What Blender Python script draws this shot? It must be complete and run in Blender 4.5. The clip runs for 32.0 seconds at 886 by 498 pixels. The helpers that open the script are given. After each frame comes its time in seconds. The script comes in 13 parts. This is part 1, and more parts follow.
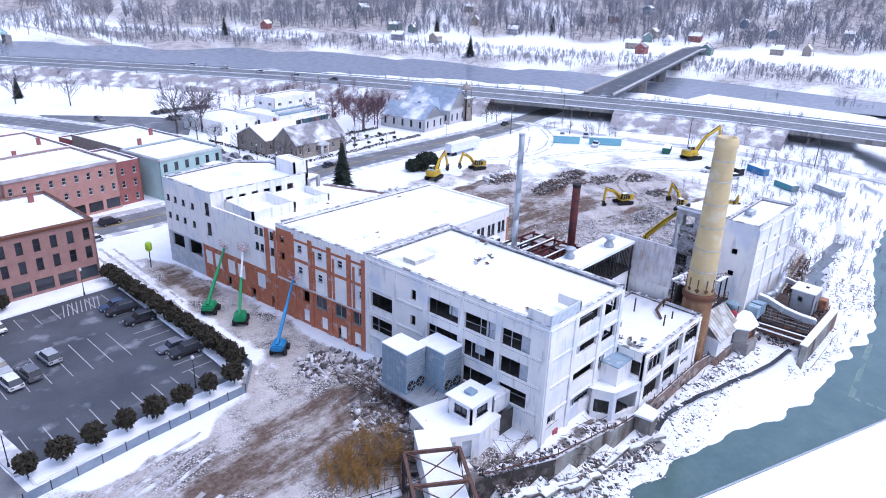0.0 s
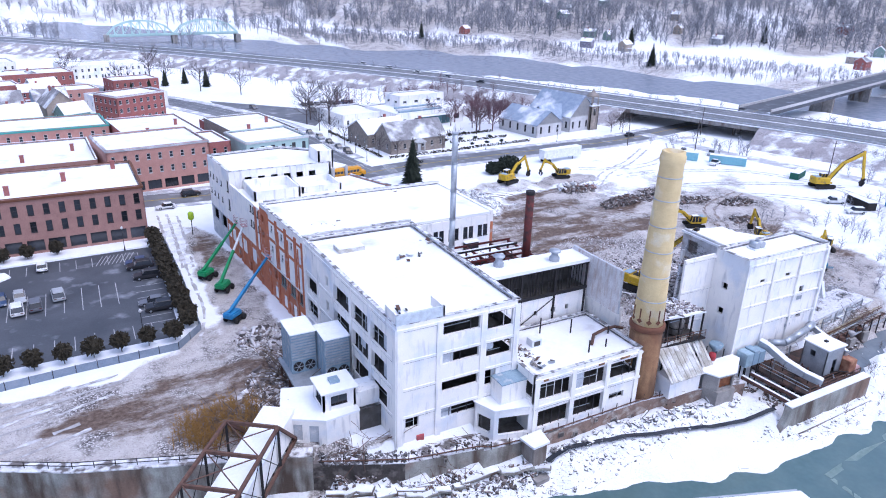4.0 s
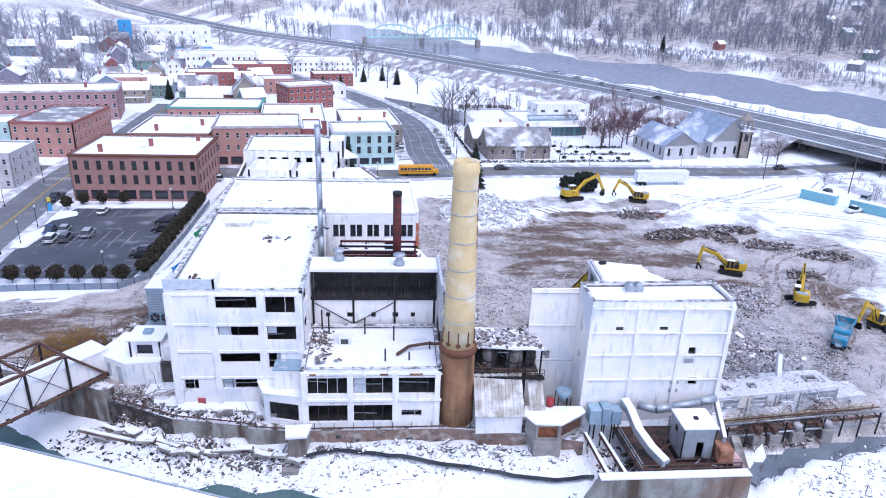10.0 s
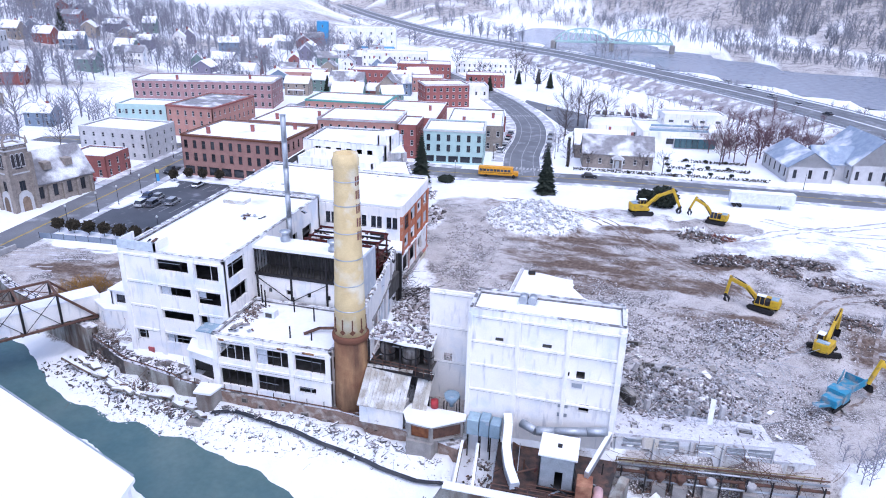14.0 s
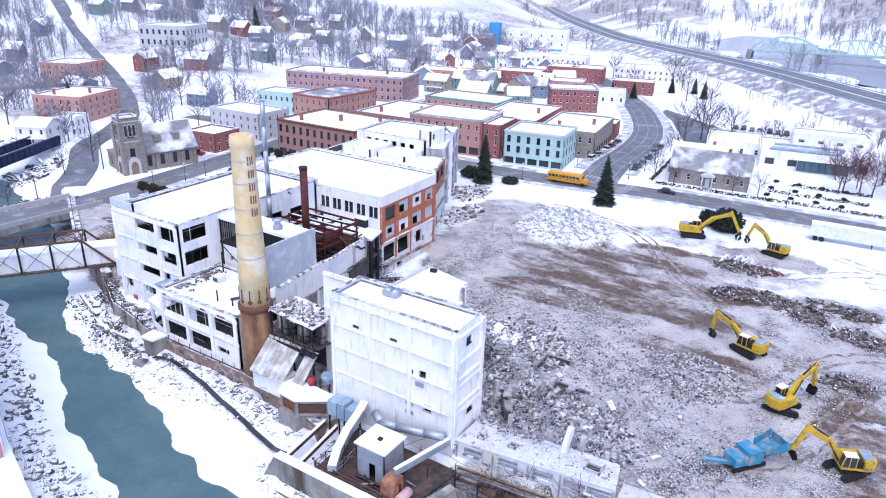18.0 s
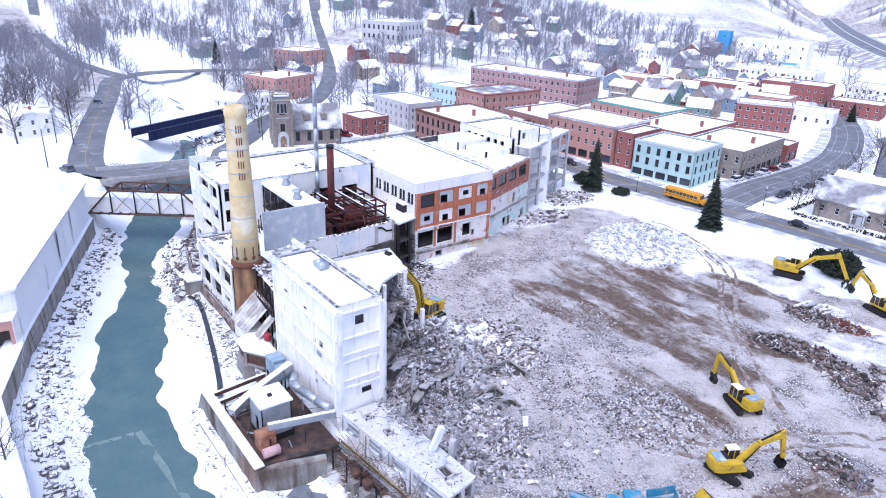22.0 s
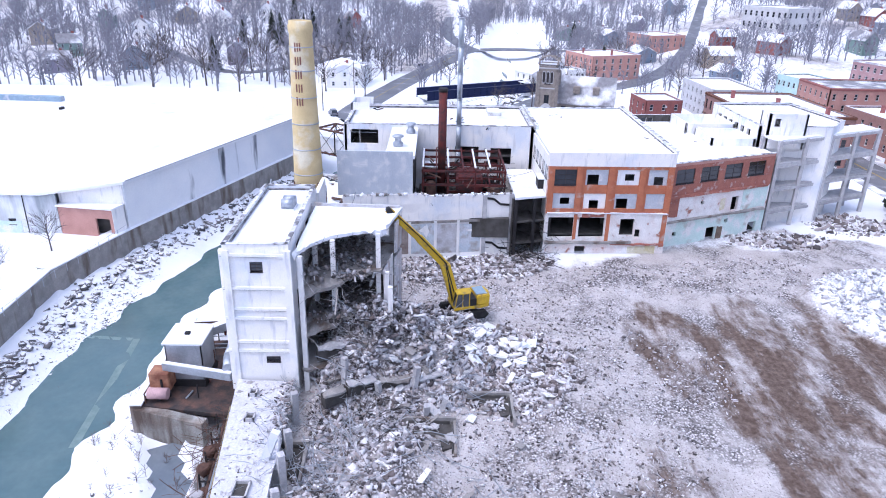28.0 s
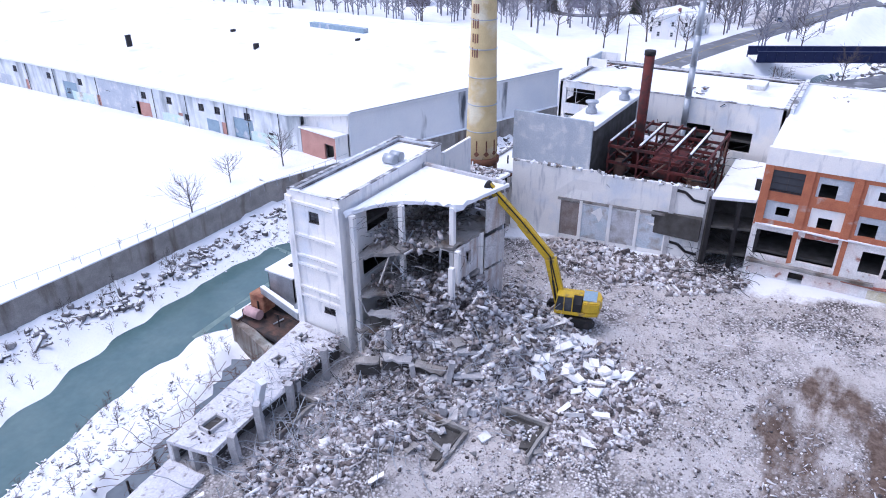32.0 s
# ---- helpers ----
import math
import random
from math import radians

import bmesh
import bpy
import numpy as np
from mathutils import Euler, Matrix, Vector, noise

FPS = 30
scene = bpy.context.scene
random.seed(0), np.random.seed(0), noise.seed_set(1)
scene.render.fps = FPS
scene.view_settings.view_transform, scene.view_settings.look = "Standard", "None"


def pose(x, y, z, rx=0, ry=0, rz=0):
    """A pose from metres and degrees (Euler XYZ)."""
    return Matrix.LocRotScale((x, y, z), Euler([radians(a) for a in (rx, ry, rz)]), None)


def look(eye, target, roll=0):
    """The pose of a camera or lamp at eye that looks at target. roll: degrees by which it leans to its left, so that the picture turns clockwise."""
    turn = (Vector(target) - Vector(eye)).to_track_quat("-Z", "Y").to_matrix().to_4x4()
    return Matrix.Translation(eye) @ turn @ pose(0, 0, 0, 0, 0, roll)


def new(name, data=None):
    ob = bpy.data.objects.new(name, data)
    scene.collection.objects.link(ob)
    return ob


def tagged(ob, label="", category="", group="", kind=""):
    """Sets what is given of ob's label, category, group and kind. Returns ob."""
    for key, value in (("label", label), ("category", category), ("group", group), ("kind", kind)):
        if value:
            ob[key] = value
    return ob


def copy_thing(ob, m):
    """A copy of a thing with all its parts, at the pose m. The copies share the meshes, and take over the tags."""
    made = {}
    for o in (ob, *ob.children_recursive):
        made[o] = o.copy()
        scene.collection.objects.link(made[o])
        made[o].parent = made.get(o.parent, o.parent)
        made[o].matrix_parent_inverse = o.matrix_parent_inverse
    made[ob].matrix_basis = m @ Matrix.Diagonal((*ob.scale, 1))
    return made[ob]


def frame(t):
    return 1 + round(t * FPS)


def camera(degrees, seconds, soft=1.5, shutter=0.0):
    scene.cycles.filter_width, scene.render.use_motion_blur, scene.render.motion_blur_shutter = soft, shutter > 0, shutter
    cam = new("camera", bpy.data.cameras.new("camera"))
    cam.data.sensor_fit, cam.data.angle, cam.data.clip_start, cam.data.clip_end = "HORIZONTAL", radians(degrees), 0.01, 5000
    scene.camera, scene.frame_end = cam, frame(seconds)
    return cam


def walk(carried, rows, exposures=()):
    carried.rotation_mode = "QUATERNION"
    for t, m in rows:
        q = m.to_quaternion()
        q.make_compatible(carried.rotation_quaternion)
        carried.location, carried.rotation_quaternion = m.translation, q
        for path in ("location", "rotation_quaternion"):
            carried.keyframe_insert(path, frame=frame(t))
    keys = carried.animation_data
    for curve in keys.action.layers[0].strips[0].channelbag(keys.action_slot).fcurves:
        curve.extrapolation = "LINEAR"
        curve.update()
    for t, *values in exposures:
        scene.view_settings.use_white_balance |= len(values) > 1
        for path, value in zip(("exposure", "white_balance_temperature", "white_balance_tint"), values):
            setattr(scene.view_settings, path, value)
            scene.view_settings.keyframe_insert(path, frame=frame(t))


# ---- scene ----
cam = camera(66.0, 32.0, soft=1.0)
PATH = [
    (0, (-60.566, -38.109, 53.657), (-59.198, -36.853, 52.914), 1.89),
    (0.5, (-56.893, -41.618, 53.476), (-55.564, -40.320, 52.736), 1.87),
    (1, (-53.073, -45.113, 53.333), (-51.785, -43.773, 52.596), 1.82),
    (1.5, (-49.128, -48.504, 53.242), (-47.887, -47.119, 52.506), 1.75),
    (2, (-45.171, -51.735, 53.222), (-43.981, -50.305, 52.486), 1.70),
    (2.5, (-41.250, -54.748, 53.238), (-40.120, -53.271, 52.501), 1.71),
    (3, (-37.237, -57.590, 53.268), (-36.182, -56.060, 52.528), 1.79),
    (3.5, (-32.999, -60.216, 53.266), (-32.028, -58.632, 52.525), 1.79),
    (4, (-28.483, -62.776, 53.220), (-27.594, -61.144, 52.479), 1.65),
    (4.5, (-23.851, -65.306, 53.164), (-23.045, -63.632, 52.424), 1.46),
    (5, (-19.200, -67.772, 53.111), (-18.480, -66.059, 52.371), 1.29),
    (5.5, (-14.528, -70.043, 53.048), (-13.899, -68.294, 52.310), 1.21),
    (6, (-9.781, -71.926, 52.957), (-9.250, -70.143, 52.221), 1.25),
    (6.5, (-4.973, -73.591, 52.874), (-4.526, -71.784, 52.142), 1.20),
    (7, (-0.111, -74.989, 52.763), (0.260, -73.164, 52.034), 1.30),
    (7.5, (4.759, -76.085, 52.613), (5.068, -74.248, 51.885), 1.52),
    (8, (9.584, -76.861, 52.519), (9.852, -75.018, 51.790), 1.80),
    (8.5, (14.325, -77.431, 52.576), (14.568, -75.586, 51.844), 1.98),
    (9, (19.031, -77.985, 52.739), (19.253, -76.138, 52.006), 2.01),
    (9.5, (23.652, -78.497, 52.907), (23.844, -76.647, 52.173), 2.06),
    (10, (28.369, -78.899, 53.076), (28.516, -77.045, 52.341), 2.05),
    (10.5, (33.193, -79.186, 53.191), (33.284, -77.329, 52.456), 1.98),
    (11, (38.113, -79.341, 53.236), (38.142, -77.481, 52.500), 1.87),
    (11.5, (43.051, -79.367, 53.226), (43.011, -77.508, 52.491), 1.71),
    (12, (48.002, -79.254, 53.225), (47.882, -77.397, 52.490), 1.58),
    (12.5, (52.942, -78.970, 53.331), (52.732, -77.122, 52.595), 1.56),
    (13, (57.939, -78.466, 53.467), (57.640, -76.632, 52.728), 1.54),
    (13.5, (62.944, -77.684, 53.536), (62.564, -75.865, 52.795), 1.53),
    (14, (67.925, -76.661, 53.561), (67.467, -74.861, 52.819), 1.48),
    (14.5, (72.812, -75.429, 53.583), (72.282, -73.649, 52.840), 1.42),
    (15, (77.643, -73.942, 53.626), (77.046, -72.184, 52.882), 1.44),
    (15.5, (82.468, -72.327, 53.675), (81.805, -70.593, 52.931), 1.50),
    (16, (87.297, -70.634, 53.711), (86.569, -68.926, 52.966), 1.57),
    (16.5, (92.098, -68.789, 53.714), (91.302, -67.112, 52.968), 1.62),
    (17, (96.796, -66.655, 53.681), (95.929, -65.014, 52.934), 1.62),
    (17.5, (101.312, -64.322, 53.674), (100.380, -62.717, 52.928), 1.59),
    (18, (105.710, -61.785, 53.710), (104.716, -60.219, 52.962), 1.60),
    (18.5, (110.034, -59.103, 53.740), (108.977, -57.579, 52.991), 1.59),
    (19, (114.386, -56.313, 53.753), (113.266, -54.833, 53.005), 1.56),
    (19.5, (118.636, -53.484, 53.777), (117.455, -52.052, 53.030), 1.55),
    (20, (122.730, -50.551, 53.743), (121.487, -49.172, 52.999), 1.57),
    (20.5, (126.556, -47.476, 53.646), (125.249, -46.158, 52.903), 1.68),
    (21, (130.024, -44.074, 53.505), (128.649, -42.827, 52.761), 1.86),
    (21.5, (132.797, -40.228, 53.277), (131.357, -39.058, 52.528), 2.03),
    (22, (134.635, -35.754, 52.914), (133.139, -34.663, 52.158), 2.11),
    (22.5, (135.891, -30.998, 52.361), (134.343, -29.988, 51.598), 2.10),
    (23, (136.659, -26.121, 51.595), (135.060, -25.198, 50.826), 2.01),
    (23.5, (136.984, -21.246, 50.652), (135.338, -20.415, 49.878), 1.91),
    (24, (136.932, -16.490, 49.617), (135.242, -15.755, 48.840), 1.80),
    (24.5, (136.563, -11.935, 48.556), (134.835, -11.298, 47.776), 1.73),
    (25, (135.914, -7.621, 47.474), (134.154, -7.081, 46.692), 1.71),
    (25.5, (134.998, -3.568, 46.311), (133.212, -3.118, 45.530), 1.70),
    (26, (133.868, 0.236, 45.012), (132.062, 0.605, 44.235), 1.64),
    (26.5, (132.712, 3.952, 43.715), (130.890, 4.244, 42.944), 1.56),
    (27, (131.630, 7.686, 42.546), (129.796, 7.899, 41.778), 1.47),
    (27.5, (130.600, 11.438, 41.634), (128.758, 11.566, 40.866), 1.39),
    (28, (129.507, 15.108, 41.119), (127.664, 15.137, 40.344), 1.34),
    (28.5, (128.334, 18.711, 40.904), (126.496, 18.628, 40.118), 1.27),
    (29, (127.068, 22.248, 40.894), (125.247, 22.041, 40.093), 1.19),
    (29.5, (125.684, 25.680, 41.038), (123.890, 25.343, 40.219), 1.06),
    (30, (124.120, 28.942, 41.287), (122.366, 28.474, 40.448), 0.87),
    (30.5, (122.250, 31.957, 41.541), (120.546, 31.362, 40.680), 0.60),
    (31, (119.918, 34.694, 41.660), (118.273, 33.977, 40.776), 0.31),
    (31.5, (117.082, 37.170, 41.552), (115.504, 36.338, 40.647), -0.01),
    (32, (113.920, 39.473, 41.273), (112.417, 38.533, 40.348), -0.32),
]
walk(cam, [(t, look(eye, target, roll)) for t, eye, target, roll in PATH], [(0, 0.18, 5210, 17), (10, 0.16, 5190, 17), (18, 0.27, 5210, 17), (25, 0.37, 5290, 17), (30, 0.31, 5350, 17), (32, 0.17, 5340, 17)])

# ---- world, sun, exposure ----
world = bpy.data.worlds.new("overcast_sky")
scene.world = world
world.use_nodes = True
wn, wl = world.node_tree.nodes, world.node_tree.links
wbg = wn["Background"]
sky_tex = wn.new("ShaderNodeTexSky")
sky_tex.sky_type = "NISHITA"
sky_tex.sun_disc = False
sky_tex.sun_elevation = radians(66)
sky_tex.sun_rotation = radians(147)
sky_tex.dust_density = 6.0
sky_tex.air_density = 1.2
wl.new(sky_tex.outputs[0], wbg.inputs[0])
wbg.inputs[1].default_value = 0.15
sun_data = bpy.data.lights.new("sun", "SUN")
sun_data.energy = 1.0
sun_data.angle = radians(140)
sun_data.color = (0.95, 0.95, 0.98)
sun_ob = new("sun", sun_data)
sun_ob.matrix_world = look((60, -110, 300), (0, 0, 0))

# ---- small mesh helpers ----
BASE = {}
MESHES = {}


def box(bm, x0, y0, z0, x1, y1, z1, mi=0):
    v = [bm.verts.new(p) for p in ((x0, y0, z0), (x1, y0, z0), (x1, y1, z0), (x0, y1, z0), (x0, y0, z1), (x1, y0, z1), (x1, y1, z1), (x0, y1, z1))]
    for f in ((3, 2, 1, 0), (4, 5, 6, 7), (0, 1, 5, 4), (1, 2, 6, 5), (2, 3, 7, 6), (3, 0, 4, 7)):
        bm.faces.new([v[i] for i in f]).material_index = mi
    return v


def mbox(bm, m, sx, sy, sz, mi=0):
    """A box of that size about the origin of the matrix m."""
    v = box(bm, -sx / 2, -sy / 2, -sz / 2, sx / 2, sy / 2, sz / 2, mi)
    for q in v:
        q.co = m @ q.co
    return v


def beam(bm, a, b, w, h=None, mi=0):
    """A square bar from a to b."""
    a, b = Vector(a), Vector(b)
    d = b - a
    q = d.to_track_quat("Y", "Z").to_matrix().to_4x4()
    mbox(bm, Matrix.Translation((a + b) / 2) @ q, w, d.length, h or w, mi)


def tube(bm, a, b, r0, r1=None, n=8, mi=0, caps=True):
    a, b = Vector(a), Vector(b)
    r1 = r0 if r1 is None else r1
    q = (b - a).to_track_quat("Z", "Y").to_matrix()
    lo, hi = [], []
    for i in range(n):
        c, s = math.cos(2 * math.pi * i / n), math.sin(2 * math.pi * i / n)
        lo.append(bm.verts.new(a + q @ Vector((c * r0, s * r0, 0))))
        hi.append(bm.verts.new(b + q @ Vector((c * r1, s * r1, 0))))
    for i in range(n):
        f = bm.faces.new((lo[i], lo[(i + 1) % n], hi[(i + 1) % n], hi[i]))
        f.material_index, f.smooth = mi, n > 6
    if caps:
        bm.faces.new(hi).material_index = mi
        bm.faces.new(lo[::-1]).material_index = mi


def lathe(bm, rings, n=24, mi=0, at=(0, 0)):
    """A turned body from (radius, height) rings."""
    rows = [[bm.verts.new((at[0] + r * math.cos(2 * math.pi * i / n), at[1] + r * math.sin(2 * math.pi * i / n), z)) for i in range(n)] for r, z in rings]
    for a, b in zip(rows, rows[1:]):
        for i in range(n):
            f = bm.faces.new((a[i], a[(i + 1) % n], b[(i + 1) % n], b[i]))
            f.material_index, f.smooth = mi, True
    bm.faces.new(rows[-1]).material_index = mi
    bm.faces.new(rows[0][::-1]).material_index = mi


def prism(bm, pts, z0, z1, mi=0, top=None):
    """A flat outline, counter-clockwise, pulled up from z0 to z1."""
    lo = [bm.verts.new((x, y, z0)) for x, y in pts]
    hi = [bm.verts.new((x, y, z1)) for x, y in pts]
    n = len(pts)
    for i in range(n):
        bm.faces.new((lo[i], lo[(i + 1) % n], hi[(i + 1) % n], hi[i])).material_index = mi
    bm.faces.new(hi).material_index = mi if top is None else top
    bm.faces.new(lo[::-1]).material_index = mi


def wall(bm, a, b, z0, z1, t, ops=(), mi=0, mi_in=None):
    """A wall from a to b (plan points, the inside on the left) with real openings (u0, u1, z0, z1)."""
    a, b = Vector((a[0], a[1], 0)), Vector((b[0], b[1], 0))
    u = (b - a).normalized()
    n = Vector((-u.y, u.x, 0))
    L = (b - a).length
    ops = [(max(0.02, o[0]), min(L - 0.02, o[1]), max(z0, o[2]), min(z1, o[3])) for o in ops]
    us = sorted({0.0, L, *(o[0] for o in ops), *(o[1] for o in ops)})
    vs = sorted({z0, z1, *(o[2] for o in ops), *(o[3] for o in ops)})
    us = [q for i, q in enumerate(us) if i == 0 or q - us[i - 1] > 1e-4]
    vs = [q for i, q in enumerate(vs) if i == 0 or q - vs[i - 1] > 1e-4]
    nu, nv = len(us) - 1, len(vs) - 1

    def solid(i, j):
        if not (0 <= i < nu and 0 <= j < nv):
            return False
        cu, cv = (us[i] + us[i + 1]) / 2, (vs[j] + vs[j + 1]) / 2
        return not any(o[0] < cu < o[1] and o[2] < cv < o[3] for o in ops)

    cache = {}

    def vert(i, j, k):
        if (i, j, k) not in cache:
            p = a + u * us[i] + n * (t * k)
            cache[i, j, k] = bm.verts.new((p.x, p.y, vs[j]))
        return cache[i, j, k]

    for i in range(nu):
        for j in range(nv):
            if not solid(i, j):
                continue
            bm.faces.new((vert(i, j, 0), vert(i + 1, j, 0), vert(i + 1, j + 1, 0), vert(i, j + 1, 0))).material_index = mi
            bm.faces.new((vert(i, j, 1), vert(i, j + 1, 1), vert(i + 1, j + 1, 1), vert(i + 1, j, 1))).material_index = mi if mi_in is None else mi_in
            if not solid(i - 1, j):
                bm.faces.new((vert(i, j, 0), vert(i, j + 1, 0), vert(i, j + 1, 1), vert(i, j, 1))).material_index = mi
            if not solid(i + 1, j):
                bm.faces.new((vert(i + 1, j, 0), vert(i + 1, j, 1), vert(i + 1, j + 1, 1), vert(i + 1, j + 1, 0))).material_index = mi
            if not solid(i, j - 1):
                bm.faces.new((vert(i, j, 0), vert(i, j, 1), vert(i + 1, j, 1), vert(i + 1, j, 0))).material_index = mi
            if not solid(i, j + 1):
                bm.faces.new((vert(i, j + 1, 0), vert(i + 1, j + 1, 0), vert(i + 1, j + 1, 1), vert(i, j + 1, 1))).material_index = mi


def thing(name, at, label, category, group="", kind="", rz=0.0):
    ob = new(name)
    m = pose(at[0], at[1], at[2], 0, 0, rz)
    ob.matrix_basis = m
    ob.empty_display_size = 0.5
    BASE[ob.name] = m
    return tagged(ob, label, category, group, kind)


def part(name, bm, mats, parent=None, label="", local=False, smooth=False):
    """Links a bmesh, given in world metres unless local, as one mesh under its parent."""
    me = bpy.data.meshes.new(name)
    if parent is not None and not local:
        inv = BASE[parent.name].inverted()
        for v in bm.verts:
            v.co = inv @ v.co
    bm.normal_update()
    bm.to_mesh(me)
    bm.free()
    for m in mats if isinstance(mats, (list, tuple)) else [mats]:
        me.materials.append(m)
    if smooth:
        me.polygons.foreach_set("use_smooth", [True] * len(me.polygons))
    ob = new(name, me)
    if parent is not None:
        ob.parent = parent
        BASE[ob.name] = BASE[parent.name]
    if label:
        ob["label"] = label
    return ob


def place(name, me, m, parent):
    """One more object on a shared mesh, at the world pose m, under its parent."""
    ob = new(name, me)
    ob.parent = parent
    ob.matrix_basis = BASE[parent.name].inverted() @ m
    return ob


def single(name, bm, mats, label, category, group="", kind="", smooth=False):
    ob = part(name, bm, mats, smooth=smooth)
    BASE[ob.name] = Matrix.Identity(4)
    return tagged(ob, label, category, group, kind)


def each(name, parent, m, boxes, label=""):
    """One part for each (x0, y0, z0, x1, y1, z1)."""
    for b in boxes:
        bm = bmesh.new()
        box(bm, *b)
        part(name, bm, m, parent, label)


def scatter_mesh(name, protos, where, mats):
    """Many small copies joined in one mesh. protos: (verts, faces) pairs; where: (proto, 4x4 matrix) rows."""
    vs, fs, base = [], [], 0
    for k, m in where:
        v, f = protos[k]
        a = np.array(m)
        vs.append(v @ a[:3, :3].T + a[:3, 3])
        fs.append(f + base)
        base += len(v)
    vs, fs = np.concatenate(vs), np.concatenate(fs)
    me = bpy.data.meshes.new(name)
    k = fs.shape[1]
    me.vertices.add(len(vs))
    me.vertices.foreach_set("co", vs.astype(np.float32).ravel())
    me.loops.add(fs.size)
    me.loops.foreach_set("vertex_index", fs.ravel().astype(np.int32))
    me.polygons.add(len(fs))
    me.polygons.foreach_set("loop_start", np.arange(0, fs.size, k))
    me.polygons.foreach_set("loop_total", np.full(len(fs), k))
    me.update(calc_edges=True)
    for q in mats if isinstance(mats, (list, tuple)) else [mats]:
        me.materials.append(q)
    return new(name, me)


def rough_up(bm, amount, seed=0, size=1.0):
    """Uneven, worn edges."""
    for v in bm.verts:
        v.co += noise.noise_vector(v.co / size + Vector((seed, seed, 0))) * amount


# ---- materials ----
def mat(name, base, rough=0.8, metal=0.0, second=None, scale=1.5, fine=18.0, grain=0.08, bump=0.15, bump_scale=None, stain=None, stain_scale=0.35, stain_at=0.56, stain_soft=0.08, streak=False, per_object=0.0, spec=0.3, third=None, third_scale=0.12, third_at=0.6):
    """A plain surface with two scales of variation, stains and a fine relief."""
    m = bpy.data.materials.new(name)
    m.use_nodes = True
    nt, n, l = m.node_tree, m.node_tree.nodes, m.node_tree.links
    bs = n["Principled BSDF"]
    bs.inputs["Roughness"].default_value = rough
    bs.inputs["Metallic"].default_value = metal
    bs.inputs["Specular IOR Level"].default_value = spec
    geo = n.new("ShaderNodeNewGeometry")
    co = geo.outputs["Position"]

    def tex(sc, detail, vec=None):
        t = n.new("ShaderNodeTexNoise")
        t.inputs["Scale"].default_value = sc
        t.inputs["Detail"].default_value = detail
        l.new(vec or co, t.inputs["Vector"])
        return t.outputs["Fac"]

    def ramp(src, lo, hi):
        r = n.new("ShaderNodeMapRange")
        r.inputs["From Min"].default_value, r.inputs["From Max"].default_value = lo, hi
        l.new(src, r.inputs["Value"])
        return r.outputs["Result"]

    def mix(fac, c1, c2, blend="MIX"):
        x = n.new("ShaderNodeMix")
        x.data_type, x.blend_type = "RGBA", blend
        for i, c in ((6, c1), (7, c2)):
            if isinstance(c, tuple):
                x.inputs[i].default_value = (*c, 1)
            else:
                l.new(c, x.inputs[i])
        if isinstance(fac, float):
            x.inputs[0].default_value = fac
        else:
            l.new(fac, x.inputs[0])
        return x.outputs[2]

    second = second or tuple(c * 0.82 for c in base)
    col = mix(ramp(tex(scale, 4), 0.35, 0.68), base, second)
    if third:
        col = mix(ramp(tex(third_scale, 5), third_at - 0.08, third_at + 0.08), col, third)
    if stain:
        vec = None
        if streak:
            mp = n.new("ShaderNodeMapping")
            mp.inputs["Scale"].default_value = (1, 1, 0.18)
            l.new(co, mp.inputs["Vector"])
            vec = mp.outputs[0]
        col = mix(ramp(tex(stain_scale, 6, vec), stain_at - stain_soft, stain_at + stain_soft), col, stain)
    g = tex(fine, 3)
    v = n.new("ShaderNodeMapRange")
    v.inputs["From Min"].default_value, v.inputs["From Max"].default_value = 0.25, 0.75
    v.inputs["To Min"].default_value, v.inputs["To Max"].default_value = 1 - grain * 2, 1 + grain
    l.new(g, v.inputs["Value"])
    hs = n.new("ShaderNodeHueSaturation")
    l.new(v.outputs[0], hs.inputs["Value"])
    l.new(col, hs.inputs["Color"])
    out = hs.outputs[0]
    if per_object:
        oi = n.new("ShaderNodeObjectInfo")
        r = n.new("ShaderNodeMapRange")
        r.inputs["To Min"].default_value, r.inputs["To Max"].default_value = 1 - per_object, 1 + per_object
        l.new(oi.outputs["Random"], r.inputs["Value"])
        h2 = n.new("ShaderNodeHueSaturation")
        l.new(r.outputs[0], h2.inputs["Value"])
        l.new(out, h2.inputs["Color"])
        out = h2.outputs[0]
    l.new(out, bs.inputs["Base Color"])
    if bump:
        b = n.new("ShaderNodeBump")
        b.inputs["Strength"].default_value = bump
        b.inputs["Distance"].default_value = 0.05
        l.new(tex(bump_scale or fine * 0.6, 5), b.inputs["Height"])
        l.new(b.outputs[0], bs.inputs["Normal"])
    return m


SNOW = mat("snow", (0.86, 0.87, 0.90), 0.6, second=(0.80, 0.82, 0.87), scale=0.5, fine=3.0, grain=0.03, bump=0.25, bump_scale=1.2)
ROOF_SNOW = mat("roof_snow", (0.87, 0.88, 0.90), 0.6, second=(0.82, 0.83, 0.87), scale=0.3, fine=2.0, grain=0.02, bump=0.12, bump_scale=0.8, stain=(0.60, 0.60, 0.63), stain_scale=0.16, stain_at=0.68, stain_soft=0.07)
WHITE_WALL = mat("white_painted_concrete", (0.90, 0.875, 0.84), 0.8, second=(0.85, 0.83, 0.81), scale=0.5, fine=7.0, grain=0.03, stain=(0.58, 0.58, 0.60), stain_scale=1.6, stain_at=0.66, stain_soft=0.1, streak=True, third=(0.70, 0.735, 0.79), third_scale=0.22, third_at=0.6)
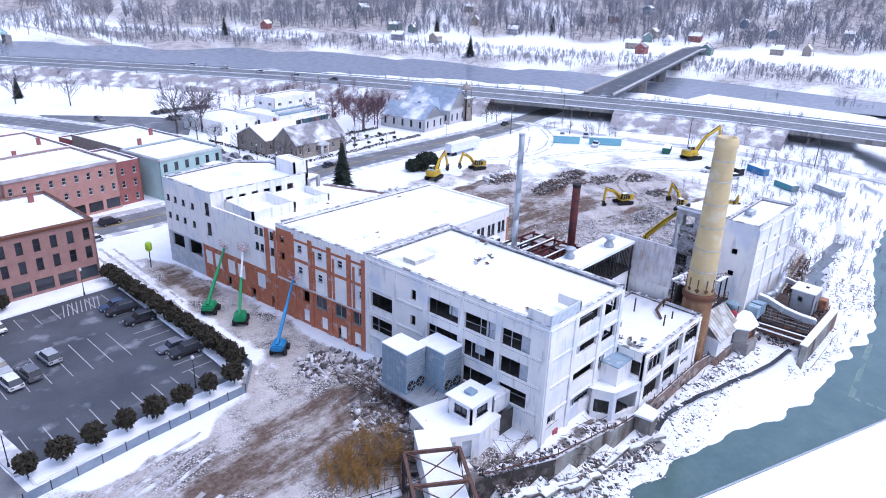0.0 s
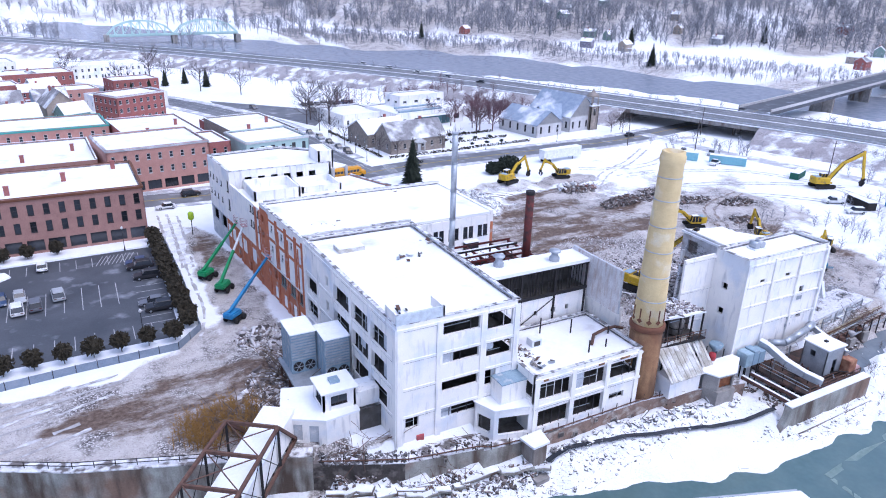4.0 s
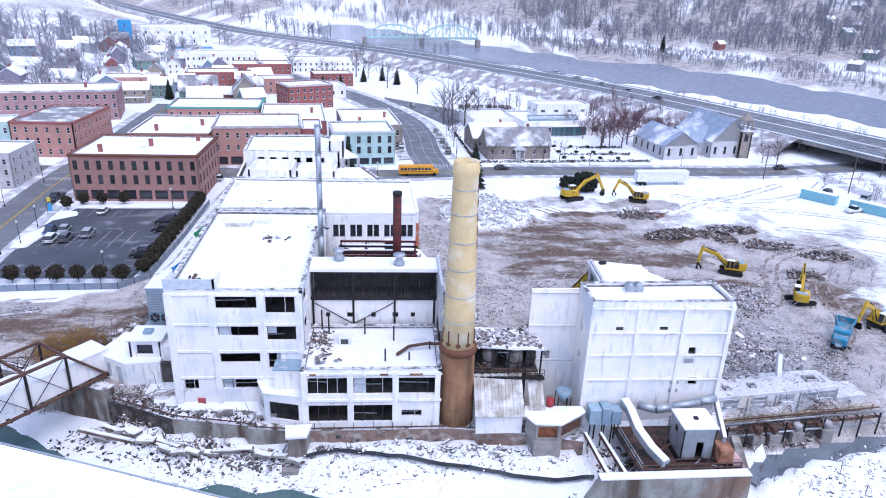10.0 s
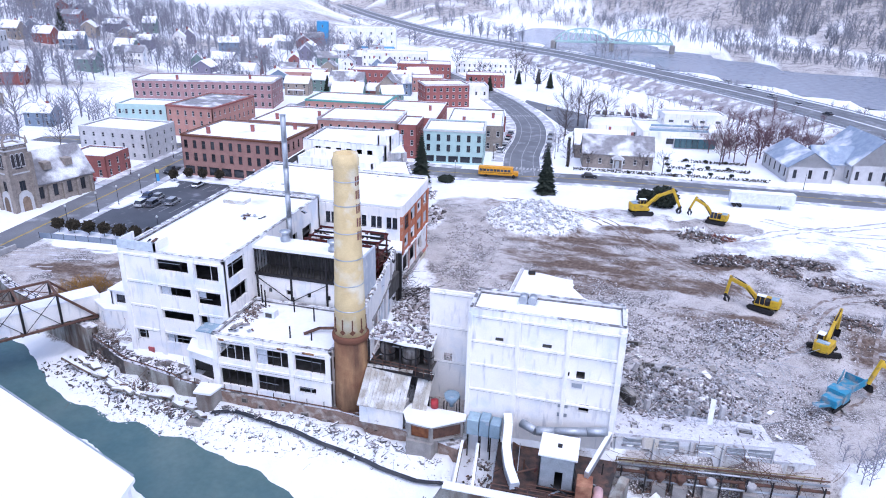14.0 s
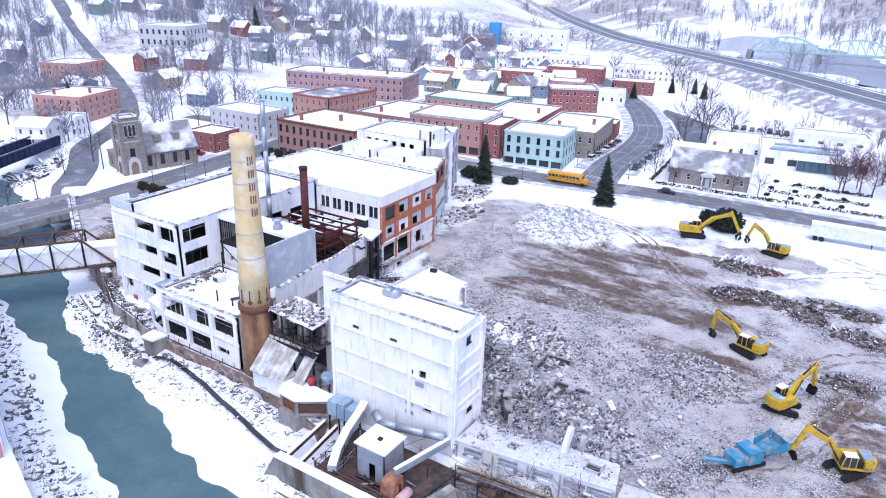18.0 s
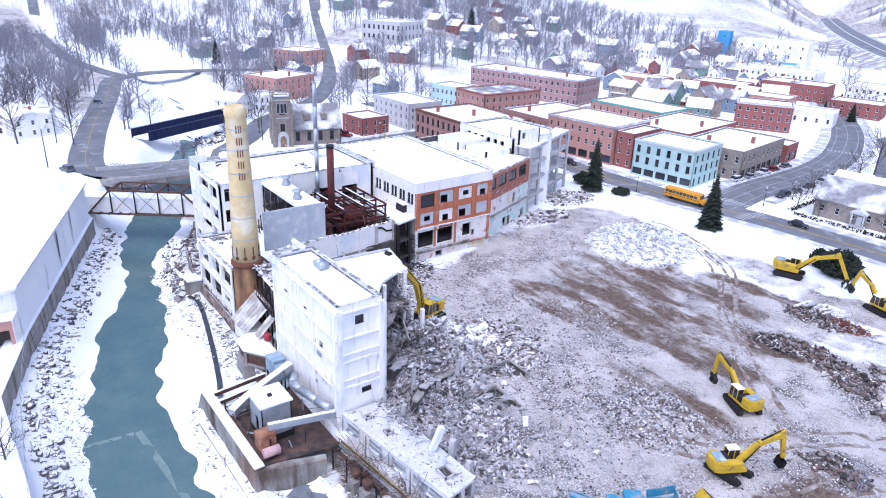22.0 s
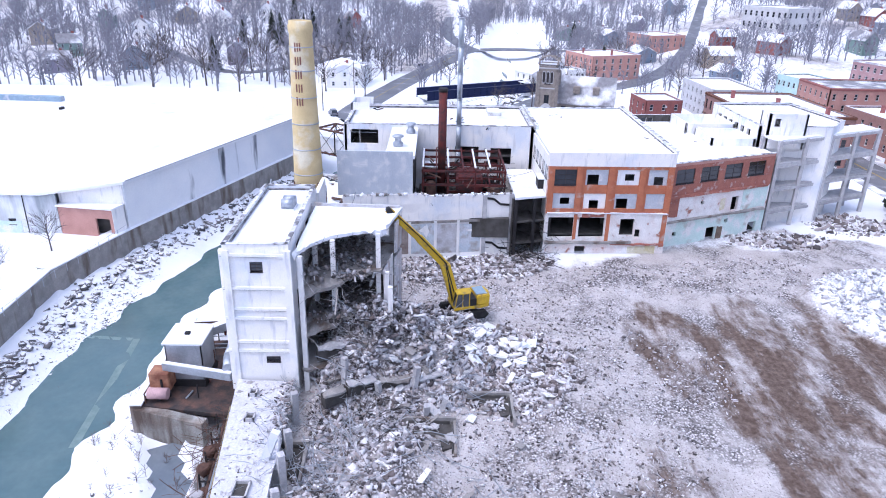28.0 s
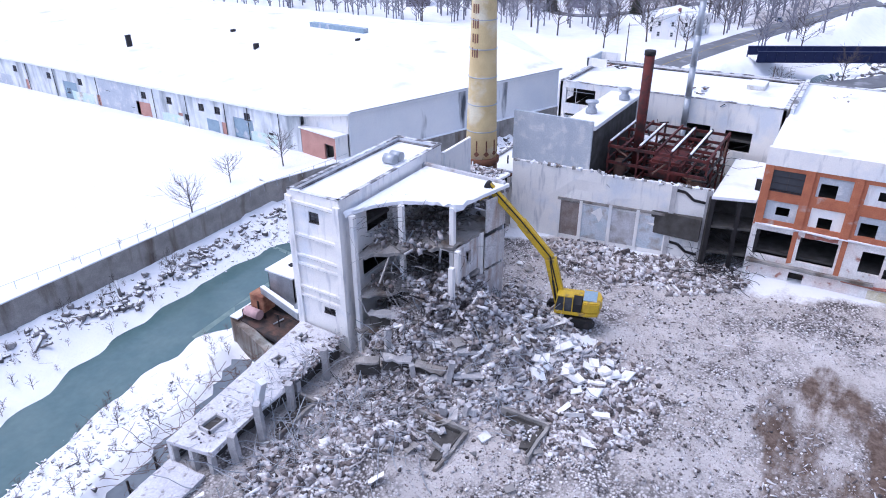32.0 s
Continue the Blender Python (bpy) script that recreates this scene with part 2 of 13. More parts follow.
GREY_WALL = mat("grey_blue_painted_wall", (0.46, 0.50, 0.56), 0.8, second=(0.55, 0.58, 0.62), scale=0.4, fine=6.0, stain=(0.66, 0.66, 0.67), stain_scale=0.8, stain_at=0.6)
CONCRETE = mat("old_concrete", (0.36, 0.34, 0.32), 0.9, second=(0.25, 0.24, 0.23), scale=0.7, fine=9.0, grain=0.1, stain=(0.14, 0.11, 0.09), stain_scale=0.5, stain_at=0.58, streak=True, bump=0.4)
CONCRETE_LIGHT = mat("pale_broken_concrete", (0.52, 0.51, 0.51), 0.9, second=(0.40, 0.39, 0.40), scale=1.2, fine=8.0, grain=0.1, bump=0.4, per_object=0.15)
# near-black base colour: the shade of rooms and recesses is painted in
DARK_INSIDE = mat("shade_dark_interior_concrete", (0.10, 0.095, 0.09), 0.95, second=(0.06, 0.055, 0.05), scale=0.9, fine=8.0, bump=0.3)
ORANGE_BRICK = mat("orange_brick", (0.50, 0.185, 0.095), 0.85, second=(0.42, 0.145, 0.08), scale=0.8, fine=10.0, grain=0.12, stain=(0.50, 0.42, 0.38), stain_scale=0.7, stain_at=0.66, bump=0.3)
RED_BRICK = mat("dark_red_brick", (0.36, 0.135, 0.12), 0.85, second=(0.29, 0.115, 0.105), scale=0.8, fine=10.0, grain=0.12, bump=0.3)
BROWN_BRICK = mat("brown_brick", (0.40, 0.235, 0.20), 0.85, second=(0.33, 0.19, 0.165), scale=0.7, fine=10.0, grain=0.12, bump=0.3)
SALMON_BRICK = mat("salmon_painted_brick", (0.53, 0.30, 0.25), 0.85, second=(0.46, 0.25, 0.21), scale=0.6, fine=9.0, grain=0.08, bump=0.2)
YELLOW_BRICK = mat("buff_chimney_brick", (0.70, 0.56, 0.30), 0.85, second=(0.62, 0.48, 0.25), scale=0.6, fine=9.0, grain=0.08, stain=(0.74, 0.68, 0.52), stain_scale=0.35, stain_at=0.6, bump=0.25)
RUST_BRICK = mat("rust_stained_brick", (0.40, 0.24, 0.12), 0.85, second=(0.26, 0.13, 0.07), scale=0.5, fine=9.0, grain=0.1, stain=(0.13, 0.07, 0.045), stain_scale=0.4, stain_at=0.52, streak=True, bump=0.3)
DARK_BRICK = mat("soot_brown_brick", (0.17, 0.075, 0.045), 0.85, fine=9.0, grain=0.1, bump=0.3)
STONE = mat("grey_limestone", (0.36, 0.315, 0.275), 0.9, second=(0.26, 0.225, 0.20), scale=1.2, fine=5.0, grain=0.14, bump=0.4)
ASPHALT = mat("wet_winter_asphalt", (0.06, 0.066, 0.078), 0.55, second=(0.095, 0.10, 0.115), scale=0.12, fine=5.0, grain=0.08, stain=(0.25, 0.26, 0.29), stain_scale=0.25, stain_at=0.66, bump=0.1)
# paler than ASPHALT, for the streets, highway and museum lot
ROAD_GREY = mat("pale_grey_asphalt", (0.135, 0.14, 0.155), 0.6, second=(0.19, 0.195, 0.21), scale=0.12, fine=5.0, grain=0.08, stain=(0.34, 0.345, 0.37), stain_scale=0.25, stain_at=0.64, bump=0.1)
PAVING = mat("salted_pavement", (0.38, 0.38, 0.40), 0.85, second=(0.52, 0.52, 0.55), scale=0.4, fine=5.0, stain=(0.80, 0.81, 0.84), stain_scale=0.3, stain_at=0.55)
GLASS = mat("dark_window_glass", (0.035, 0.04, 0.05), 0.12, fine=1.0, grain=0.05, bump=0, spec=0.6, per_object=0.6)
FRAME_WHITE = mat("white_window_frame", (0.68, 0.68, 0.68), 0.6, bump=0)
FRAME_DARK = mat("dark_window_frame", (0.05, 0.045, 0.05), 0.6, bump=0)
RED_STEEL = mat("rusty_red_steel", (0.15, 0.035, 0.03), 0.7, 0.2, second=(0.09, 0.03, 0.03), scale=1.5, fine=9.0, stain=(0.05, 0.03, 0.03), stain_scale=1.0)
RUST_STEEL = mat("brown_rusty_steel", (0.16, 0.09, 0.065), 0.8, 0.2, second=(0.10, 0.06, 0.05), scale=1.5, fine=9.0)
DARK_STEEL = mat("black_steel", (0.035, 0.033, 0.035), 0.7, 0.3, fine=9.0)
GALV = mat("galvanised_steel", (0.48, 0.51, 0.55), 0.45, 0.6, second=(0.38, 0.41, 0.45), scale=1.0, fine=6.0, bump=0.05)
BLUE_GREY_METAL = mat("blue_grey_sheet_metal", (0.30, 0.40, 0.48), 0.6, 0.1, second=(0.22, 0.31, 0.39), scale=0.7, fine=6.0, stain=(0.55, 0.57, 0.60), stain_scale=0.7, stain_at=0.62)
TAN_SHEET = mat("tan_corrugated_sheet", (0.50, 0.48, 0.43), 0.75, 0.1, second=(0.36, 0.33, 0.28), scale=0.9, fine=6.0, grain=0.12, stain=(0.66, 0.66, 0.65), stain_scale=0.6, stain_at=0.52, per_object=0.12)
YELLOW_PAINT = mat("yellow_machine_paint", (0.62, 0.42, 0.02), 0.5, second=(0.52, 0.34, 0.03), scale=0.8, fine=8.0, stain=(0.20, 0.15, 0.08), stain_scale=1.2, stain_at=0.64, bump=0.05)
GREEN_PAINT = mat("green_machine_paint", (0.03, 0.27, 0.10), 0.45, fine=8.0, bump=0.05)
BLUE_PAINT = mat("blue_machine_paint", (0.05, 0.24, 0.48), 0.45, second=(0.04, 0.19, 0.40), fine=8.0, bump=0.05)
CYAN_PAINT = mat("pale_blue_machine_paint", (0.045, 0.27, 0.43), 0.5, second=(0.08, 0.24, 0.34), fine=8.0, stain=(0.30, 0.32, 0.33), stain_scale=0.9, bump=0.05)
RUBBER = mat("black_rubber", (0.025, 0.025, 0.026), 0.9, fine=12.0, bump=0.1)
NAVY_STEEL = mat("navy_girder_paint", (0.012, 0.02, 0.075), 0.5, 0.2, fine=5.0, bump=0.05)
EVERGREEN = mat("dark_evergreen_foliage", (0.022, 0.032, 0.022), 0.9, second=(0.035, 0.042, 0.030), scale=2.0, fine=9.0, grain=0.2, bump=0.3)
HEDGE = mat("brown_green_shrub_foliage", (0.035, 0.030, 0.020), 0.9, second=(0.05, 0.042, 0.028), scale=2.0, fine=9.0, grain=0.2, bump=0.3)
BARK = mat("grey_winter_bark", (0.13, 0.11, 0.105), 0.95, second=(0.09, 0.075, 0.075), scale=2.0, fine=9.0, grain=0.15, bump=0.2)
# bark tone shifted to blue-grey so the colour itself holds distance haze
TWIG = mat("haze_tinted_winter_twigs", (0.285, 0.29, 0.34), 0.95, second=(0.20, 0.195, 0.225), scale=1.0, fine=6.0, grain=0.1, bump=0)
# far-bank haze is painted into this pale blue-grey twig colour
HAZE_TWIG = mat("far_haze_grey_twigs", (0.20, 0.205, 0.235), 0.9, second=(0.30, 0.31, 0.35), scale=0.4, fine=3.0, grain=0.1, bump=0)
PURPLE_TWIG = mat("reddish_winter_twigs", (0.15, 0.085, 0.095), 0.95, second=(0.11, 0.065, 0.075), scale=1.0, fine=6.0, bump=0)
DEBRIS_WOOD = mat("weathered_broken_timber", (0.24, 0.18, 0.13), 0.9, second=(0.15, 0.11, 0.085), scale=1.2, fine=8.0, per_object=0.3)
GREEN_WALL = mat("pale_mint_painted_wall", (0.50, 0.66, 0.63), 0.8, second=(0.44, 0.59, 0.57), scale=0.5, fine=8.0, bump=0.05)
TEAL_TRIM = mat("teal_shopfront_paint", (0.10, 0.42, 0.38), 0.6, fine=8.0, bump=0.05)
BLUE_CLAD = mat("bright_blue_cladding", (0.10, 0.38, 0.70), 0.6, fine=6.0, bump=0.05)
SLATE = mat("grey_slate_roof", (0.22, 0.215, 0.23), 0.8, second=(0.30, 0.295, 0.31), scale=0.8, fine=5.0, grain=0.12, stain=(0.80, 0.81, 0.84), stain_scale=0.18, stain_at=0.56, bump=0.2)
YELLOW_BUS = mat("school_bus_yellow", (0.75, 0.36, 0.02), 0.4, fine=8.0, bump=0)
WHITE_PAINT = mat("white_vehicle_paint", (0.78, 0.79, 0.80), 0.35, fine=8.0, bump=0)
LINE_PAINT = mat("road_marking_paint", (0.48, 0.48, 0.49), 0.7, fine=6.0, grain=0.15, bump=0)
YELLOW_LINE = mat("yellow_road_line", (0.50, 0.36, 0.06), 0.7, fine=6.0, grain=0.15, bump=0)
INSULATION = mat("torn_pink_wrap", (0.60, 0.40, 0.40), 0.9, fine=8.0)
RED_LETTER = mat("faded_red_letter_brick", (0.25, 0.12, 0.09), 0.85, fine=8.0, bump=0.2)


def water_mat(name, base, rough, second):
    m = mat(name, base, rough, second=second, scale=0.25, fine=1.5, grain=0.05, bump=0.12, bump_scale=2.5, spec=0.5)
    return m


CREEK = water_mat("grey_green_creek_water", (0.075, 0.135, 0.14), 0.16, (0.10, 0.16, 0.16))
# base lifted to light blue-grey: the sky's reflection is in the colour
RIVER = water_mat("wide_grey_river_water", (0.23, 0.265, 0.33), 0.2, (0.31, 0.34, 0.41))
DARK_WATER = water_mat("black_ditch_water", (0.03, 0.035, 0.045), 0.2, (0.05, 0.055, 0.065))


def rubble_mat(name, tones, dust=0.45):
    """Broken pieces, each of its own tone, with snow lying on their tops."""
    m = bpy.data.materials.new(name)
    m.use_nodes = True
    n, l = m.node_tree.nodes, m.node_tree.links
    bs = n["Principled BSDF"]
    bs.inputs["Roughness"].default_value = 0.9
    bs.inputs["Specular IOR Level"].default_value = 0.2
    geo = n.new("ShaderNodeNewGeometry")
    r = n.new("ShaderNodeValToRGB")
    r.color_ramp.interpolation = "CONSTANT"
    els = r.color_ramp.elements
    while len(els) < len(tones):
        els.new(0.5)
    for i, c in enumerate(tones):
        els[i].position = i / len(tones)
        els[i].color = (*c, 1)
    l.new(geo.outputs["Random Per Island"], r.inputs[0])
    sep = n.new("ShaderNodeSeparateXYZ")
    l.new(geo.outputs["Normal"], sep.inputs[0])
    t = n.new("ShaderNodeTexNoise")
    t.inputs["Scale"].default_value, t.inputs["Detail"].default_value = 0.7, 5
    l.new(geo.outputs["Position"], t.inputs["Vector"])
    a = n.new("ShaderNodeMath")
    a.operation = "MULTIPLY"
    l.new(sep.outputs["Z"], a.inputs[0])
    l.new(t.outputs["Fac"], a.inputs[1])
    mr = n.new("ShaderNodeMapRange")
    mr.inputs["From Min"].default_value, mr.inputs["From Max"].default_value = dust - 0.05, dust + 0.06
    l.new(a.outputs[0], mr.inputs["Value"])
    mx = n.new("ShaderNodeMix")
    mx.data_type = "RGBA"
    l.new(mr.outputs[0], mx.inputs[0])
    l.new(r.outputs[0], mx.inputs[6])
    mx.inputs[7].default_value = (0.84, 0.85, 0.88, 1)
    l.new(mx.outputs[2], bs.inputs["Base Color"])
    return m


COPING = mat("grimy_snowy_coping", (0.80, 0.81, 0.84), 0.7, second=(0.55, 0.55, 0.58), scale=0.9, fine=6.0, grain=0.08, stain=(0.17, 0.165, 0.17), stain_scale=0.8, stain_at=0.53, stain_soft=0.06)
RIVER_WALL = mat("stained_river_wall_concrete", (0.40, 0.405, 0.375), 0.9, second=(0.25, 0.25, 0.23), scale=0.5, fine=7.0, grain=0.12, stain=(0.10, 0.075, 0.06), stain_scale=0.55, stain_at=0.54, stain_soft=0.1, streak=True, bump=0.4, third=(0.24, 0.165, 0.125), third_scale=0.16, third_at=0.6)
RUST_MASONRY = mat("rust_stained_old_masonry", (0.30, 0.22, 0.18), 0.9, second=(0.20, 0.13, 0.10), scale=0.7, fine=9.0, grain=0.14, stain=(0.46, 0.42, 0.38), stain_scale=0.7, stain_at=0.58, stain_soft=0.08, bump=0.5, third=(0.09, 0.075, 0.07), third_scale=0.4, third_at=0.6)
DIRTY_SNOW = mat("dusty_trodden_snow", (0.66, 0.66, 0.70), 0.8, second=(0.56, 0.555, 0.59), scale=0.6, fine=6.0, grain=0.1, bump=0.3, bump_scale=4.0, stain=(0.30, 0.28, 0.28), stain_scale=1.6, stain_at=0.62, stain_soft=0.05)
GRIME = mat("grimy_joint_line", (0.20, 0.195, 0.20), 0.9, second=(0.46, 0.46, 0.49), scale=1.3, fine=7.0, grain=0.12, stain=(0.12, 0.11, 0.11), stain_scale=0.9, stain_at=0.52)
PLASTER = mat("broken_white_plaster", (0.84, 0.82, 0.80), 0.9, second=(0.74, 0.71, 0.69), scale=0.8, fine=6.0, grain=0.08, stain=(0.40, 0.20, 0.15), stain_scale=0.8, stain_at=0.66, stain_soft=0.04, bump=0.4, third=(0.72, 0.62, 0.58), third_scale=0.3, third_at=0.6)
MINT_PLASTER = mat("faded_mint_plaster", (0.58, 0.72, 0.67), 0.9, second=(0.70, 0.78, 0.75), scale=0.6, fine=6.0, grain=0.08, stain=(0.78, 0.77, 0.75), stain_scale=0.6, stain_at=0.58, stain_soft=0.06, bump=0.4, third=(0.36, 0.22, 0.17), third_scale=0.35, third_at=0.68)
SOOT_BRICK = mat("sooty_red_brick", (0.40, 0.17, 0.125), 0.85, second=(0.31, 0.12, 0.095), scale=0.9, fine=9.0, grain=0.14, stain=(0.56, 0.46, 0.42), stain_scale=0.9, stain_at=0.64, stain_soft=0.06, bump=0.4)
OCHRE_PLASTER = mat("ochre_painted_plaster", (0.62, 0.55, 0.33), 0.9, second=(0.74, 0.70, 0.58), scale=1.2, fine=6.0, grain=0.1)
PEELING = mat("peeling_pale_plaster", (0.70, 0.69, 0.69), 0.9, second=(0.58, 0.55, 0.55), scale=0.9, fine=6.0, grain=0.12, stain=(0.44, 0.34, 0.29), stain_scale=1.5, stain_at=0.60, stain_soft=0.12, streak=True, bump=0.4)
PINK_BRICK = mat("pale_violet_pink_brick", (0.42, 0.27, 0.27), 0.85, second=(0.36, 0.22, 0.22), scale=0.6, fine=8.0, grain=0.1)
# darker tones than RUBBLE, for the pieces on the torn floors
DARK_RUBBLE = rubble_mat("dark_room_debris", [(0.22, 0.20, 0.20), (0.34, 0.32, 0.32), (0.10, 0.09, 0.09), (0.44, 0.42, 0.43), (0.16, 0.13, 0.12), (0.06, 0.055, 0.055)], 0.6)
RUBBLE = rubble_mat("broken_concrete_rubble", [(0.46, 0.44, 0.45), (0.60, 0.58, 0.59), (0.24, 0.22, 0.22), (0.72, 0.71, 0.72), (0.36, 0.32, 0.31), (0.09, 0.08, 0.08), (0.52, 0.49, 0.50), (0.17, 0.145, 0.14)], 0.58)
RIPRAP = rubble_mat("dark_bank_stones", [(0.17, 0.16, 0.16), (0.24, 0.23, 0.23), (0.10, 0.10, 0.105), (0.32, 0.31, 0.31)], 0.34)
SCRAP = rubble_mat("dark_scrap_heap", [(0.12, 0.105, 0.10), (0.20, 0.17, 0.16), (0.06, 0.055, 0.055), (0.30, 0.27, 0.26), (0.16, 0.11, 0.09)], 0.55)

# ---- the ground ----
def poly_in(px, py, pts):
    """Which points lie inside a plan outline (numpy arrays)."""
    inside = np.zeros(px.shape, bool)
    n = len(pts)
    for i in range(n):
        x0, y0 = pts[i]
        x1, y1 = pts[(i + 1) % n]
        cross = ((y0 > py) != (y1 > py)) & (px < (x1 - x0) * (py - y0) / (y1 - y0 + 1e-12) + x0)
        inside ^= cross
    return inside


def line_dist(px, py, pts):
    """The distance to a plan polyline (numpy arrays)."""
    best = np.full(px.shape, 1e9)
    for (x0, y0), (x1, y1) in zip(pts, pts[1:]):
        dx, dy = x1 - x0, y1 - y0
        t = np.clip(((px - x0) * dx + (py - y0) * dy) / (dx * dx + dy * dy), 0, 1)
        best = np.minimum(best, np.hypot(px - x0 - t * dx, py - y0 - t * dy))
    return best


def bumps(px, py, size, seed):
    """Smooth made-up relief in about -1 .. 1."""
    r = np.random.RandomState(seed)
    out = np.zeros(px.shape)
    for k in range(7):
        a, p = r.uniform(0, 6.283, 2)
        f = r.uniform(0.5, 1.8) * 6.283 / size
        out += np.sin((px * np.cos(a) + py * np.sin(a)) * f + p)
    return out / 3.2


# the creek's two retaining lines, from upstream to downstream
NORTH = [(-400, 95), (-160, 62), (-110, 50), (-75, 30), (-60, 24), (-35, 11), (-10, 2), (0, -2.6), (10, -4.3), (16, -5.0), (36, -4.8), (47, -6.5), (53, -8), (53.5, -13), (72.5, -12.4), (74, -7.5), (95, -5.5), (130, -2), (180, 6), (235, 22), (350, 40)]
SOUTH = [(-400, 55), (-160, 28), (-110, 14), (-75, 4), (-60, -6), (-22.3, -15.6), (26.2, -33.0), (43, -37.9), (64, -37.0), (86, -37.2), (110, -39), (140, -44), (220, -50), (350, -70)]
VALLEY = NORTH + SOUTH[::-1]
WATER_N_RAW = [(-400, 75), (-160, 43), (-110, 31), (-60, 19), (-44, 11.4), (-36, 7.6), (-27, 3.8), (-20, 0.0), (-14.5, -3.4), (-9.5, -7.2), (8, -10.6), (17, -11.4), (26, -13.9), (35, -17), (44, -19.8), (59, -19.4), (72, -20.8), (84, -20), (100, -16), (130, -10), (180, -5), (235, 8), (350, 24)]
WATER_S_RAW = [(-400, 74), (-160, 41.5), (-110, 28), (-60, 4), (-19, -11.5), (-2, -14), (6.4, -16), (18, -22.5), (28, -24.9), (49, -30), (63, -31), (77, -29.4), (92, -26), (120, -22), (180, -24), (235, -30), (350, -50)]
DITCH = [(73.4, -12.0), (78, -9.6), (82, -8.2), (89.5, -6.8), (98.3, -4.9), (108, -3.8), (122, -3.0)]
DOCK = [(53.0, -16.4), (71.9, -16.0), (74, -8), (98, -6), (98, -1), (71.5, -4.9), (53.0, -5)]
RIVER_POLY = [(400, -300), (345, 0), (312, 90), (240, 240), (196, 308), (158, 356), (98, 436), (16, 524), (-110, 740), (-200, 880), (-80, 900), (40, 740), (110, 590), (152, 548), (176, 501), (222, 482), (286, 386), (334, 240), (385, 150), (406, 57), (470, -300)]
HIGHWAY_END = (-420, 1080)
HIGHWAY = [(262, -260), (240, -60), (225, 21), (216, 71), (200, 113), (189, 140), (168, 188), (140, 248), (96, 316), (32, 404), (-40, 482), (-102, 550), (-200, 700), (-290, 850), HIGHWAY_END]
HW = 13.5
FAR_SHORE = [(40, 740), (110, 590), (152, 548), (176, 501), (222, 482), (286, 386), (334, 240), (385, 150), (406, 57), (470, -300)]
PILES = [(51, 77, 12.5, 3.4), (97, 62, 11, 1.1), (108, 66, 7, 1.0), (91, 30, 7, 1.6), (63, 14, 9, 2.2), (83, 12, 6, 1.3), (66, 11.5, 8, 2.2), (60, 34, 8, 0.9), (45, 40, 5, 0.8), (72, 30, 7, 0.7), (65, 7.5, 7, 3.2), (69, 6, 4.5, 1.6), (56.5, 18.6, 8, 1.3), (-12, 24, 5, 0.8), (-16, 12, 5, 1.2), (110, 40, 5, 1.0), (88, 76, 5, 1.2)]


def smooth_line(pts, step=6.0):
    """A plan line bent softly through its points."""
    out = []
    P = [Vector((p[0], p[1])) for p in pts]
    for i in range(len(P) - 1):
        p0, p1, p2, p3 = P[max(i - 1, 0)], P[i], P[i + 1], P[min(i + 2, len(P) - 1)]
        k = max(1, int((p2 - p1).length / step))
        for j in range(k):
            t = j / k
            q = 0.5 * (2 * p1 + (p2 - p0) * t + (2 * p0 - 5 * p1 + 4 * p2 - p3) * t * t + (3 * p1 - p0 - 3 * p2 + p3) * t ** 3)
            out.append((q.x, q.y))
    out.append((P[-1].x, P[-1].y))
    return out


WATER_N = smooth_line(WATER_N_RAW, 5.0)
WATER_S = smooth_line(WATER_S_RAW, 5.0)


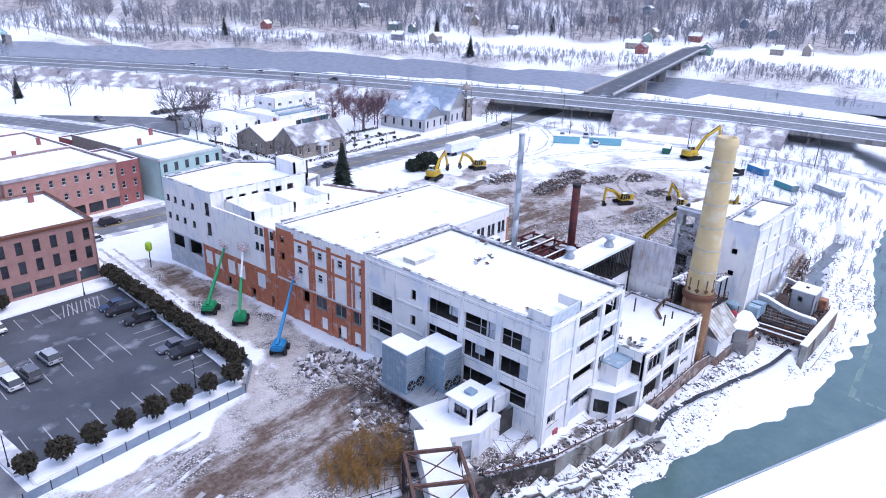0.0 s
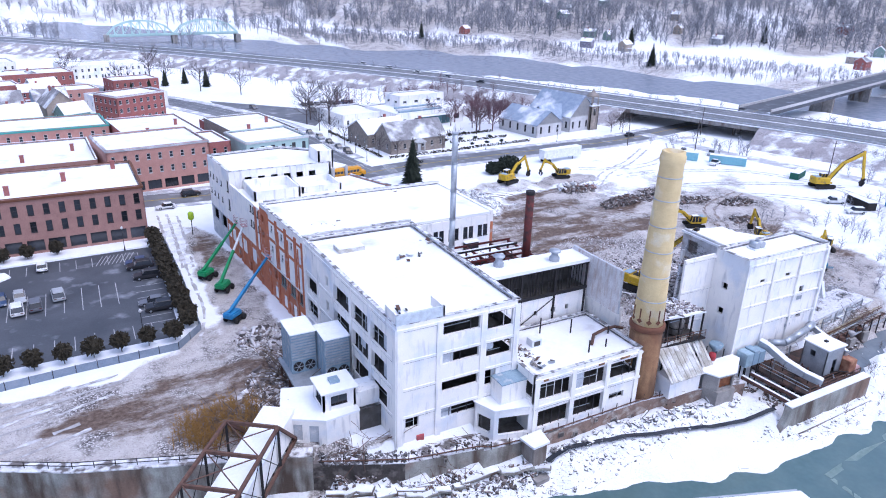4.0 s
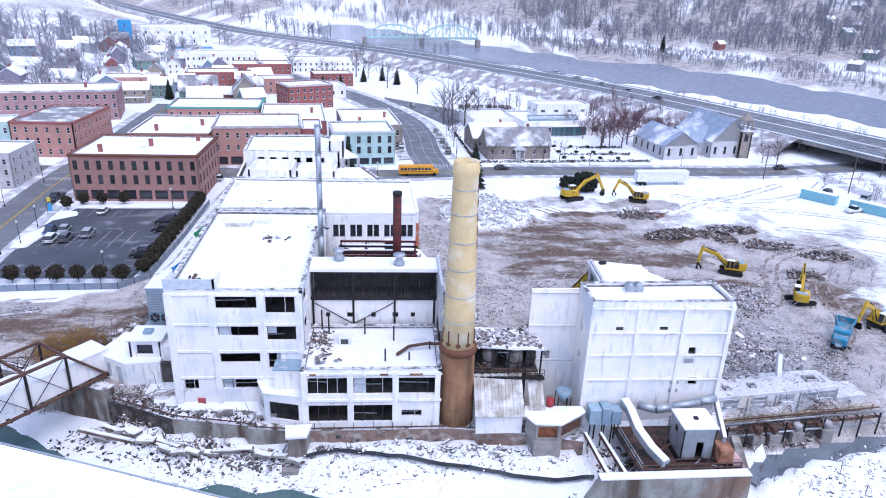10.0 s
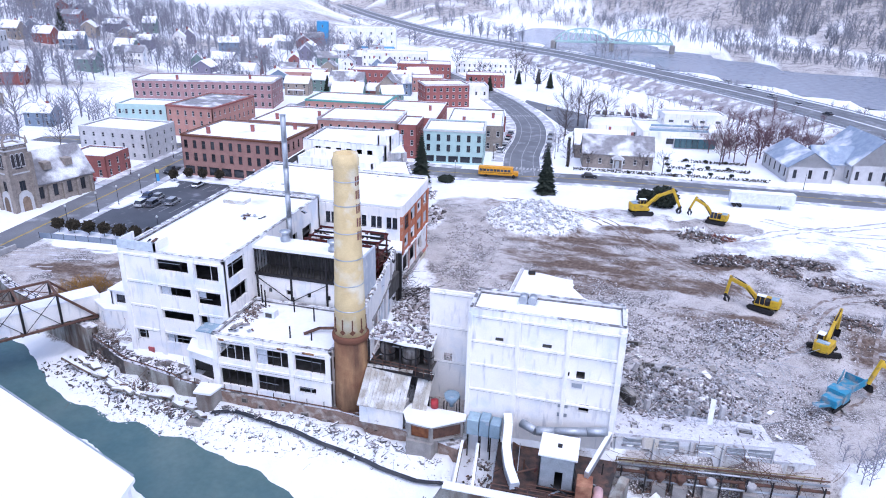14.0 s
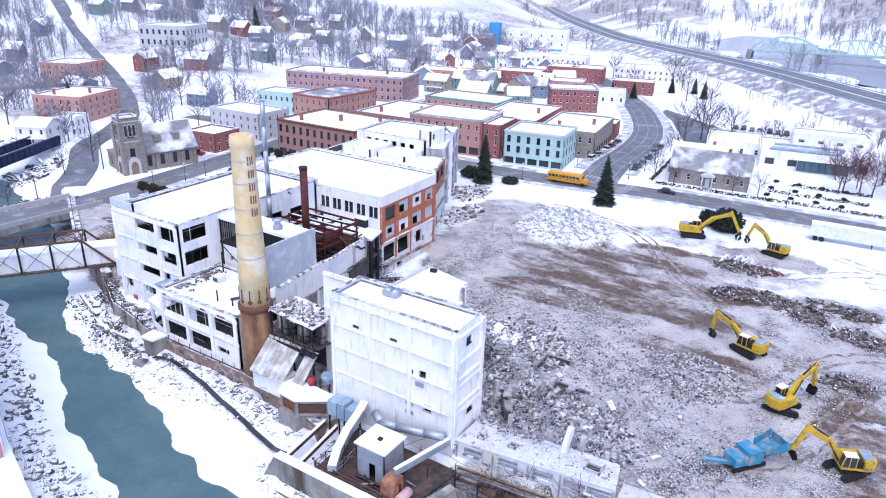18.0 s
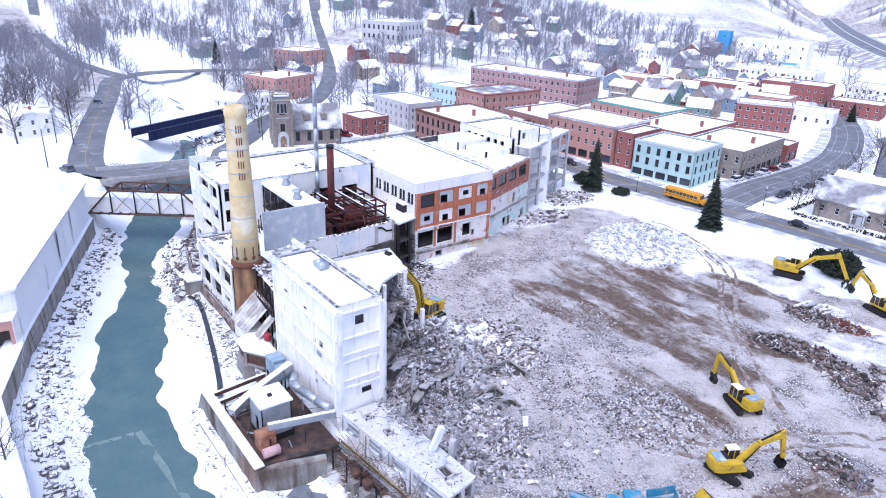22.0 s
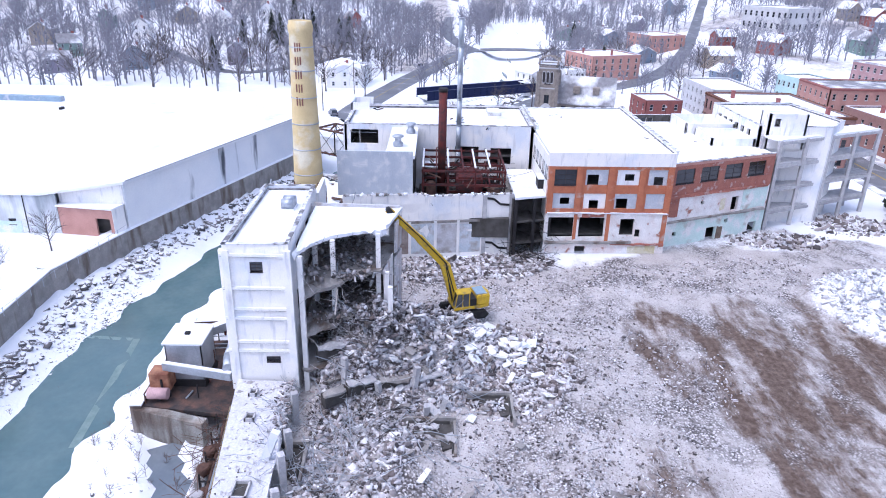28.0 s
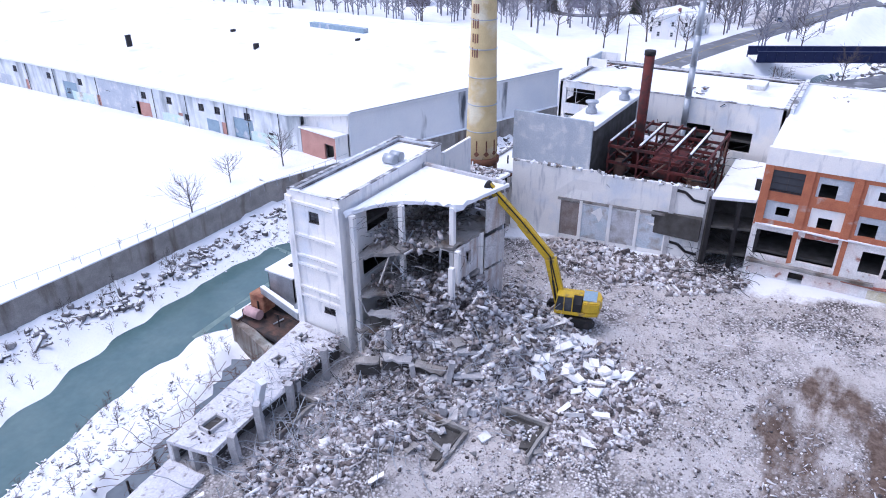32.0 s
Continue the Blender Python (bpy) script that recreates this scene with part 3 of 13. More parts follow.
def height(px, py, bank=True):
    z = np.zeros(px.shape)
    for x, y, r, h in PILES:
        d = np.hypot(px - x, py - y) / r
        z += h * np.clip(1 - d * d, 0, 1) * (1 + 0.35 * bumps(px, py, 3.0, 5))
    site = (px > 36) & (px < 125) & (py > -2) & (py < 98)
    z += np.where(site, 0.22 * bumps(px, py, 5.0, 1) + 0.1 * bumps(px, py, 1.6, 2), 0)
    v = poly_in(px, py, VALLEY)
    nd, sd = line_dist(px, py, NORTH), line_dist(px, py, SOUTH)
    # the walls hide the drop: it starts behind their faces
    walled_n = (px > -62) & (px < 53.2)
    walled_s = (px > -24) & (px < 140)
    low = v | (walled_n & (nd < 1.2)) | (walled_s & (sd < 1.2))
    w = poly_in(px, py, WATER_N + WATER_S[::-1])
    wd = np.minimum(line_dist(px, py, WATER_N), line_dist(px, py, WATER_S))
    wd = np.where(w, -wd, wd) + 0.55 * bumps(px, py, 9.0, 6) + 0.08 * bumps(px, py, 3.4, 8)
    shore = np.clip(wd / 2.5, 0, 1)
    bed = -5.75 + np.where(wd < 0, np.maximum(0.3 * wd, -0.8), 0.26 * np.minimum(wd, 1.0) + 0.1 * np.clip(wd - 1.0, 0, 6)) + shore * (0.16 * bumps(px, py, 9.0, 3) + 0.12 * bumps(px, py, 2.2, 4))
    bed = bed + np.where(v, 2.2 * shore * np.clip(1 - sd / 7.0, 0, 1), 0)
    bed = np.where(v & (px > 74), bed + 2.4 * shore * np.clip(1 - nd / 9.0, 0, 1), bed)
    bed = np.where(v & (px > -9) & (px < 53.5), bed + 2.0 * np.clip(shore, 0, 1) * np.clip(1 - (nd - 1.0) / 4.6, 0, 1), bed)
    bed = np.where(px < -70, bed + 3.5 * shore * np.clip(1 - np.minimum(nd, sd) / 10.0, 0, 1), bed)
    bed = np.where(~v & walled_s & (sd < 1.2), -3.2, bed)
    z = np.where(low, bed, z)
    terrace = (px > 11.5) & (px < 53.2) & (py < 0.8) & (py > -12) & ~low
    z = np.where(terrace, -1.65, z)
    yard = (px > -10) & (px <= 11.5) & (py < np.where(px > -1, 0.25, 0.25 - (px + 1) * 0.5)) & ~low
    z = np.where(yard, -1.3 + 0.15 * bumps(px, py, 2.5, 7), z)
    z = np.where(poly_in(px, py, DOCK), -4.4 + 0.15 * bumps(px, py, 3.0, 4), z)
    dd = line_dist(px, py, DITCH)
    z = np.where(dd < 4.0, np.maximum(z, -4.25), z)
    z = np.where(dd < 1.75, -4.9, z)
    # the river and its banks
    r = poly_in(px, py, RIVER_POLY)
    rd = line_dist(px, py, RIVER_POLY)
    z = np.where(r, -5.0, z)
    z = np.where(~r & (py > 120) & (rd < 14), z - 3.0 * (1 - rd / 14), z)
    # the highway's bank
    hd = line_dist(px, py, HIGHWAY)
    gap = np.clip((np.hypot(px - 188, py - 128) - 24) / 14, 0, 1) * np.clip((np.hypot(px - 223, py - 6) - 38) / 12, 0, 1)
    z = np.where(~r & (hd < (26 if bank else 0)), np.maximum(z, 5.2 * np.clip((24 - hd) / 11, 0, 1) * gap), z)
    # hills
    west = np.clip((-120 - px + 0.1 * py) / 420, 0, 3) * np.clip((np.abs(py - 40 - px * -0.05) - 60) / 80, 0.0, 1) * np.clip((hd - 30) / 70, 0, 1)
    z = z + np.where(~v, 48 * np.minimum(west, 1.6), 0)
    far = np.clip((np.hypot(px - 150, py - 100) - 620) / 600, 0, 2.5)
    far = far * np.clip((np.minimum(hd, rd) - 60) / 180, 0.0, 1)
    z = z + 120 * far * (0.85 + 0.15 * bumps(px, py, 260, 9))
    over = np.clip(((px - 330) * 0.8 + (py - 300) * 0.55 - 150) / 400, 0, 2)
    z = np.where(~r, z + 70 * over, z)
    return z


def axis(lo, hi, step, far_lo, far_hi, grow=1.17):
    core = list(np.arange(lo, hi + 0.01, step))
    a, s = core[0], step
    left = []
    while a > far_lo:
        s = min(s * grow, 60)
        a -= s
        left.append(a)
    b, s = core[-1], step
    right = []
    while b < far_hi:
        s = min(s * grow, 60)
        b += s
        right.append(b)
    return np.array(left[::-1] + core + right)


def cover(px, py):
    """Snow (1) or bare earth (0), and brown mud, over the plan."""
    snow = np.ones(px.shape)
    wob = 3.0 * bumps(px, py, 14, 21) + 1.5 * bumps(px, py, 5, 22)
    # the demolition site
    for x, y, rx, ry, amount in SITE_BARE:
        d = np.hypot((px - x) / rx, (py - y) / ry) + wob / (rx + ry)
        snow -= amount * np.clip((1.15 - d) / 0.3, 0, 1)
    worked = np.clip(1.5 - np.hypot((px - 112) / 52, (py - 52) / 52), 0, 1)
    snow -= worked * np.clip(0.30 + 0.22 * bumps(px, py, 22, 61) + 0.12 * bumps(px, py, 7, 62), 0, 1)
    mud = np.zeros(px.shape)
    for x, y, rx, ry in SITE_MUD:
        d = np.hypot((px - x) / rx, (py - y) / ry) + wob / (rx + ry)
        mud = np.maximum(mud, np.clip((1.1 - d) / 0.4, 0, 1))
    # litter under the woods, brush on the highway's bank
    litter = np.clip(0.55 + 0.5 * bumps(px, py, 70, 41) + 0.3 * bumps(px, py, 22, 42), 0, 1)
    far_side = (px - 330) * 0.8 + (py - 300) * 0.55
    snow -= 0.95 * np.clip(litter + 0.3, 0, 1) * np.clip((far_side - 135) / 25, 0, 1)
    fd_ = line_dist(px, py, FAR_SHORE) + 2.5 * bumps(px, py, 60, 44)
    rows_ = np.maximum(np.clip(1.6 - np.abs(fd_ - 30) / 3.5, 0, 1), np.clip(1.6 - np.abs(fd_ - 58) / 4.5, 0, 1))
    snow -= 0.62 * np.clip((fd_ - 3) / 3, 0, 1) * np.clip((84 - fd_) / 8, 0, 1) * (1 - rows_) * (px > 150)
    snow -= 0.72 * litter * np.clip((-125 - px) / 25, 0, 1) * np.where(poly_in(px, py, VALLEY), 0.3, 1)
    snow -= 0.6 * litter * np.clip((py - 420) / 40, 0, 1) * np.clip(np.hypot((px + 262) / 105, (py - 545) / 165) * 3 - 2.6, 0, 1)
    brush = np.clip(1 - np.abs(line_dist(px, py, HIGHWAY) - 26) / 16, 0, 1)
    snow -= 0.6 * brush * (0.6 + 0.4 * bumps(px, py, 12, 43))
    for x, y, r, h in PILES[:1]:
        d = np.hypot(px - x, py - y) / r
        snow = np.maximum(snow, 0.85 * np.clip((1.05 - d) / 0.3, 0, 1))
    return np.clip(snow, 0, 1), mud


# bare earth: (x, y, half-widths, amount) round the ruin, towards the river side, and on the lane
BARE_RUIN = [(60, 40, 24, 32, 0.85), (45, 60, 14, 22, 0.8), (72, 58, 24, 14, 0.7), (62, 8, 16, 12, 0.95), (46, 14, 11, 13, 0.9), (36, 82, 12, 10, 0.65), (26, 62, 10, 16, 0.5), (74, 88, 16, 5, 0.4), (70, 50, 22, 12, 0.5)]
BARE_EAST = [(84, 22, 24, 26, 0.8), (90, 45, 18, 14, 0.5), (103, 20, 14, 16, 0.6), (82, 8, 12, 10, 0.9), (92, 88, 10, 5, 0.6), (76, 74, 14, 7, 0.55), (112, 44, 12, 10, 0.4), (100, 56, 20, 12, 0.42), (113, 60, 16, 10, 0.36), (122, 46, 14, 12, 0.34), (90, 75, 14, 6, 0.4), (98, 38, 16, 10, 0.4)]
BARE_LANE = [(83, -5.4, 13, 1.6, 0.9), (96, -3, 6, 1.5, 0.8), (-4, 1.8, 6, 1.2, 0.8), (5, -1.8, 7, 0.9, 0.7), (-16, 20, 15, 15, 1.0), (-8, 50, 5, 26, 0.45), (-30, 15, 20, 10, 0.85), (-44, 20, 12, 8, 0.5), (-13, 80, 5, 16, 0.4), (-8, 8, 8, 6, 0.7), (-20, 21, 13, 8.5, 1.0), (-8.8, 71, 3.6, 17, 0.9), (-27, 19, 9, 6, 0.8), (-36, 22, 10, 4.5, 0.7), (-46, 21, 9, 4, 0.6), (-38, 26.5, 8, 3.4, 0.75), (-30, 24, 12, 6, 0.5), (-46, 27, 7, 4, 0.6), (-7.5, 40, 3, 12, 0.6), (-24, 26, 14, 5, 0.5), (-34, 18, 16, 6, 0.5), (-12, 30, 8, 12, 0.6), (-9, 58, 4, 20, 0.5)]
SITE_BARE = BARE_RUIN + BARE_EAST + BARE_LANE
SITE_MUD = [(72, 80, 16, 3.5), (66, 47, 13, 5), (70, 56, 14, 5.5), (63, 62, 12, 6), (60, 88, 8, 3), (-22, 20, 14, 8.5), (-8.8, 72, 3.0, 14), (62, 56, 19, 7), (56, 68, 11, 7), (80, 50, 17, 6), (-14, 19, 12, 11), (90, 36, 13, 5), (112, 33, 6, 7), (72, 70, 12, 5), (86, 60, 12, 4), (60, 43, 13, 5), (44, 88, 12, 4), (-28, 20, 9, 4), (115, 24, 5, 9)]

gx, gy = axis(-62, 128, 1.15, -2600, 2600), axis(-48, 112, 1.15, -1800, 2600)
GX, GY = np.meshgrid(gx, gy)
GZ = height(GX, GY, bank=False)
gm = bpy.data.meshes.new("ground")
nx_, ny_ = len(gx), len(gy)
gm.vertices.add(nx_ * ny_)
gm.vertices.foreach_set("co", np.stack([GX, GY, GZ], -1).astype(np.float32).ravel())
idx = np.arange(nx_ * ny_).reshape(ny_, nx_)
quads = np.stack([idx[:-1, :-1], idx[:-1, 1:], idx[1:, 1:], idx[1:, :-1]], -1).reshape(-1, 4)
gm.loops.add(quads.size)
gm.loops.foreach_set("vertex_index", quads.ravel())
gm.polygons.add(len(quads))
gm.polygons.foreach_set("loop_start", np.arange(0, quads.size, 4))
gm.polygons.foreach_set("loop_total", np.full(len(quads), 4))
gm.update(calc_edges=True)
gm.polygons.foreach_set("use_smooth", np.ones(len(quads), bool))
csnow, cmud = cover(GX, GY)
for nm, arr in (("snow_cover", csnow), ("mud_cover", cmud)):
    at = gm.attributes.new(nm, "FLOAT", "POINT")
    at.data.foreach_set("value", arr.astype(np.float32).ravel())


def ground_mat():
    m = bpy.data.materials.new("snow_and_earth")
    m.use_nodes = True
    n, l = m.node_tree.nodes, m.node_tree.links
    bs = n["Principled BSDF"]
    bs.inputs["Roughness"].default_value = 0.8
    bs.inputs["Specular IOR Level"].default_value = 0.2
    geo = n.new("ShaderNodeNewGeometry")

    def tex(sc, detail=5.0, rough=0.6):
        t = n.new("ShaderNodeTexNoise")
        t.inputs["Scale"].default_value, t.inputs["Detail"].default_value, t.inputs["Roughness"].default_value = sc, detail, rough
        l.new(geo.outputs["Position"], t.inputs["Vector"])
        return t.outputs["Fac"]

    def math_(op, a, b):
        x = n.new("ShaderNodeMath")
        x.operation = op
        for i, v in ((0, a), (1, b)):
            if isinstance(v, float):
                x.inputs[i].default_value = v
            else:
                l.new(v, x.inputs[i])
        return x.outputs[0]

    def ramp(src, lo, hi):
        r = n.new("ShaderNodeMapRange")
        r.inputs["From Min"].default_value, r.inputs["From Max"].default_value = lo, hi
        l.new(src, r.inputs["Value"])
        return r.outputs[0]

    def mix(fac, a, b):
        x = n.new("ShaderNodeMix")
        x.data_type = "RGBA"
        l.new(fac, x.inputs[0])
        for i, c in ((6, a), (7, b)):
            if isinstance(c, tuple):
                x.inputs[i].default_value = (*c, 1)
            else:
                l.new(c, x.inputs[i])
        return x.outputs[2]

    def attr(name):
        a = n.new("ShaderNodeAttribute")
        a.attribute_name = name
        return a.outputs["Fac"]

    def streaks(sc, turn, ratio):
        mp = n.new("ShaderNodeMapping")
        mp.inputs["Rotation"].default_value = (0, 0, turn)
        mp.inputs["Scale"].default_value = (ratio, 1, 1)
        l.new(geo.outputs["Position"], mp.inputs["Vector"])
        t = n.new("ShaderNodeTexNoise")
        t.inputs["Scale"].default_value, t.inputs["Detail"].default_value, t.inputs["Roughness"].default_value = sc, 8.0, 0.68
        l.new(mp.outputs[0], t.inputs["Vector"])
        return t.outputs["Fac"]

    snow_c = mix(ramp(tex(0.35), 0.35, 0.7), (0.86, 0.87, 0.90), (0.80, 0.82, 0.86))
    dirt = mix(ramp(tex(0.25, 6.0), 0.38, 0.66), (0.42, 0.385, 0.365), (0.55, 0.52, 0.505))
    dirt = mix(ramp(tex(2.2, 8.0, 0.78), 0.53, 0.64), dirt, (0.60, 0.58, 0.575))
    dirt = mix(ramp(tex(5.5, 5.0, 0.75), 0.57, 0.62), dirt, (0.11, 0.095, 0.09))
    vor = n.new("ShaderNodeTexVoronoi")
    vor.inputs["Scale"].default_value = 4.2
    l.new(geo.outputs["Position"], vor.inputs["Vector"])
    sepc = n.new("ShaderNodeSeparateColor")
    l.new(vor.outputs["Color"], sepc.inputs[0])
    stone = mix(ramp(sepc.outputs[0], 0.1, 0.9), (0.23, 0.21, 0.205), (0.72, 0.695, 0.69))
    stone = mix(ramp(vor.outputs["Distance"], 0.34, 0.62), stone, (0.10, 0.09, 0.088))
    dirt = mix(ramp(tex(0.13, 7.0, 0.7), 0.46, 0.60), dirt, stone)
    mud = mix(ramp(tex(1.6, 6.0, 0.7), 0.35, 0.68), (0.075, 0.05, 0.038), (0.20, 0.15, 0.12))
    drag = math_("ADD", math_("MULTIPLY", streaks(0.24, 0.45, 0.3), 1.0), math_("MULTIPLY", tex(0.7, 8.0, 0.7), 0.3))
    mfac = ramp(math_("ADD", attr("mud_cover"), math_("MULTIPLY", math_("SUBTRACT", drag, 0.65), 3.8)), 0.55, 1.15)
    earth = mix(mfac, dirt, mud)
    grit = math_("ADD", math_("ADD", math_("MULTIPLY", tex(0.4, 8.0, 0.75), 0.8), math_("MULTIPLY", tex(2.6, 5.0, 0.7), 0.45)), math_("MULTIPLY", streaks(0.5, 0.5, 0.25), 0.35))
    sfac = ramp(math_("ADD", attr("snow_cover"), math_("SUBTRACT", grit, 0.80)), 0.34, 0.66)
    col = mix(sfac, earth, snow_c)
    l.new(col, bs.inputs["Base Color"])
    b = n.new("ShaderNodeBump")
    b.inputs["Strength"].default_value, b.inputs["Distance"].default_value = 0.8, 0.22
    l.new(tex(2.2, 6.0, 0.65), b.inputs["Height"])
    l.new(b.outputs[0], bs.inputs["Normal"])
    return m


GROUND = ground_mat()
gm.materials.append(GROUND)
ground = tagged(new("ground", gm), "snow-covered ground with churned bare earth and a creek bed", "ground", kind="structure")


def sheet(name, pts, z, m, label, category, kind="structure", thick=0.0, parent=None):
    bm = bmesh.new()
    if thick:
        prism(bm, pts, z - thick, z)
    else:
        bm.faces.new([bm.verts.new((x, y, z)) for x, y in pts])
    if parent is not None:
        return part(name, bm, m, parent)
    return single(name, bm, m, label, category, kind=kind)


def ribbon(bm, line, half, z, mi=0, drop=0.0, shift=0.0):
    """A strip along a plan line; z is a height or a function of plan."""
    pts = [Vector((p[0], p[1])) for p in line]
    rows = []
    for i, p in enumerate(pts):
        d = (pts[min(i + 1, len(pts) - 1)] - pts[max(i - 1, 0)]).normalized()
        nrm = Vector((-d.y, d.x))
        zz = z(p.x, p.y) if callable(z) else z
        a, b = p + nrm * (shift + half), p + nrm * (shift - half)
        rows.append((bm.verts.new((a.x, a.y, zz)), bm.verts.new((b.x, b.y, zz))))
        if drop:
            rows[-1] += (bm.verts.new((a.x, a.y, zz - drop)), bm.verts.new((b.x, b.y, zz - drop)))
    for r, s in zip(rows, rows[1:]):
        bm.faces.new((r[0], r[1], s[1], s[0])).material_index = mi
        if drop:
            bm.faces.new((r[2], r[0], s[0], s[2])).material_index = mi
            bm.faces.new((r[1], r[3], s[3], s[1])).material_index = mi


# water
bm = bmesh.new()
bm.faces.new([bm.verts.new((x, y, -5.75)) for x, y in VALLEY])
bmesh.ops.triangulate(bm, faces=bm.faces[:])
single("water_creek", bm, CREEK, "grey-green shallow creek water between snowy gravel banks", "creek", kind="structure")
bm = bmesh.new()
bm.faces.new([bm.verts.new((x, y, -3.6)) for x, y in RIVER_POLY])
bmesh.ops.triangulate(bm, faces=bm.faces[:])
single("water_river", bm, RIVER, "wide grey winter river with snowy banks", "river", kind="structure")

# ---- roads, pavements, retaining walls ----
def road(name, line, half, label, z=0.06, m=None, marks=None):
    bm = bmesh.new()
    ribbon(bm, line, half, z, drop=0.4)
    ob = single(name, bm, m or ROAD_GREY, label, "road", kind="structure")
    if marks:
        b2 = bmesh.new()
        for shift, mi in marks:
            ribbon(b2, line, 0.09, (lambda x, y: z(x, y) + 0.015) if callable(z) else z + 0.015, mi, shift=shift)
        part("line_marking", b2, [LINE_PAINT, YELLOW_LINE], ob)
    return ob


STREET_A = smooth_line([(-120, 109), (-60, 113), (-20, 112.5), (0, 111.5), (30, 113.5), (60, 118.5), (100, 120.5), (140, 122), (170, 128), (215, 138), (260, 150)])
STREET_B = smooth_line([(42, 117), (38.5, 140), (37.5, 165), (34, 190), (26, 215), (10, 250), (-15, 290), (-50, 345), (-95, 420), (-150, 520)])
STREET_C = smooth_line([(-52, 26), (-54, 45), (-57, 75), (-59.5, 100), (-60, 125), (-62, 160), (-66, 220)])
STREET_D = smooth_line([(-52, 26), (-53, 14), (-58, 0), (-66, -9), (-100, -3), (-140, 7), (-185, 19), (-222, 29), (-238, 48), (-236, 75), (-222, 125)])
STREET_F = smooth_line([(-228, 34), (-260, 27), (-320, 22), (-460, 26), (-640, 44)])
STREET_G = smooth_line([(-190, -24), (-160, -37), (-141, -50), (-137, -64), (-152, -82), (-180, -110)])
STREET_E = smooth_line([(-58, 20), (-80, 40), (-104, 56), (-119, 75), (-145, 98), (-215, 138), (-364, 200), (-560, 290)])
road("road_front_street", STREET_A, 5.0, "wet two-lane asphalt street with slush at its kerbs", 0.06, marks=[(0.12, 1), (-0.12, 1)])
road("road_main_street", STREET_B, 5.6, "wide wet main street curving away between shops", 0.066, marks=[(0, 0), (3.6, 0), (-3.6, 0)])
road("road_side_street", STREET_C, 5.4, "grey side street with a yellow centre line", 0.072, marks=[(0.12, 1), (-0.12, 1)])
road("road_bridge_street", STREET_D, 4.6, "grey road running over the creek bridge and uphill", lambda x, y: max(0.05, (0.2 if x < -125 else 0.0) + float(height(np.array([x]), np.array([y]))[0])), marks=[(0.12, 1)])
road("road_church_lane", STREET_E, 4.0, "narrow lane past the stone church", lambda x, y: 0.25 + float(height(np.array([x]), np.array([y]))[0]))


def on_ground(x, y):
    return 0.25 + float(height(np.array([x]), np.array([y]))[0])


road("road_service", smooth_line([(160, 127), (163, 100), (169, 76), (177, 49), (180, 20), (177, -2)]), 3.0, "slushy grey service road along the highway's foot", lambda x, y: 0.1, m=PAVING)
road("road_hill", STREET_F, 3.6, "grey road climbing away between wooded slopes", on_ground)
road("road_wood_lane", STREET_G, 2.2, "dark lane curving through the wooded slope", on_ground)


def hwy_z(x, y):
    return 5.6


BANK = mat("snowy_brushy_bank", (0.30, 0.275, 0.285), 0.95, second=(0.42, 0.40, 0.42), scale=0.12, fine=2.0, grain=0.15, stain=(0.84, 0.85, 0.88), stain_scale=0.16, stain_at=0.54, stain_soft=0.07, bump=0.5)
hl_ = smooth_line(HIGHWAY, 8)
for s in (1, -1):
    bm = bmesh.new()
    prev = None
    for i, p in enumerate(hl_):
        d = (Vector(hl_[min(i + 1, len(hl_) - 1)]) - Vector(hl_[max(i - 1, 0)])).normalized()
        n = Vector((-d.y, d.x)) * s
        row = []
        for off, z in ((HW + 0.6, 5.4), (HW + 4, 4.2), (HW + 9, 1.9), (HW + 14.5, 0.2), (HW + 20, -5.4)):
            q = Vector(p) + n * off
            w = float(bumps(np.array([q.x]), np.array([q.y]), 14, 51)[0])
            row.append(bm.verts.new((q.x, q.y, z + (0.35 * w if HW + 1 < off < HW + 19 else 0))))
        if prev and math.hypot(p[0] - 189, p[1] - 136) > 27 and math.hypot(p[0] - 223, p[1] - 6) > 42:
            for a, b, c, e in zip(prev, prev[1:], row[1:], row):
                bm.faces.new((a, b, c, e) if s > 0 else (e, c, b, a))
        prev = row
    single("highway_bank", bm, BANK, "brushy snow-dusted bank of the highway", "bank", kind="structure", smooth=True)
road("road_highway", smooth_line(HIGHWAY, 12), HW, "wide divided highway on a snowy bank", hwy_z, marks=[(1.5, 0), (-1.5, 0), (9.6, 0), (-9.6, 0), (5.4, 0), (-5.4, 0)])
# its snowy median and guard rails
for nm, sh, hw, m in (("highway_verge", HW + 0.5, 0.5, SNOW), ("highway_verge", -HW - 0.5, 0.5, SNOW), ("highway_median", 0, 0.45, SNOW)):
    bm = bmesh.new()
    ribbon(bm, smooth_line(HIGHWAY, 12), hw, 5.68, shift=sh, drop=0.3)
    single(nm, bm, m, "snow strip along the highway", "verge", kind="structure")
for sh in (HW + 0.2, -HW - 0.2):
    bm = bmesh.new()
    ln = smooth_line(HIGHWAY, 12)
    ribbon(bm, ln, 0.06, 6.4, shift=sh, drop=0.35)
    single("guard_rail", bm, GALV, "long steel highway guard rail", "guard rail", kind="structure")


def pavement(line, half, shift, label="snowy concrete pavement with a raised kerb"):
    bm = bmesh.new()
    ribbon(bm, line, half, 0.2, shift=shift, drop=0.4)
    return single("pavement", bm, PAVING, label, "pavement", kind="structure")


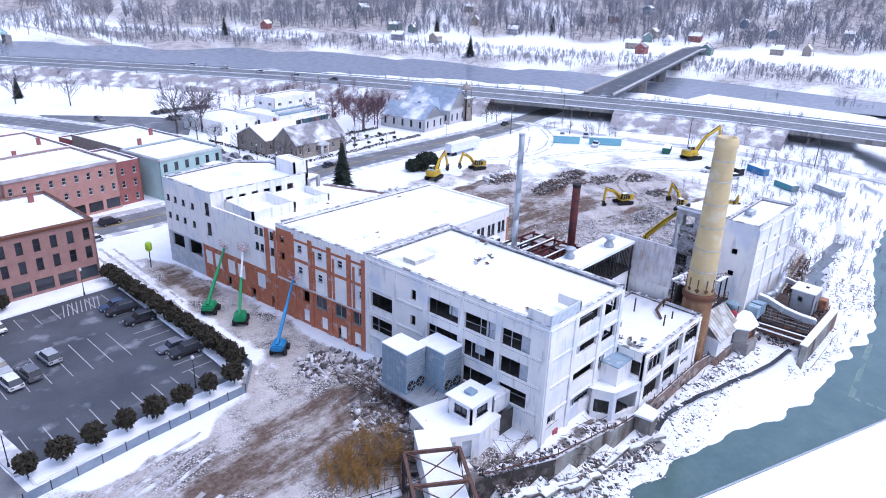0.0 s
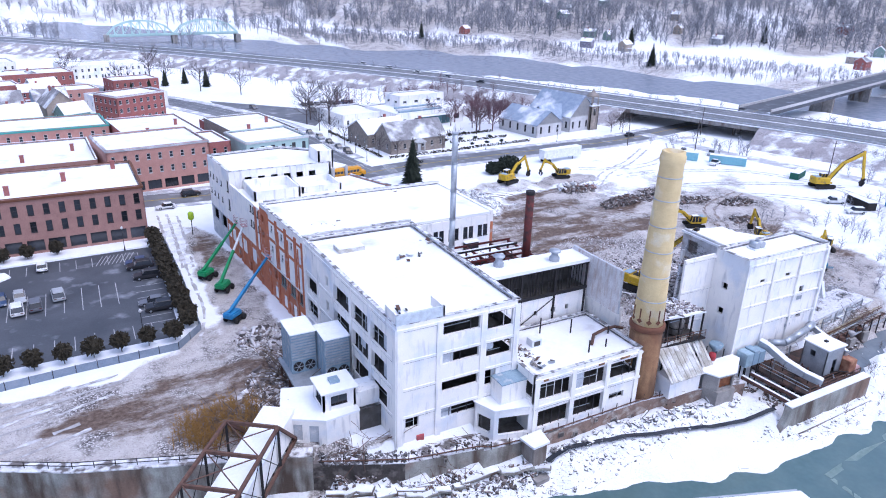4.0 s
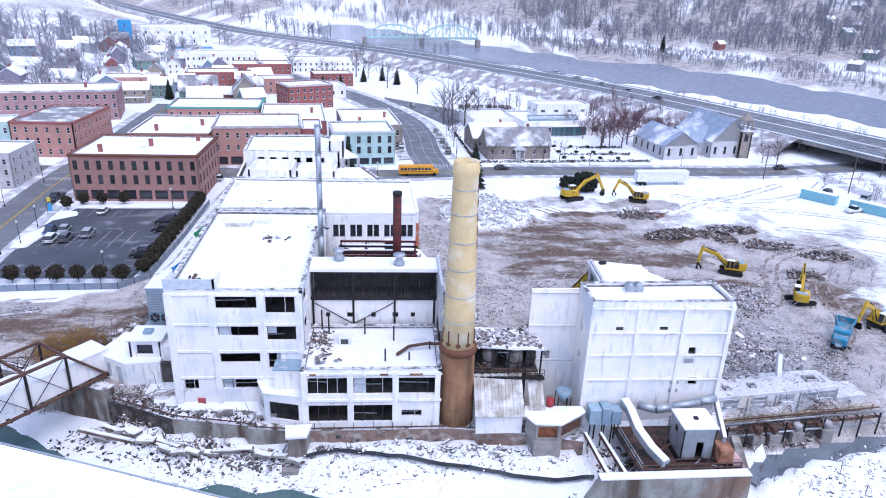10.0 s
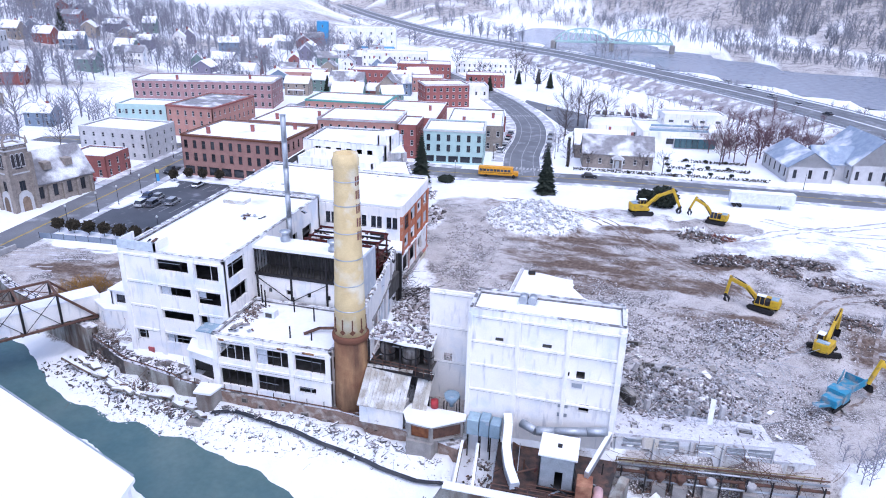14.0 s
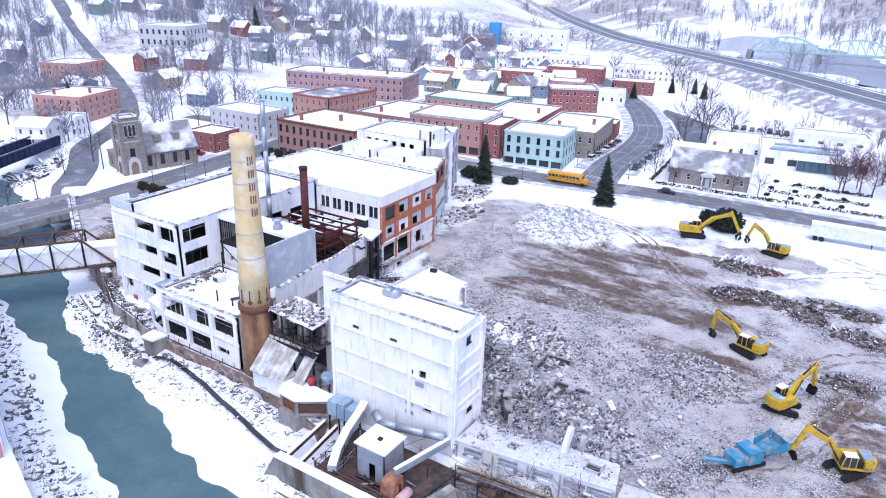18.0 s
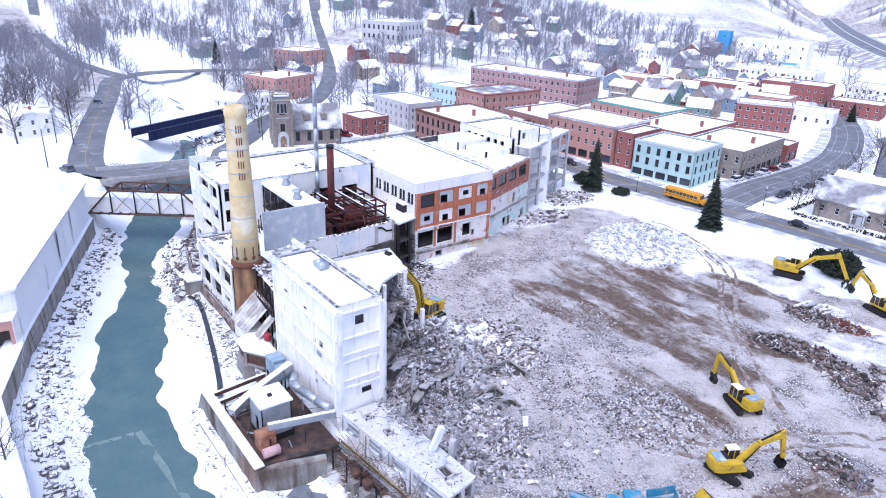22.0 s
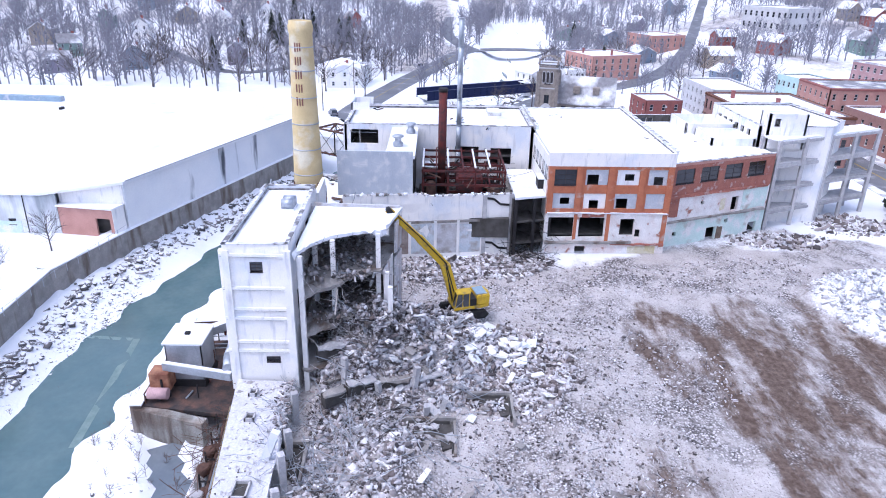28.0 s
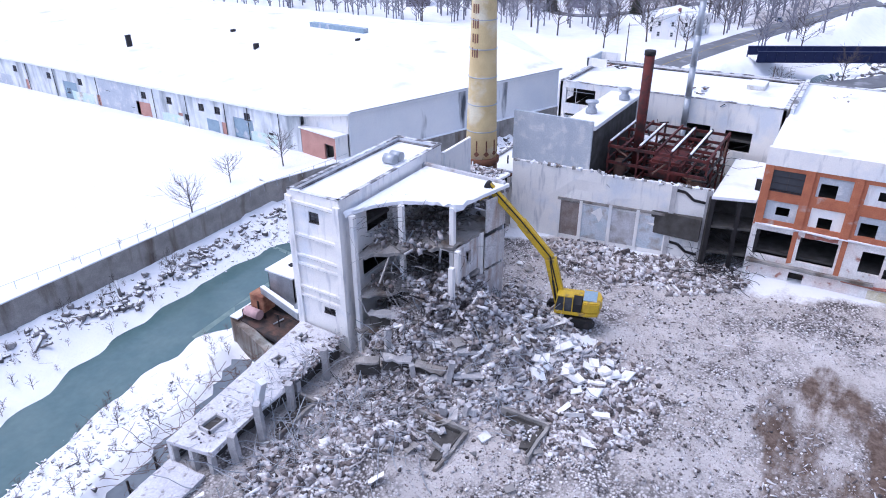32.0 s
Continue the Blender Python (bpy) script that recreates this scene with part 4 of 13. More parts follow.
pavement([p for p in STREET_A if -50 < p[0] < 24], 1.3, 6.6)
pavement([p for p in STREET_A if 54 < p[0] < 175], 1.2, 6.4)
pavement([p for p in STREET_A if -16 < p[0] < 175], 1.0, -6.2)
pavement([p for p in STREET_B if 124 < p[1] < 330], 1.8, 7.6)
pavement([p for p in STREET_B if 126 < p[1] < 330], 1.8, -7.6)
pavement([p for p in STREET_C if 36 < p[1] < 96], 1.2, -6.8)
pavement([p for p in STREET_C if 66 < p[1] < 200], 1.5, 7.0)
# crossings painted on the road
for (cx, cy), (dx, dy), nbar in (((41.5, 124.0), (1, 0.05), 9), ((29, 209), (1, 0.4), 10), ((51, 117.4), (0.12, 1), 8), ((-59.5, 104), (1, 0), 8), ((-65, 0), (0.8, 1.0), 8)):
    bm = bmesh.new()
    d = Vector((dx, dy)).normalized()
    for k in range(nbar):
        c = Vector((cx, cy)) + d * (k - nbar / 2 + 0.5) * 1.1
        q = Matrix.Translation((c.x, c.y, 0.105)) @ Matrix.Rotation(math.atan2(d.y, d.x), 4, "Z")
        mbox(bm, q, 0.55, 2.6, 0.01)
    single("crosswalk", bm, LINE_PAINT, "white zebra crossing bars on the asphalt", "crosswalk", kind="structure")

# the car park
LOT = [(-46.5, 38.5), (-19.5, 38.8), (-18.2, 60), (-18.8, 80), (-46, 79), (-49, 60)]
lot = sheet("road_car_park", LOT, 0.09, ASPHALT, "wet asphalt car park with white bay lines", "car park", thick=0.3)
bm = bmesh.new()
for k in range(9):
    for y0 in (73.5,):
        box(bm, -44 + k * 2.75, y0, 0.095, -43.88 + k * 2.75, y0 + 4.6, 0.105)
    box(bm, -45 + k * 2.75, 40.5, 0.095, -44.88 + k * 2.75, 45.2, 0.105)
for k in range(12):
    box(bm, -24, 45 + k * 2.6, 0.095, -19.4, 45.12 + k * 2.6, 0.105)
for k in range(7):
    box(bm, -43.5 + k * 2.75, 54.6, 0.095, -43.38 + k * 2.75, 64.0, 0.105)
for k in range(9):
    beam(bm, (-29.6 + k * 0.7, 73.6, 0.1), (-28.2 + k * 0.7, 78.2, 0.1), 0.14, 0.012)
part("line_marking", bm, LINE_PAINT, lot)
for pts in ([(-48.2, 53), (-45.2, 54), (-44.6, 65), (-47.2, 66), (-49, 60)], [(-46, 79.2), (-19, 80.2), (-18.9, 83.5), (-46, 83)], [(-46.5, 34.8), (-20, 35.4), (-19.4, 38.6), (-46.8, 38.4)], [(-19.2, 40), (-16.6, 40), (-16.6, 83), (-18.6, 83)], [(-47.8, 70), (-43.5, 74), (-44.5, 76.5), (-48, 77)]):
    bm = bmesh.new()
    prism(bm, pts, -0.1, 0.34)
    bmesh.ops.bevel(bm, geom=bm.edges[:], offset=0.18, segments=2, affect="EDGES")
    single("snow_bank", bm, SNOW, "low kerbed island buried in clean snow", "snow bank", kind="structure")


# near-black, for the one wall panel that starts at x = -10
BLACK_MASONRY = mat("near_black_masonry", (0.085, 0.075, 0.07), 0.85, second=(0.05, 0.045, 0.043), scale=0.9, fine=7.0, grain=0.15, stain=(0.20, 0.18, 0.16), stain_scale=0.8, stain_at=0.58, bump=0.5)
TRODDEN = mat("trodden_snow_and_grit", (0.80, 0.81, 0.84), 0.8, second=(0.60, 0.60, 0.63), scale=0.8, fine=6.0, grain=0.08, stain=(0.16, 0.145, 0.14), stain_scale=0.7, stain_at=0.54, stain_soft=0.06, bump=0.3)


def wall_line(name, pts, z_top, z_bot, thick, m, label, cap=None, jitter=0.0):
    """A retaining wall along a plan line, thick towards its left."""
    ob = thing(name, (pts[0][0], pts[0][1], z_bot), label, "retaining wall", kind="structure")
    for i, (a, b) in enumerate(zip(pts, pts[1:])):
        bm = bmesh.new()
        tk = 1.5 if name == "wall_creek_north" and a[0] < -12 else thick
        wall(bm, a, b, z_bot, z_top if not callable(z_top) else z_top(a[0]), tk)
        bmesh.ops.subdivide_edges(bm, edges=[e for e in bm.edges if e.calc_length() > 3], cuts=3, use_grid_fill=True)
        rough_up(bm, jitter, 3, 2.0)
        part("wall_panel", bm, m if name != "wall_creek_north" else RUST_MASONRY if 15 < a[0] < 48 else BLACK_MASONRY if a[0] == -10 else m, ob)
        if cap:
            bm = bmesh.new()
            zt = (z_top if not callable(z_top) else z_top(a[0])) + 0.003
            wall(bm, a, b, zt, zt + 0.16, tk * 1.12)
            rough_up(bm, 0.03, 5, 1.0)
            part("snow_cap", bm, cap if name != "wall_creek_north" else TRODDEN, ob)
    return ob


wall_line("wall_creek_north", [p for p in NORTH if -62 < p[0] < 53.2], lambda x: -1.58 if x > 9 else (-1.2 if x > -12 else 0.03), -7.0, 2.7, RIVER_WALL, "stained old concrete retaining wall under the factory", SNOW, 0.05)
wall_line("wall_creek_dock", [(53.0, -15.8), (71.6, -15.5)], -1.15, -7.0, 1.1, RIVER_WALL, "weathered concrete dock wall beside the creek", SNOW, 0.04)
wall_line("wall_creek_dock_end", [(71.65, -15.45), (74, -7.5)], -1.5, -7.0, 1.1, RIVER_WALL, "broken end of the concrete dock wall", None, 0.06)
wall_line("wall_creek_south", [(p[0], p[1]) for p in reversed(SOUTH) if -25 < p[0] < 141], 0.5, -6.5, 2.4, CONCRETE, "long stained concrete creek wall across the water", SNOW, 0.04)

# road bridge over the creek
bm = bmesh.new()
prism(bm, [(-61, -12), (-48.6, -6), (-47.5, 26), (-58.4, 26)], -1.4, 0.0)
rb = single("bridge_road_deck", bm, CONCRETE, "low concrete road bridge over the creek", "bridge", kind="structure")
for x0, y0, x1, y1 in ((-48.8, -8, -47.7, 26), (-62, -8, -58.6, 24)):
    bm = bmesh.new()
    beam(bm, (x0, y0, 0.55), (x1, y1, 0.55), 0.35, 1.1)
    part("parapet", bm, CONCRETE_LIGHT, rb)

# railway girder bridge, two deep navy girders
gb = thing("railway_bridge", (-105, 32, -1), "navy plate-girder railway bridge with snow between girders", "bridge")
GA, GB = Vector((-90, 12.5, 0)), Vector((-112, 52, 0))
gd = (GB - GA).normalized()
gn = Vector((-gd.y, gd.x, 0))
for s in (0, 7.5):
    bm = bmesh.new()
    a, b = GA + gn * s, GB + gn * s
    beam(bm, a + Vector((0, 0, 1.6)), b + Vector((0, 0, 1.6)), 0.3, 2.7)
    beam(bm, a + Vector((0, 0, 3.0)), b + Vector((0, 0, 3.0)), 0.95, 0.12)
    beam(bm, a + Vector((0, 0, 0.2)), b + Vector((0, 0, 0.2)), 0.95, 0.12)
    for k in range(19):
        p = a.lerp(b, k / 18)
        beam(bm, p + Vector((0, 0, 0.2)), p + Vector((0, 0, 3.0)), 0.7, 0.12)
    part("girder", bm, NAVY_STEEL, gb)
bm = bmesh.new()
beam(bm, GA + gn * 3.75 + Vector((0, 0, 0.5)), GB + gn * 3.75 + Vector((0, 0, 0.5)), 6.4, 0.5)
part("deck", bm, SNOW, gb)

# highway overpass across the street, and the river bridge
ov = thing("highway_bridge", (188, 140, 0), "concrete highway bridge over the street with dark underside", "bridge")
bm = bmesh.new()
ribbon(bm, [(205, 102), (200, 113), (189, 140), (174, 174)], HW + 0.6, 5.5, drop=1.6)
part("deck", bm, CONCRETE, ov)
for p in ((199, 116), (181, 157)):
    for k in (-8, -3, 3, 8):
        bm = bmesh.new()
        tube(bm, (p[0] + k * 0.9, p[1] + k * 0.42, -0.2), (p[0] + k * 0.9, p[1] + k * 0.42, 4.2), 0.5)
        part("pier", bm, CONCRETE, ov)
rbz = thing("river_bridge", (400, 175, -4), "long grey road bridge over the wide river", "bridge")
bm = bmesh.new()
# the creek's passage under the highway
cv = thing("highway_bridge", (223, 6, -5), "concrete highway bridge over the creek's mouth", "bridge")
bm = bmesh.new()
ribbon(bm, [(219, 54), (223, 32), (225, 14), (230, -14), (236, -44)], HW + 0.6, 5.5, drop=1.7)
part("deck", bm, CONCRETE, cv)
for p in ((222.6, 34), (226.6, 4), (231, -24)):
    for k in (-10, -3.4, 3.4, 10):
        bm = bmesh.new()
        tube(bm, (p[0] + k, p[1] + k * 0.16, -6.5), (p[0] + k, p[1] + k * 0.16, 3.9), 0.6)
        part("pier", bm, CONCRETE, cv)


def river_bridge_z(x, y):
    return 6.6 if x < 470 else 6.6 - 6.2 * min(1.0, (x - 470) / 120)


bm = bmesh.new()
RB = [(214, 122.4), (300, 146.6), (400, 175.5), (470, 195.6), (500, 204.2), (545, 217), (592, 230)]
ribbon(bm, RB, 6.5, river_bridge_z, drop=1.5)
part("deck", bm, ASPHALT, rbz)
for s in (6.4, -6.4):
    bm = bmesh.new()
    ribbon(bm, RB, 0.2, lambda x, y: river_bridge_z(x, y) + 1.0, shift=s, drop=1.1)
    part("parapet", bm, CONCRETE_LIGHT, rbz)
for x, y in ((290, 143.8), (345, 159.6), (400, 175.5), (455, 191.3)):
    bm = bmesh.new()
    q = Matrix.Translation((x, y, 1.0)) @ Matrix.Rotation(radians(16), 4, "Z")
    mbox(bm, q, 2.0, 10, 8.2)
    part("pier", bm, CONCRETE, rbz)
# green truss bridge far upriver
tb = thing("truss_bridge", (48, 546, 0), "pale green steel truss bridge far upriver", "bridge")
TA, TB = Vector((2, 566, 2.5)), Vector((104, 562, 4.5))


def truss_bar(name, p, q, w):
    bm = bmesh.new()
    beam(bm, p, q, w)
    part(name, bm, GREEN_WALL, tb)


for off in (-4, 4):
    for half in (0, 1):
        a = TA.lerp(TB, half * 0.5) + Vector((0, off, 0))
        b = TA.lerp(TB, half * 0.5 + 0.5) + Vector((0, off, 0))
        truss_bar("bottom_chord", a, b, 0.9)
        tops = [a.lerp(b, k / 8) + Vector((0, 0, 11 * math.sin(math.pi * k / 8) ** 0.55 if 0 < k < 8 else 0)) for k in range(9)]
        for p, q in zip(tops, tops[1:]):
            truss_bar("arch_chord", p, q, 0.8)
        for k in range(1, 8):
            truss_bar("hanger", a.lerp(b, k / 8), tops[k], 0.5)
            truss_bar("diagonal", a.lerp(b, k / 8), tops[k + 1] if k < 4 else tops[k - 1], 0.4)
bm = bmesh.new()
beam(bm, TA + Vector((0, 0, -0.6)), TB + Vector((0, 0, -0.6)), 7.6, 0.8)
part("deck", bm, GREEN_WALL, tb)
for k in (0, 0.5, 1):
    p = TA.lerp(TB, k)
    each("pier", tb, CONCRETE, [(p.x - 2, p.y - 5, -6, p.x + 2, p.y + 5, 3)])

# ---- windows shared by the buildings ----
def pane_mesh(w, h):
    key = ("pane", round(w, 2), round(h, 2))
    if key not in MESHES:
        bm = bmesh.new()
        box(bm, 0.01, 0.165, 0.01, w - 0.01, 0.175, h - 0.01)
        me = bpy.data.meshes.new("pane")
        bm.to_mesh(me)
        bm.free()
        me.materials.append(GLASS)
        MESHES[key] = me
    return MESHES[key]


def window_mesh(w, h, style="sash", frame=None, glazed=True):
    """A recessed window, facing -y, its lower left corner at the origin."""
    key = (round(w, 2), round(h, 2), style, frame.name if frame else "", glazed)
    if key in MESHES:
        return MESHES[key]
    bm = bmesh.new()
    f = 0.09 if w > 0.8 else 0.06
    xs, zs = [(0, f), (w - f, w)], [(0, f), (h - f, h)]
    if style in ("grid", "sash2"):
        xs.insert(1, (w / 2 - 0.04, w / 2 + 0.04))
    if style == "sash":
        zs.insert(1, (h / 2 - 0.04, h / 2 + 0.04))
    if style == "grid":
        zs[1:1] = [(h * k / 3 - 0.03, h * k / 3 + 0.03) for k in (1, 2)]
    xb, zb = [v for p in xs for v in p], [v for p in zs for v in p]
    fv = [[bm.verts.new((x, 0.12, z)) for z in zb] for x in xb]
    bv = [[bm.verts.new((x, 0.2, z)) for z in zb] for x in xb]
    for a in range(len(xb) - 1):
        for c in range(len(zb) - 1):
            q = [(a, c), (a + 1, c), (a + 1, c + 1), (a, c + 1)]
            if a % 2 == 0 or c % 2 == 0:
                bm.faces.new([fv[u][v] for u, v in q])
                continue
            for (u0, v0), (u1, v1) in zip(q, q[1:] + q[:1]):
                bm.faces.new((fv[u0][v0], bv[u0][v0], bv[u1][v1], fv[u1][v1]))
            if glazed:
                bm.faces.new([bv[u][v] for u, v in q]).material_index = 1
    bmesh.ops.delete(bm, geom=[v for v in bm.verts if not v.link_faces], context="VERTS")
    if style != "bare":
        p0, p1 = fv[0][0], fv[-1][0]
        t0, t1 = bm.verts.new((0, -0.06, 0)), bm.verts.new((w, -0.06, 0))
        b0, b1 = bm.verts.new((0, -0.06, -0.12)), bm.verts.new((w, -0.06, -0.12))
        c0, c1 = bm.verts.new((0, 0.12, -0.12)), bm.verts.new((w, 0.12, -0.12))
        for fc in ((t0, t1, p1, p0), (b0, b1, t1, t0), (b0, t0, p0, c0), (t1, b1, c1, p1), (c0, c1, b1, b0)):
            bm.faces.new(fc).material_index = 2
    me = bpy.data.meshes.new("window")
    bm.normal_update()
    bm.to_mesh(me)
    bm.free()
    for m in (frame or FRAME_WHITE, GLASS, frame or FRAME_WHITE):
        me.materials.append(m)
    MESHES[key] = me
    return me


NEAR_GLAZED = {"brick_factory_block", "rear_factory_block", "white_tower_block", "white_annex", "brick_corner_block", "orange_brick_block", "mint_green_block", "stone_church"}


def set_window(parent, a, b, u, z, w, h, style="sash", frame=None, name="window"):
    """A window in the wall that runs from a to b (inside on the left)."""
    d = Vector((b[0] - a[0], b[1] - a[1])).normalized()
    m = Matrix(((d.x, -d.y, 0, a[0] + d.x * u), (d.y, d.x, 0, a[1] + d.y * u), (0, 0, 1, z), (0, 0, 0, 1)))
    near = parent.name in NEAR_GLAZED
    ob = place(name, window_mesh(w, h, style, frame, not near), m, parent)
    if near:
        BASE[ob.name] = m
        place("pane", pane_mesh(w, h), m, ob)
    return ob


def corners(x0, y0, x1, y1):
    return [(x0, y0), (x1, y0), (x1, y1), (x0, y1)]


def roof_slab(parent, pts, z, m=None, thick=0.25, inset=0.0, name="roof"):
    bm = bmesh.new()
    c = Vector((sum(p[0] for p in pts) / len(pts), sum(p[1] for p in pts) / len(pts)))
    q = [tuple(Vector(p) + (c - Vector(p)).normalized() * inset) for p in pts]
    prism(bm, q, z - thick, z)
    bmesh.ops.triangulate(bm, faces=[f for f in bm.faces if len(f.verts) > 4])
    return part(name, bm, m or ROOF_SNOW, parent)


def parapet(parent, pts, z0, z1, t, m, cap=None, closed=True):
    bm = bmesh.new()
    n = len(pts)
    for i in range(n if closed else n - 1):
        wall(bm, pts[i], pts[(i + 1) % n], z0, z1, t)
    part("parapet", bm, m, parent)
    bm = bmesh.new()
    for i in range(n if closed else n - 1):
        a, b = Vector(pts[i]), Vector(pts[(i + 1) % n])
        d = (b - a).normalized()
        k = Vector((-d.y, d.x)) * -0.06
        wall(bm, tuple(a + k), tuple(b + k), z1 + 0.003, z1 + 0.1, t + 0.12)
    part("coping", bm, cap or COPING, parent)
    bm = bmesh.new()
    for i in range(n if closed else n - 1):
        a, b = Vector(pts[i]), Vector(pts[(i + 1) % n])
        d = (b - a).normalized()
        k = Vector((-d.y, d.x)) * (t + 0.004)
        wall(bm, tuple(a + k + d * t), tuple(b + k - d * t), z0 + 0.02, z0 + 0.16, 0.14)
    part("flashing", bm, GRIME, parent)


# slabs default to DARK_INSIDE, whose colour holds the storeys' shade
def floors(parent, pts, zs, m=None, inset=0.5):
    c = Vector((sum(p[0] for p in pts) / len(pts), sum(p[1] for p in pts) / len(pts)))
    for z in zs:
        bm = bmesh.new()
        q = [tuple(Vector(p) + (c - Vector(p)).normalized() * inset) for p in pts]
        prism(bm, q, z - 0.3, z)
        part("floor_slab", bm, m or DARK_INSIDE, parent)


# ---- the four-storey white factory block by the creek ----
FH = 3.92
wb = thing("factory_block", (0, 0, 0), "white-painted four-storey concrete factory with broken dark windows", "factory building")
WP = [(0, 0), (17, 0), (17, 31.5), (-1.2, 31.5)]
front = []
for r in range(4):
    zt = 15.2 - r * FH
    front += [(6.1, 11.2, zt - 1.75, zt)]
    if r < 2:
        front += [(12.3, 16.0, zt - 2.4, zt)]
    elif r == 2:
        front += [(12.3, 13.9, zt - 2.6, zt)]
front += [(1.2, 3.0, 1.6, 3.1)]
left = []
for r in range(4):
    zt = 13.6 - r * FH
    for u0, u1 in ((12.3, 17.6), (18.6, 23.8), (24.6, 28.9)):
        left += [(u0 if r or u0 < 24 else 24.6, u1, zt - 2.5, zt)]
    left += [(9.0, 10.0, zt - 1.6, zt)]
    if r < 2:
        left += [(1.0, 5.4, zt - 5.4, zt - 3.0)]
left = [o for o in left if o[2] > 0.2]
right = []
for r in range(2):
    zt = 15.2 - r * FH
    right += [(1.0, 5.6, zt - 2.4, zt)]
# inner wall faces take the shade-dark colour behind the white fronts
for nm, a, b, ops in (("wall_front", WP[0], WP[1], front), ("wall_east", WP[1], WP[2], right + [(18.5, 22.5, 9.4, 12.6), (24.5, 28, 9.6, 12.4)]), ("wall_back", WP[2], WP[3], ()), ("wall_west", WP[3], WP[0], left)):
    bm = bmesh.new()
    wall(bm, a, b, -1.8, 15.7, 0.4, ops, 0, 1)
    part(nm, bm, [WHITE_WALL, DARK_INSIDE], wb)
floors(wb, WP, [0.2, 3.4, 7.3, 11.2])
roof_slab(wb, WP, 15.55, inset=0.45)
parapet(wb, WP, 15.7, 16.1, 0.4, WHITE_WALL)
for i, (a, b) in enumerate(((WP[0], WP[1]), (WP[3], WP[0]))):
    a2, b2 = Vector(a), Vector(b)
    d = (b2 - a2).normalized()
    nrm = Vector((d.y, -d.x))
    L = (b2 - a2).length
    for u in ((0.4, 5.6, 11.75, 16.6) if i == 0 else (0.4, 6.0, 11.9, 18.1, 24.2, L - 0.4)):
        p = a2 + d * u + nrm * 0.06
        q = Matrix.Translation((p.x, p.y, 7.3)) @ Matrix.Rotation(math.atan2(d.y, d.x), 4, "Z")
        bm = bmesh.new()
        mbox(bm, q, 0.8, 0.24, 16.6)
        part("pilaster", bm, WHITE_WALL, wb)
    for z in (3.4, 7.3, 11.2, 15.4):
        p = a2 + d * L / 2 + nrm * 0.04
        q = Matrix.Translation((p.x, p.y, z)) @ Matrix.Rotation(math.atan2(d.y, d.x), 4, "Z")
        bm = bmesh.new()
        mbox(bm, q, L - 0.1, 0.16, 0.34)
        part("band", bm, WHITE_WALL, wb)
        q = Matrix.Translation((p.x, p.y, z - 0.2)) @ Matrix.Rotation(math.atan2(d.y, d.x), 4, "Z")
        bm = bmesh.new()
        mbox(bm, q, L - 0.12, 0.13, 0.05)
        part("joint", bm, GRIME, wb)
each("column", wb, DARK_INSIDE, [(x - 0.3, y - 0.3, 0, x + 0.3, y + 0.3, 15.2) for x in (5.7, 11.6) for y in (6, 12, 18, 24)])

# plain red box for the small sign at the factory's corner
bm = bmesh.new()
box(bm, 2.7, -0.16, -0.9, 3.7, -0.02, 0.3)
part("red_hatch", bm, mat("faded_red_sign", (0.45, 0.10, 0.11), 0.7, second=(0.34, 0.09, 0.09), fine=6.0), wb, "small faded red sign at the wall's foot")

# broken frames, blinds and boards left in the openings
fr_ = random.Random(6)
FADED_PANEL = mat("faded_window_board", (0.60, 0.63, 0.68), 0.7, second=(0.42, 0.46, 0.52), scale=1.0, fine=6.0, grain=0.1)


def wrecked_opening(parent, a, b, o, chance=0.5):
    """Posts, a rail and perhaps a board inside an empty opening of the wall from a to b."""
    a, b = Vector(a), Vector(b)
    d = (b - a).normalized()
    n = Vector((-d.y, d.x)) * 0.25
    w = o[1] - o[0]
    for k in range(1, max(2, int(w / 1.6)) + 1):
        if fr_.random() < 0.75:
            p = a + d * (o[0] + w * k / (max(2, int(w / 1.6)) + 1)) + n
            bm = bmesh.new()
            beam(bm, (p.x, p.y, o[2]), (p.x, p.y, o[3]), 0.08)
            part("broken_mullion", bm, FRAME_DARK if fr_.random() < 0.6 else FRAME_WHITE, parent)
    if fr_.random() < 0.7:
        z = o[2] + (o[3] - o[2]) * fr_.uniform(0.3, 0.8)
        p, q = a + d * (o[0] + 0.02) + n, a + d * (o[0] + w * fr_.uniform(0.5, 0.98)) + n
        bm = bmesh.new()
        beam(bm, (p.x, p.y, z), (q.x, q.y, z + fr_.uniform(-0.15, 0.15)), 0.07)
        part("bent_rail", bm, GALV, parent)
    if fr_.random() < chance:
        u0 = o[0] + w * fr_.choice([0.02, 0.35, 0.66])
        p, q = a + d * u0 + n * 1.3, a + d * (u0 + w * 0.3) + n * 1.3
        z0 = o[2] + (o[3] - o[2]) * fr_.choice([0.0, 0.0, 0.4])
        bm = bmesh.new()
        wall(bm, tuple(p), tuple(q), z0, o[3] - 0.05, 0.04)
        part("window_board", bm, FADED_PANEL, parent, "faded board left in an opening")


for o in front:
    wrecked_opening(wb, WP[0], WP[1], o, 0.35)
for o in left:
    if o[1] - o[0] > 2:
        wrecked_opening(wb, WP[3], WP[0], o, 0.55 if o[0] > 20 else 0.2)
for o in right:
    wrecked_opening(wb, WP[1], WP[2], o, 0.5)

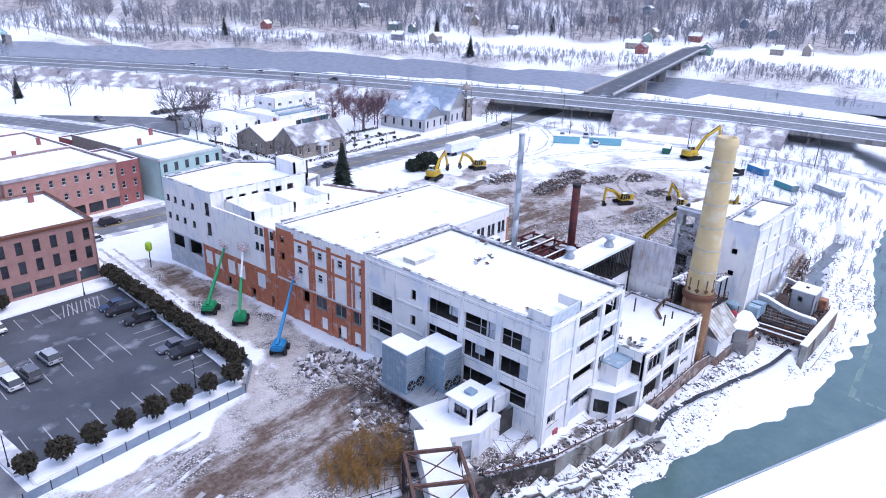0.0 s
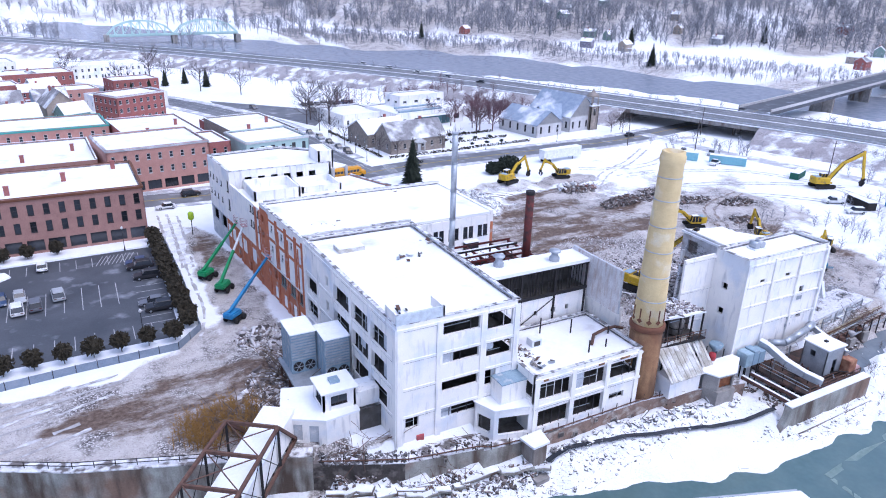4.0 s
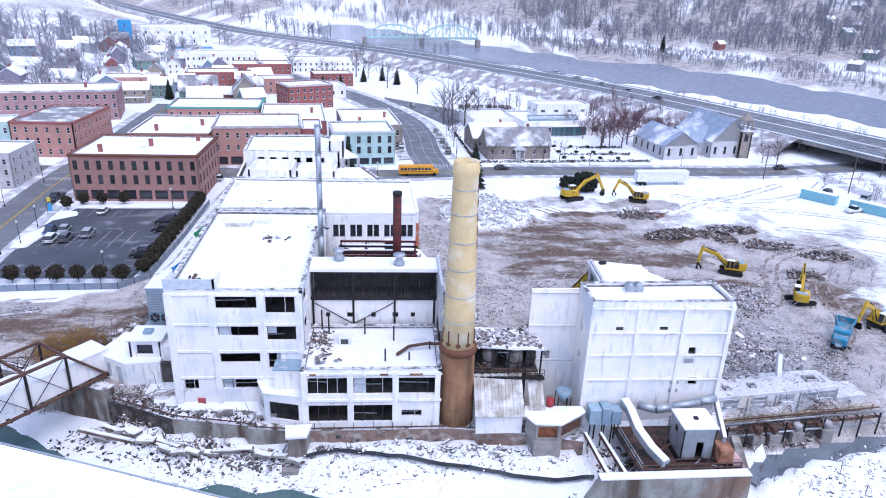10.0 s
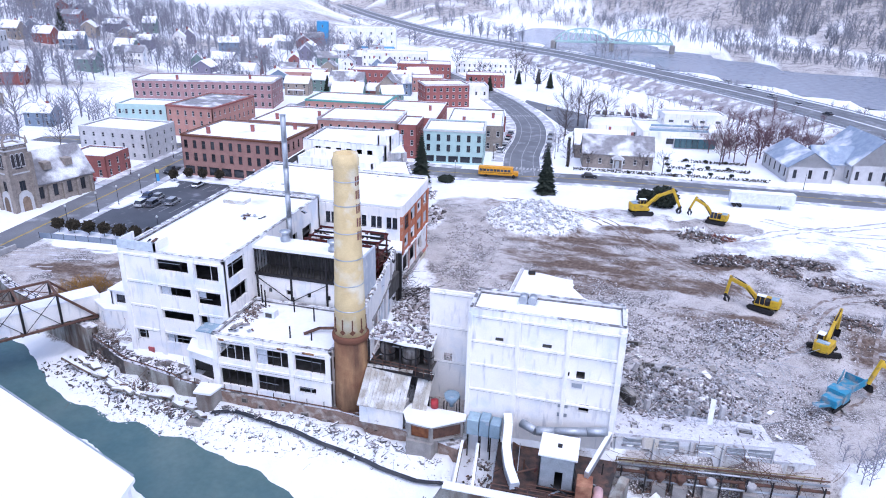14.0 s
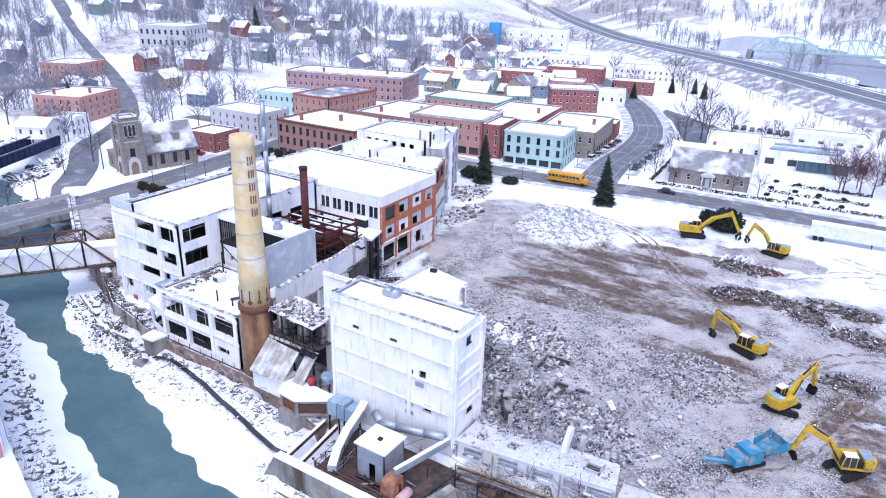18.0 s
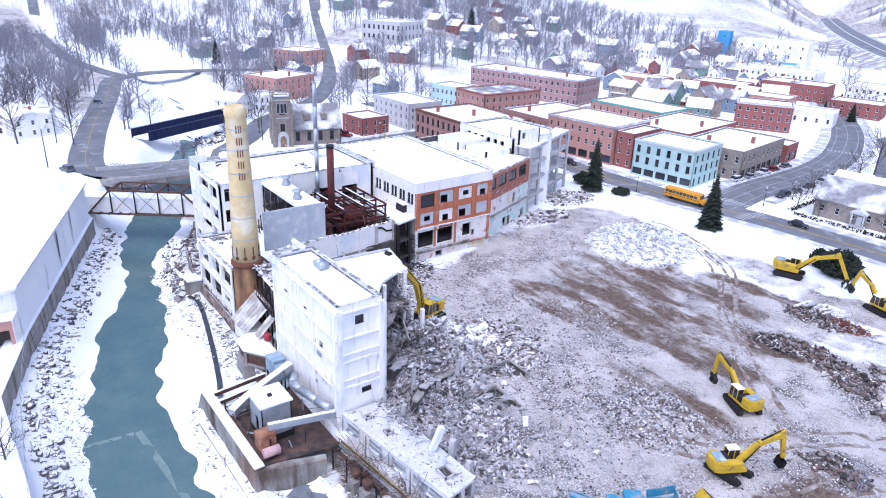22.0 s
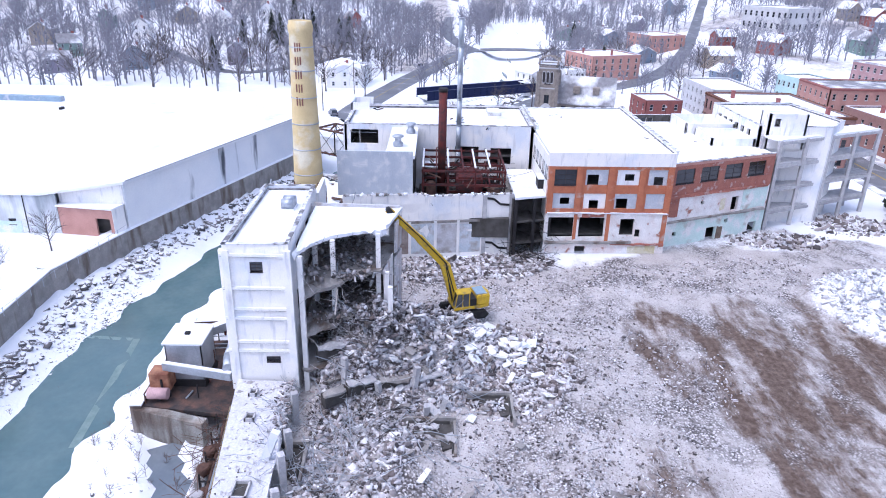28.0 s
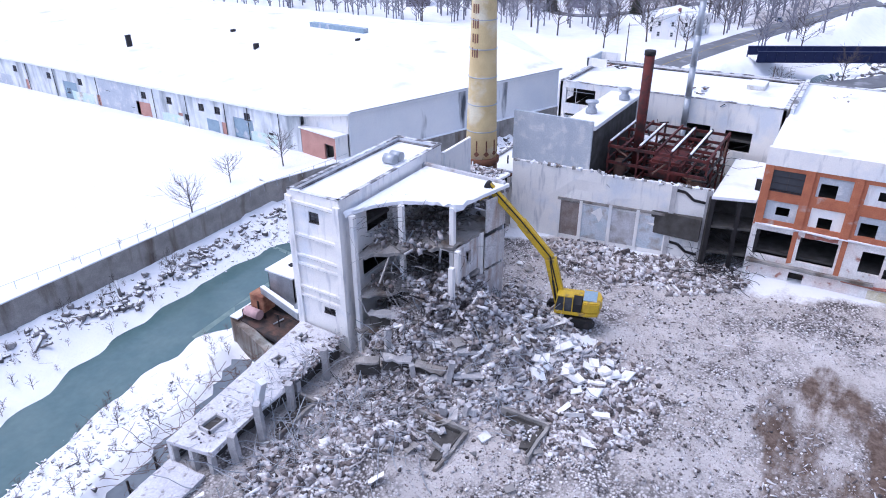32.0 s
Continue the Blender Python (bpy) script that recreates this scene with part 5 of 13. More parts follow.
# ---- two-storey wing in front ----
wg = thing("factory_wing", (25, 0, -1.4), "white two-storey factory wing with wide empty openings", "factory building")
GP = [(17, -4.4), (34.6, -4.4), (34.6, 7.5), (17, 7.5)]
ops = []
for k in range(3):
    u = 0.75 + k * 5.75
    ops.append((u, u + 4.95, 3.5, 5.95))
    ops.append((u, u + 4.95, -0.7, 1.9) if k < 2 else (u + 0.4, u + 3.0, 0.1, 1.1))
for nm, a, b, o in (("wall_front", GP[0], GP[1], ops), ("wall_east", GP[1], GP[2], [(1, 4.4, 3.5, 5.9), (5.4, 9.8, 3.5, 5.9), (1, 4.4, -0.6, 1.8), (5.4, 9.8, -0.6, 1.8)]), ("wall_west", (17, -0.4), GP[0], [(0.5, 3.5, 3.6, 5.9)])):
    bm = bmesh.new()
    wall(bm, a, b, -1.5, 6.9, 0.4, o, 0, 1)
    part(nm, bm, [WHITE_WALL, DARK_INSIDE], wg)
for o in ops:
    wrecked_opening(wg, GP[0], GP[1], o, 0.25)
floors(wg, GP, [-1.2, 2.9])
roof_slab(wg, GP, 6.85, inset=0.4)
parapet(wg, GP, 6.9, 7.25, 0.35, WHITE_WALL)
each("pilaster", wg, WHITE_WALL, [(x - 0.35, -4.6, -1.5, x + 0.35, -4.41, 6.9) for x in (17.35, 23.1, 28.8, 34.2)])
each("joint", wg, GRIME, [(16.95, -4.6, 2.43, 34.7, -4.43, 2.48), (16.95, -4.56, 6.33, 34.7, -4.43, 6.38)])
each("rust_patch", wg, RUST_BRICK, [(x, -4.66, 6.45, x + w, -4.625, 6.72) for x, w in ((18.1, 0.8), (26.9, 1.0), (30.6, 1.7))])
each("band", wg, WHITE_WALL, [(16.9, -4.62, 2.5, 34.75, -4.42, 2.85), (16.9, -4.58, 6.4, 34.75, -4.42, 6.7)])
# slanted bay beside the wing
by = thing("factory_bay", (13, -2, -1.2), "white low bay with a slanted corner and dark openings", "factory building")
BP = [(10.8, -0.5), (12.0, -3.2), (17, -4.4), (17, 0), (10.8, 0)]
for i, o in enumerate(([(0.4, 2.4, -0.6, 1.6)], [(0.6, 4.6, -0.7, 1.9)])):
    bm = bmesh.new()
    wall(bm, BP[i], BP[i + 1], -1.5, 3.0, 0.35, o, 0, 1)
    part("wall_front", bm, [WHITE_WALL, DARK_INSIDE], by)
# solid boxes coloured as the room's shade behind the openings
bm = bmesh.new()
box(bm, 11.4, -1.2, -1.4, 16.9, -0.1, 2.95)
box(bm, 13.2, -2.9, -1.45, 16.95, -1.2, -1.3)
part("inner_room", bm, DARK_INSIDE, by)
roof_slab(by, BP, 3.15, inset=-0.15, thick=0.14)
bm = bmesh.new()
box(bm, 13.3, -2.6, 3.15, 17.0, -0.02, 6.0)
part("stair_head", bm, WHITE_WALL, by)
bm = bmesh.new()
box(bm, 13.2, -2.7, 6.003, 17.0, -0.02, 6.15)
part("stair_roof", bm, BLUE_GREY_METAL, by)

# ---- boiler house behind the wing ----
bh = thing("boiler_house", (26, 11, 0), "white boiler house with an open steel-framed upper storey", "factory building")
HP = [(17, 8.2), (34.7, 8.2), (34.7, 12.2), (17, 12.2)]
bm = bmesh.new()
wall(bm, HP[0], HP[1], 0, 10.8, 0.3, [(2.0, 2.6, 8.0, 8.8), (5, 5.8, 8.0, 8.8), (8.4, 9, 8.0, 8.8), (11.4, 12.2, 8.0, 8.8), (14, 14.6, 8, 8.8)], 0, 1)
part("wall_front", bm, [WHITE_WALL, DARK_INSIDE], bh)
bm = bmesh.new()
wall(bm, (35.0, 1.2), (35.0, 12.0), 9.6, 16.2, 0.35, (), 0, 1)
bmesh.ops.subdivide_edges(bm, edges=[e for e in bm.edges if e.calc_length() > 3], cuts=5, use_grid_fill=True)
rough_up(bm, 0.04, 2)
part("wall_east_upper", bm, [GREY_WALL, PEELING], bh, "blue-grey rendered upper wall")
roof_slab(bh, [(16.9, 8.0), (34.8, 8.0), (34.8, 12.3), (16.9, 12.3)], 15.6, thick=0.5)
each("steel_post", bh, DARK_STEEL, [(x - 0.15, 8.05, 6.9, x + 0.15, 8.19, 15.1) for x in (17.3, 22.9, 28.7, 34.3)])
each("steel_beam", bh, DARK_STEEL, [(17, 8.0, 10.8, 34.6, 8.18, 11.3), (17, 8.0, 14.9, 34.6, 8.3, 15.1)])
each("stud", bh, DARK_STEEL, [(17.55 + k * 0.5, 8.3, 11.3, 17.65 + k * 0.5, 8.4, 14.9) for k in range(34) if k % 7 != 5])
for a, b in (((17.5, 8.0, 10.4), (22.7, 8.0, 7.2)), ((28.5, 8.0, 10.4), (23.1, 8.0, 7.2))):
    bm = bmesh.new()
    beam(bm, a, b, 0.1)
    part("brace", bm, DARK_STEEL, bh)
# back wall and floor coloured as the open storey's shade
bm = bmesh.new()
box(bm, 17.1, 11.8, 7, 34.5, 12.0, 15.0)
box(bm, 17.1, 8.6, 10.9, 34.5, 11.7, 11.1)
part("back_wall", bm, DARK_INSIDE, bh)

# ---- long ruined party wall towards the open site ----
pw = thing("ruined_party_wall", (35, 10, 0), "tall white party wall with broken edges and old room outlines", "ruined wall")
bm = bmesh.new()
wall(bm, (35.0, 14.0), (33.0, 27.0), 0, 9.7, 0.4)
wall(bm, (36.4, 2.0), (35.0, 14.0), 0, 10.0, 0.4)
bmesh.ops.subdivide_edges(bm, edges=[e for e in bm.edges if e.calc_length() > 3], cuts=6, use_grid_fill=True)
rough_up(bm, 0.12, 7, 1.2)
part("wall_panel", bm, WHITE_WALL, pw)
ROOM_PALE = mat("pale_grey_old_plaster", (0.62, 0.62, 0.65), 0.85, second=(0.50, 0.49, 0.50), scale=0.8, fine=6.0, grain=0.1, stain=(0.36, 0.33, 0.31), stain_scale=0.7, stain_at=0.58)
ROOM_BLUE = mat("pale_blue_old_plaster", (0.55, 0.62, 0.68), 0.85, second=(0.66, 0.68, 0.72), scale=0.8, fine=6.0, grain=0.1, stain=(0.40, 0.36, 0.33), stain_scale=0.6, stain_at=0.6)
ROOM_DARK = mat("brown_old_plaster", (0.24, 0.19, 0.17), 0.9, second=(0.34, 0.30, 0.28), scale=0.9, fine=6.0, grain=0.12)


def party(v):
    """A plan point along the party wall, v metres in y."""
    return (36.4 - (v - 2) * 1.4 / 12 if v < 14 else 35.0 - (v - 14) * 2.0 / 13, v)


def party_patch(name, v0, v1, z0, z1, m, out, label=""):
    bm = bmesh.new()
    a, b = Vector(party(v0)), Vector(party(v1))
    wall(bm, (a.x + out, a.y), (b.x + out, b.y), z0, z1, out - 0.004)
    rough_up(bm, 0.03, v0)
    part(name, bm, m, pw, label)


for v0, v1, z1, m in ((8.9, 11.4, 5.4, ROOM_DARK), (11.8, 15.2, 5.3, ROOM_BLUE), (15.6, 18.6, 5.2, ROOM_PALE), (19.0, 22.2, 5.1, ROOM_BLUE)):
    party_patch("room_outline", v0, v1, 0.6, z1, m, 0.05, "old room outline of faded plaster")
for v0 in (8.5, 11.4, 15.2, 18.6, 22.2):
    party_patch("wall_pier", v0, v0 + 0.42, 0, 5.8, WHITE_WALL, 0.2)
party_patch("ledge", 8.5, 22.6, 5.5, 5.85, CONCRETE, 0.24, "broken floor ledge")
party_patch("wall_pier", 22.4, 23.0, 0, 9.6, CONCRETE_LIGHT, 0.24)
party_patch("wall_pier", 26.4, 27.0, 0, 9.6, CONCRETE_LIGHT, 0.24)
for z0 in (9.1, 5.6, 2.1):
    pts = [(22.9, z0), (24.0, z0 - 0.15), (25.0, z0 - 1.0), (26.4, z0 - 1.15)]
    for (v0, za), (v1, zb) in zip(pts, pts[1:]):
        bm = bmesh.new()
        p, q = party(v0), party(v1)
        beam(bm, (p[0] + 0.08, p[1], za), (q[0] + 0.08, q[1], zb), 0.22, 0.3)
        part("stair_mark", bm, DARK_STEEL, pw, "dark outline of a removed stair")
pr_ = random.Random(9)
for k in range(60):
    v0 = pr_.uniform(2.2, 26.6)
    p = party(v0)
    zt = 10.0 if v0 < 14 else 9.7
    bm = bmesh.new()
    mbox(bm, Matrix.Translation((p[0] - 0.1, v0, zt)) @ Euler((pr_.uniform(-0.6, 0.6), pr_.uniform(-0.6, 0.6), pr_.uniform(0, 3))).to_matrix().to_4x4(), pr_.uniform(0.2, 0.8), pr_.uniform(0.2, 0.5), pr_.uniform(0.1, 0.35))
    part("torn_block", bm, (CONCRETE, CONCRETE_LIGHT, SNOW)[k % 3], pw)

# ---- the mid block, brick towards the site ----
mb = thing("brick_factory_block", (15, 42, 0), "long flat-roofed factory block, orange brick over white base", "factory building")
MP = [(17, 31.6), (32.7, 31.9), (32.0, 50.8), (17, 51)]
# west face: white upper end, then orange brick bays, then white plaster
WA, WB = Vector((-1.2, 31.5)), Vector((-5.5, 85.0))
WD = (WB - WA).normalized()


def west(u, out=0.0):
    p = WA + WD * u + Vector((-WD.y, WD.x)) * out
    return (p.x, p.y)


def west_wall(parent, name, u0, u1, z0, z1, ops, m, t=0.4):
    bm = bmesh.new()
    wall(bm, west(u1), west(u0), z0, z1, t, [(u1 - o[1], u1 - o[0], o[2], o[3]) for o in ops], 0, 1)
    return part(name, bm, [m, DARK_INSIDE], parent)


def west_panel(parent, name, u0, u1, z0, z1, m, out, label=""):
    bm = bmesh.new()
    wall(bm, west(u1, out), west(u0, out), z0, z1, out - 0.003)
    return part(name, bm, m, parent, label)


up = [(u, u + 1.05, z, z + 1.2) for u in (0.5, 5.0, 9.5, 14.2) for z in (12.3, 8.6) if not (u == 5.0 and z < 9)]
west_wall(mb, "wall_west", 0.02, 16.5, 6.55, 15.2, up, WHITE_WALL)
low_ops = [(u, u + 2.5, 4.0, 6.0) for u in (-0.2 + 0.5, 4.3, 8.7)] + [(1.2, 2.3, -0.2, 2.0), (5.0, 6.2, -0.2, 2.0), (12.5, 14.4, 3.9, 5.9), (21.4, 22.6, -0.2, 2.2), (27.0, 28.2, -0.2, 2.0)]
west_wall(mb, "base_wall_west", 0.02, 20.4, -0.8, 6.547, [o for o in low_ops if o[1] < 20], ORANGE_BRICK)
west_wall(mb, "brick_bay", 16.5, 20.4, 6.55, 15.2, [(18.5, 19.6, z, z + 1.3) for z in (12.7, 9.8)], ORANGE_BRICK)
for u0, u1, z0, z1 in up:
    set_window(mb, west(u1), west(u0), 0, z0, 1.05, 1.2, "sash")
for u in (0.3, 4.3, 8.7):
    set_window(mb, west(u + 2.5), west(u), 0, 4.0, 2.5, 2.0, "sash2", mat("faded_green_frame", (0.32, 0.40, 0.38), 0.7, bump=0))
for u in (-0.25 + 0.3, 3.1, 7.4, 11.7, 16.0):
    west_panel(mb, "brick_pilaster", u, u + 0.85, -0.7, 15.0, ORANGE_BRICK, 0.16)
for u in (2.0, 6.4, 10.8):
    west_panel(mb, "brick_pilaster", u + 0.3, u + 0.75, 6.6, 13.4, ORANGE_BRICK, 0.09)
for u0, u1 in ((0.9, 3.1), (4.0, 7.4), (8.3, 11.7), (12.6, 16.0)):
    west_panel(mb, "brick_band", u0, u1, 10.6, 11.1, ORANGE_BRICK, 0.08)
    west_panel(mb, "brick_band", u0, u1, 14.0, 14.35, ORANGE_BRICK, 0.08)
    west_panel(mb, "plaster_patch", u0 + 0.3, u0 + 1.5, 0.6, 2.6, WHITE_WALL, 0.05, "white plaster patch on brick")
west_panel(mb, "pipe_ledge", 0.9, 20.4, 6.35, 6.6, FRAME_WHITE, 0.2, "pale ledge over the base")
# south face, above the boiler yard
ops = []
for k in range(5):
    ops += [(1.2 + k * 2.9, 2.1 + k * 2.9, 11.6, 13.6), (2.3 + k * 2.9, 3.2 + k * 2.9, 11.6, 13.6)]
bm = bmesh.new()
wall(bm, MP[0], MP[1], 0, 15.2, 0.4, ops, 0, 1)
part("wall_south", bm, [WHITE_WALL, DARK_INSIDE], mb)
for o in ops:
    set_window(mb, MP[0], MP[1], o[0], o[2], 0.9, 2.0, "sash", FRAME_DARK)
# east face
ops = []
LE = (Vector(MP[2]) - Vector(MP[1])).length
for k in range(4):
    u = 0.9 + k * (LE / 4)
    ops += [(u, u + 3.5, 11.0, 13.4), (u, u + 3.5, 7.3, 9.7), (u - 0.3, u + 3.6, 2.7, 5.9)]
ops[-1] = (LE - 4.8, LE - 4.0, 2.7, 4.0)
ops[-4] = (ops[-4][0] + 1.6, ops[-4][1] - 0.1, 3.0, 5.7)
ops += [(5.0, 6.6, -0.6, 1.2), (15.5, 16.6, -0.4, 0.8)]
bm = bmesh.new()
wall(bm, MP[1], MP[2], 6.6, 13.9, 0.4, [o for o in ops if o[2] > 6.6], 0, 1)
part("wall_east", bm, [ORANGE_BRICK, DARK_INSIDE], mb)
bm = bmesh.new()
wall(bm, MP[1], MP[2], -1.2, 6.597, 0.42, [o for o in ops if o[2] < 6.6], 0, 1)
rough_up(bm, 0.05, 4)
part("base_wall", bm, [PLASTER, DARK_INSIDE], mb)
bm = bmesh.new()
wall(bm, (MP[1][0] + 0.12, MP[1][1]), (MP[2][0] + 0.12, MP[2][1]), 13.903, 15.95, 0.55)
part("band", bm, WHITE_WALL, mb, "white band under the roof edge")
for k in range(5):
    y = k * (LE / 4)
    p = Vector(MP[1]).lerp(Vector(MP[2]), min(max(y, 0.5), LE - 0.5) / LE)
    each("pilaster", mb, ORANGE_BRICK, [(p.x - 0.1, p.y - 0.45, 6.6, p.x + 0.2, p.y + 0.45, 13.88)])
# boarded, glazed and broken bays
rnd = random.Random(5)
for k in range(4):
    u = 0.9 + k * (LE / 4)
    for z, row in ((11.0, 0), (7.3, 1)):
        a, b = MP[1], MP[2]
        if (k, row) == (0, 0):
            set_window(mb, a, b, u, z, 3.5, 2.4, "grid", FRAME_DARK)
            continue
        d = (Vector(b) - Vector(a)).normalized()
        bm = bmesh.new()
        board = [[(0, 3.5, 1.3, 2.4), (0, 0.9, 0, 1.3), (2.3, 3.5, 0, 1.3)], [(0, 3.5, 1.6, 2.4), (2.0, 3.5, 0, 1.6), (0, 0.3, 0, 1.6)], [(0, 3.5, 0, 0.7), (0, 1.2, 0.7, 2.4), (2.6, 3.5, 0.7, 2.4), (1.2, 2.6, 1.7, 2.4)]][(k + 2 * row) % 3]
        if (k, row) == (3, 1):
            board = [(0, 3.5, 0, 2.4)]
        for u0, u1, z0, z1 in board:
            p0, p1 = Vector(a) + d * (u + u0), Vector(a) + d * (u + u1)
            wall(bm, tuple(p0 + Vector((-0.15, 0))), tuple(p1 + Vector((-0.15, 0))), z + z0, z + z1, 0.06)
        part("infill_panel", bm, GREY_WALL if (k + row) % 2 or k == 3 else WHITE_WALL, mb, "broken block infill panel")
roof_slab(mb, [(-1.0, 31.7), (32.6, 32.0), (31.9, 50.8), (-2.0, 51.0)], 15.7, thick=0.4)
floors(mb, [(-0.8, 31.7), (32.3, 32.0), (31.6, 50.6), (-1.8, 51.0)], [0.1, 3.0, 6.8, 10.8], inset=0.6)
parapet(mb, [(-1.2, 31.7), (17, 31.9)], 15.4, 16.3, 0.4, WHITE_WALL, closed=False)
parapet(mb, [(31.9, 51.0), (-2.2, 51.2)], 15.7, 16.2, 0.4, WHITE_WALL, closed=False)
parapet(mb, [west(20.4), west(0.05)], 15.2, 15.8, 0.4, WHITE_WALL, closed=False)
each("column", mb, DARK_INSIDE, [(x - 0.3, y - 0.3, 0, x + 0.3, y + 0.3, 15) for x in (3, 9, 15, 21, 27) for y in (37, 42, 47)])



def torn_ledge(parent, a, b, u0, u1, z, out, m, seed, thick=0.3):
    """A broken floor edge sticking out of a wall that runs from a to b."""
    d = (Vector(b) - Vector(a)).normalized()
    n = Vector((d.y, -d.x))
    p, q = Vector(a) + d * u0 + n * out, Vector(a) + d * u1 + n * out
    bm = bmesh.new()
    wall(bm, tuple(p), tuple(q), z - thick, z, out - 0.02)
    bmesh.ops.subdivide_edges(bm, edges=bm.edges[:], cuts=8, use_grid_fill=True)
    rough_up(bm, 0.16, seed, 0.5)
    part("torn_ledge", bm, m, parent, "broken floor edge")


def wall_patch(parent, name, a, b, u0, u1, z0, z1, m, out=0.05, label=""):
    d = (Vector(b) - Vector(a)).normalized()
    n = Vector((d.y, -d.x))
    bm = bmesh.new()
    wall(bm, tuple(Vector(a) + d * u0 + n * out), tuple(Vector(a) + d * u1 + n * out), z0, z1, out - 0.004)
    bmesh.ops.subdivide_edges(bm, edges=bm.edges[:], cuts=3, use_grid_fill=True)
    for v in bm.verts:
        v.co.z += 0.35 * noise.noise(v.co * 1.1)
    part(name, bm, m, parent, label)


torn_ledge(mb, MP[1], MP[2], 0.2, LE * 0.72, 2.1, 0.55, CONCRETE, 1)
torn_ledge(mb, MP[1], MP[2], LE * 0.55, LE - 0.2, 1.7, 0.4, SOOT_BRICK, 2, 0.22)
torn_ledge(mb, MP[1], MP[2], 0.3, LE - 0.3, 6.75, 0.3, SNOW, 3, 0.14)
wall_patch(mb, "brick_patch", MP[1], MP[2], LE * 0.235, LE * 0.262, 2.4, 6.4, ORANGE_BRICK)
wall_patch(mb, "brick_patch", MP[1], MP[2], LE * 0.50, LE * 0.53, 1.9, 6.4, ORANGE_BRICK)
wall_patch(mb, "brick_patch", MP[1], MP[2], LE * 0.955, LE * 0.995, 1.2, 6.4, ORANGE_BRICK)
wall_patch(mb, "brick_patch", MP[1], MP[2], LE * 0.30, LE * 0.48, 5.95, 6.5, SOOT_BRICK)
wall_patch(mb, "ochre_patch", MP[1], MP[2], LE * 0.70, LE * 0.93, -0.4, 1.2, OCHRE_PLASTER, 0.04, "ochre painted plaster patch")

# ---- the rear blocks towards the street ----
rbk = thing("rear_factory_block", (5, 75, 0), "rear factory block with pale plaster, brick strip and roof courts", "factory building")
EAST = [(29.6, 51.2), (21.4, 70.8)]
ops = [(1.1 + k * 4.9, 4.7 + k * 4.9, 10.3, 12.6) for k in range(4)] + [(6.9, 7.6, 6.4, 7.0), (13.4, 14.8, 4.6, 7.0), (17.6, 18.8, 4.6, 7.2)] + [(2, 2.8, 1.6, 2.3), (9.0, 11.0, -0.5, 2.2), (12.6, 13.3, 2.6, 3.3), (18.0, 19.8, -0.3, 2.0)]
bm = bmesh.new()
wall(bm, EAST[0], EAST[1], 8.4, 13.2, 0.4, [o for o in ops if o[2] > 8], 0, 1)
part("wall_east", bm, [SOOT_BRICK, DARK_INSIDE], rbk)
bm = bmesh.new()
wall(bm, EAST[0], EAST[1], 4.3, 8.397, 0.45, [o for o in ops if 4 < o[2] < 8], 0, 1)
part("plaster_wall", bm, [PLASTER, DARK_INSIDE], rbk, "white plaster storey laid bare")
bm = bmesh.new()
wall(bm, EAST[0], EAST[1], -1, 4.297, 0.45, [o for o in ops if o[2] < 4], 0, 1)
part("mint_wall", bm, [MINT_PLASTER, DARK_INSIDE], rbk, "faded mint plaster storey laid bare")
for k in range(4):
    set_window(rbk, EAST[0], EAST[1], 1.1 + k * 4.9, 10.3, 3.6, 2.3, "grid", FRAME_DARK)
torn_ledge(rbk, EAST[0], EAST[1], 0.1, 20.8, 4.4, 0.45, CONCRETE, 5)
torn_ledge(rbk, EAST[0], EAST[1], 0.4, 20.6, 8.5, 0.25, SOOT_BRICK, 6, 0.4)
wall_patch(rbk, "brick_patch", EAST[0], EAST[1], 0.1, 2.4, 4.9, 8.0, SOOT_BRICK)
wall_patch(rbk, "mint_patch", EAST[0], EAST[1], 15.6, 20.9, 4.6, 8.1, MINT_PLASTER, 0.05, "faded mint plaster patch")
wall_patch(rbk, "door_panel", EAST[0], EAST[1], 11.2, 12.4, -0.6, 2.2, DEBRIS_WOOD, 0.06, "brown wooden door panel")
wall_patch(rbk, "ochre_patch", EAST[0], EAST[1], 11.0, 12.0, 5.0, 6.9, OCHRE_PLASTER, 0.04)
roof_slab(rbk, [(-2.0, 51.4), (29.4, 51.3), (21.2, 70.8), (-4, 70)], 13.3, thick=0.4)
parapet(rbk, EAST, 13.2, 13.6, 0.35, SALMON_BRICK, closed=False)
pairs = [(u, u + 1.0, z, z + 1.3) for u in (20.7 + 0.4, 23.8, 25.1) for z in (12.7, 9.9)]
west_wall(rbk, "wall_west", 20.4, 38.2, 6.55, 14.6, pairs, WHITE_WALL)
for o in pairs:
    set_window(rbk, west(o[1]), west(o[0]), 0, o[2], 1.0, 1.3, "sash", FRAME_DARK)
west_panel(rbk, "brick_strip", 20.45, 21.0, 6.6, 14.4, ORANGE_BRICK, 0.09)
west_panel(rbk, "brick_strip", 22.3, 23.4, 6.6, 14.4, ORANGE_BRICK, 0.09)
west_wall(rbk, "base_wall_west", 20.4, 42.0, -0.8, 6.547, [(21.4, 22.6, -0.2, 2.2), (27.0, 28.2, -0.2, 2.0), (34.0, 35.2, -0.2, 2.1)], ORANGE_BRICK)
for u in (24.0, 29.6, 32.5, 36.5, 39.2):
    west_panel(rbk, "plaster_patch", u, u + 2.0, 3.0, 5.6, WHITE_WALL, 0.06, "white plaster patch on brick")
for u in (21.0, 26.0, 31.6, 38.4):
    west_panel(rbk, "brick_pilaster", u, u + 0.7, -0.7, 6.6, ORANGE_BRICK, 0.14)
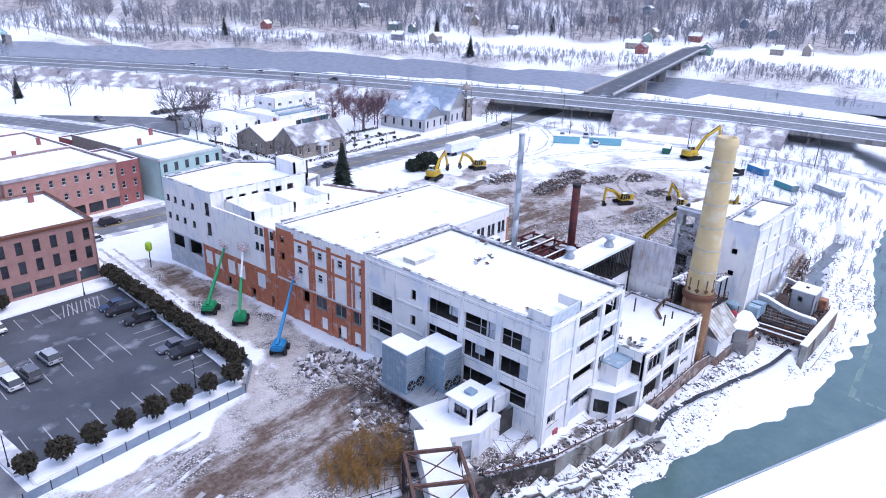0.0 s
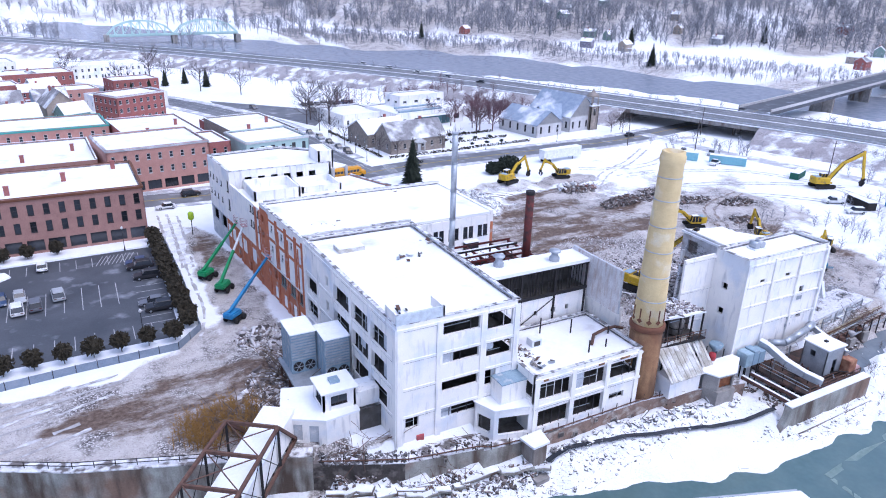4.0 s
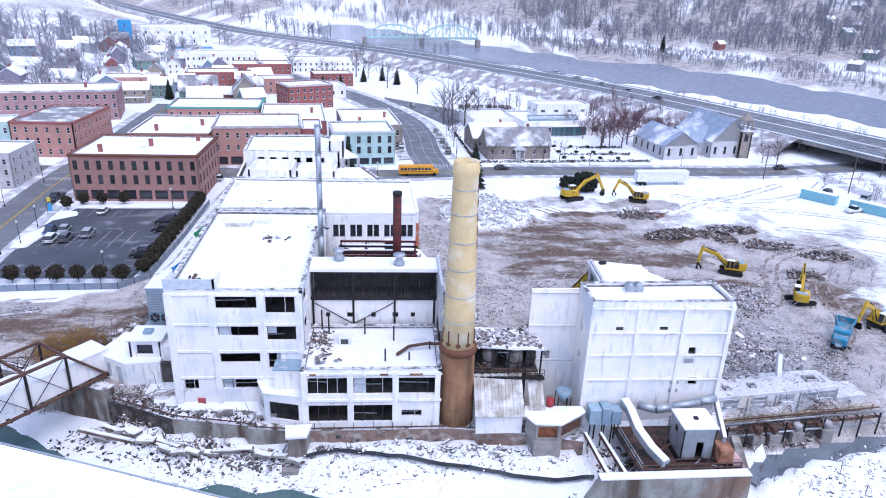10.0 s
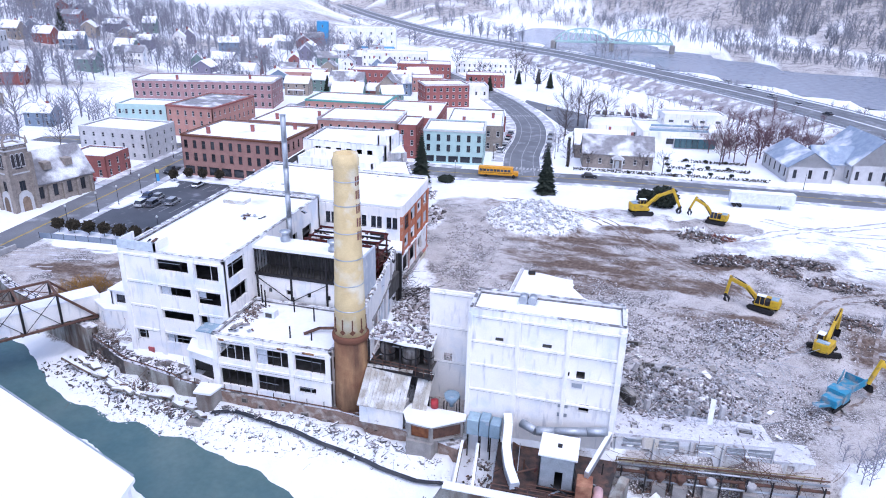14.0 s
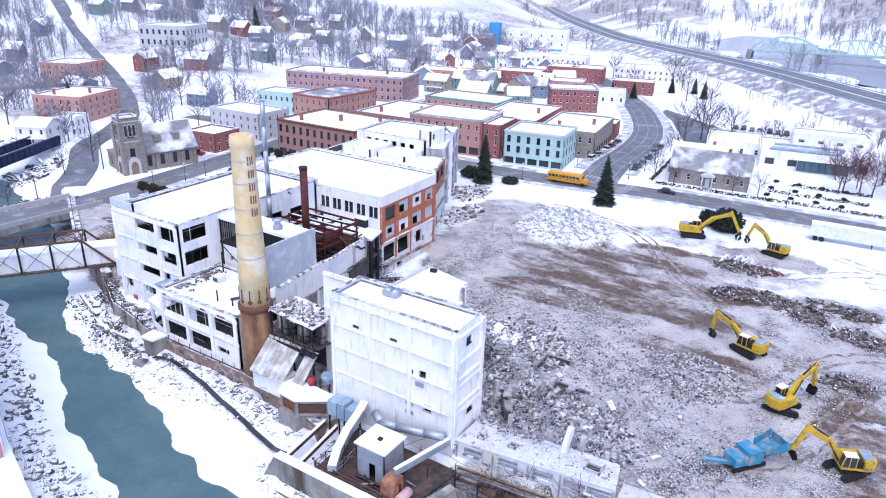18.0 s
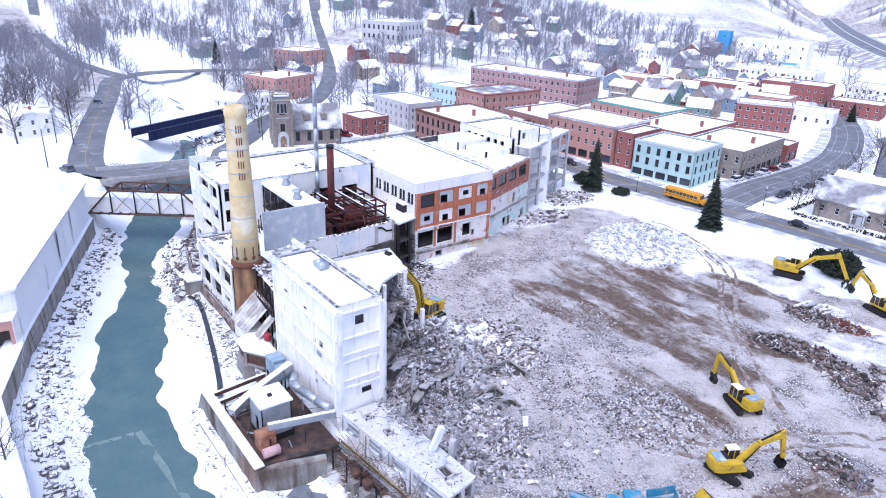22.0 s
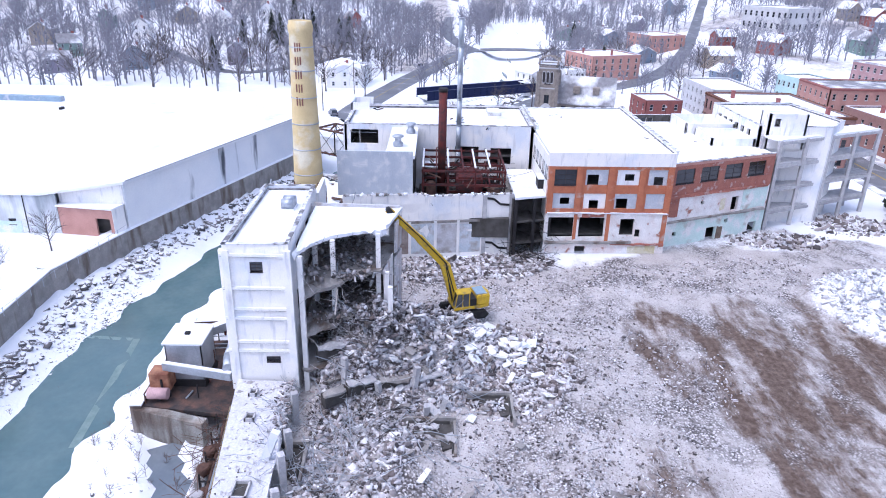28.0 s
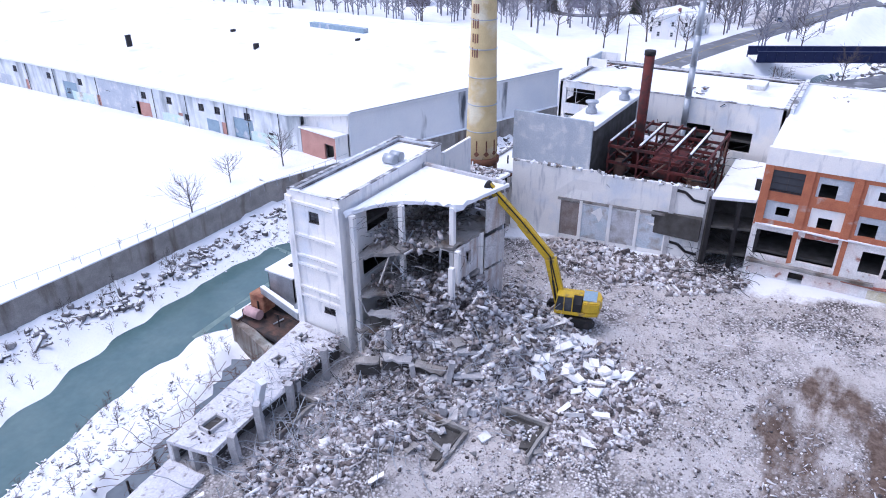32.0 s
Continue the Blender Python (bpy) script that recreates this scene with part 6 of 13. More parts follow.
west_wall(rbk, "end_base_wall", 42.0, 53.6, -0.8, 6.547, [(42.6, 46.8, 3.4, 6.3), (48.4, 52.4, 3.6, 6.2)], GREY_WALL)
far = [(u, u + 1.0, z, z + 1.1) for u in (43.8, 46.8, 49.4, 51.8) for z in (12.7, 9.2)] + [(39.0, 40.3, 12.6, 14.9), (38.8, 40.1, 8.9, 11.2)]
west_wall(rbk, "end_wall", 38.2, 53.6, 6.55, 16.6, far, WHITE_WALL)
for o in far:
    set_window(rbk, west(o[1]), west(o[0]), 0, o[2], o[1] - o[0], o[3] - o[2], "sash", FRAME_DARK)
floors(rbk, [(-2.0, 51.6), (29.0, 51.4), (20.9, 70.6), (-4, 70)], [0.1, 4.2, 8.6], inset=0.8)
# raised skylight boxes and sunken courts
for x0, y0, x1, y1, z1 in ((-1.6, 60.5, 7.2, 69.5, 15.2), (8, 62, 16, 69.5, 14.6)):
    bm = bmesh.new()
    for a, b in ((0, 1), (1, 2), (2, 3), (3, 0)):
        c = corners(x0, y0, x1, y1)
        wall(bm, c[a], c[b], 13.3, z1, 0.35)
    part("court_wall", bm, WHITE_WALL, rbk)
# back block
BB = [(-4.2, 69.6), (16.5, 69.6), (16.5, 82), (11.0, 87), (-5.45, 85.1)]
ops = [(3 + k * 2.6, 4.4 + k * 2.6, 14.4, 15.6) for k in range(6)]
for i in range(4):
    bm = bmesh.new()
    wall(bm, BB[i], BB[(i + 1) % 5], -0.5, 16.6, 0.4, ops if i == 0 else (), 0, 1)
    part("back_block_wall", bm, [WHITE_WALL, DARK_INSIDE], rbk)
roof_slab(rbk, BB, 16.55, inset=0.5)
parapet(rbk, BB, 16.603, 16.95, 0.35, WHITE_WALL)
bm = bmesh.new()
for a, b in ((0, 1), (1, 2), (2, 3), (3, 0)):
    c = corners(14.2, 70.5, 17.4, 77)
    wall(bm, c[a], c[b], 13.3, 19.2, 0.35, [(1, 2, 17, 18.4)] if a == 1 else ())
part("stair_tower", bm, WHITE_WALL, rbk)
roof_slab(rbk, corners(14.3, 70.6, 17.3, 76.9), 19.0)
# open concrete skeleton at the street end
sk = thing("concrete_skeleton", (12, 87, 0), "stripped concrete frame with hanging floor slabs", "ruined frame")
grid = [[Vector((20.6 - 10.4 * j / 4 - i * 3.4, 71.6 + 22.6 * j / 4 - i * 1.4)) for j in range(5)] for i in range(2)]
each("column", sk, CONCRETE_LIGHT, [(p.x - 0.28, p.y - 0.28, -0.5, p.x + 0.28, p.y + 0.28, 15.4) for row in grid for p in row])
for z in (3.6, 7.6, 11.6, 15.6):
    bm = bmesh.new()
    q = [grid[0][0], grid[0][4], grid[1][4], grid[1][0]]
    prism(bm, [(p.x, p.y) for p in q], z - 0.35, z)
    bmesh.ops.subdivide_edges(bm, edges=bm.edges[:], cuts=4, use_grid_fill=True)
    rough_up(bm, 0.15, z)
    part("slab", bm, ROOF_SNOW if z > 15 else CONCRETE_LIGHT, sk)
for z in (3.0, 7.0, 11.0, 15.0):
    for row in grid:
        bm = bmesh.new()
        beam(bm, (row[0].x, row[0].y, z), (row[-1].x, row[-1].y, z), 0.3, 0.5)
        part("beam", bm, CONCRETE_LIGHT, sk)

# ---- lean-to between brick block and party wall ----
lt = thing("lean_to", (31, 30, 0), "gutted lean-to with a snowy roof and black open storeys", "factory building")
roof_slab(lt, [(19, 26.9), (34.2, 27.1), (32.8, 31.8), (19, 31.5)], 9.4, thick=0.35)
bm = bmesh.new()
box(bm, 27.0, 31.0, 9.4, 29.6, 32.4, 10.9)
part("air_unit", bm, DARK_STEEL, lt)
bm = bmesh.new()
box(bm, 26.9, 30.9, 10.903, 29.7, 32.5, 11.05)
part("unit_snow", bm, SNOW, lt)
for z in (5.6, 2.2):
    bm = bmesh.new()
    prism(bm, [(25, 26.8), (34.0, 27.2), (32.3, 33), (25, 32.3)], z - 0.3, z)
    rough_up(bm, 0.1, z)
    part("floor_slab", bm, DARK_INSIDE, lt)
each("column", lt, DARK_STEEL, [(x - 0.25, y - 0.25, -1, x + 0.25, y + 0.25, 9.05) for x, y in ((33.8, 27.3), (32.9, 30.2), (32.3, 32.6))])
# back and side walls coloured dark to give the storeys their shade
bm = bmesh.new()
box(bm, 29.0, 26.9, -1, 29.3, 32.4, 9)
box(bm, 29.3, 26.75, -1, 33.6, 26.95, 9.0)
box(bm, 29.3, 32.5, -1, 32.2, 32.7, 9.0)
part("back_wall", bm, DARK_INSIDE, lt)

# ---- white tower block ----
tw = thing("white_tower_block", (62, -1.5, 0), "tall white concrete block with stained panels and tiny windows", "factory building")
TP = [(53.1, -4.6), (71.4, -4.4), (71.2, 1.7), (53.0, 1.2)]
fr = [(3.3, 4.3, 12.7, 13.2), (9.0, 10.1, 12.7, 13.2), (13.3, 14.3, 9.2, 10.2), (11.9, 12.5, 9.3, 9.9), (14.0, 15.2, 4.6, 5.7)]
for nm, a, b, o in (("wall_front", TP[0], TP[1], fr), ("wall_east", TP[1], TP[2], [(2.4, 3.6, 14.0, 15.0), (3.2, 4.6, 4.2, 4.8)]), ("wall_back", TP[2], TP[3], [(4, 8, 11.8, 15.2), (10, 14, 11.8, 15.2), (3, 8, 7.4, 10.6), (10, 15, 7.4, 10.6)]), ("wall_west", TP[3], TP[0], [(2, 3, 11, 12), (2, 3, 7, 8)])):
    bm = bmesh.new()
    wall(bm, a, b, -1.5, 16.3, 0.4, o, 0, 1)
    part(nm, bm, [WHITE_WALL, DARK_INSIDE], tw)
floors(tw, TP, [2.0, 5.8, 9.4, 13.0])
roof_slab(tw, TP, 16.25, inset=0.45)
parapet(tw, TP, 16.3, 16.75, 0.3, WHITE_WALL)
each("pilaster", tw, WHITE_WALL, [(53.0 + u, -4.78, 1.0, 53.5 + u, -4.42, 16.2) for u in (0.0, 5.9, 11.9, 17.9)] + [(71.3, -4.4, 1, 71.62, -3.8, 16.2), (71.2, 1.2, 1, 71.6, 1.9, 16.2)])
each("band", tw, WHITE_WALL, [(53.0, -4.70, z, 71.5, -4.5, z + 0.28) for z in (5.4, 9.0, 12.2, 15.6)] + [(71.3, -4.38, z, 71.56, 1.6, z + 0.28) for z in (5.4, 6.4, 9.0, 10.0, 12.2, 15.6)])
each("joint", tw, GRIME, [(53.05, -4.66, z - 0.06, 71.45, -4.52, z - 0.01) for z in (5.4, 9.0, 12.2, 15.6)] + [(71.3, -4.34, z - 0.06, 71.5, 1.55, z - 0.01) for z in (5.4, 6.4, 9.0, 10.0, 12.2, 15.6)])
each("louvre_panel", tw, GALV, [(x, -4.63, z, x + w, -4.605, z + h_) for x, z, w, h_ in ((66.0, 8.0, 1.2, 0.6), (64.6, 4.9, 1.2, 0.6), (64.6, 3.6, 1.2, 0.5))])
set_window(tw, TP[1], TP[2], 2.4, 14.0, 1.2, 1.0, "grid", FRAME_DARK)
set_window(tw, TP[1], TP[2], 3.2, 4.2, 1.4, 0.6, "sash2", FRAME_DARK)
# roof hatch with two round vents
hv = thing("roof_ventilator", (59.3, -0.9, 16.25), "pair of round grey roof ventilators on a snowy kerb", "roof vent")
for dx in (0, 1.1):
    bm = bmesh.new()
    tube(bm, (59.0 + dx, -1.2, 16.9), (59.0 + dx, 0.1, 16.9), 0.55, n=14)
    part("drum", bm, GALV, hv)
bm = bmesh.new()
box(bm, 58.3, -1.3, 16.25, 60.8, 0.2, 16.45)
part("kerb", bm, SNOW, hv)

# low link behind and the torn-open frame beside the tower
to = thing("torn_open_block", (62, 6, 0), "half-demolished concrete frame full of rubble behind the tower", "ruined frame")
bm = bmesh.new()
prism(bm, [(56.4, 1.8), (70.6, 2.0), (68.0, 3.2), (66.0, 4.8), (64.6, 7.3), (64.2, 9.9), (56.8, 11.6)], 15.25, 15.6)
bmesh.ops.triangulate(bm, faces=bm.faces[:])
bmesh.ops.subdivide_edges(bm, edges=bm.edges[:], cuts=9, use_grid_fill=True)
for v in bm.verts:
    edge_ = max(0.0, (v.co.x - 62) * 0.75 + (v.co.y - 3) * 0.66 - 4.5)
    v.co.z -= 0.05 * edge_ ** 1.3
    v.co += noise.noise_vector(v.co * 1.7) * (0.05 + 0.28 * min(edge_, 1.5))
part("roof", bm, ROOF_SNOW, to)
cols = [(70.4, 2.5), (66.2, 5.0), (64.1, 9.4), (64, 2.8), (57.4, 10.9), (57.6, 3), (66.6, 10.8)]
each("column", to, WHITE_WALL, [(x - 0.24, y - 0.24, -0.5, x + 0.24, y + 0.24, 15.25 if y < 10 else 10.4) for x, y in cols])
for z, g_ in ((11.4, 0.3), (7.4, 0.9), (3.6, 1.8)):
    bm = bmesh.new()
    prism(bm, [(56.6, 2.0), (70.2 + g_ * 0.4, 2.3), (68.4 + g_, 4.8), (66.0 + g_, 7.0), (64.4 + g_, 9.8), (56.8, 11.2)], z - 0.3, z)
    bmesh.ops.triangulate(bm, faces=bm.faces[:])
    bmesh.ops.subdivide_edges(bm, edges=bm.edges[:], cuts=7, use_grid_fill=True)
    for v in bm.verts:
        v.co.z -= 0.012 * max(0.0, v.co.x - 64) ** 2
    rough_up(bm, 0.3, z, 0.7)
    part("slab", bm, CONCRETE, to)
bm = bmesh.new()
wall(bm, (57.0, 11.3), (56.6, 1.4), -0.5, 15.9, 0.35, [(1.2, 3.4, 12.2, 14.4), (4.6, 7.2, 8.4, 10.8), (1.0, 3.2, 4.4, 6.8)], 0, 0)
part("back_wall", bm, ROOM_PALE, to)
bm = bmesh.new()
wall(bm, (64.4, 10.2), (60.6, 10.35), 7.6, 11.1, 0.3, [(1.5, 2.4, 8.8, 10.2)])
bmesh.ops.subdivide_edges(bm, edges=[e for e in bm.edges if e.calc_length() > 1.5], cuts=4, use_grid_fill=True)
rough_up(bm, 0.1, 3)
part("end_wall", bm, PEELING, to, "peeling wall panel left standing")
for x, y, zt in ((64.6, 10.3, 11.2), (60.4, 10.45, 11.4), (68.6, 9.4, 5.6), (56.6, 10.5, 12.4)):
    bm = bmesh.new()
    beam(bm, (x, y, -0.5), (x + 0.1, y, zt), 0.5)
    bmesh.ops.subdivide_edges(bm, edges=bm.edges[:], cuts=4, use_grid_fill=True)
    rough_up(bm, 0.07, x)
    part("broken_column", bm, WHITE_WALL, to)
tr_ = random.Random(44)
for k in range(46):
    z = tr_.choice((3.7, 7.5, 11.5))
    a = Vector((tr_.uniform(62, 70), tr_.uniform(3, 9.5), z + tr_.uniform(0, 0.6)))
    b = a + Vector((tr_.uniform(-2.5, 2.5), tr_.uniform(-1, 2.0), tr_.uniform(-2.6, 0.6)))
    bm = bmesh.new()
    beam(bm, a, b, tr_.uniform(0.06, 0.2))
    part("hanging_beam", bm, (CONCRETE_LIGHT, DARK_STEEL, GALV, CONCRETE)[k % 4], to)
for z in (11.4, 7.4, 3.6):
    bm = bmesh.new()
    wall(bm, (57.2, 11.3), (60.2, 10.8), z, z + 3.4, 0.2)
    rough_up(bm, 0.05, z)
    part("partition", bm, PEELING, to)
# panel wall west of the tower
lk = thing("link_wall", (47, 1, 0), "white link wall joining the tower to the boiler yard", "factory building")
bm = bmesh.new()
wall(bm, (46.6, 1.0), (53.0, 1.2), -1, 15.8, 0.35, [(2.0, 3.2, 5.0, 6.6)])
part("wall_panel", bm, WHITE_WALL, lk)
each("band", lk, WHITE_WALL, [(46.6, 0.86, z, 52.9, 0.98, z + 0.3) for z in (5.2, 10.4, 15.3)])
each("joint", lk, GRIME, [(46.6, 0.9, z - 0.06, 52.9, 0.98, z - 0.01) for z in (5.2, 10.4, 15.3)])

# ---- low flat building along the creek ----
lb = thing("low_river_building", (80, -2, -1), "long low concrete building with a broken snowy roof", "factory building")
LP = [(71.6, -4.2), (90.5, -1.6), (89.6, 2.6), (71.8, 1.2)]
BAYS = [(1.2, 3.5), (5.5, 7.9), (9.9, 12.1), (13.5, 15.8), (16.0, 18.7)]
SMALL = [(3.7, 4.6), (7.9, 8.7), (15.5, 16.3)]
OLD_FRONT = mat("patchy_stained_front", (0.78, 0.77, 0.77), 0.85, second=(0.56, 0.60, 0.66), scale=0.6, fine=6.0, grain=0.08, stain=(0.30, 0.26, 0.23), stain_scale=0.9, stain_at=0.6, stain_soft=0.08, streak=True, third=(0.62, 0.58, 0.50), third_scale=0.3, third_at=0.56)
bm = bmesh.new()
wall(bm, LP[0], LP[1], -1.5, 2.0, 0.35, [(u0, u1, 0.75, 1.72) for u0, u1 in BAYS] + [(u0, u1, -0.75, 0.35) for u0, u1 in SMALL], 0, 1)
part("wall_front", bm, [OLD_FRONT, DARK_INSIDE], lb)
bm = bmesh.new()
wall(bm, (LP[0][0] + 0.02, LP[0][1] - 0.25), (LP[1][0], LP[1][1] - 0.25), -5.2, -1.503, 0.55, [(1.4 + 2.6 * k, 2.8 + 2.6 * k, -3.3, -2.0) for k in range(7) if k != 3], 0, 1)
part("plinth", bm, [RIVER_WALL, DARK_INSIDE], lb, "stained plinth with dark openings")
fu = (Vector(LP[1]) - Vector(LP[0])).normalized()
fo = Vector((fu.y, -fu.x))
for j, (u0, u1) in enumerate(BAYS):
    # a tilted louvre panel hung in each upper bay
    for k in range(5):
        bm = bmesh.new()
        a, b = Vector(LP[0]) + fu * (u0 + 0.05) - fo * (0.1 - 0.03 * k), Vector(LP[0]) + fu * (u1 - 0.05) - fo * (0.1 - 0.03 * k)
        beam(bm, (a.x, a.y, 1.6 - k * 0.19), (b.x, b.y, 1.6 - k * 0.19 - (0.05 if j % 2 else 0)), 0.05, 0.14)
        part("louvre", bm, GALV if (j + k) % 3 else GREY_WALL, lb)
    bm = bmesh.new()
    a, b = Vector(LP[0]) + fu * (u0 - 0.1) + fo * 0.12, Vector(LP[0]) + fu * (u1 + 0.1) + fo * 0.12
    beam(bm, (a.x, a.y, 0.68), (b.x, b.y, 0.68), 0.3, 0.1)
    part("sill", bm, COPING, lb)
for u0, u1 in SMALL:
    for zz in (-0.2, 0.38):
        bm = bmesh.new()
        a, b = Vector(LP[0]) + fu * u0 + fo * 0.02, Vector(LP[0]) + fu * u1 + fo * 0.02
        beam(bm, (a.x, a.y, zz), (b.x, b.y, zz), 0.08, 0.07)
        part("glazing_bar", bm, FRAME_WHITE, lb)
# downpipes and a yellowed handrail along the front
for u in (0.3, 4.9, 9.2, 13.0, 18.85):
    bm = bmesh.new()
    p = Vector(LP[0]) + fu * u + fo * 0.1
    tube(bm, (p.x, p.y, -1.4), (p.x, p.y, 1.9), 0.08, n=6)
    part("downpipe", bm, GALV, lb)
YELLOW_RAIL = mat("faded_yellow_rail", (0.42, 0.38, 0.22), 0.7, second=(0.22, 0.15, 0.09), scale=1.0, fine=8.0)
for zz in (-0.55, -1.05):
    bm = bmesh.new()
    a, b = Vector(LP[0]) + fu * 0.5 + fo * 0.9, Vector(LP[0]) + fu * 25 + fo * 0.9
    tube(bm, (a.x, a.y, zz), (b.x, b.y, zz - 0.3), 0.07, n=6)
    part("handrail", bm, YELLOW_RAIL, lb)
for k in range(13):
    bm = bmesh.new()
    p = Vector(LP[0]) + fu * (0.6 + 2.0 * k) + fo * 0.9
    beam(bm, (p.x, p.y, -5.0 if k % 2 else -1.7), (p.x, p.y, -0.5 - 0.012 * k), 0.1)
    part("rail_post", bm, YELLOW_RAIL if k % 3 else RUST_STEEL, lb)
bm = bmesh.new()
a, b = Vector(LP[0]) + fu * 0.3 + fo * 0.55, Vector(LP[0]) + fu * 19.4 + fo * 0.55
beam(bm, (a.x, a.y, -1.62), (b.x, b.y, -1.62), 0.95, 0.14)
part("walkway", bm, CONCRETE, lb, "stained concrete walkway with rusty edges")
# the lower end wing
lw_ = thing("low_end_wing", (93.5, 0, -1), "low broken end wing with snow on its roof", "factory building")
WGP = [(90.7, -1.5), (95.2, -0.9), (94.8, 2.5), (90.4, 2.2)]
for i in range(4):
    bm = bmesh.new()
    wall(bm, WGP[i], WGP[(i + 1) % 4], -5.0, 0.2, 0.3, [(1.6, 2.5, -1.1, -0.2)] if i == 0 else (), 0, 1)
    bmesh.ops.subdivide_edges(bm, edges=[e for e in bm.edges if e.calc_length() > 2], cuts=3, use_grid_fill=True)
    rough_up(bm, 0.06, 40 + i)
    part("wall", bm, [OLD_FRONT, DARK_INSIDE], lw_)
bm = bmesh.new()
prism(bm, [(90.6, -1.6), (95.4, -1.0), (95.0, 2.7), (90.3, 2.3)], 0.203, 0.4)
bmesh.ops.triangulate(bm, faces=bm.faces[:])
bmesh.ops.subdivide_edges(bm, edges=bm.edges[:], cuts=5, use_grid_fill=True)
rough_up(bm, 0.1, 44)
part("roof", bm, DIRTY_SNOW, lw_)
bm = bmesh.new()
prism(bm, LP, 1.9, 2.25)
bmesh.ops.triangulate(bm, faces=bm.faces[:])
bmesh.ops.subdivide_edges(bm, edges=bm.edges[:], cuts=7, use_grid_fill=True)
for v in bm.verts:
    if v.co.y > 0.7 + (v.co.x - 72) * 0.08:
        v.co += noise.noise_vector(v.co * 1.3) * Vector((0.3, 0.45, 0.3))
rough_up(bm, 0.04, 8)
part("roof", bm, DIRTY_SNOW, lb)
for x0, y0, w, h_ in ((86.3, -0.4, 1.9, 1.3), (73.6, -2.4, 0.9, 0.8), (77.4, -1.8, 1.0, 0.9)):
    bm = bmesh.new()
    for a, b in ((0, 1), (1, 2), (2, 3), (3, 0)):
        c = corners(x0, y0, x0 + w, y0 + h_)
        wall(bm, c[a], c[b], 2.2, 2.62, 0.14)
    # hatch floor in the shade-dark colour
    box(bm, x0 + 0.14, y0 + 0.14, 2.26, x0 + w - 0.14, y0 + h_ - 0.14, 2.34, 1)
    part("roof_hatch", bm, [CONCRETE_LIGHT, DARK_INSIDE], lb)
# wall whose dark colour holds the shade behind the front
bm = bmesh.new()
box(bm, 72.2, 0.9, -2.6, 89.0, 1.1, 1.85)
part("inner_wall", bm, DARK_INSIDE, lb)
for x, y, h_ in ((75.4, 2.2, 3.6), (80.6, 2.6, 3.2), (84.6, 2.9, 4.0), (87.6, 3.0, 3.0)):
    bm = bmesh.new()
    beam(bm, (x, y, -0.6), (x + 0.2, y + 0.1, h_), 0.6)
    bmesh.ops.subdivide_edges(bm, edges=bm.edges[:], cuts=2, use_grid_fill=True)
    rough_up(bm, 0.1, x)
    part("column_stub", bm, CONCRETE_LIGHT, lb)
each("column", lb, CONCRETE_LIGHT, [(x - 0.25, y - 0.25, -3, x + 0.25, y + 0.25, 1.88) for x, y in ((90.2, -1.3), (89.8, 0.6), (89.4, 2.3), (84, 2.2), (79, 1.8))])

bm = bmesh.new()
beam(bm, (83.2, 1.2, 2.0), (83.4, 2.4, 5.1), 0.62, 0.7)
bmesh.ops.subdivide_edges(bm, edges=bm.edges[:], cuts=2, use_grid_fill=True)
rough_up(bm, 0.06, 4)
part("leaning_column", bm, WHITE_WALL, lb)

# ---- chimneys ----
ch = thing("brick_chimney", (36.8, -2.6, -1.4), "tall tapering buff brick chimney with a rusty base", "chimney")
cx, cy = 36.8, -2.6
bm = bmesh.new()
lathe(bm, [(2.35, -1.4), (2.28, 2.0), (2.2, 8.4), (2.18, 8.9)], 32, at=(cx, cy))
part("base", bm, RUST_BRICK, ch, "rust-streaked brick base")
bm = bmesh.new()
lathe(bm, [(2.16, 8.9), (2.42, 9.1), (2.45, 9.7), (2.2, 9.9)], 32, at=(cx, cy))
part("belt", bm, DARK_BRICK, ch, "dark corbelled brick belt")
bm = bmesh.new()
lathe(bm, [(2.1, 9.9), (1.95, 15), (1.78, 21), (1.62, 27), (1.5, 32.2), (1.62, 32.5), (1.62, 33.2), (1.48, 33.4), (1.48, 33.8), (1.1, 33.8), (1.1, 30)], 32, at=(cx, cy))
part("shaft", bm, YELLOW_BRICK, ch)
for z in (13.5, 17, 20.5, 24, 27.5, 30.5):
    r = 2.1 - (z - 9.9) * 0.0268
    bm = bmesh.new()
    lathe(bm, [(r - 0.05, z), (r + 0.05, z), (r + 0.05, z + 0.12), (r - 0.05, z + 0.12)], 32, at=(cx, cy))
    part("iron_hoop", bm, GALV, ch, "thin iron hoop")
ss = thing("steel_stack", (17.5, 19.0, 8), "slim galvanised steel exhaust stack", "exhaust stack")
for k in range(6):
    bm = bmesh.new()
    z0 = 8 + k * 4.2
    tube(bm, (17.5, 19, z0), (17.5, 19, z0 + 4.1), 0.42, n=14)
    tube(bm, (17.5, 19, z0 + 4.1), (17.5, 19, z0 + 4.2), 0.5, n=14)
    part("pipe_section", bm, GALV, ss)
rs = thing("red_stack", (29.0, 16.2, 9), "rusty dark red steel smokestack", "smokestack")
bm = bmesh.new()
tube(bm, (29, 16.2, 8.5), (29, 16.2, 24.2), 0.62, n=16)
part("pipe", bm, RED_STEEL, rs)
bm = bmesh.new()
tube(bm, (29, 16.2, 23.7), (29, 16.2, 24.25), 0.68, n=16)
part("rim", bm, DARK_STEEL, rs)

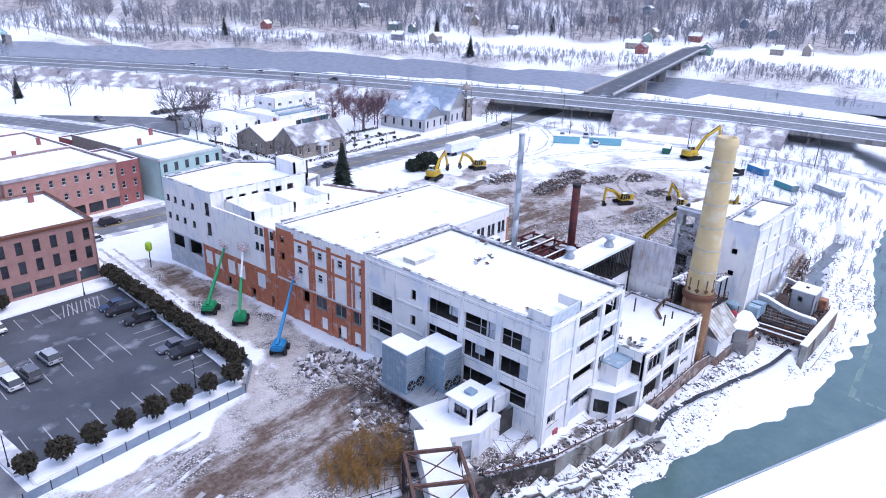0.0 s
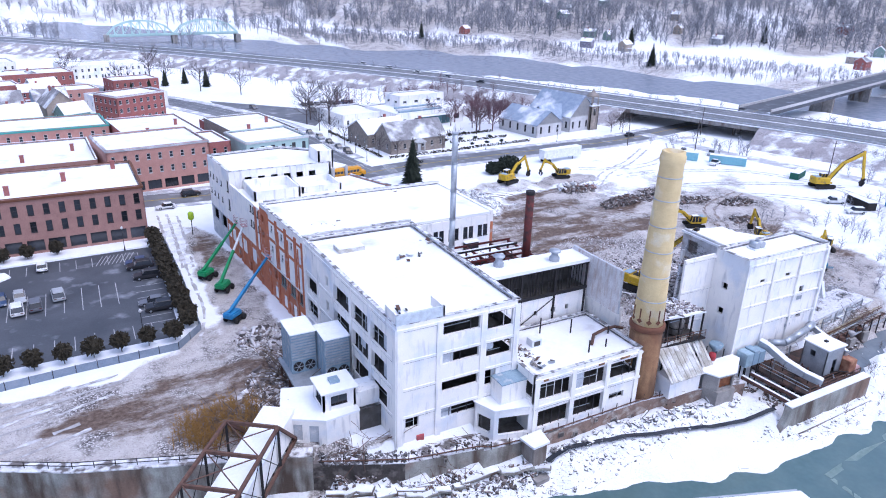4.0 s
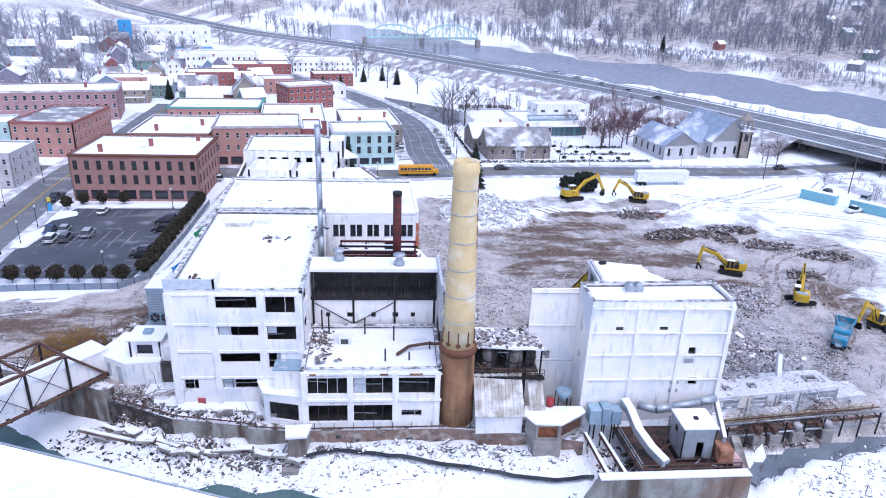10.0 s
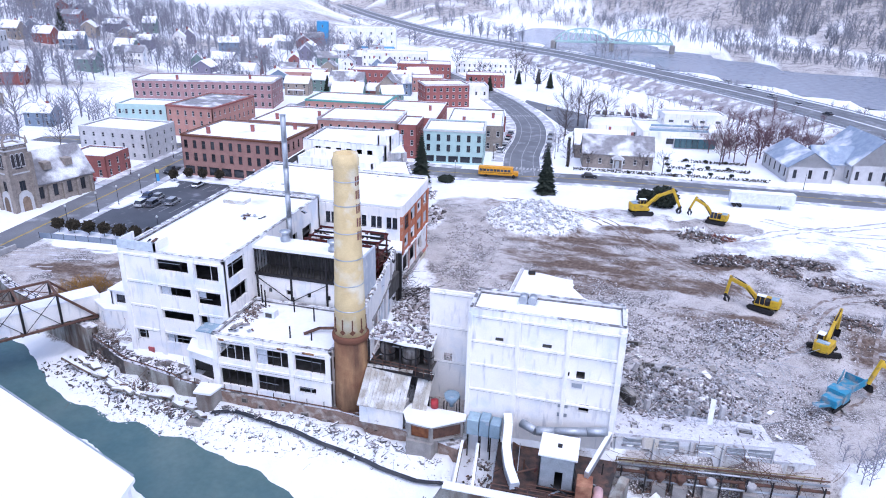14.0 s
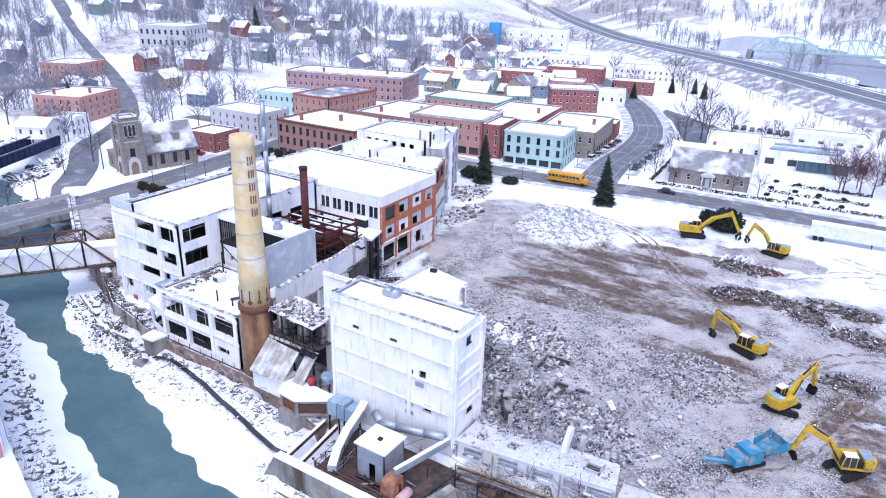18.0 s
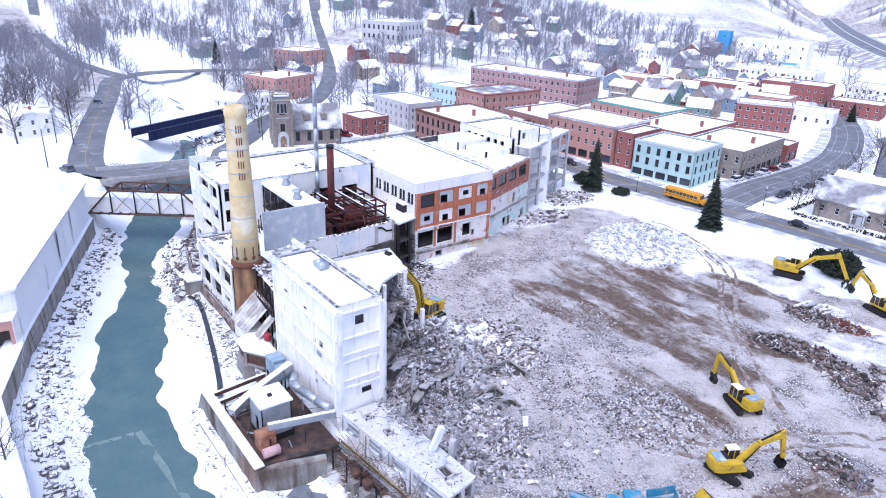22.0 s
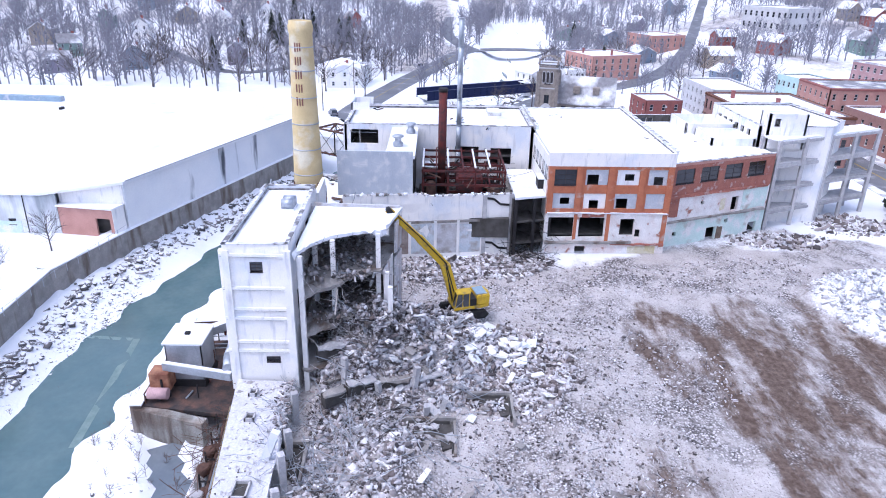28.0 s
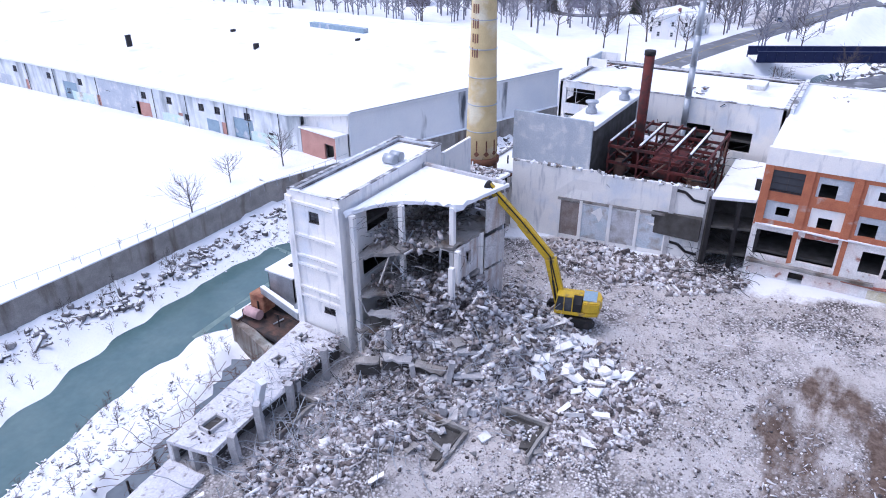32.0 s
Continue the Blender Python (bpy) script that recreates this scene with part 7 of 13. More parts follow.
# ---- town buildings ----
def seen_side(p, q):
    """Whether a wall faces the factory site; the others are blind."""
    mx, my = (p[0] + q[0]) / 2, (p[1] + q[1]) / 2
    nx, ny = q[1] - p[1], p[0] - q[0]
    vx, vy = 60 - mx, 0 - my
    return (nx * vx + ny * vy) / (math.hypot(nx, ny) * math.hypot(vx, vy) + 1e-9) > -0.12


def town_block(name, label, a, ang, L, D, H, m, rows, cols, side_cols=0, style="sash", win=(1.0, 1.7), z0=0.0, roof=None, shop=None, trim=None, frame=None, gap=0.6, first=None, chimneys=0, cat="building", faces=(0, 1, 2, 3), par=0.5):
    """A flat-roofed block; a is its near-left corner and ang its turn in degrees."""
    ca, sa = math.cos(radians(ang)), math.sin(radians(ang))

    def P(x, y):
        return (a[0] + x * ca - y * sa, a[1] + x * sa + y * ca)

    pts = [P(0, 0), P(L, 0), P(L, D), P(0, D)]
    c = P(L / 2, D / 2)
    ob = thing(name, (c[0], c[1], z0), label, cat)
    fh = (H - par - gap) / rows
    for i in faces:
        p, q = pts[i], pts[(i + 1) % 4]
        n = cols if i % 2 == 0 else side_cols
        length = L if i % 2 == 0 else D
        ops = []
        for r in range(rows):
            zb = z0 + r * fh + (fh - win[1]) * 0.55 + (0.2 if r else 0.0)
            if r == 0 and shop is not None and i in shop:
                k = max(2, int(length / 3.6))
                for j in range(k):
                    ops.append((length * (j + 0.1) / k, length * (j + 0.9) / k, z0 + 0.5, z0 + min(fh - 0.7, 3.0), "shop"))
                continue
            for j in range(n):
                u = length * (j + 0.5) / n - win[0] / 2
                ops.append((u, u + win[0], zb, zb + win[1], style))
        if not seen_side(p, q):
            ops = []
        bm = bmesh.new()
        wall(bm, p, q, z0 - 1.5, z0 + H, 0.3, [o[:4] for o in ops])
        part("wall", bm, m, ob)
        for o in ops:
            set_window(ob, p, q, o[0], o[2], round(o[1] - o[0], 2), round(o[3] - o[2], 2), "bare" if o[4] == "shop" else o[4], FRAME_DARK if o[4] == "shop" else frame)
        if trim is not None:
            bm = bmesh.new()
            d = (Vector(q) - Vector(p)).normalized()
            k = Vector((d.y, -d.x)) * 0.22
            wall(bm, tuple(Vector(p) + k), tuple(Vector(q) + k), z0 + H - 0.55, z0 + H - 0.1, 0.24)
            part("cornice", bm, trim, ob)
    roof_slab(ob, pts, z0 + H - par + 0.1, roof, inset=0.3)
    bm = bmesh.new()
    for i in range(4):
        d = (Vector(pts[(i + 1) % 4]) - Vector(pts[i])).normalized()
        k = Vector((-d.y, d.x)) * 0.31
        wall(bm, tuple(Vector(pts[i]) + k + d * 0.32), tuple(Vector(pts[(i + 1) % 4]) + k - d * 0.32), z0 + H - par + 0.1, z0 + H - par + 0.24, 0.28)
    part("flashing", bm, GRIME, ob)
    bm = bmesh.new()
    for i in range(4):
        wall(bm, pts[i], pts[(i + 1) % 4], z0 + H + 0.003, z0 + H + 0.09, 0.34)
    part("coping", bm, SNOW if trim is None else trim, ob)
    for k in range(chimneys):
        x, y = P(L * (k + 0.6) / chimneys, D * (0.2 + 0.6 * ((k * 7) % 3) / 2))
        bm = bmesh.new()
        box(bm, x - 0.45, y - 0.35, z0 + H - 0.5, x + 0.45, y + 0.35, z0 + H + 1.3)
        box(bm, x - 0.52, y - 0.42, z0 + H + 1.3, x + 0.52, y + 0.42, z0 + H + 1.45)
        part("chimney", bm, RED_BRICK, ob)
    return ob


def gable_house(name, label, c, ang, L, D, H, rise, m, roof=None, z0=0.0, cols=3, rows=2, win=(0.9, 1.4), frame=None, porch=False, cat="house", chimney=True):
    """A pitched-roof house about its plan centre; the ridge runs along its length."""
    ca, sa = math.cos(radians(ang)), math.sin(radians(ang))

    def P(x, y):
        return (c[0] + x * ca - y * sa, c[1] + x * sa + y * ca)

    ob = thing(name, (c[0], c[1], z0), label, cat)
    pts = [P(-L / 2, -D / 2), P(L / 2, -D / 2), P(L / 2, D / 2), P(-L / 2, D / 2)]
    fh = H / rows
    for i in range(4):
        p, q = pts[i], pts[(i + 1) % 4]
        length = L if i % 2 == 0 else D
        n = cols if i % 2 == 0 else max(1, int(cols * D / L))
        ops = [(length * (j + 0.5) / n - win[0] / 2, length * (j + 0.5) / n + win[0] / 2, z0 + r * fh + (fh - win[1]) / 2, z0 + r * fh + (fh + win[1]) / 2) for r in range(rows) for j in range(n)]
        if not seen_side(p, q):
            ops = []
        bm = bmesh.new()
        wall(bm, p, q, z0 - 2, z0 + H, 0.25, ops)
        if i % 2:
            d = (Vector(q) - Vector(p)).normalized()
            nn = Vector((-d.y, d.x)) * 0.25
            top = (Vector(p) + Vector(q)) / 2
            for k in (Vector((0, 0)), nn):
                bm.faces.new([bm.verts.new(v) for v in ((p[0] + k.x, p[1] + k.y, z0 + H), (q[0] + k.x, q[1] + k.y, z0 + H), (top.x + k.x, top.y + k.y, z0 + H + rise))])
        part("wall", bm, m, ob)
        for o in ops:
            set_window(ob, p, q, o[0], o[2], round(win[0], 2), round(win[1], 2), "sash", frame)
    e = 0.4
    for s in (-1, 1):
        bm = bmesh.new()
        y0 = s * (D / 2 + e)
        zz = z0 + H - rise * e / (D / 2)
        quad = [P(-L / 2 - e, y0), P(L / 2 + e, y0), P(L / 2 + e, 0), P(-L / 2 - e, 0)]
        zs = [zz, zz, z0 + H + rise, z0 + H + rise]
        lo = [bm.verts.new((*q, z)) for q, z in zip(quad, zs)]
        hi = [bm.verts.new((*q, z + 0.28)) for q, z in zip(quad, zs)]
        for f in ([3, 2, 1, 0], ):
            bm.faces.new([lo[k] for k in f])
        bm.faces.new(hi)
        for k in range(4):
            bm.faces.new((lo[k], lo[(k + 1) % 4], hi[(k + 1) % 4], hi[k]))
        bmesh.ops.recalc_face_normals(bm, faces=bm.faces[:])
        part("roof", bm, roof or ROOF_SNOW, ob)
    if chimney:
        x, y = P(L * 0.2, D * 0.1)
        bm = bmesh.new()
        box(bm, x - 0.4, y - 0.4, z0 + H, x + 0.4, y + 0.4, z0 + H + rise + 1.0)
        part("chimney", bm, RED_BRICK, ob)
    if porch:
        bm = bmesh.new()
        q = [P(-L * 0.35, -D / 2 - 2), P(L * 0.35, -D / 2 - 2), P(L * 0.35, -D / 2), P(-L * 0.35, -D / 2)]
        prism(bm, q, z0 + 2.6, z0 + 2.8)
        part("porch_roof", bm, SNOW, ob)
        for k in (-0.33, -0.1, 0.1, 0.33):
            x, y = P(L * k, -D / 2 - 1.85)
            bm = bmesh.new()
            tube(bm, (x, y, z0 - 0.5), (x, y, z0 + 2.6), 0.12, n=6)
            part("porch_post", bm, FRAME_WHITE, ob)
    return ob


PALE_STONE = mat("pale_ashlar_stone", (0.58, 0.575, 0.58), 0.85, second=(0.50, 0.495, 0.50), scale=0.8, fine=5.0, grain=0.08)
town_block("brick_corner_block", "brown brick three-storey block with paired windows and shops", (-48.8, 85.2), 1, 30, 22, 11.6, BROWN_BRICK, 3, 11, 7, win=(1.1, 2.1), shop=(0,), trim=DARK_BRICK, chimneys=3, frame=FRAME_DARK)
town_block("low_store_block", "deep two-storey brown brick store with a wide snowy roof", (-48.5, 122), 3, 23, 28, 8.8, BROWN_BRICK, 2, 7, 7, win=(1.0, 1.7), chimneys=2)
town_block("orange_brick_block", "salmon brick three-storey block with a shopfront row", (-23.6, 119.5), 8, 25, 20, 11.6, SALMON_BRICK, 3, 9, 5, win=(0.9, 1.6), shop=(0,), trim=PAVING)
town_block("red_side_block", "deep red brick side of a corner building", (1.3, 124.0), 8, 6, 15, 10.6, RED_BRICK, 3, 2, 4, win=(0.9, 1.6))
town_block("mint_green_block", "pale mint three-storey corner building with dark shutters", (10.5, 121.2), 9, 18.5, 16, 10.4, GREEN_WALL, 3, 6, 5, win=(1.1, 1.9), shop=(0,), trim=FRAME_WHITE, frame=FRAME_DARK)
town_block("beige_shop_block", "beige stone shop block with a deep plan behind", (12.5, 140), 9, 19, 30, 8.6, STONE, 2, 6, 9, win=(1.1, 1.8), shop=(1,), chimneys=2)
town_block("small_shop", "small dark shop with an awning", (10, 172), 10, 17, 10, 5.8, RED_BRICK, 1, 4, 3, shop=(1,))
town_block("striped_hotel", "red brick block with pale bands and tall windows", (-15, 211), 30, 20, 14, 10.0, RED_BRICK, 3, 7, 5, win=(1.2, 1.5), trim=FRAME_WHITE)
town_block("white_stone_block", "pale stone three-storey corner house with small windows", (-90, 93.5), 2, 23, 14.5, 9.2, PALE_STONE, 3, 7, 4, win=(0.9, 1.4))
town_block("red_brick_rear_block", "red brick three-storey block with a dark parapet", (-83.5, 127), 0, 18, 28, 10.5, SALMON_BRICK, 3, 6, 9, win=(0.9, 1.7), roof=SLATE, trim=RED_BRICK)
town_block("blue_white_block", "pale blue and white row building", (-108, 132), 12, 20, 12, 8.4, GREEN_WALL, 2, 8, 3)
town_block("long_brick_school", "long red brick block with stone bands", (-130, 170), 15, 58, 20, 11.0, PINK_BRICK, 3, 20, 6, win=(1.2, 1.7), trim=PAVING, chimneys=2)
town_block("green_top_block", "brick block with a green painted parapet", (-52, 170), 5, 32, 20, 7.8, SALMON_BRICK, 2, 10, 4, trim=TEAL_TRIM)
town_block("low_brick_garage", "low red brick garage behind the church", (-78, 74), 6, 12, 11, 6.0, RED_BRICK, 2, 3, 3)
town_block("red_side_store", "low red brick store beside the main street", (-16, 150), 8, 22, 34, 7.4, RED_BRICK, 2, 6, 9, win=(1.0, 1.6), chimneys=2)
town_block("red_brick_hotel", "red brick four-storey block on the hill road", (-154.4, 67.2), 22, 19.5, 22, 8.5, SALMON_BRICK, 3, 6, 6, z0=1.0, chimneys=2)
town_block("pink_brick_block", "faded pink brick hill-road building", (-232, 112), 22, 20, 20, 9, SALMON_BRICK, 3, 6, 5, z0=1.5)
town_block("town_hall", "tall pale stone hall with rows of dark windows", (-244, 174), 24, 28, 24, 17, PALE_STONE, 3, 8, 6, win=(1.5, 2.6), z0=7)
gable_house("white_cottage", "white two-storey house with dark windows by the lane", (-119, 50), 30, 10, 9, 6, 2.2, WHITE_WALL, porch=True)
gable_house("white_road_house", "white hip house beside the hill road", (-120, -18), 10, 18, 12, 6.2, 1.6, WHITE_WALL, cols=5)
town_block("blue_plant_tower", "bright blue clad industrial tower", (-148, 392), 20, 8, 8, 22, BLUE_CLAD, 4, 1, 1)
town_block("white_plant", "white industrial plant sheds in the distance", (-136, 396), 20, 44, 24, 18, WHITE_WALL, 3, 6, 3)
town_block("blue_shed", "light blue roofed industrial shed", (-110, 372), 20, 26, 18, 7, WHITE_WALL, 2, 6, 3, roof=BLUE_CLAD)
# library house, museum and the stone church on the front street
gable_house("stone_library", "long grey stone house with a slate roof and white door", (68, 139), 7, 21, 10, 4.6, 4.6, STONE, SLATE, cols=6, rows=1, win=(1.0, 1.6), frame=FRAME_WHITE)
gable_house("dark_roof_wing", "dark-roofed rear wing with clean snow on it", (62, 152), 7, 16, 14, 4.5, 3.4, STONE, ROOF_SNOW, cols=4, rows=1)
town_block("white_museum", "white flat-roofed museum with a glazed entrance", (76, 168), 10, 32, 22, 5.6, WHITE_WALL, 1, 5, 3, win=(2.6, 1.8), frame=FRAME_DARK)
town_block("museum_low_wing", "low white flat-roofed museum wing", (58, 176), 10, 18, 20, 4.8, WHITE_WALL, 1, 4, 3)

ub = town_block("museum_gallery", "stepped white gallery block with roof lights on the museum", (83, 181), 10, 22, 10, 4.0, WHITE_WALL, 1, 4, 2, win=(1.8, 0.9), z0=5.7, frame=FRAME_WHITE)
for k in range(3):
    bm = bmesh.new()
    q = Matrix.Translation((88 + 0.3 * k, 172.5 + k * 2.6, 5.75 + k * 0.25)) @ Matrix.Rotation(radians(10), 4, "Z")
    mbox(bm, q, 20, 1.3, 0.7)
    bmesh.ops.bevel(bm, geom=bm.edges[:], offset=0.12, segments=1, affect="EDGES")
    part("roof_light", bm, (BLUE_GREY_METAL, FRAME_WHITE, BLUE_GREY_METAL)[k], ub, "long rooflight with grey-blue glazing")
TEAL_GLASS = mat("dark_teal_glass", (0.07, 0.15, 0.17), 0.15, fine=2.0, grain=0.05, bump=0, spec=0.6, per_object=0.3)
gl = thing("museum_entrance", (92, 170, 0), "teal glazed museum entrance under a flat white canopy", "entrance")
ga, gb_ = Vector((87.0, 169.6)), Vector((101.0, 172.1))
gdir = (gb_ - ga).normalized()
for k in range(7):
    p = ga + gdir * 2.0 * k
    q = p + gdir * 1.9
    bm = bmesh.new()
    wall(bm, (p.x + 0.03, p.y - 0.2), (q.x, q.y - 0.2), 0.3, 3.6, 0.1)
    part("pane", bm, TEAL_GLASS, gl, "dark teal glass pane")
    bm = bmesh.new()
    beam(bm, (p.x, p.y - 0.3, 0.1), (p.x, p.y - 0.3, 3.7), 0.12)
    part("mullion", bm, FRAME_DARK, gl)
bm = bmesh.new()
beam(bm, (ga.x - 0.5, ga.y - 0.7, 3.85), (gb_.x + 0.5, gb_.y - 0.7, 3.85), 1.6, 0.26)
part("canopy", bm, SNOW, gl)
# the library's white portico
po = thing("library_portico", (67.4, 133, 0), "small white pedimented portico with two columns and a white door", "portico")
pm = pose(68.6, 133.6, 0, 0, 0, 7)


def porch_part(name, bm, m):
    for v in bm.verts:
        v.co = pm @ v.co
    part(name, bm, m, po)


for x in (-1.3, 1.3):
    bm = bmesh.new()
    tube(bm, (x, -1.3, 0), (x, -1.3, 3.2), 0.2, 0.17, 10)
    porch_part("column", bm, FRAME_WHITE)
bm = bmesh.new()
box(bm, -1.8, -1.6, 3.2, 1.8, 0.6, 3.5)
porch_part("entablature", bm, FRAME_WHITE)
bm = bmesh.new()
a = [bm.verts.new(p) for p in ((-1.9, -1.7, 3.51), (1.9, -1.7, 3.51), (0, -1.7, 4.6))]
b = [bm.verts.new(p) for p in ((-1.9, 1.6, 3.51), (1.9, 1.6, 3.51), (0, 1.6, 4.6))]
bm.faces.new(a)
bm.faces.new(b[::-1])
for i in range(3):
    bm.faces.new((a[i], b[i], b[(i + 1) % 3], a[(i + 1) % 3]))
bmesh.ops.recalc_face_normals(bm, faces=bm.faces[:])
porch_part("pediment", bm, FRAME_WHITE)
bm = bmesh.new()
box(bm, -0.55, 0.0, 0.1, 0.55, 0.2, 2.5)
porch_part("door", bm, WHITE_PAINT)
bm = bmesh.new()
box(bm, -1.6, -2.6, -0.2, 1.6, 0.4, 0.22)
porch_part("step", bm, PAVING)
# asphalt lot between the museum and the main street
sheet("road_museum_lot", [(24, 250), (54, 222), (62, 208), (60, 201), (50, 184), (45, 196), (33, 226), (24, 240)], 0.1, ROAD_GREY, "wet asphalt lot beside the museum", "car park", thick=0.3)

# ---- the warehouse across the creek ----
wh = thing("warehouse", (-5, -60, 0), "huge white warehouse with a broad snowy roof and stained walls", "warehouse")
RN, RE = (-22.0, -16.4), (26.8, -33.7)
bm = bmesh.new()
wall(bm, RE, RN, -1.0, 8.3, 0.4)
part("wall_river", bm, mat("stained_white_warehouse_wall", (0.86, 0.86, 0.87), 0.8, second=(0.76, 0.78, 0.82), scale=0.15, fine=6.0, grain=0.04, stain=(0.09, 0.10, 0.12), stain_scale=0.3, stain_at=0.65, stain_soft=0.05, streak=True), wh)
bm = bmesh.new()
wall(bm, (27.4, -33.3), (-22.3, -15.9), -5.2, -1.0, 0.5)
part("foundation", bm, CONCRETE, wh)
bm = bmesh.new()
wall(bm, (-22.0, -16.8), (-56, -46), -1.0, 8.3, 0.4)
part("wall_west", bm, WHITE_WALL, wh)
# long office front towards the snowy yard: a curved eave, doors and faded panels
EX, EY = 28.0, -190.0
EF = [(EX, EY), (EX, -44.0)]
EL = -44.0 - EY
wins = [(EL - v, EL - v + 1.6, 3.9, 5.2) for v in (14, 22, 26.5, 36, 44, 56, 66, 78, 92, 110)] + [(EL - v, EL - v + 1.2, 1.4, 2.4) for v in (8, 31, 48, 71)]
gates = [(EL - v, EL - v + 5.2, 0, 4.0) for v in (17, 72, 104)]
doors = [(EL - v, EL - v + 1.4, 0, 2.4) for v in (20.5, 33, 60, 88)]
bm = bmesh.new()
wall(bm, EF[0], EF[1], -0.5, 6.6, 0.35, wins + gates + doors)
part("wall_east", bm, mat("peeling_white_front_wall", (0.80, 0.81, 0.83), 0.85, second=(0.60, 0.64, 0.67), scale=0.4, fine=8.0, grain=0.06, stain=(0.33, 0.36, 0.38), stain_scale=0.5, stain_at=0.57, stain_soft=0.1, streak=True), wh)
for o in gates:
    bm = bmesh.new()
    wall(bm, (EX - 0.15, EY + o[0]), (EX - 0.15, EY + o[1]), o[2], o[3], 0.1)
    part("roller_door", bm, BLUE_GREY_METAL, wh, "faded blue roller door")
for o in doors:
    bm = bmesh.new()
    wall(bm, (EX - 0.15, EY + o[0]), (EX - 0.15, EY + o[1]), o[2], o[3], 0.1)
    part("door", bm, SALMON_BRICK, wh, "faded red door")
for o in wins:
    set_window(wh, EF[0], EF[1], o[0], o[2], round(o[1] - o[0], 2), round(o[3] - o[2], 2), "grid", FRAME_DARK)
for v0, v1, z0, z1, m_, lb_ in ((46, 41.5, 0.1, 3.0, SALMON_BRICK, "faded red panel"), (58.5, 45, -0.2, 6.4, GREY_WALL, "grey painted bay"), (69, 61, 0.0, 2.2, MINT_PLASTER, "faded mint strip"), (24.5, 21.2, 0.2, 2.4, BLUE_GREY_METAL, "pale blue panel"), (38, 31.5, 0.0, 1.8, MINT_PLASTER, "faded mint strip"), (12.5, 6, 0, 2.0, MINT_PLASTER, "faded mint strip"), (100, 94, 0, 2.6, GREY_WALL, "grey painted panel")):
    wall_patch(wh, "wall_panel", EF[0], EF[1], EL - v0, EL - v1, z0, z1, m_, 0.05, lb_)
for v in (5, 12.9, 19, 30, 40, 59, 75, 86):
    bm = bmesh.new()
    tube(bm, (EX + 0.14, -44.0 - v, -0.3), (EX + 0.14, -44.0 - v, 6.5), 0.07, n=6)
    part("downpipe", bm, DARK_STEEL, wh)
torn_ledge(wh, EF[0], EF[1], 0.5, EL - 0.5, 6.75, 0.3, DARK_STEEL, 9, 0.2)
bm = bmesh.new()
wall(bm, (EX, -43.9), (29.4, -34.9), -0.5, 4.6, 0.35, [(6.2, 8.6, -0.2, 3.0)])
part("lean_to_wall", bm, SALMON_BRICK, wh, "salmon brick lean-to wall with a dark doorway")
bm = bmesh.new()
wall(bm, (29.4, -34.8), (27.2, -33.9), -0.5, 4.6, 0.35)
part("lean_to_end", bm, WHITE_WALL, wh)
# dark block whose colour supplies the shade in the doorway
bm = bmesh.new()
box(bm, 27.2, -38.4, -0.5, 27.5, -35.0, 4.2)
part("lean_to_inside", bm, DARK_INSIDE, wh)
bm = bmesh.new()
prism(bm, [(26.6, -44.0), (28.3, -44.1), (29.8, -34.7), (27.1, -33.9)], 4.603, 4.85)
part("lean_to_roof", bm, ROOF_SNOW, wh)
bm = bmesh.new()
wall(bm, (26.9, -44.0), (26.9, -33.9), 4.7, 8.0, 0.3)
part("upper_wall", bm, WHITE_WALL, wh)
# broad low roof in long planes
R = {"a": (27.2, -33.4, 8.5), "b": (-22.4, -15.9, 8.5), "c": (-34, -40, 11.6), "d": (8, -58, 11.4), "e": (-20, -150, 11.2), "f": (28.5, -190, 6.9), "g": (28.5, -46, 6.9), "h": (-56.5, -46.3, 8.5), "i": (-56.5, -190, 8.5), "j": (-20, -190, 11.2)}
bm = bmesh.new()
vv = {k: bm.verts.new(p) for k, p in R.items()}
lo = {k: bm.verts.new((p[0], p[1], p[2] - 0.45)) for k, p in R.items()}
for f in ("abcd", "agd", "dgfje", "dec", "bhc", "hijec"):
    bm.faces.new([vv[k] for k in f])
for a, b in ("ab", "bh", "ga", "fg", "hi", "ij", "jf"):
    bm.faces.new((lo[a], lo[b], vv[b], vv[a]))
bmesh.ops.recalc_face_normals(bm, faces=bm.faces[:])
part("roof", bm, ROOF_SNOW, wh)
bm = bmesh.new()
tube(bm, (26.9, -33.2, 8.55), (-22.2, -15.8, 8.55), 0.09, n=5)
part("gutter", bm, GALV, wh)
bm = bmesh.new()
wall(bm, (-20.5, -84), (-19.5, -66), 10.4, 12.5, 1.6)
part("skylight", bm, BLUE_GREY_METAL, wh, "long blue-grey roof light")
for x, y in ((4, -78), (-6, -96), (12, -112), (-12, -62)):
    bm = bmesh.new()
    box(bm, x - 0.6, y - 0.3, 9.2, x + 0.6, y + 0.3, 11.9)
    part("roof_vent", bm, DARK_STEEL, wh)

# ---- covered footbridge in a steel truss ----
fb = thing("covered_footbridge", (-18, -3, 0), "white covered gallery carried inside a rusty steel truss", "footbridge")
FA, FB_ = Vector((-13.4, 7.3, 0)), Vector((-28.6, -14.0, 0))
fd = (FB_ - FA).normalized()
fn = Vector((-fd.y, fd.x, 0))
FL = (FB_ - FA).length
up = Vector((0, 0, 1))
q = Matrix.Translation((FA + FB_) / 2 + up * 2.5 + fn * 0.9) @ Matrix.Rotation(math.atan2(fd.y, fd.x), 4, "Z")
bm = bmesh.new()
mbox(bm, q, FL + 1.5, 3.7, 3.2)
part("gallery", bm, WHITE_WALL, fb)
bm = bmesh.new()
mbox(bm, Matrix.Translation(up * 1.72) @ q, FL + 1.6, 3.9, 0.2)
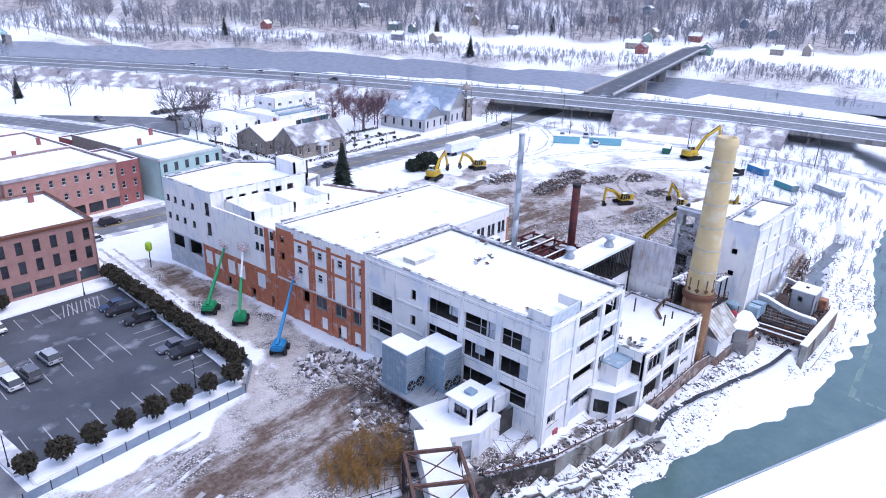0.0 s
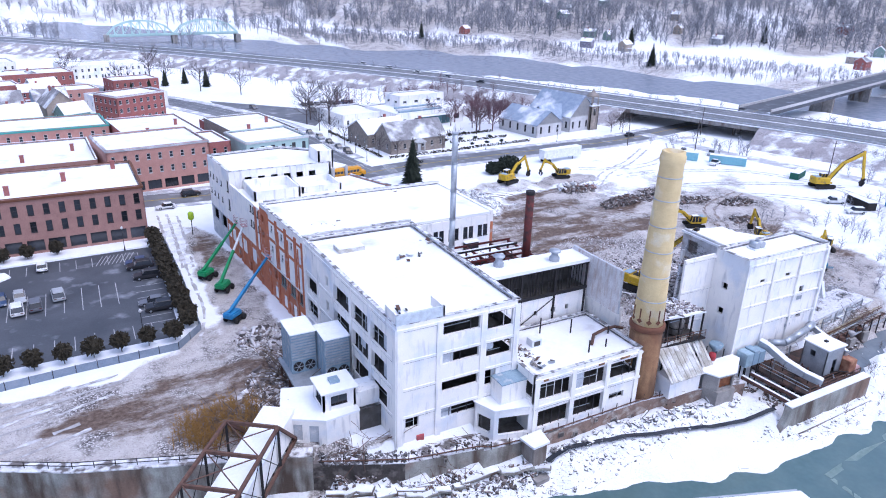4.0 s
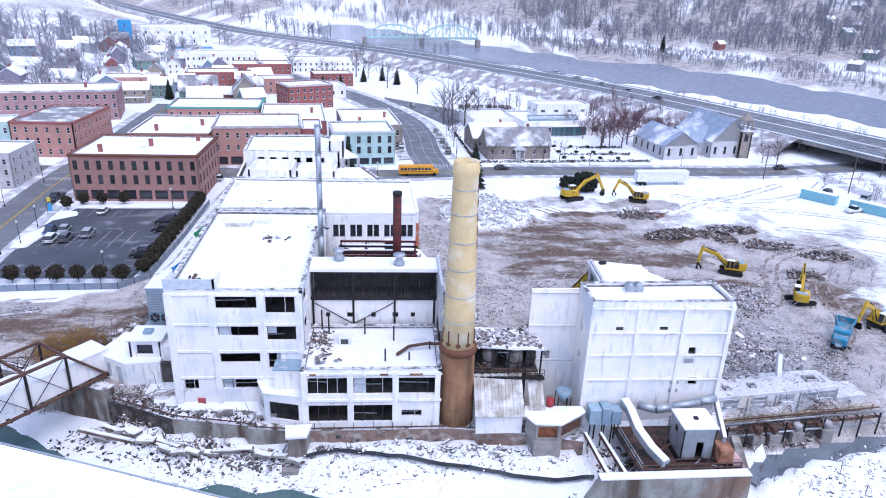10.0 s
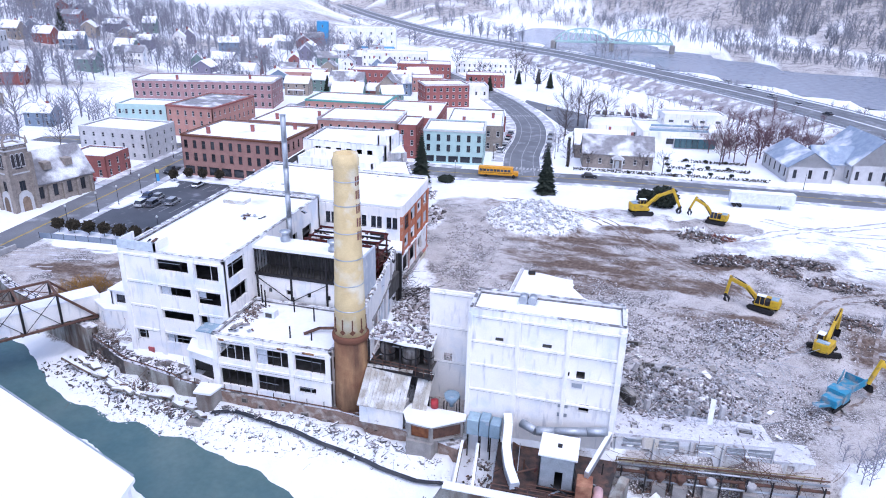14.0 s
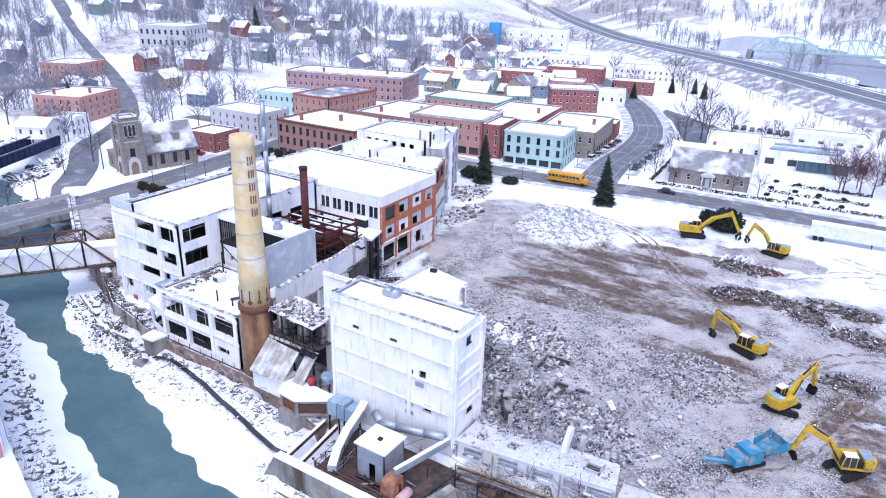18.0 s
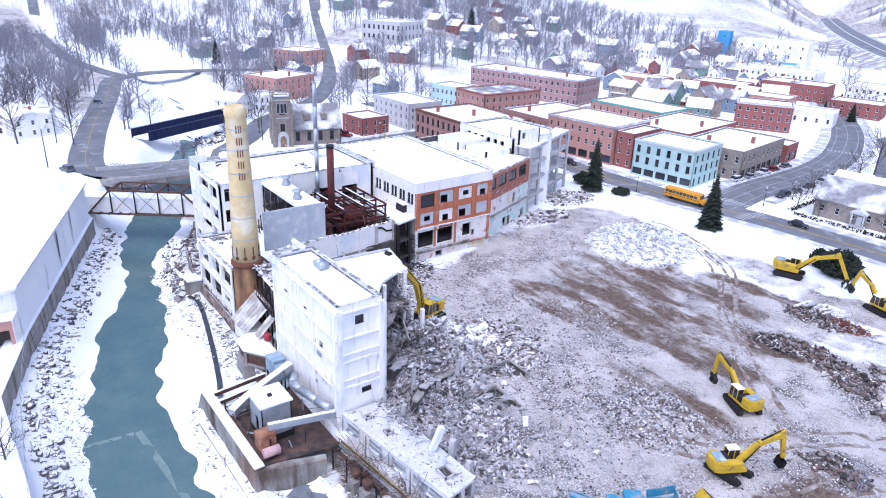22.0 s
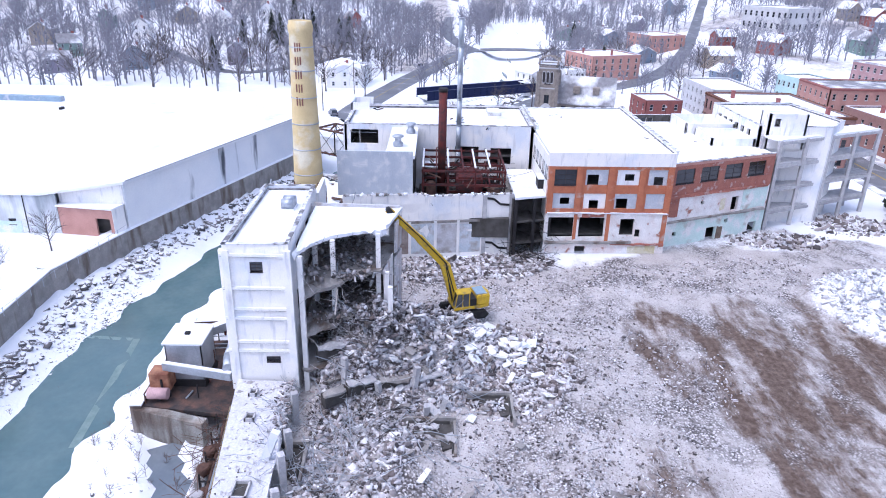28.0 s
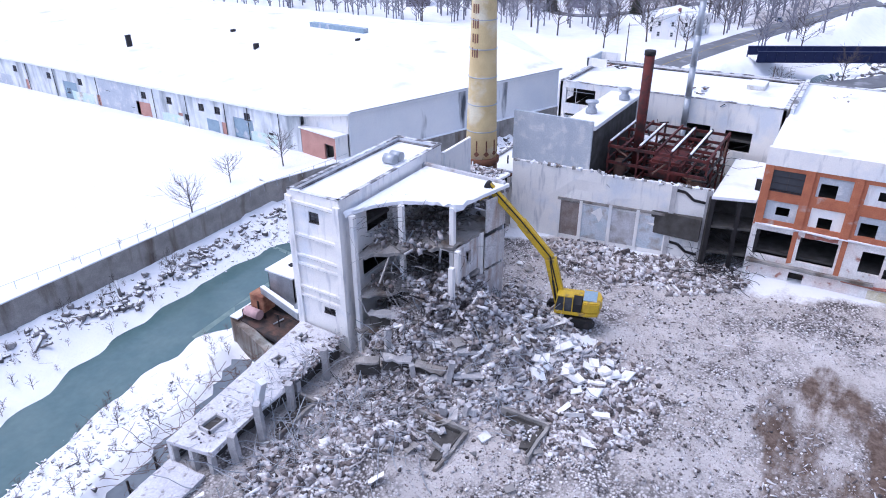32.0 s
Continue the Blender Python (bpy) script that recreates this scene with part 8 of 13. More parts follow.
part("gallery_roof", bm, SNOW, fb)
for s in (-3.05, 3.05):
    o = fn * s
    nseg = 5
    lo_ = [FA + fd * FL * k / nseg + o + up * 0.6 for k in range(nseg + 1)]
    hi_ = [FA + fd * FL * k / nseg + o + up * 6.0 for k in range(nseg + 1)]
    for a, b, w, nm in [(lo_[0], lo_[-1], 0.34, "bottom_chord"), (hi_[1], hi_[-2], 0.34, "top_chord"), (lo_[0], hi_[1], 0.34, "end_post"), (hi_[-2], lo_[-1], 0.34, "end_post")]:
        bm = bmesh.new()
        beam(bm, a, b, w)
        part(nm, bm, RUST_STEEL, fb)
    for k in range(1, nseg):
        bm = bmesh.new()
        beam(bm, lo_[k], hi_[k], 0.26)
        part("post", bm, DARK_STEEL, fb)
        if 1 <= k < nseg - 1:
            for a, b in ((lo_[k], hi_[k + 1]), (hi_[k], lo_[k + 1])):
                bm = bmesh.new()
                beam(bm, a, b, 0.08)
                part("diagonal", bm, DARK_STEEL, fb)
for k in range(1, 5):
    p = FA + fd * FL * k / 5 + up * 6.0
    bm = bmesh.new()
    beam(bm, p - fn * 3.05, p + fn * 3.05, 0.26, 0.4)
    part("cross_beam", bm, RUST_STEEL, fb)
for k in range(0, 13):
    p = FA + fd * FL * k / 12 + up * 0.5
    bm = bmesh.new()
    beam(bm, p - fn * 3.2, p + fn * 3.2, 0.2, 0.4)
    part("floor_beam", bm, DARK_STEEL, fb)
for k in range(1, 4):
    a, b = FA + fd * FL * k / 5 + up * 6.1, FA + fd * FL * (k + 1) / 5 + up * 6.1
    for s in (1, -1):
        bm = bmesh.new()
        beam(bm, a - fn * 2.95 * s, b + fn * 2.95 * s, 0.1)
        part("wind_brace", bm, RUST_STEEL, fb)

# ---- annex, roof cabin and cooling units beside the white block ----
an = thing("white_annex", (-7, 6, 0), "low white annex with peeling walls and a small cabin on top", "annex building")
AP = [(-12.4, 6.4), (-7.6, 3.6), (-3.2, 4.0), (-3.0, 10.5), (-10.6, 12.5)]
for i in range(5):
    bm = bmesh.new()
    wall(bm, AP[i], AP[(i + 1) % 5], -1.4, 3.3, 0.3, [(0.7, 2.6, 0.2, 2.6), (3.4, 4.6, -0.4, 2.5)] if i == 0 else ())
    part("wall", bm, WHITE_WALL, an)
roof_slab(an, AP, 3.45, inset=-0.1)
bm = bmesh.new()
wall(bm, (-12.0, 6.5), (-7.8, 4.0), 0.0, 2.7, 0.1)
part("boarding", bm, GREY_WALL, an, "grey weathered boards in the openings")
# added dark panel: the gap's shade as a solid colour
bm = bmesh.new()
wall(bm, (-3.1, 4.3), (-0.02, 4.3), -1.6, 3.0, 0.2)
part("side_door", bm, DARK_INSIDE, an, "dark panel coloured as the shaded gap between annex and factory")
CP = corners(-7.4, 5.2, -3.2, 9.0)
for i in range(4):
    bm = bmesh.new()
    wall(bm, CP[i], CP[(i + 1) % 4], 3.45, 6.0, 0.25, [(1.0, 3.1, 4.2, 5.4)] if i in (0, 3) else ())
    part("cabin_wall", bm, WHITE_WALL, an)
for i in (0, 3):
    set_window(an, CP[i], CP[(i + 1) % 4], 1.0, 4.2, 2.1, 1.2, "sash2", FRAME_DARK)
roof_slab(an, corners(-7.7, 4.9, -2.9, 9.3), 6.2, thick=0.2)
bm = bmesh.new()
box(bm, -5.9, 6.6, 6.2, -4.7, 7.8, 6.6)
part("hatch", bm, BLUE_GREY_METAL, an)
bm = bmesh.new()
box(bm, -3.2, 5.0, 3.0, -0.1, 8.0, 5.2)
part("link_passage", bm, WHITE_WALL, an)
for i, (x0, y0) in enumerate(((-8.2, 15.6), (-4.6, 12.4))):
    ct = thing("cooling_unit", (x0 + 1.8, y0 + 2.2, 2.0), "large blue-grey sheet-metal cooling unit with round fans", "cooling unit", "cooling units on the steel deck")
    bm = bmesh.new()
    box(bm, x0, y0, 3.2, x0 + 3.4, y0 + 4.6, 9.0)
    part("casing", bm, BLUE_GREY_METAL, ct)
    each("louvre", ct, GALV, [(x0 + 0.1, y0 - 0.08, 5.2 + k * 0.42, x0 + 3.3, y0 - 0.003, 5.4 + k * 0.42) for k in range(9)])
    each("seam", ct, GALV, [(x0 - 0.05, y0 + k * 1.15, 3.3, x0 - 0.003, y0 + 0.08 + k * 1.15, 8.9) for k in range(1, 4)])
    bm = bmesh.new()
    box(bm, x0 - 0.08, y0 - 0.08, 9.003, x0 + 3.48, y0 + 4.68, 9.16)
    part("snow_top", bm, SNOW, ct)
    for k in (0, 1):
        c = (x0 + 0.9 + k * 1.6, y0 - 0.02, 4.2)
        bm = bmesh.new()
        tube(bm, c, (c[0], c[1] - 0.12, c[2]), 0.72, n=16)
        f = part("fan", bm, DARK_STEEL, ct)
        for j in range(3):
            bm = bmesh.new()
            a = j * math.pi / 3
            beam(bm, (c[0] - 0.7 * math.cos(a), c[1] - 0.15, c[2] - 0.7 * math.sin(a)), (c[0] + 0.7 * math.cos(a), c[1] - 0.15, c[2] + 0.7 * math.sin(a)), 0.07, 0.05)
            part("spoke", bm, GALV, f)
dk = thing("steel_deck", (-5, 15, 0), "rusty steel deck under the cooling units", "platform")
bm = bmesh.new()
box(bm, -8.8, 11.8, 2.85, -0.9, 20.6, 3.18)
part("plate", bm, GALV, dk)
for x in (-8.5, -4.8, -1.2):
    for y in (12.2, 16.2, 20.2):
        bm = bmesh.new()
        beam(bm, (x, y, -0.3), (x, y, 2.84), 0.22)
        part("post", bm, RUST_STEEL, dk)

# ---- sheds, dock machinery and pipes along the creek ----
ds = thing("collapsing_shed", (43, -1, 2), "black gutted shed with a rubble-strewn snowy roof", "shed")
bm = bmesh.new()
prism(bm, [(38.9, -2.2), (48.0, -3.0), (47.6, 2.6), (39.2, 3.0)], 8.9, 9.2)
bmesh.ops.triangulate(bm, faces=bm.faces[:])
bmesh.ops.subdivide_edges(bm, edges=bm.edges[:], cuts=4, use_grid_fill=True)
rough_up(bm, 0.16, 4)
part("roof", bm, ROOF_SNOW, ds)
for x, y in ((39.1, -2.0), (41.4, -2.2), (43.6, -2.4), (45.8, -2.6), (47.7, -2.8), (39.4, 2.6), (47.4, 2.3)):
    bm = bmesh.new()
    beam(bm, (x, y, -1.2), (x, y, 8.9), 0.2)
    part("post", bm, DARK_STEEL, ds)
# back wall and deck coloured as the shade inside the shed
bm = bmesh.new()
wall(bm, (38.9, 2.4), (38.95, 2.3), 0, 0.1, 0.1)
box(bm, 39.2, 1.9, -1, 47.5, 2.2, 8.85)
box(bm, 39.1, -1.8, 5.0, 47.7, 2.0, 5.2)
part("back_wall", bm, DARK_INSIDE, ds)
rnd = random.Random(31)
for k in range(16):
    bm = bmesh.new()
    a = Vector((rnd.uniform(39.4, 47.4), rnd.uniform(-2.2, 1), rnd.uniform(5.3, 8.4)))
    beam(bm, a, a + Vector((rnd.uniform(-1.6, 1.6), rnd.uniform(-0.5, 0.5), rnd.uniform(-0.6, 0.6))), 0.12)
    part("broken_duct", bm, GALV if k % 3 else RUST_STEEL, ds)
for k, (x, y, rr_) in enumerate(((41.3, -0.6, 1.0), (44.6, -0.8, 1.15), (46.9, -0.2, 0.7))):
    vt = thing("process_tank", (x, y, 5.2), "sooty round steel process tank on the shed's deck", "tank", "tanks in the gutted shed")
    bm = bmesh.new()
    lathe(bm, [(0.3, 5.2), (rr_, 5.5), (rr_, 7.5), (rr_ * 0.7, 7.9), (0.25, 8.0)], 16, at=(x, y))
    part("shell", bm, mat("sooty_tank_shell", (0.34, 0.32, 0.30), 0.7, 0.3, second=(0.17, 0.14, 0.12), scale=1.0, fine=6.0, stain=(0.07, 0.06, 0.055), stain_scale=1.2, stain_at=0.52, streak=True) if not k else bpy.data.materials["sooty_tank_shell"], vt)
    bm = bmesh.new()
    lathe(bm, [(rr_ + 0.06, 6.4), (rr_ + 0.06, 6.55), (rr_ - 0.05, 6.55)], 16, at=(x, y))
    part("band", bm, DARK_STEEL, vt)
    bm = bmesh.new()
    tube(bm, (x, y, 7.9), (x + 0.2, y + 0.9, 8.8), 0.12, n=6)
    part("vent_pipe", bm, RUST_STEEL, vt)
for zz in (5.75, 6.25):
    bm = bmesh.new()
    tube(bm, (39.0, -2.55, zz), (48.2, -3.3, zz), 0.05, n=6)
    part("handrail", bm, RUST_STEEL, ds)
for k in range(9):
    bm = bmesh.new()
    beam(bm, (39.0 + k * 1.15, -2.55 - k * 0.094, 5.0), (39.0 + k * 1.15, -2.55 - k * 0.094, 6.3), 0.07)
    part("rail_post", bm, RUST_STEEL, ds)
bm = bmesh.new()
prism(bm, [(38.8, -2.7), (48.3, -3.4), (48.2, -1.9), (38.9, -1.7)], 4.78, 4.97)
part("gallery_deck", bm, DARK_STEEL, ds)
# machines left on the roof beside the loose sheet
ho = thing("sheet_metal_hopper", (51.0, -3.4, 1.6), "pale blue sheet-metal hopper on thin dark legs", "hopper")
bm = bmesh.new()
lathe(bm, [(0.3, 1.5), (0.34, 1.9), (1.05, 2.9), (1.05, 3.3), (0.95, 3.3)], 8, at=(51.0, -3.4))
part("cone", bm, BLUE_GREY_METAL, ho)
each("leg", ho, DARK_STEEL, [(50.1, -4.3, -1.2, 50.22, -4.18, 2.6), (51.8, -4.3, -1.2, 51.92, -4.18, 2.6), (50.1, -2.6, -1.2, 50.22, -2.48, 2.6), (51.8, -2.6, -1.2, 51.92, -2.48, 2.6)])
rd_ = thing("red_steel_drum", (49.0, -4.6, 1.7), "dented red steel drum on the outlet room's roof", "drum")
bm = bmesh.new()
lathe(bm, [(0.0, 1.75), (0.5, 1.75), (0.52, 2.2), (0.5, 2.75), (0.0, 2.78)], 14, at=(49.0, -4.6))
part("shell", bm, mat("dull_red_drum_paint", (0.40, 0.04, 0.05), 0.5, second=(0.25, 0.04, 0.04), fine=6.0), rd_)
tn = thing("tan_lean_to", (42, -4.5, -1), "tan corrugated lean-to over a white box base", "shed")
bm = bmesh.new()
box(bm, 39.2, -6.2, -1.4, 45.2, -3.4, 1.6)
part("base", bm, WHITE_WALL, tn)


def slope(name, parent, m, x0, x1, y0, z0, y1, z1, ribs):
    for k in range(ribs):
        a, b = x0 + (x1 - x0) * k / ribs, x0 + (x1 - x0) * (k + 0.94) / ribs
        bm = bmesh.new()
        h = 0.06 if k % 2 else 0.0
        v = [bm.verts.new(p) for p in ((a, y0, z0 + h), (b, y0, z0 + h), (b, y1, z1 + h), (a, y1, z1 + h), (a, y0, z0 + h - 0.1), (b, y0, z0 + h - 0.1), (b, y1, z1 + h - 0.1), (a, y1, z1 + h - 0.1))]
        for f in ((0, 1, 2, 3), (7, 6, 5, 4), (0, 4, 5, 1), (1, 5, 6, 2), (2, 6, 7, 3), (3, 7, 4, 0)):
            bm.faces.new([v[i] for i in f])
        bmesh.ops.recalc_face_normals(bm, faces=bm.faces[:])
        part(name, bm, m, parent)


slope("roof_sheet", tn, TAN_SHEET, 39.0, 45.4, -6.6, 1.4, -2.4, 5.2, 14)
slope("loose_sheet", tn, TAN_SHEET, 46.2, 48.2, -5.6, 1.6, -2.2, 5.0, 4)
ou = thing("river_outlet_room", (49, -6, -1.5), "small concrete outlet room with rusty red openings", "pump room")
OP = [(45.6, -6.4), (46.6, -8.2), (49.6, -8.4), (53.2, -6.0), (53.0, -4.8), (46.0, -4.6)]
for i in range(6):
    bm = bmesh.new()
    L_ = (Vector(OP[(i + 1) % 6]) - Vector(OP[i])).length
    wall(bm, OP[i], OP[(i + 1) % 6], -1.0, 1.4, 0.25, [(0.3, L_ - 0.3, -0.7, 1.0)] if i in (1, 2) else ())
    part("wall", bm, CONCRETE, ou)
for i in (1, 2):
    bm = bmesh.new()
    a, b = Vector(OP[i]), Vector(OP[i + 1])
    k = Vector((0.0, 0.35))
    wall(bm, tuple(a + k), tuple(b + k), -0.7, 1.0, 0.08)
    part("rusty_screen", bm, mat("rust_orange_plate", (0.30, 0.12, 0.05), 0.8, second=(0.16, 0.06, 0.03), fine=6.0) if i == 1 else RUST_STEEL, ou)
roof_slab(ou, OP, 1.6, inset=-0.3, thick=0.2)
bm = bmesh.new()
prism(bm, [(45.9, -6.2), (46.4, -8.6), (49.8, -8.8), (50.6, -6.4)], -6.2, -1.02)
part("pier", bm, CONCRETE, ou)
# the pier at the bend of the wall
pr = thing("wall_pier", (16.5, -6, -6), "concrete pier with a snowy top at the wall's bend", "pier")
bm = bmesh.new()
prism(bm, [(15.0, -5.2), (15.4, -7.4), (17.6, -7.2), (18.0, -5.0)], -6.2, -0.9)
bmesh.ops.bevel(bm, geom=bm.edges[:], offset=0.1, segments=1, affect="EDGES")
part("shaft", bm, CONCRETE, pr)
bm = bmesh.new()
prism(bm, [(14.8, -5.0), (15.2, -7.6), (17.8, -7.4), (18.2, -4.8)], -0.9, -0.6)
part("snow_top", bm, SNOW, pr)
bm = bmesh.new()
prism(bm, [(14.6, -7.4), (14.8, -9.4), (16.8, -9.2), (17.0, -7.2)], -6.2, -4.4)
part("footing", bm, CONCRETE, pr)
# dock platform: deck, booth, ducts, machines
DARK_DECK = mat("rusty_black_deck", (0.075, 0.055, 0.05), 0.85, second=(0.14, 0.08, 0.06), scale=0.8, fine=6.0, grain=0.12, stain=(0.045, 0.04, 0.04), stain_scale=0.7, stain_at=0.52, bump=0.4)
dk_ = random.Random(12)
dp = thing("river_dock", (62, -9, -3), "dark steel dock deck with pipes and a walkway", "dock")
bm = bmesh.new()
prism(bm, [(58.4, -14.6), (71.2, -14.3), (72.6, -5.0), (57.6, -5.2)], -1.75, -1.35)
part("deck", bm, DARK_DECK, dp)
for y, x0 in ((-14.4, 58.4), (-13.4, 62.4)):
    for z in (-0.75, -0.2):
        bm = bmesh.new()
        beam(bm, (x0, y, z), (70.9, y + 0.25, z), 0.1)
        part("rail", bm, RUST_STEEL, dp)
for x in (58.5, 60.6, 62.7, 64.8, 66.9, 69.0, 70.8):
    bm = bmesh.new()
    beam(bm, (x, -14.4 + (x - 58.4) * 0.02, -1.4), (x, -14.4 + (x - 58.4) * 0.02, -0.15), 0.11)
    part("rail_post", bm, RUST_STEEL, dp)
# rails and snowy beams over the open pit beside the deck
for x in (58.5, 61.3):
    for z in (-0.75, -0.2):
        bm = bmesh.new()
        beam(bm, (x, -14.3, z), (x - 0.7, -6.4, z + 0.1), 0.09)
        part("walkway_rail", bm, GALV, dp)
    for k in range(5):
        bm = bmesh.new()
        p = Vector((x, -14.3, 0)).lerp(Vector((x - 0.7, -6.4, 0)), k / 4)
        beam(bm, (p.x, p.y, -1.5), (p.x, p.y, -0.1), 0.09)
        part("walkway_post", bm, DARK_STEEL, dp)
for x0, x1 in ((54.2, 53.4), (56.4, 55.4)):
    bm = bmesh.new()
    beam(bm, (x0, -15.0, -1.3), (x1, -7.0, -1.1), 0.4, 0.5)
    part("pit_beam", bm, RUST_STEEL, dp)
    bm = bmesh.new()
    beam(bm, (x0, -15.0, -0.99), (x1, -7.0, -0.79), 0.36, 0.08)
    part("snow_strip", bm, SNOW, dp)
for k in range(22):
    # tangled pipes and brackets on the deck
    bm = bmesh.new()
    a = Vector((dk_.uniform(59, 71), dk_.uniform(-14, -6), dk_.uniform(-1.2, 0.3)))
    d = Vector((dk_.uniform(-2.2, 2.2), dk_.uniform(-1.6, 1.6), 0)) if k % 3 else Vector((0, 0, 1.6))
    tube(bm, a, a + d, dk_.uniform(0.05, 0.13), n=6)
    part("loose_pipe", bm, (RUST_STEEL, DARK_STEEL, RED_STEEL, GALV)[k % 4], dp)
# sloping wing and snowy footing of the dock wall
dw = thing("dock_wing_wall", (52, -15.9, -6), "sloping stained concrete end of the dock wall with a snowy footing", "wing wall")
bm = bmesh.new()
a = [bm.verts.new(p) for p in ((52.98, -15.85, -1.2), (50.9, -16.05, -5.1), (50.7, -16.05, -6.8), (52.98, -15.85, -6.8))]
b = [bm.verts.new((v.co.x, v.co.y + 0.9, v.co.z)) for v in a]
bm.faces.new(a)
bm.faces.new(b[::-1])
for i in range(4):
    bm.faces.new((a[i], b[i], b[(i + 1) % 4], a[(i + 1) % 4]))
bmesh.ops.recalc_face_normals(bm, faces=bm.faces[:])
part("wing", bm, RIVER_WALL, dw)
bm = bmesh.new()
beam(bm, (50.8, -16.5, -5.8), (71.6, -16.1, -5.6), 0.8, 1.6)
part("footing", bm, RIVER_WALL, dw)
bm = bmesh.new()
beam(bm, (50.8, -16.5, -4.94), (71.6, -16.1, -4.74), 0.76, 0.1)
part("snow_strip", bm, SNOW, dw)
bo = thing("dock_booth", (66.6, -8.6, -1), "small white metal booth with a snowy roof", "booth")
BO = corners(63.6, -12.8, 67.6, -9.0)
for i in range(4):
    bm = bmesh.new()
    wall(bm, BO[i], BO[(i + 1) % 4], -0.5, 3.75, 0.12, [(1.8, 2.7, -0.5, 1.8)] if i == 0 else ([(1.2, 2.0, 1.9, 2.8)] if i == 3 else ()))
    part("wall", bm, GALV, bo)
roof_slab(bo, corners(63.4, -13.0, 67.8, -8.8), 3.95, SNOW, 0.2)
bm = bmesh.new()
box(bm, 63.5, -12.9, -1.35, 67.7, -8.9, -0.503)
part("plinth", bm, DARK_STEEL, bo)
bm = bmesh.new()
box(bm, 65.4, -11.2, 3.95, 65.9, -10.7, 4.15)
part("roof_fan", bm, DARK_STEEL, bo)
du = thing("roof_duct", (60, -7, -1), "bent galvanised air duct with snow along its top", "air duct")
path = [(58.6, -5.2, 2.6), (59.0, -6.6, 2.3), (59.3, -9.6, 1.2), (60.1, -12.2, 0.5), (61.2, -14.4, 0.0)]
for a, b in zip(path, path[1:]):
    bm = bmesh.new()
    beam(bm, a, b, 1.1, 0.9)
    part("section", bm, GALV, du)
    bm = bmesh.new()
    off = Vector((0, 0, 0.5))
    beam(bm, Vector(a) + off, Vector(b) + off, 1.0, 0.12)
    part("snow_strip", bm, SNOW, du)
d2 = thing("round_duct", (62, -5.8, 2), "fat round galvanised duct along the tower's foot", "air duct")
path = [(60.5, -5.4, 2.2), (62.4, -6.6, 2.3), (64.6, -6.4, 2.5), (68.4, -5.9, 2.9), (70.8, -5.3, 3.0)]
for a, b in zip(path, path[1:]):
    bm = bmesh.new()
    tube(bm, a, b, 0.55, n=12)
    part("section", bm, GALV, d2)
dl = thing("filter_box", (56, -6.3, 0), "pale blue sheet-metal filter boxes on legs", "filter unit")
for x0, x1, z1 in ((53.8, 55.3, 2.4), (55.4, 56.6, 2.6), (56.7, 58.0, 2.2)):
    bm = bmesh.new()
    box(bm, x0, -6.9, 0.2, x1, -5.0, z1)
    bmesh.ops.bevel(bm, geom=bm.edges[:], offset=0.06, segments=1, affect="EDGES")
    part("casing", bm, mat("pale_blue_sheet", (0.40, 0.52, 0.60), 0.5, 0.3, fine=6.0) if x0 < 54 else BLUE_GREY_METAL, dl)
    each("leg", dl, DARK_STEEL, [(x0 + 0.1, -6.8, -3.2, x0 + 0.25, -6.65, 0.2), (x1 - 0.25, -5.3, -3.2, x1 - 0.1, -5.15, 0.2)])
ro = thing("rust_tank", (71, -10, -3), "rusty orange box tank with a torn wrap", "tank")
bm = bmesh.new()
box(bm, 67.9, -14.0, -0.6, 69.7, -11.9, 1.5)
bmesh.ops.bevel(bm, geom=bm.edges[:], offset=0.1, segments=1, affect="EDGES")
part("body", bm, mat("rusty_peach_plate", (0.42, 0.22, 0.13), 0.8, second=(0.20, 0.08, 0.05), scale=0.9, fine=6.0), ro)
bm = bmesh.new()
tube(bm, (70.4, -13.9, -0.4), (70.4, -11.9, -0.4), 0.6, n=12)
part("drum", bm, INSULATION, ro)
each("leg", ro, DARK_STEEL, [(68.0, -13.9, -1.36, 68.2, -13.7, -0.6), (69.4, -12.2, -1.36, 69.6, -12.0, -0.6), (70.3, -13.0, -1.36, 70.5, -12.8, -0.9)])
wk = thing("pipe_bridge", (70, -7, 0), "long snow-topped pipe bridge to the tower", "pipe bridge")
bm = bmesh.new()
beam(bm, (68.9, -12.6, 1.95), (71.2, -4.9, 2.3), 0.5, 0.8)
part("trough", bm, GALV, wk)
bm = bmesh.new()
beam(bm, (68.9, -12.6, 2.41), (71.2, -4.9, 2.76), 0.45, 0.1)
part("snow_strip", bm, SNOW, wk)
# pipes in front of the low building
pp = thing("pipe_rack", (82, -5, -3), "rusty pipe rack along the low building", "pipe rack")
for k, (z, y, r) in enumerate(((-1.4, -5.2, 0.14), (-2.0, -5.6, 0.2), (-2.6, -6.2, 0.16), (-1.0, -4.9, 0.1))):
    bm = bmesh.new()
    tube(bm, (72.5, y + 0.1, z), (97, y + 3.0, z), r, n=8)
    part("pipe", bm, RUST_STEEL if k % 2 else GALV, pp)
for k in range(9):
    x = 73 + k * 2.9
    y = -6.3 + (x - 72.5) * 0.12
    bm = bmesh.new()
    beam(bm, (x, y, -5), (x, y, -0.9), 0.16)
    part("post", bm, DARK_STEEL, pp)
    bm = bmesh.new()
    beam(bm, (x, y, -1.7), (x, y + 1.7, -1.7), 0.12)
    part("arm", bm, DARK_STEEL, pp)
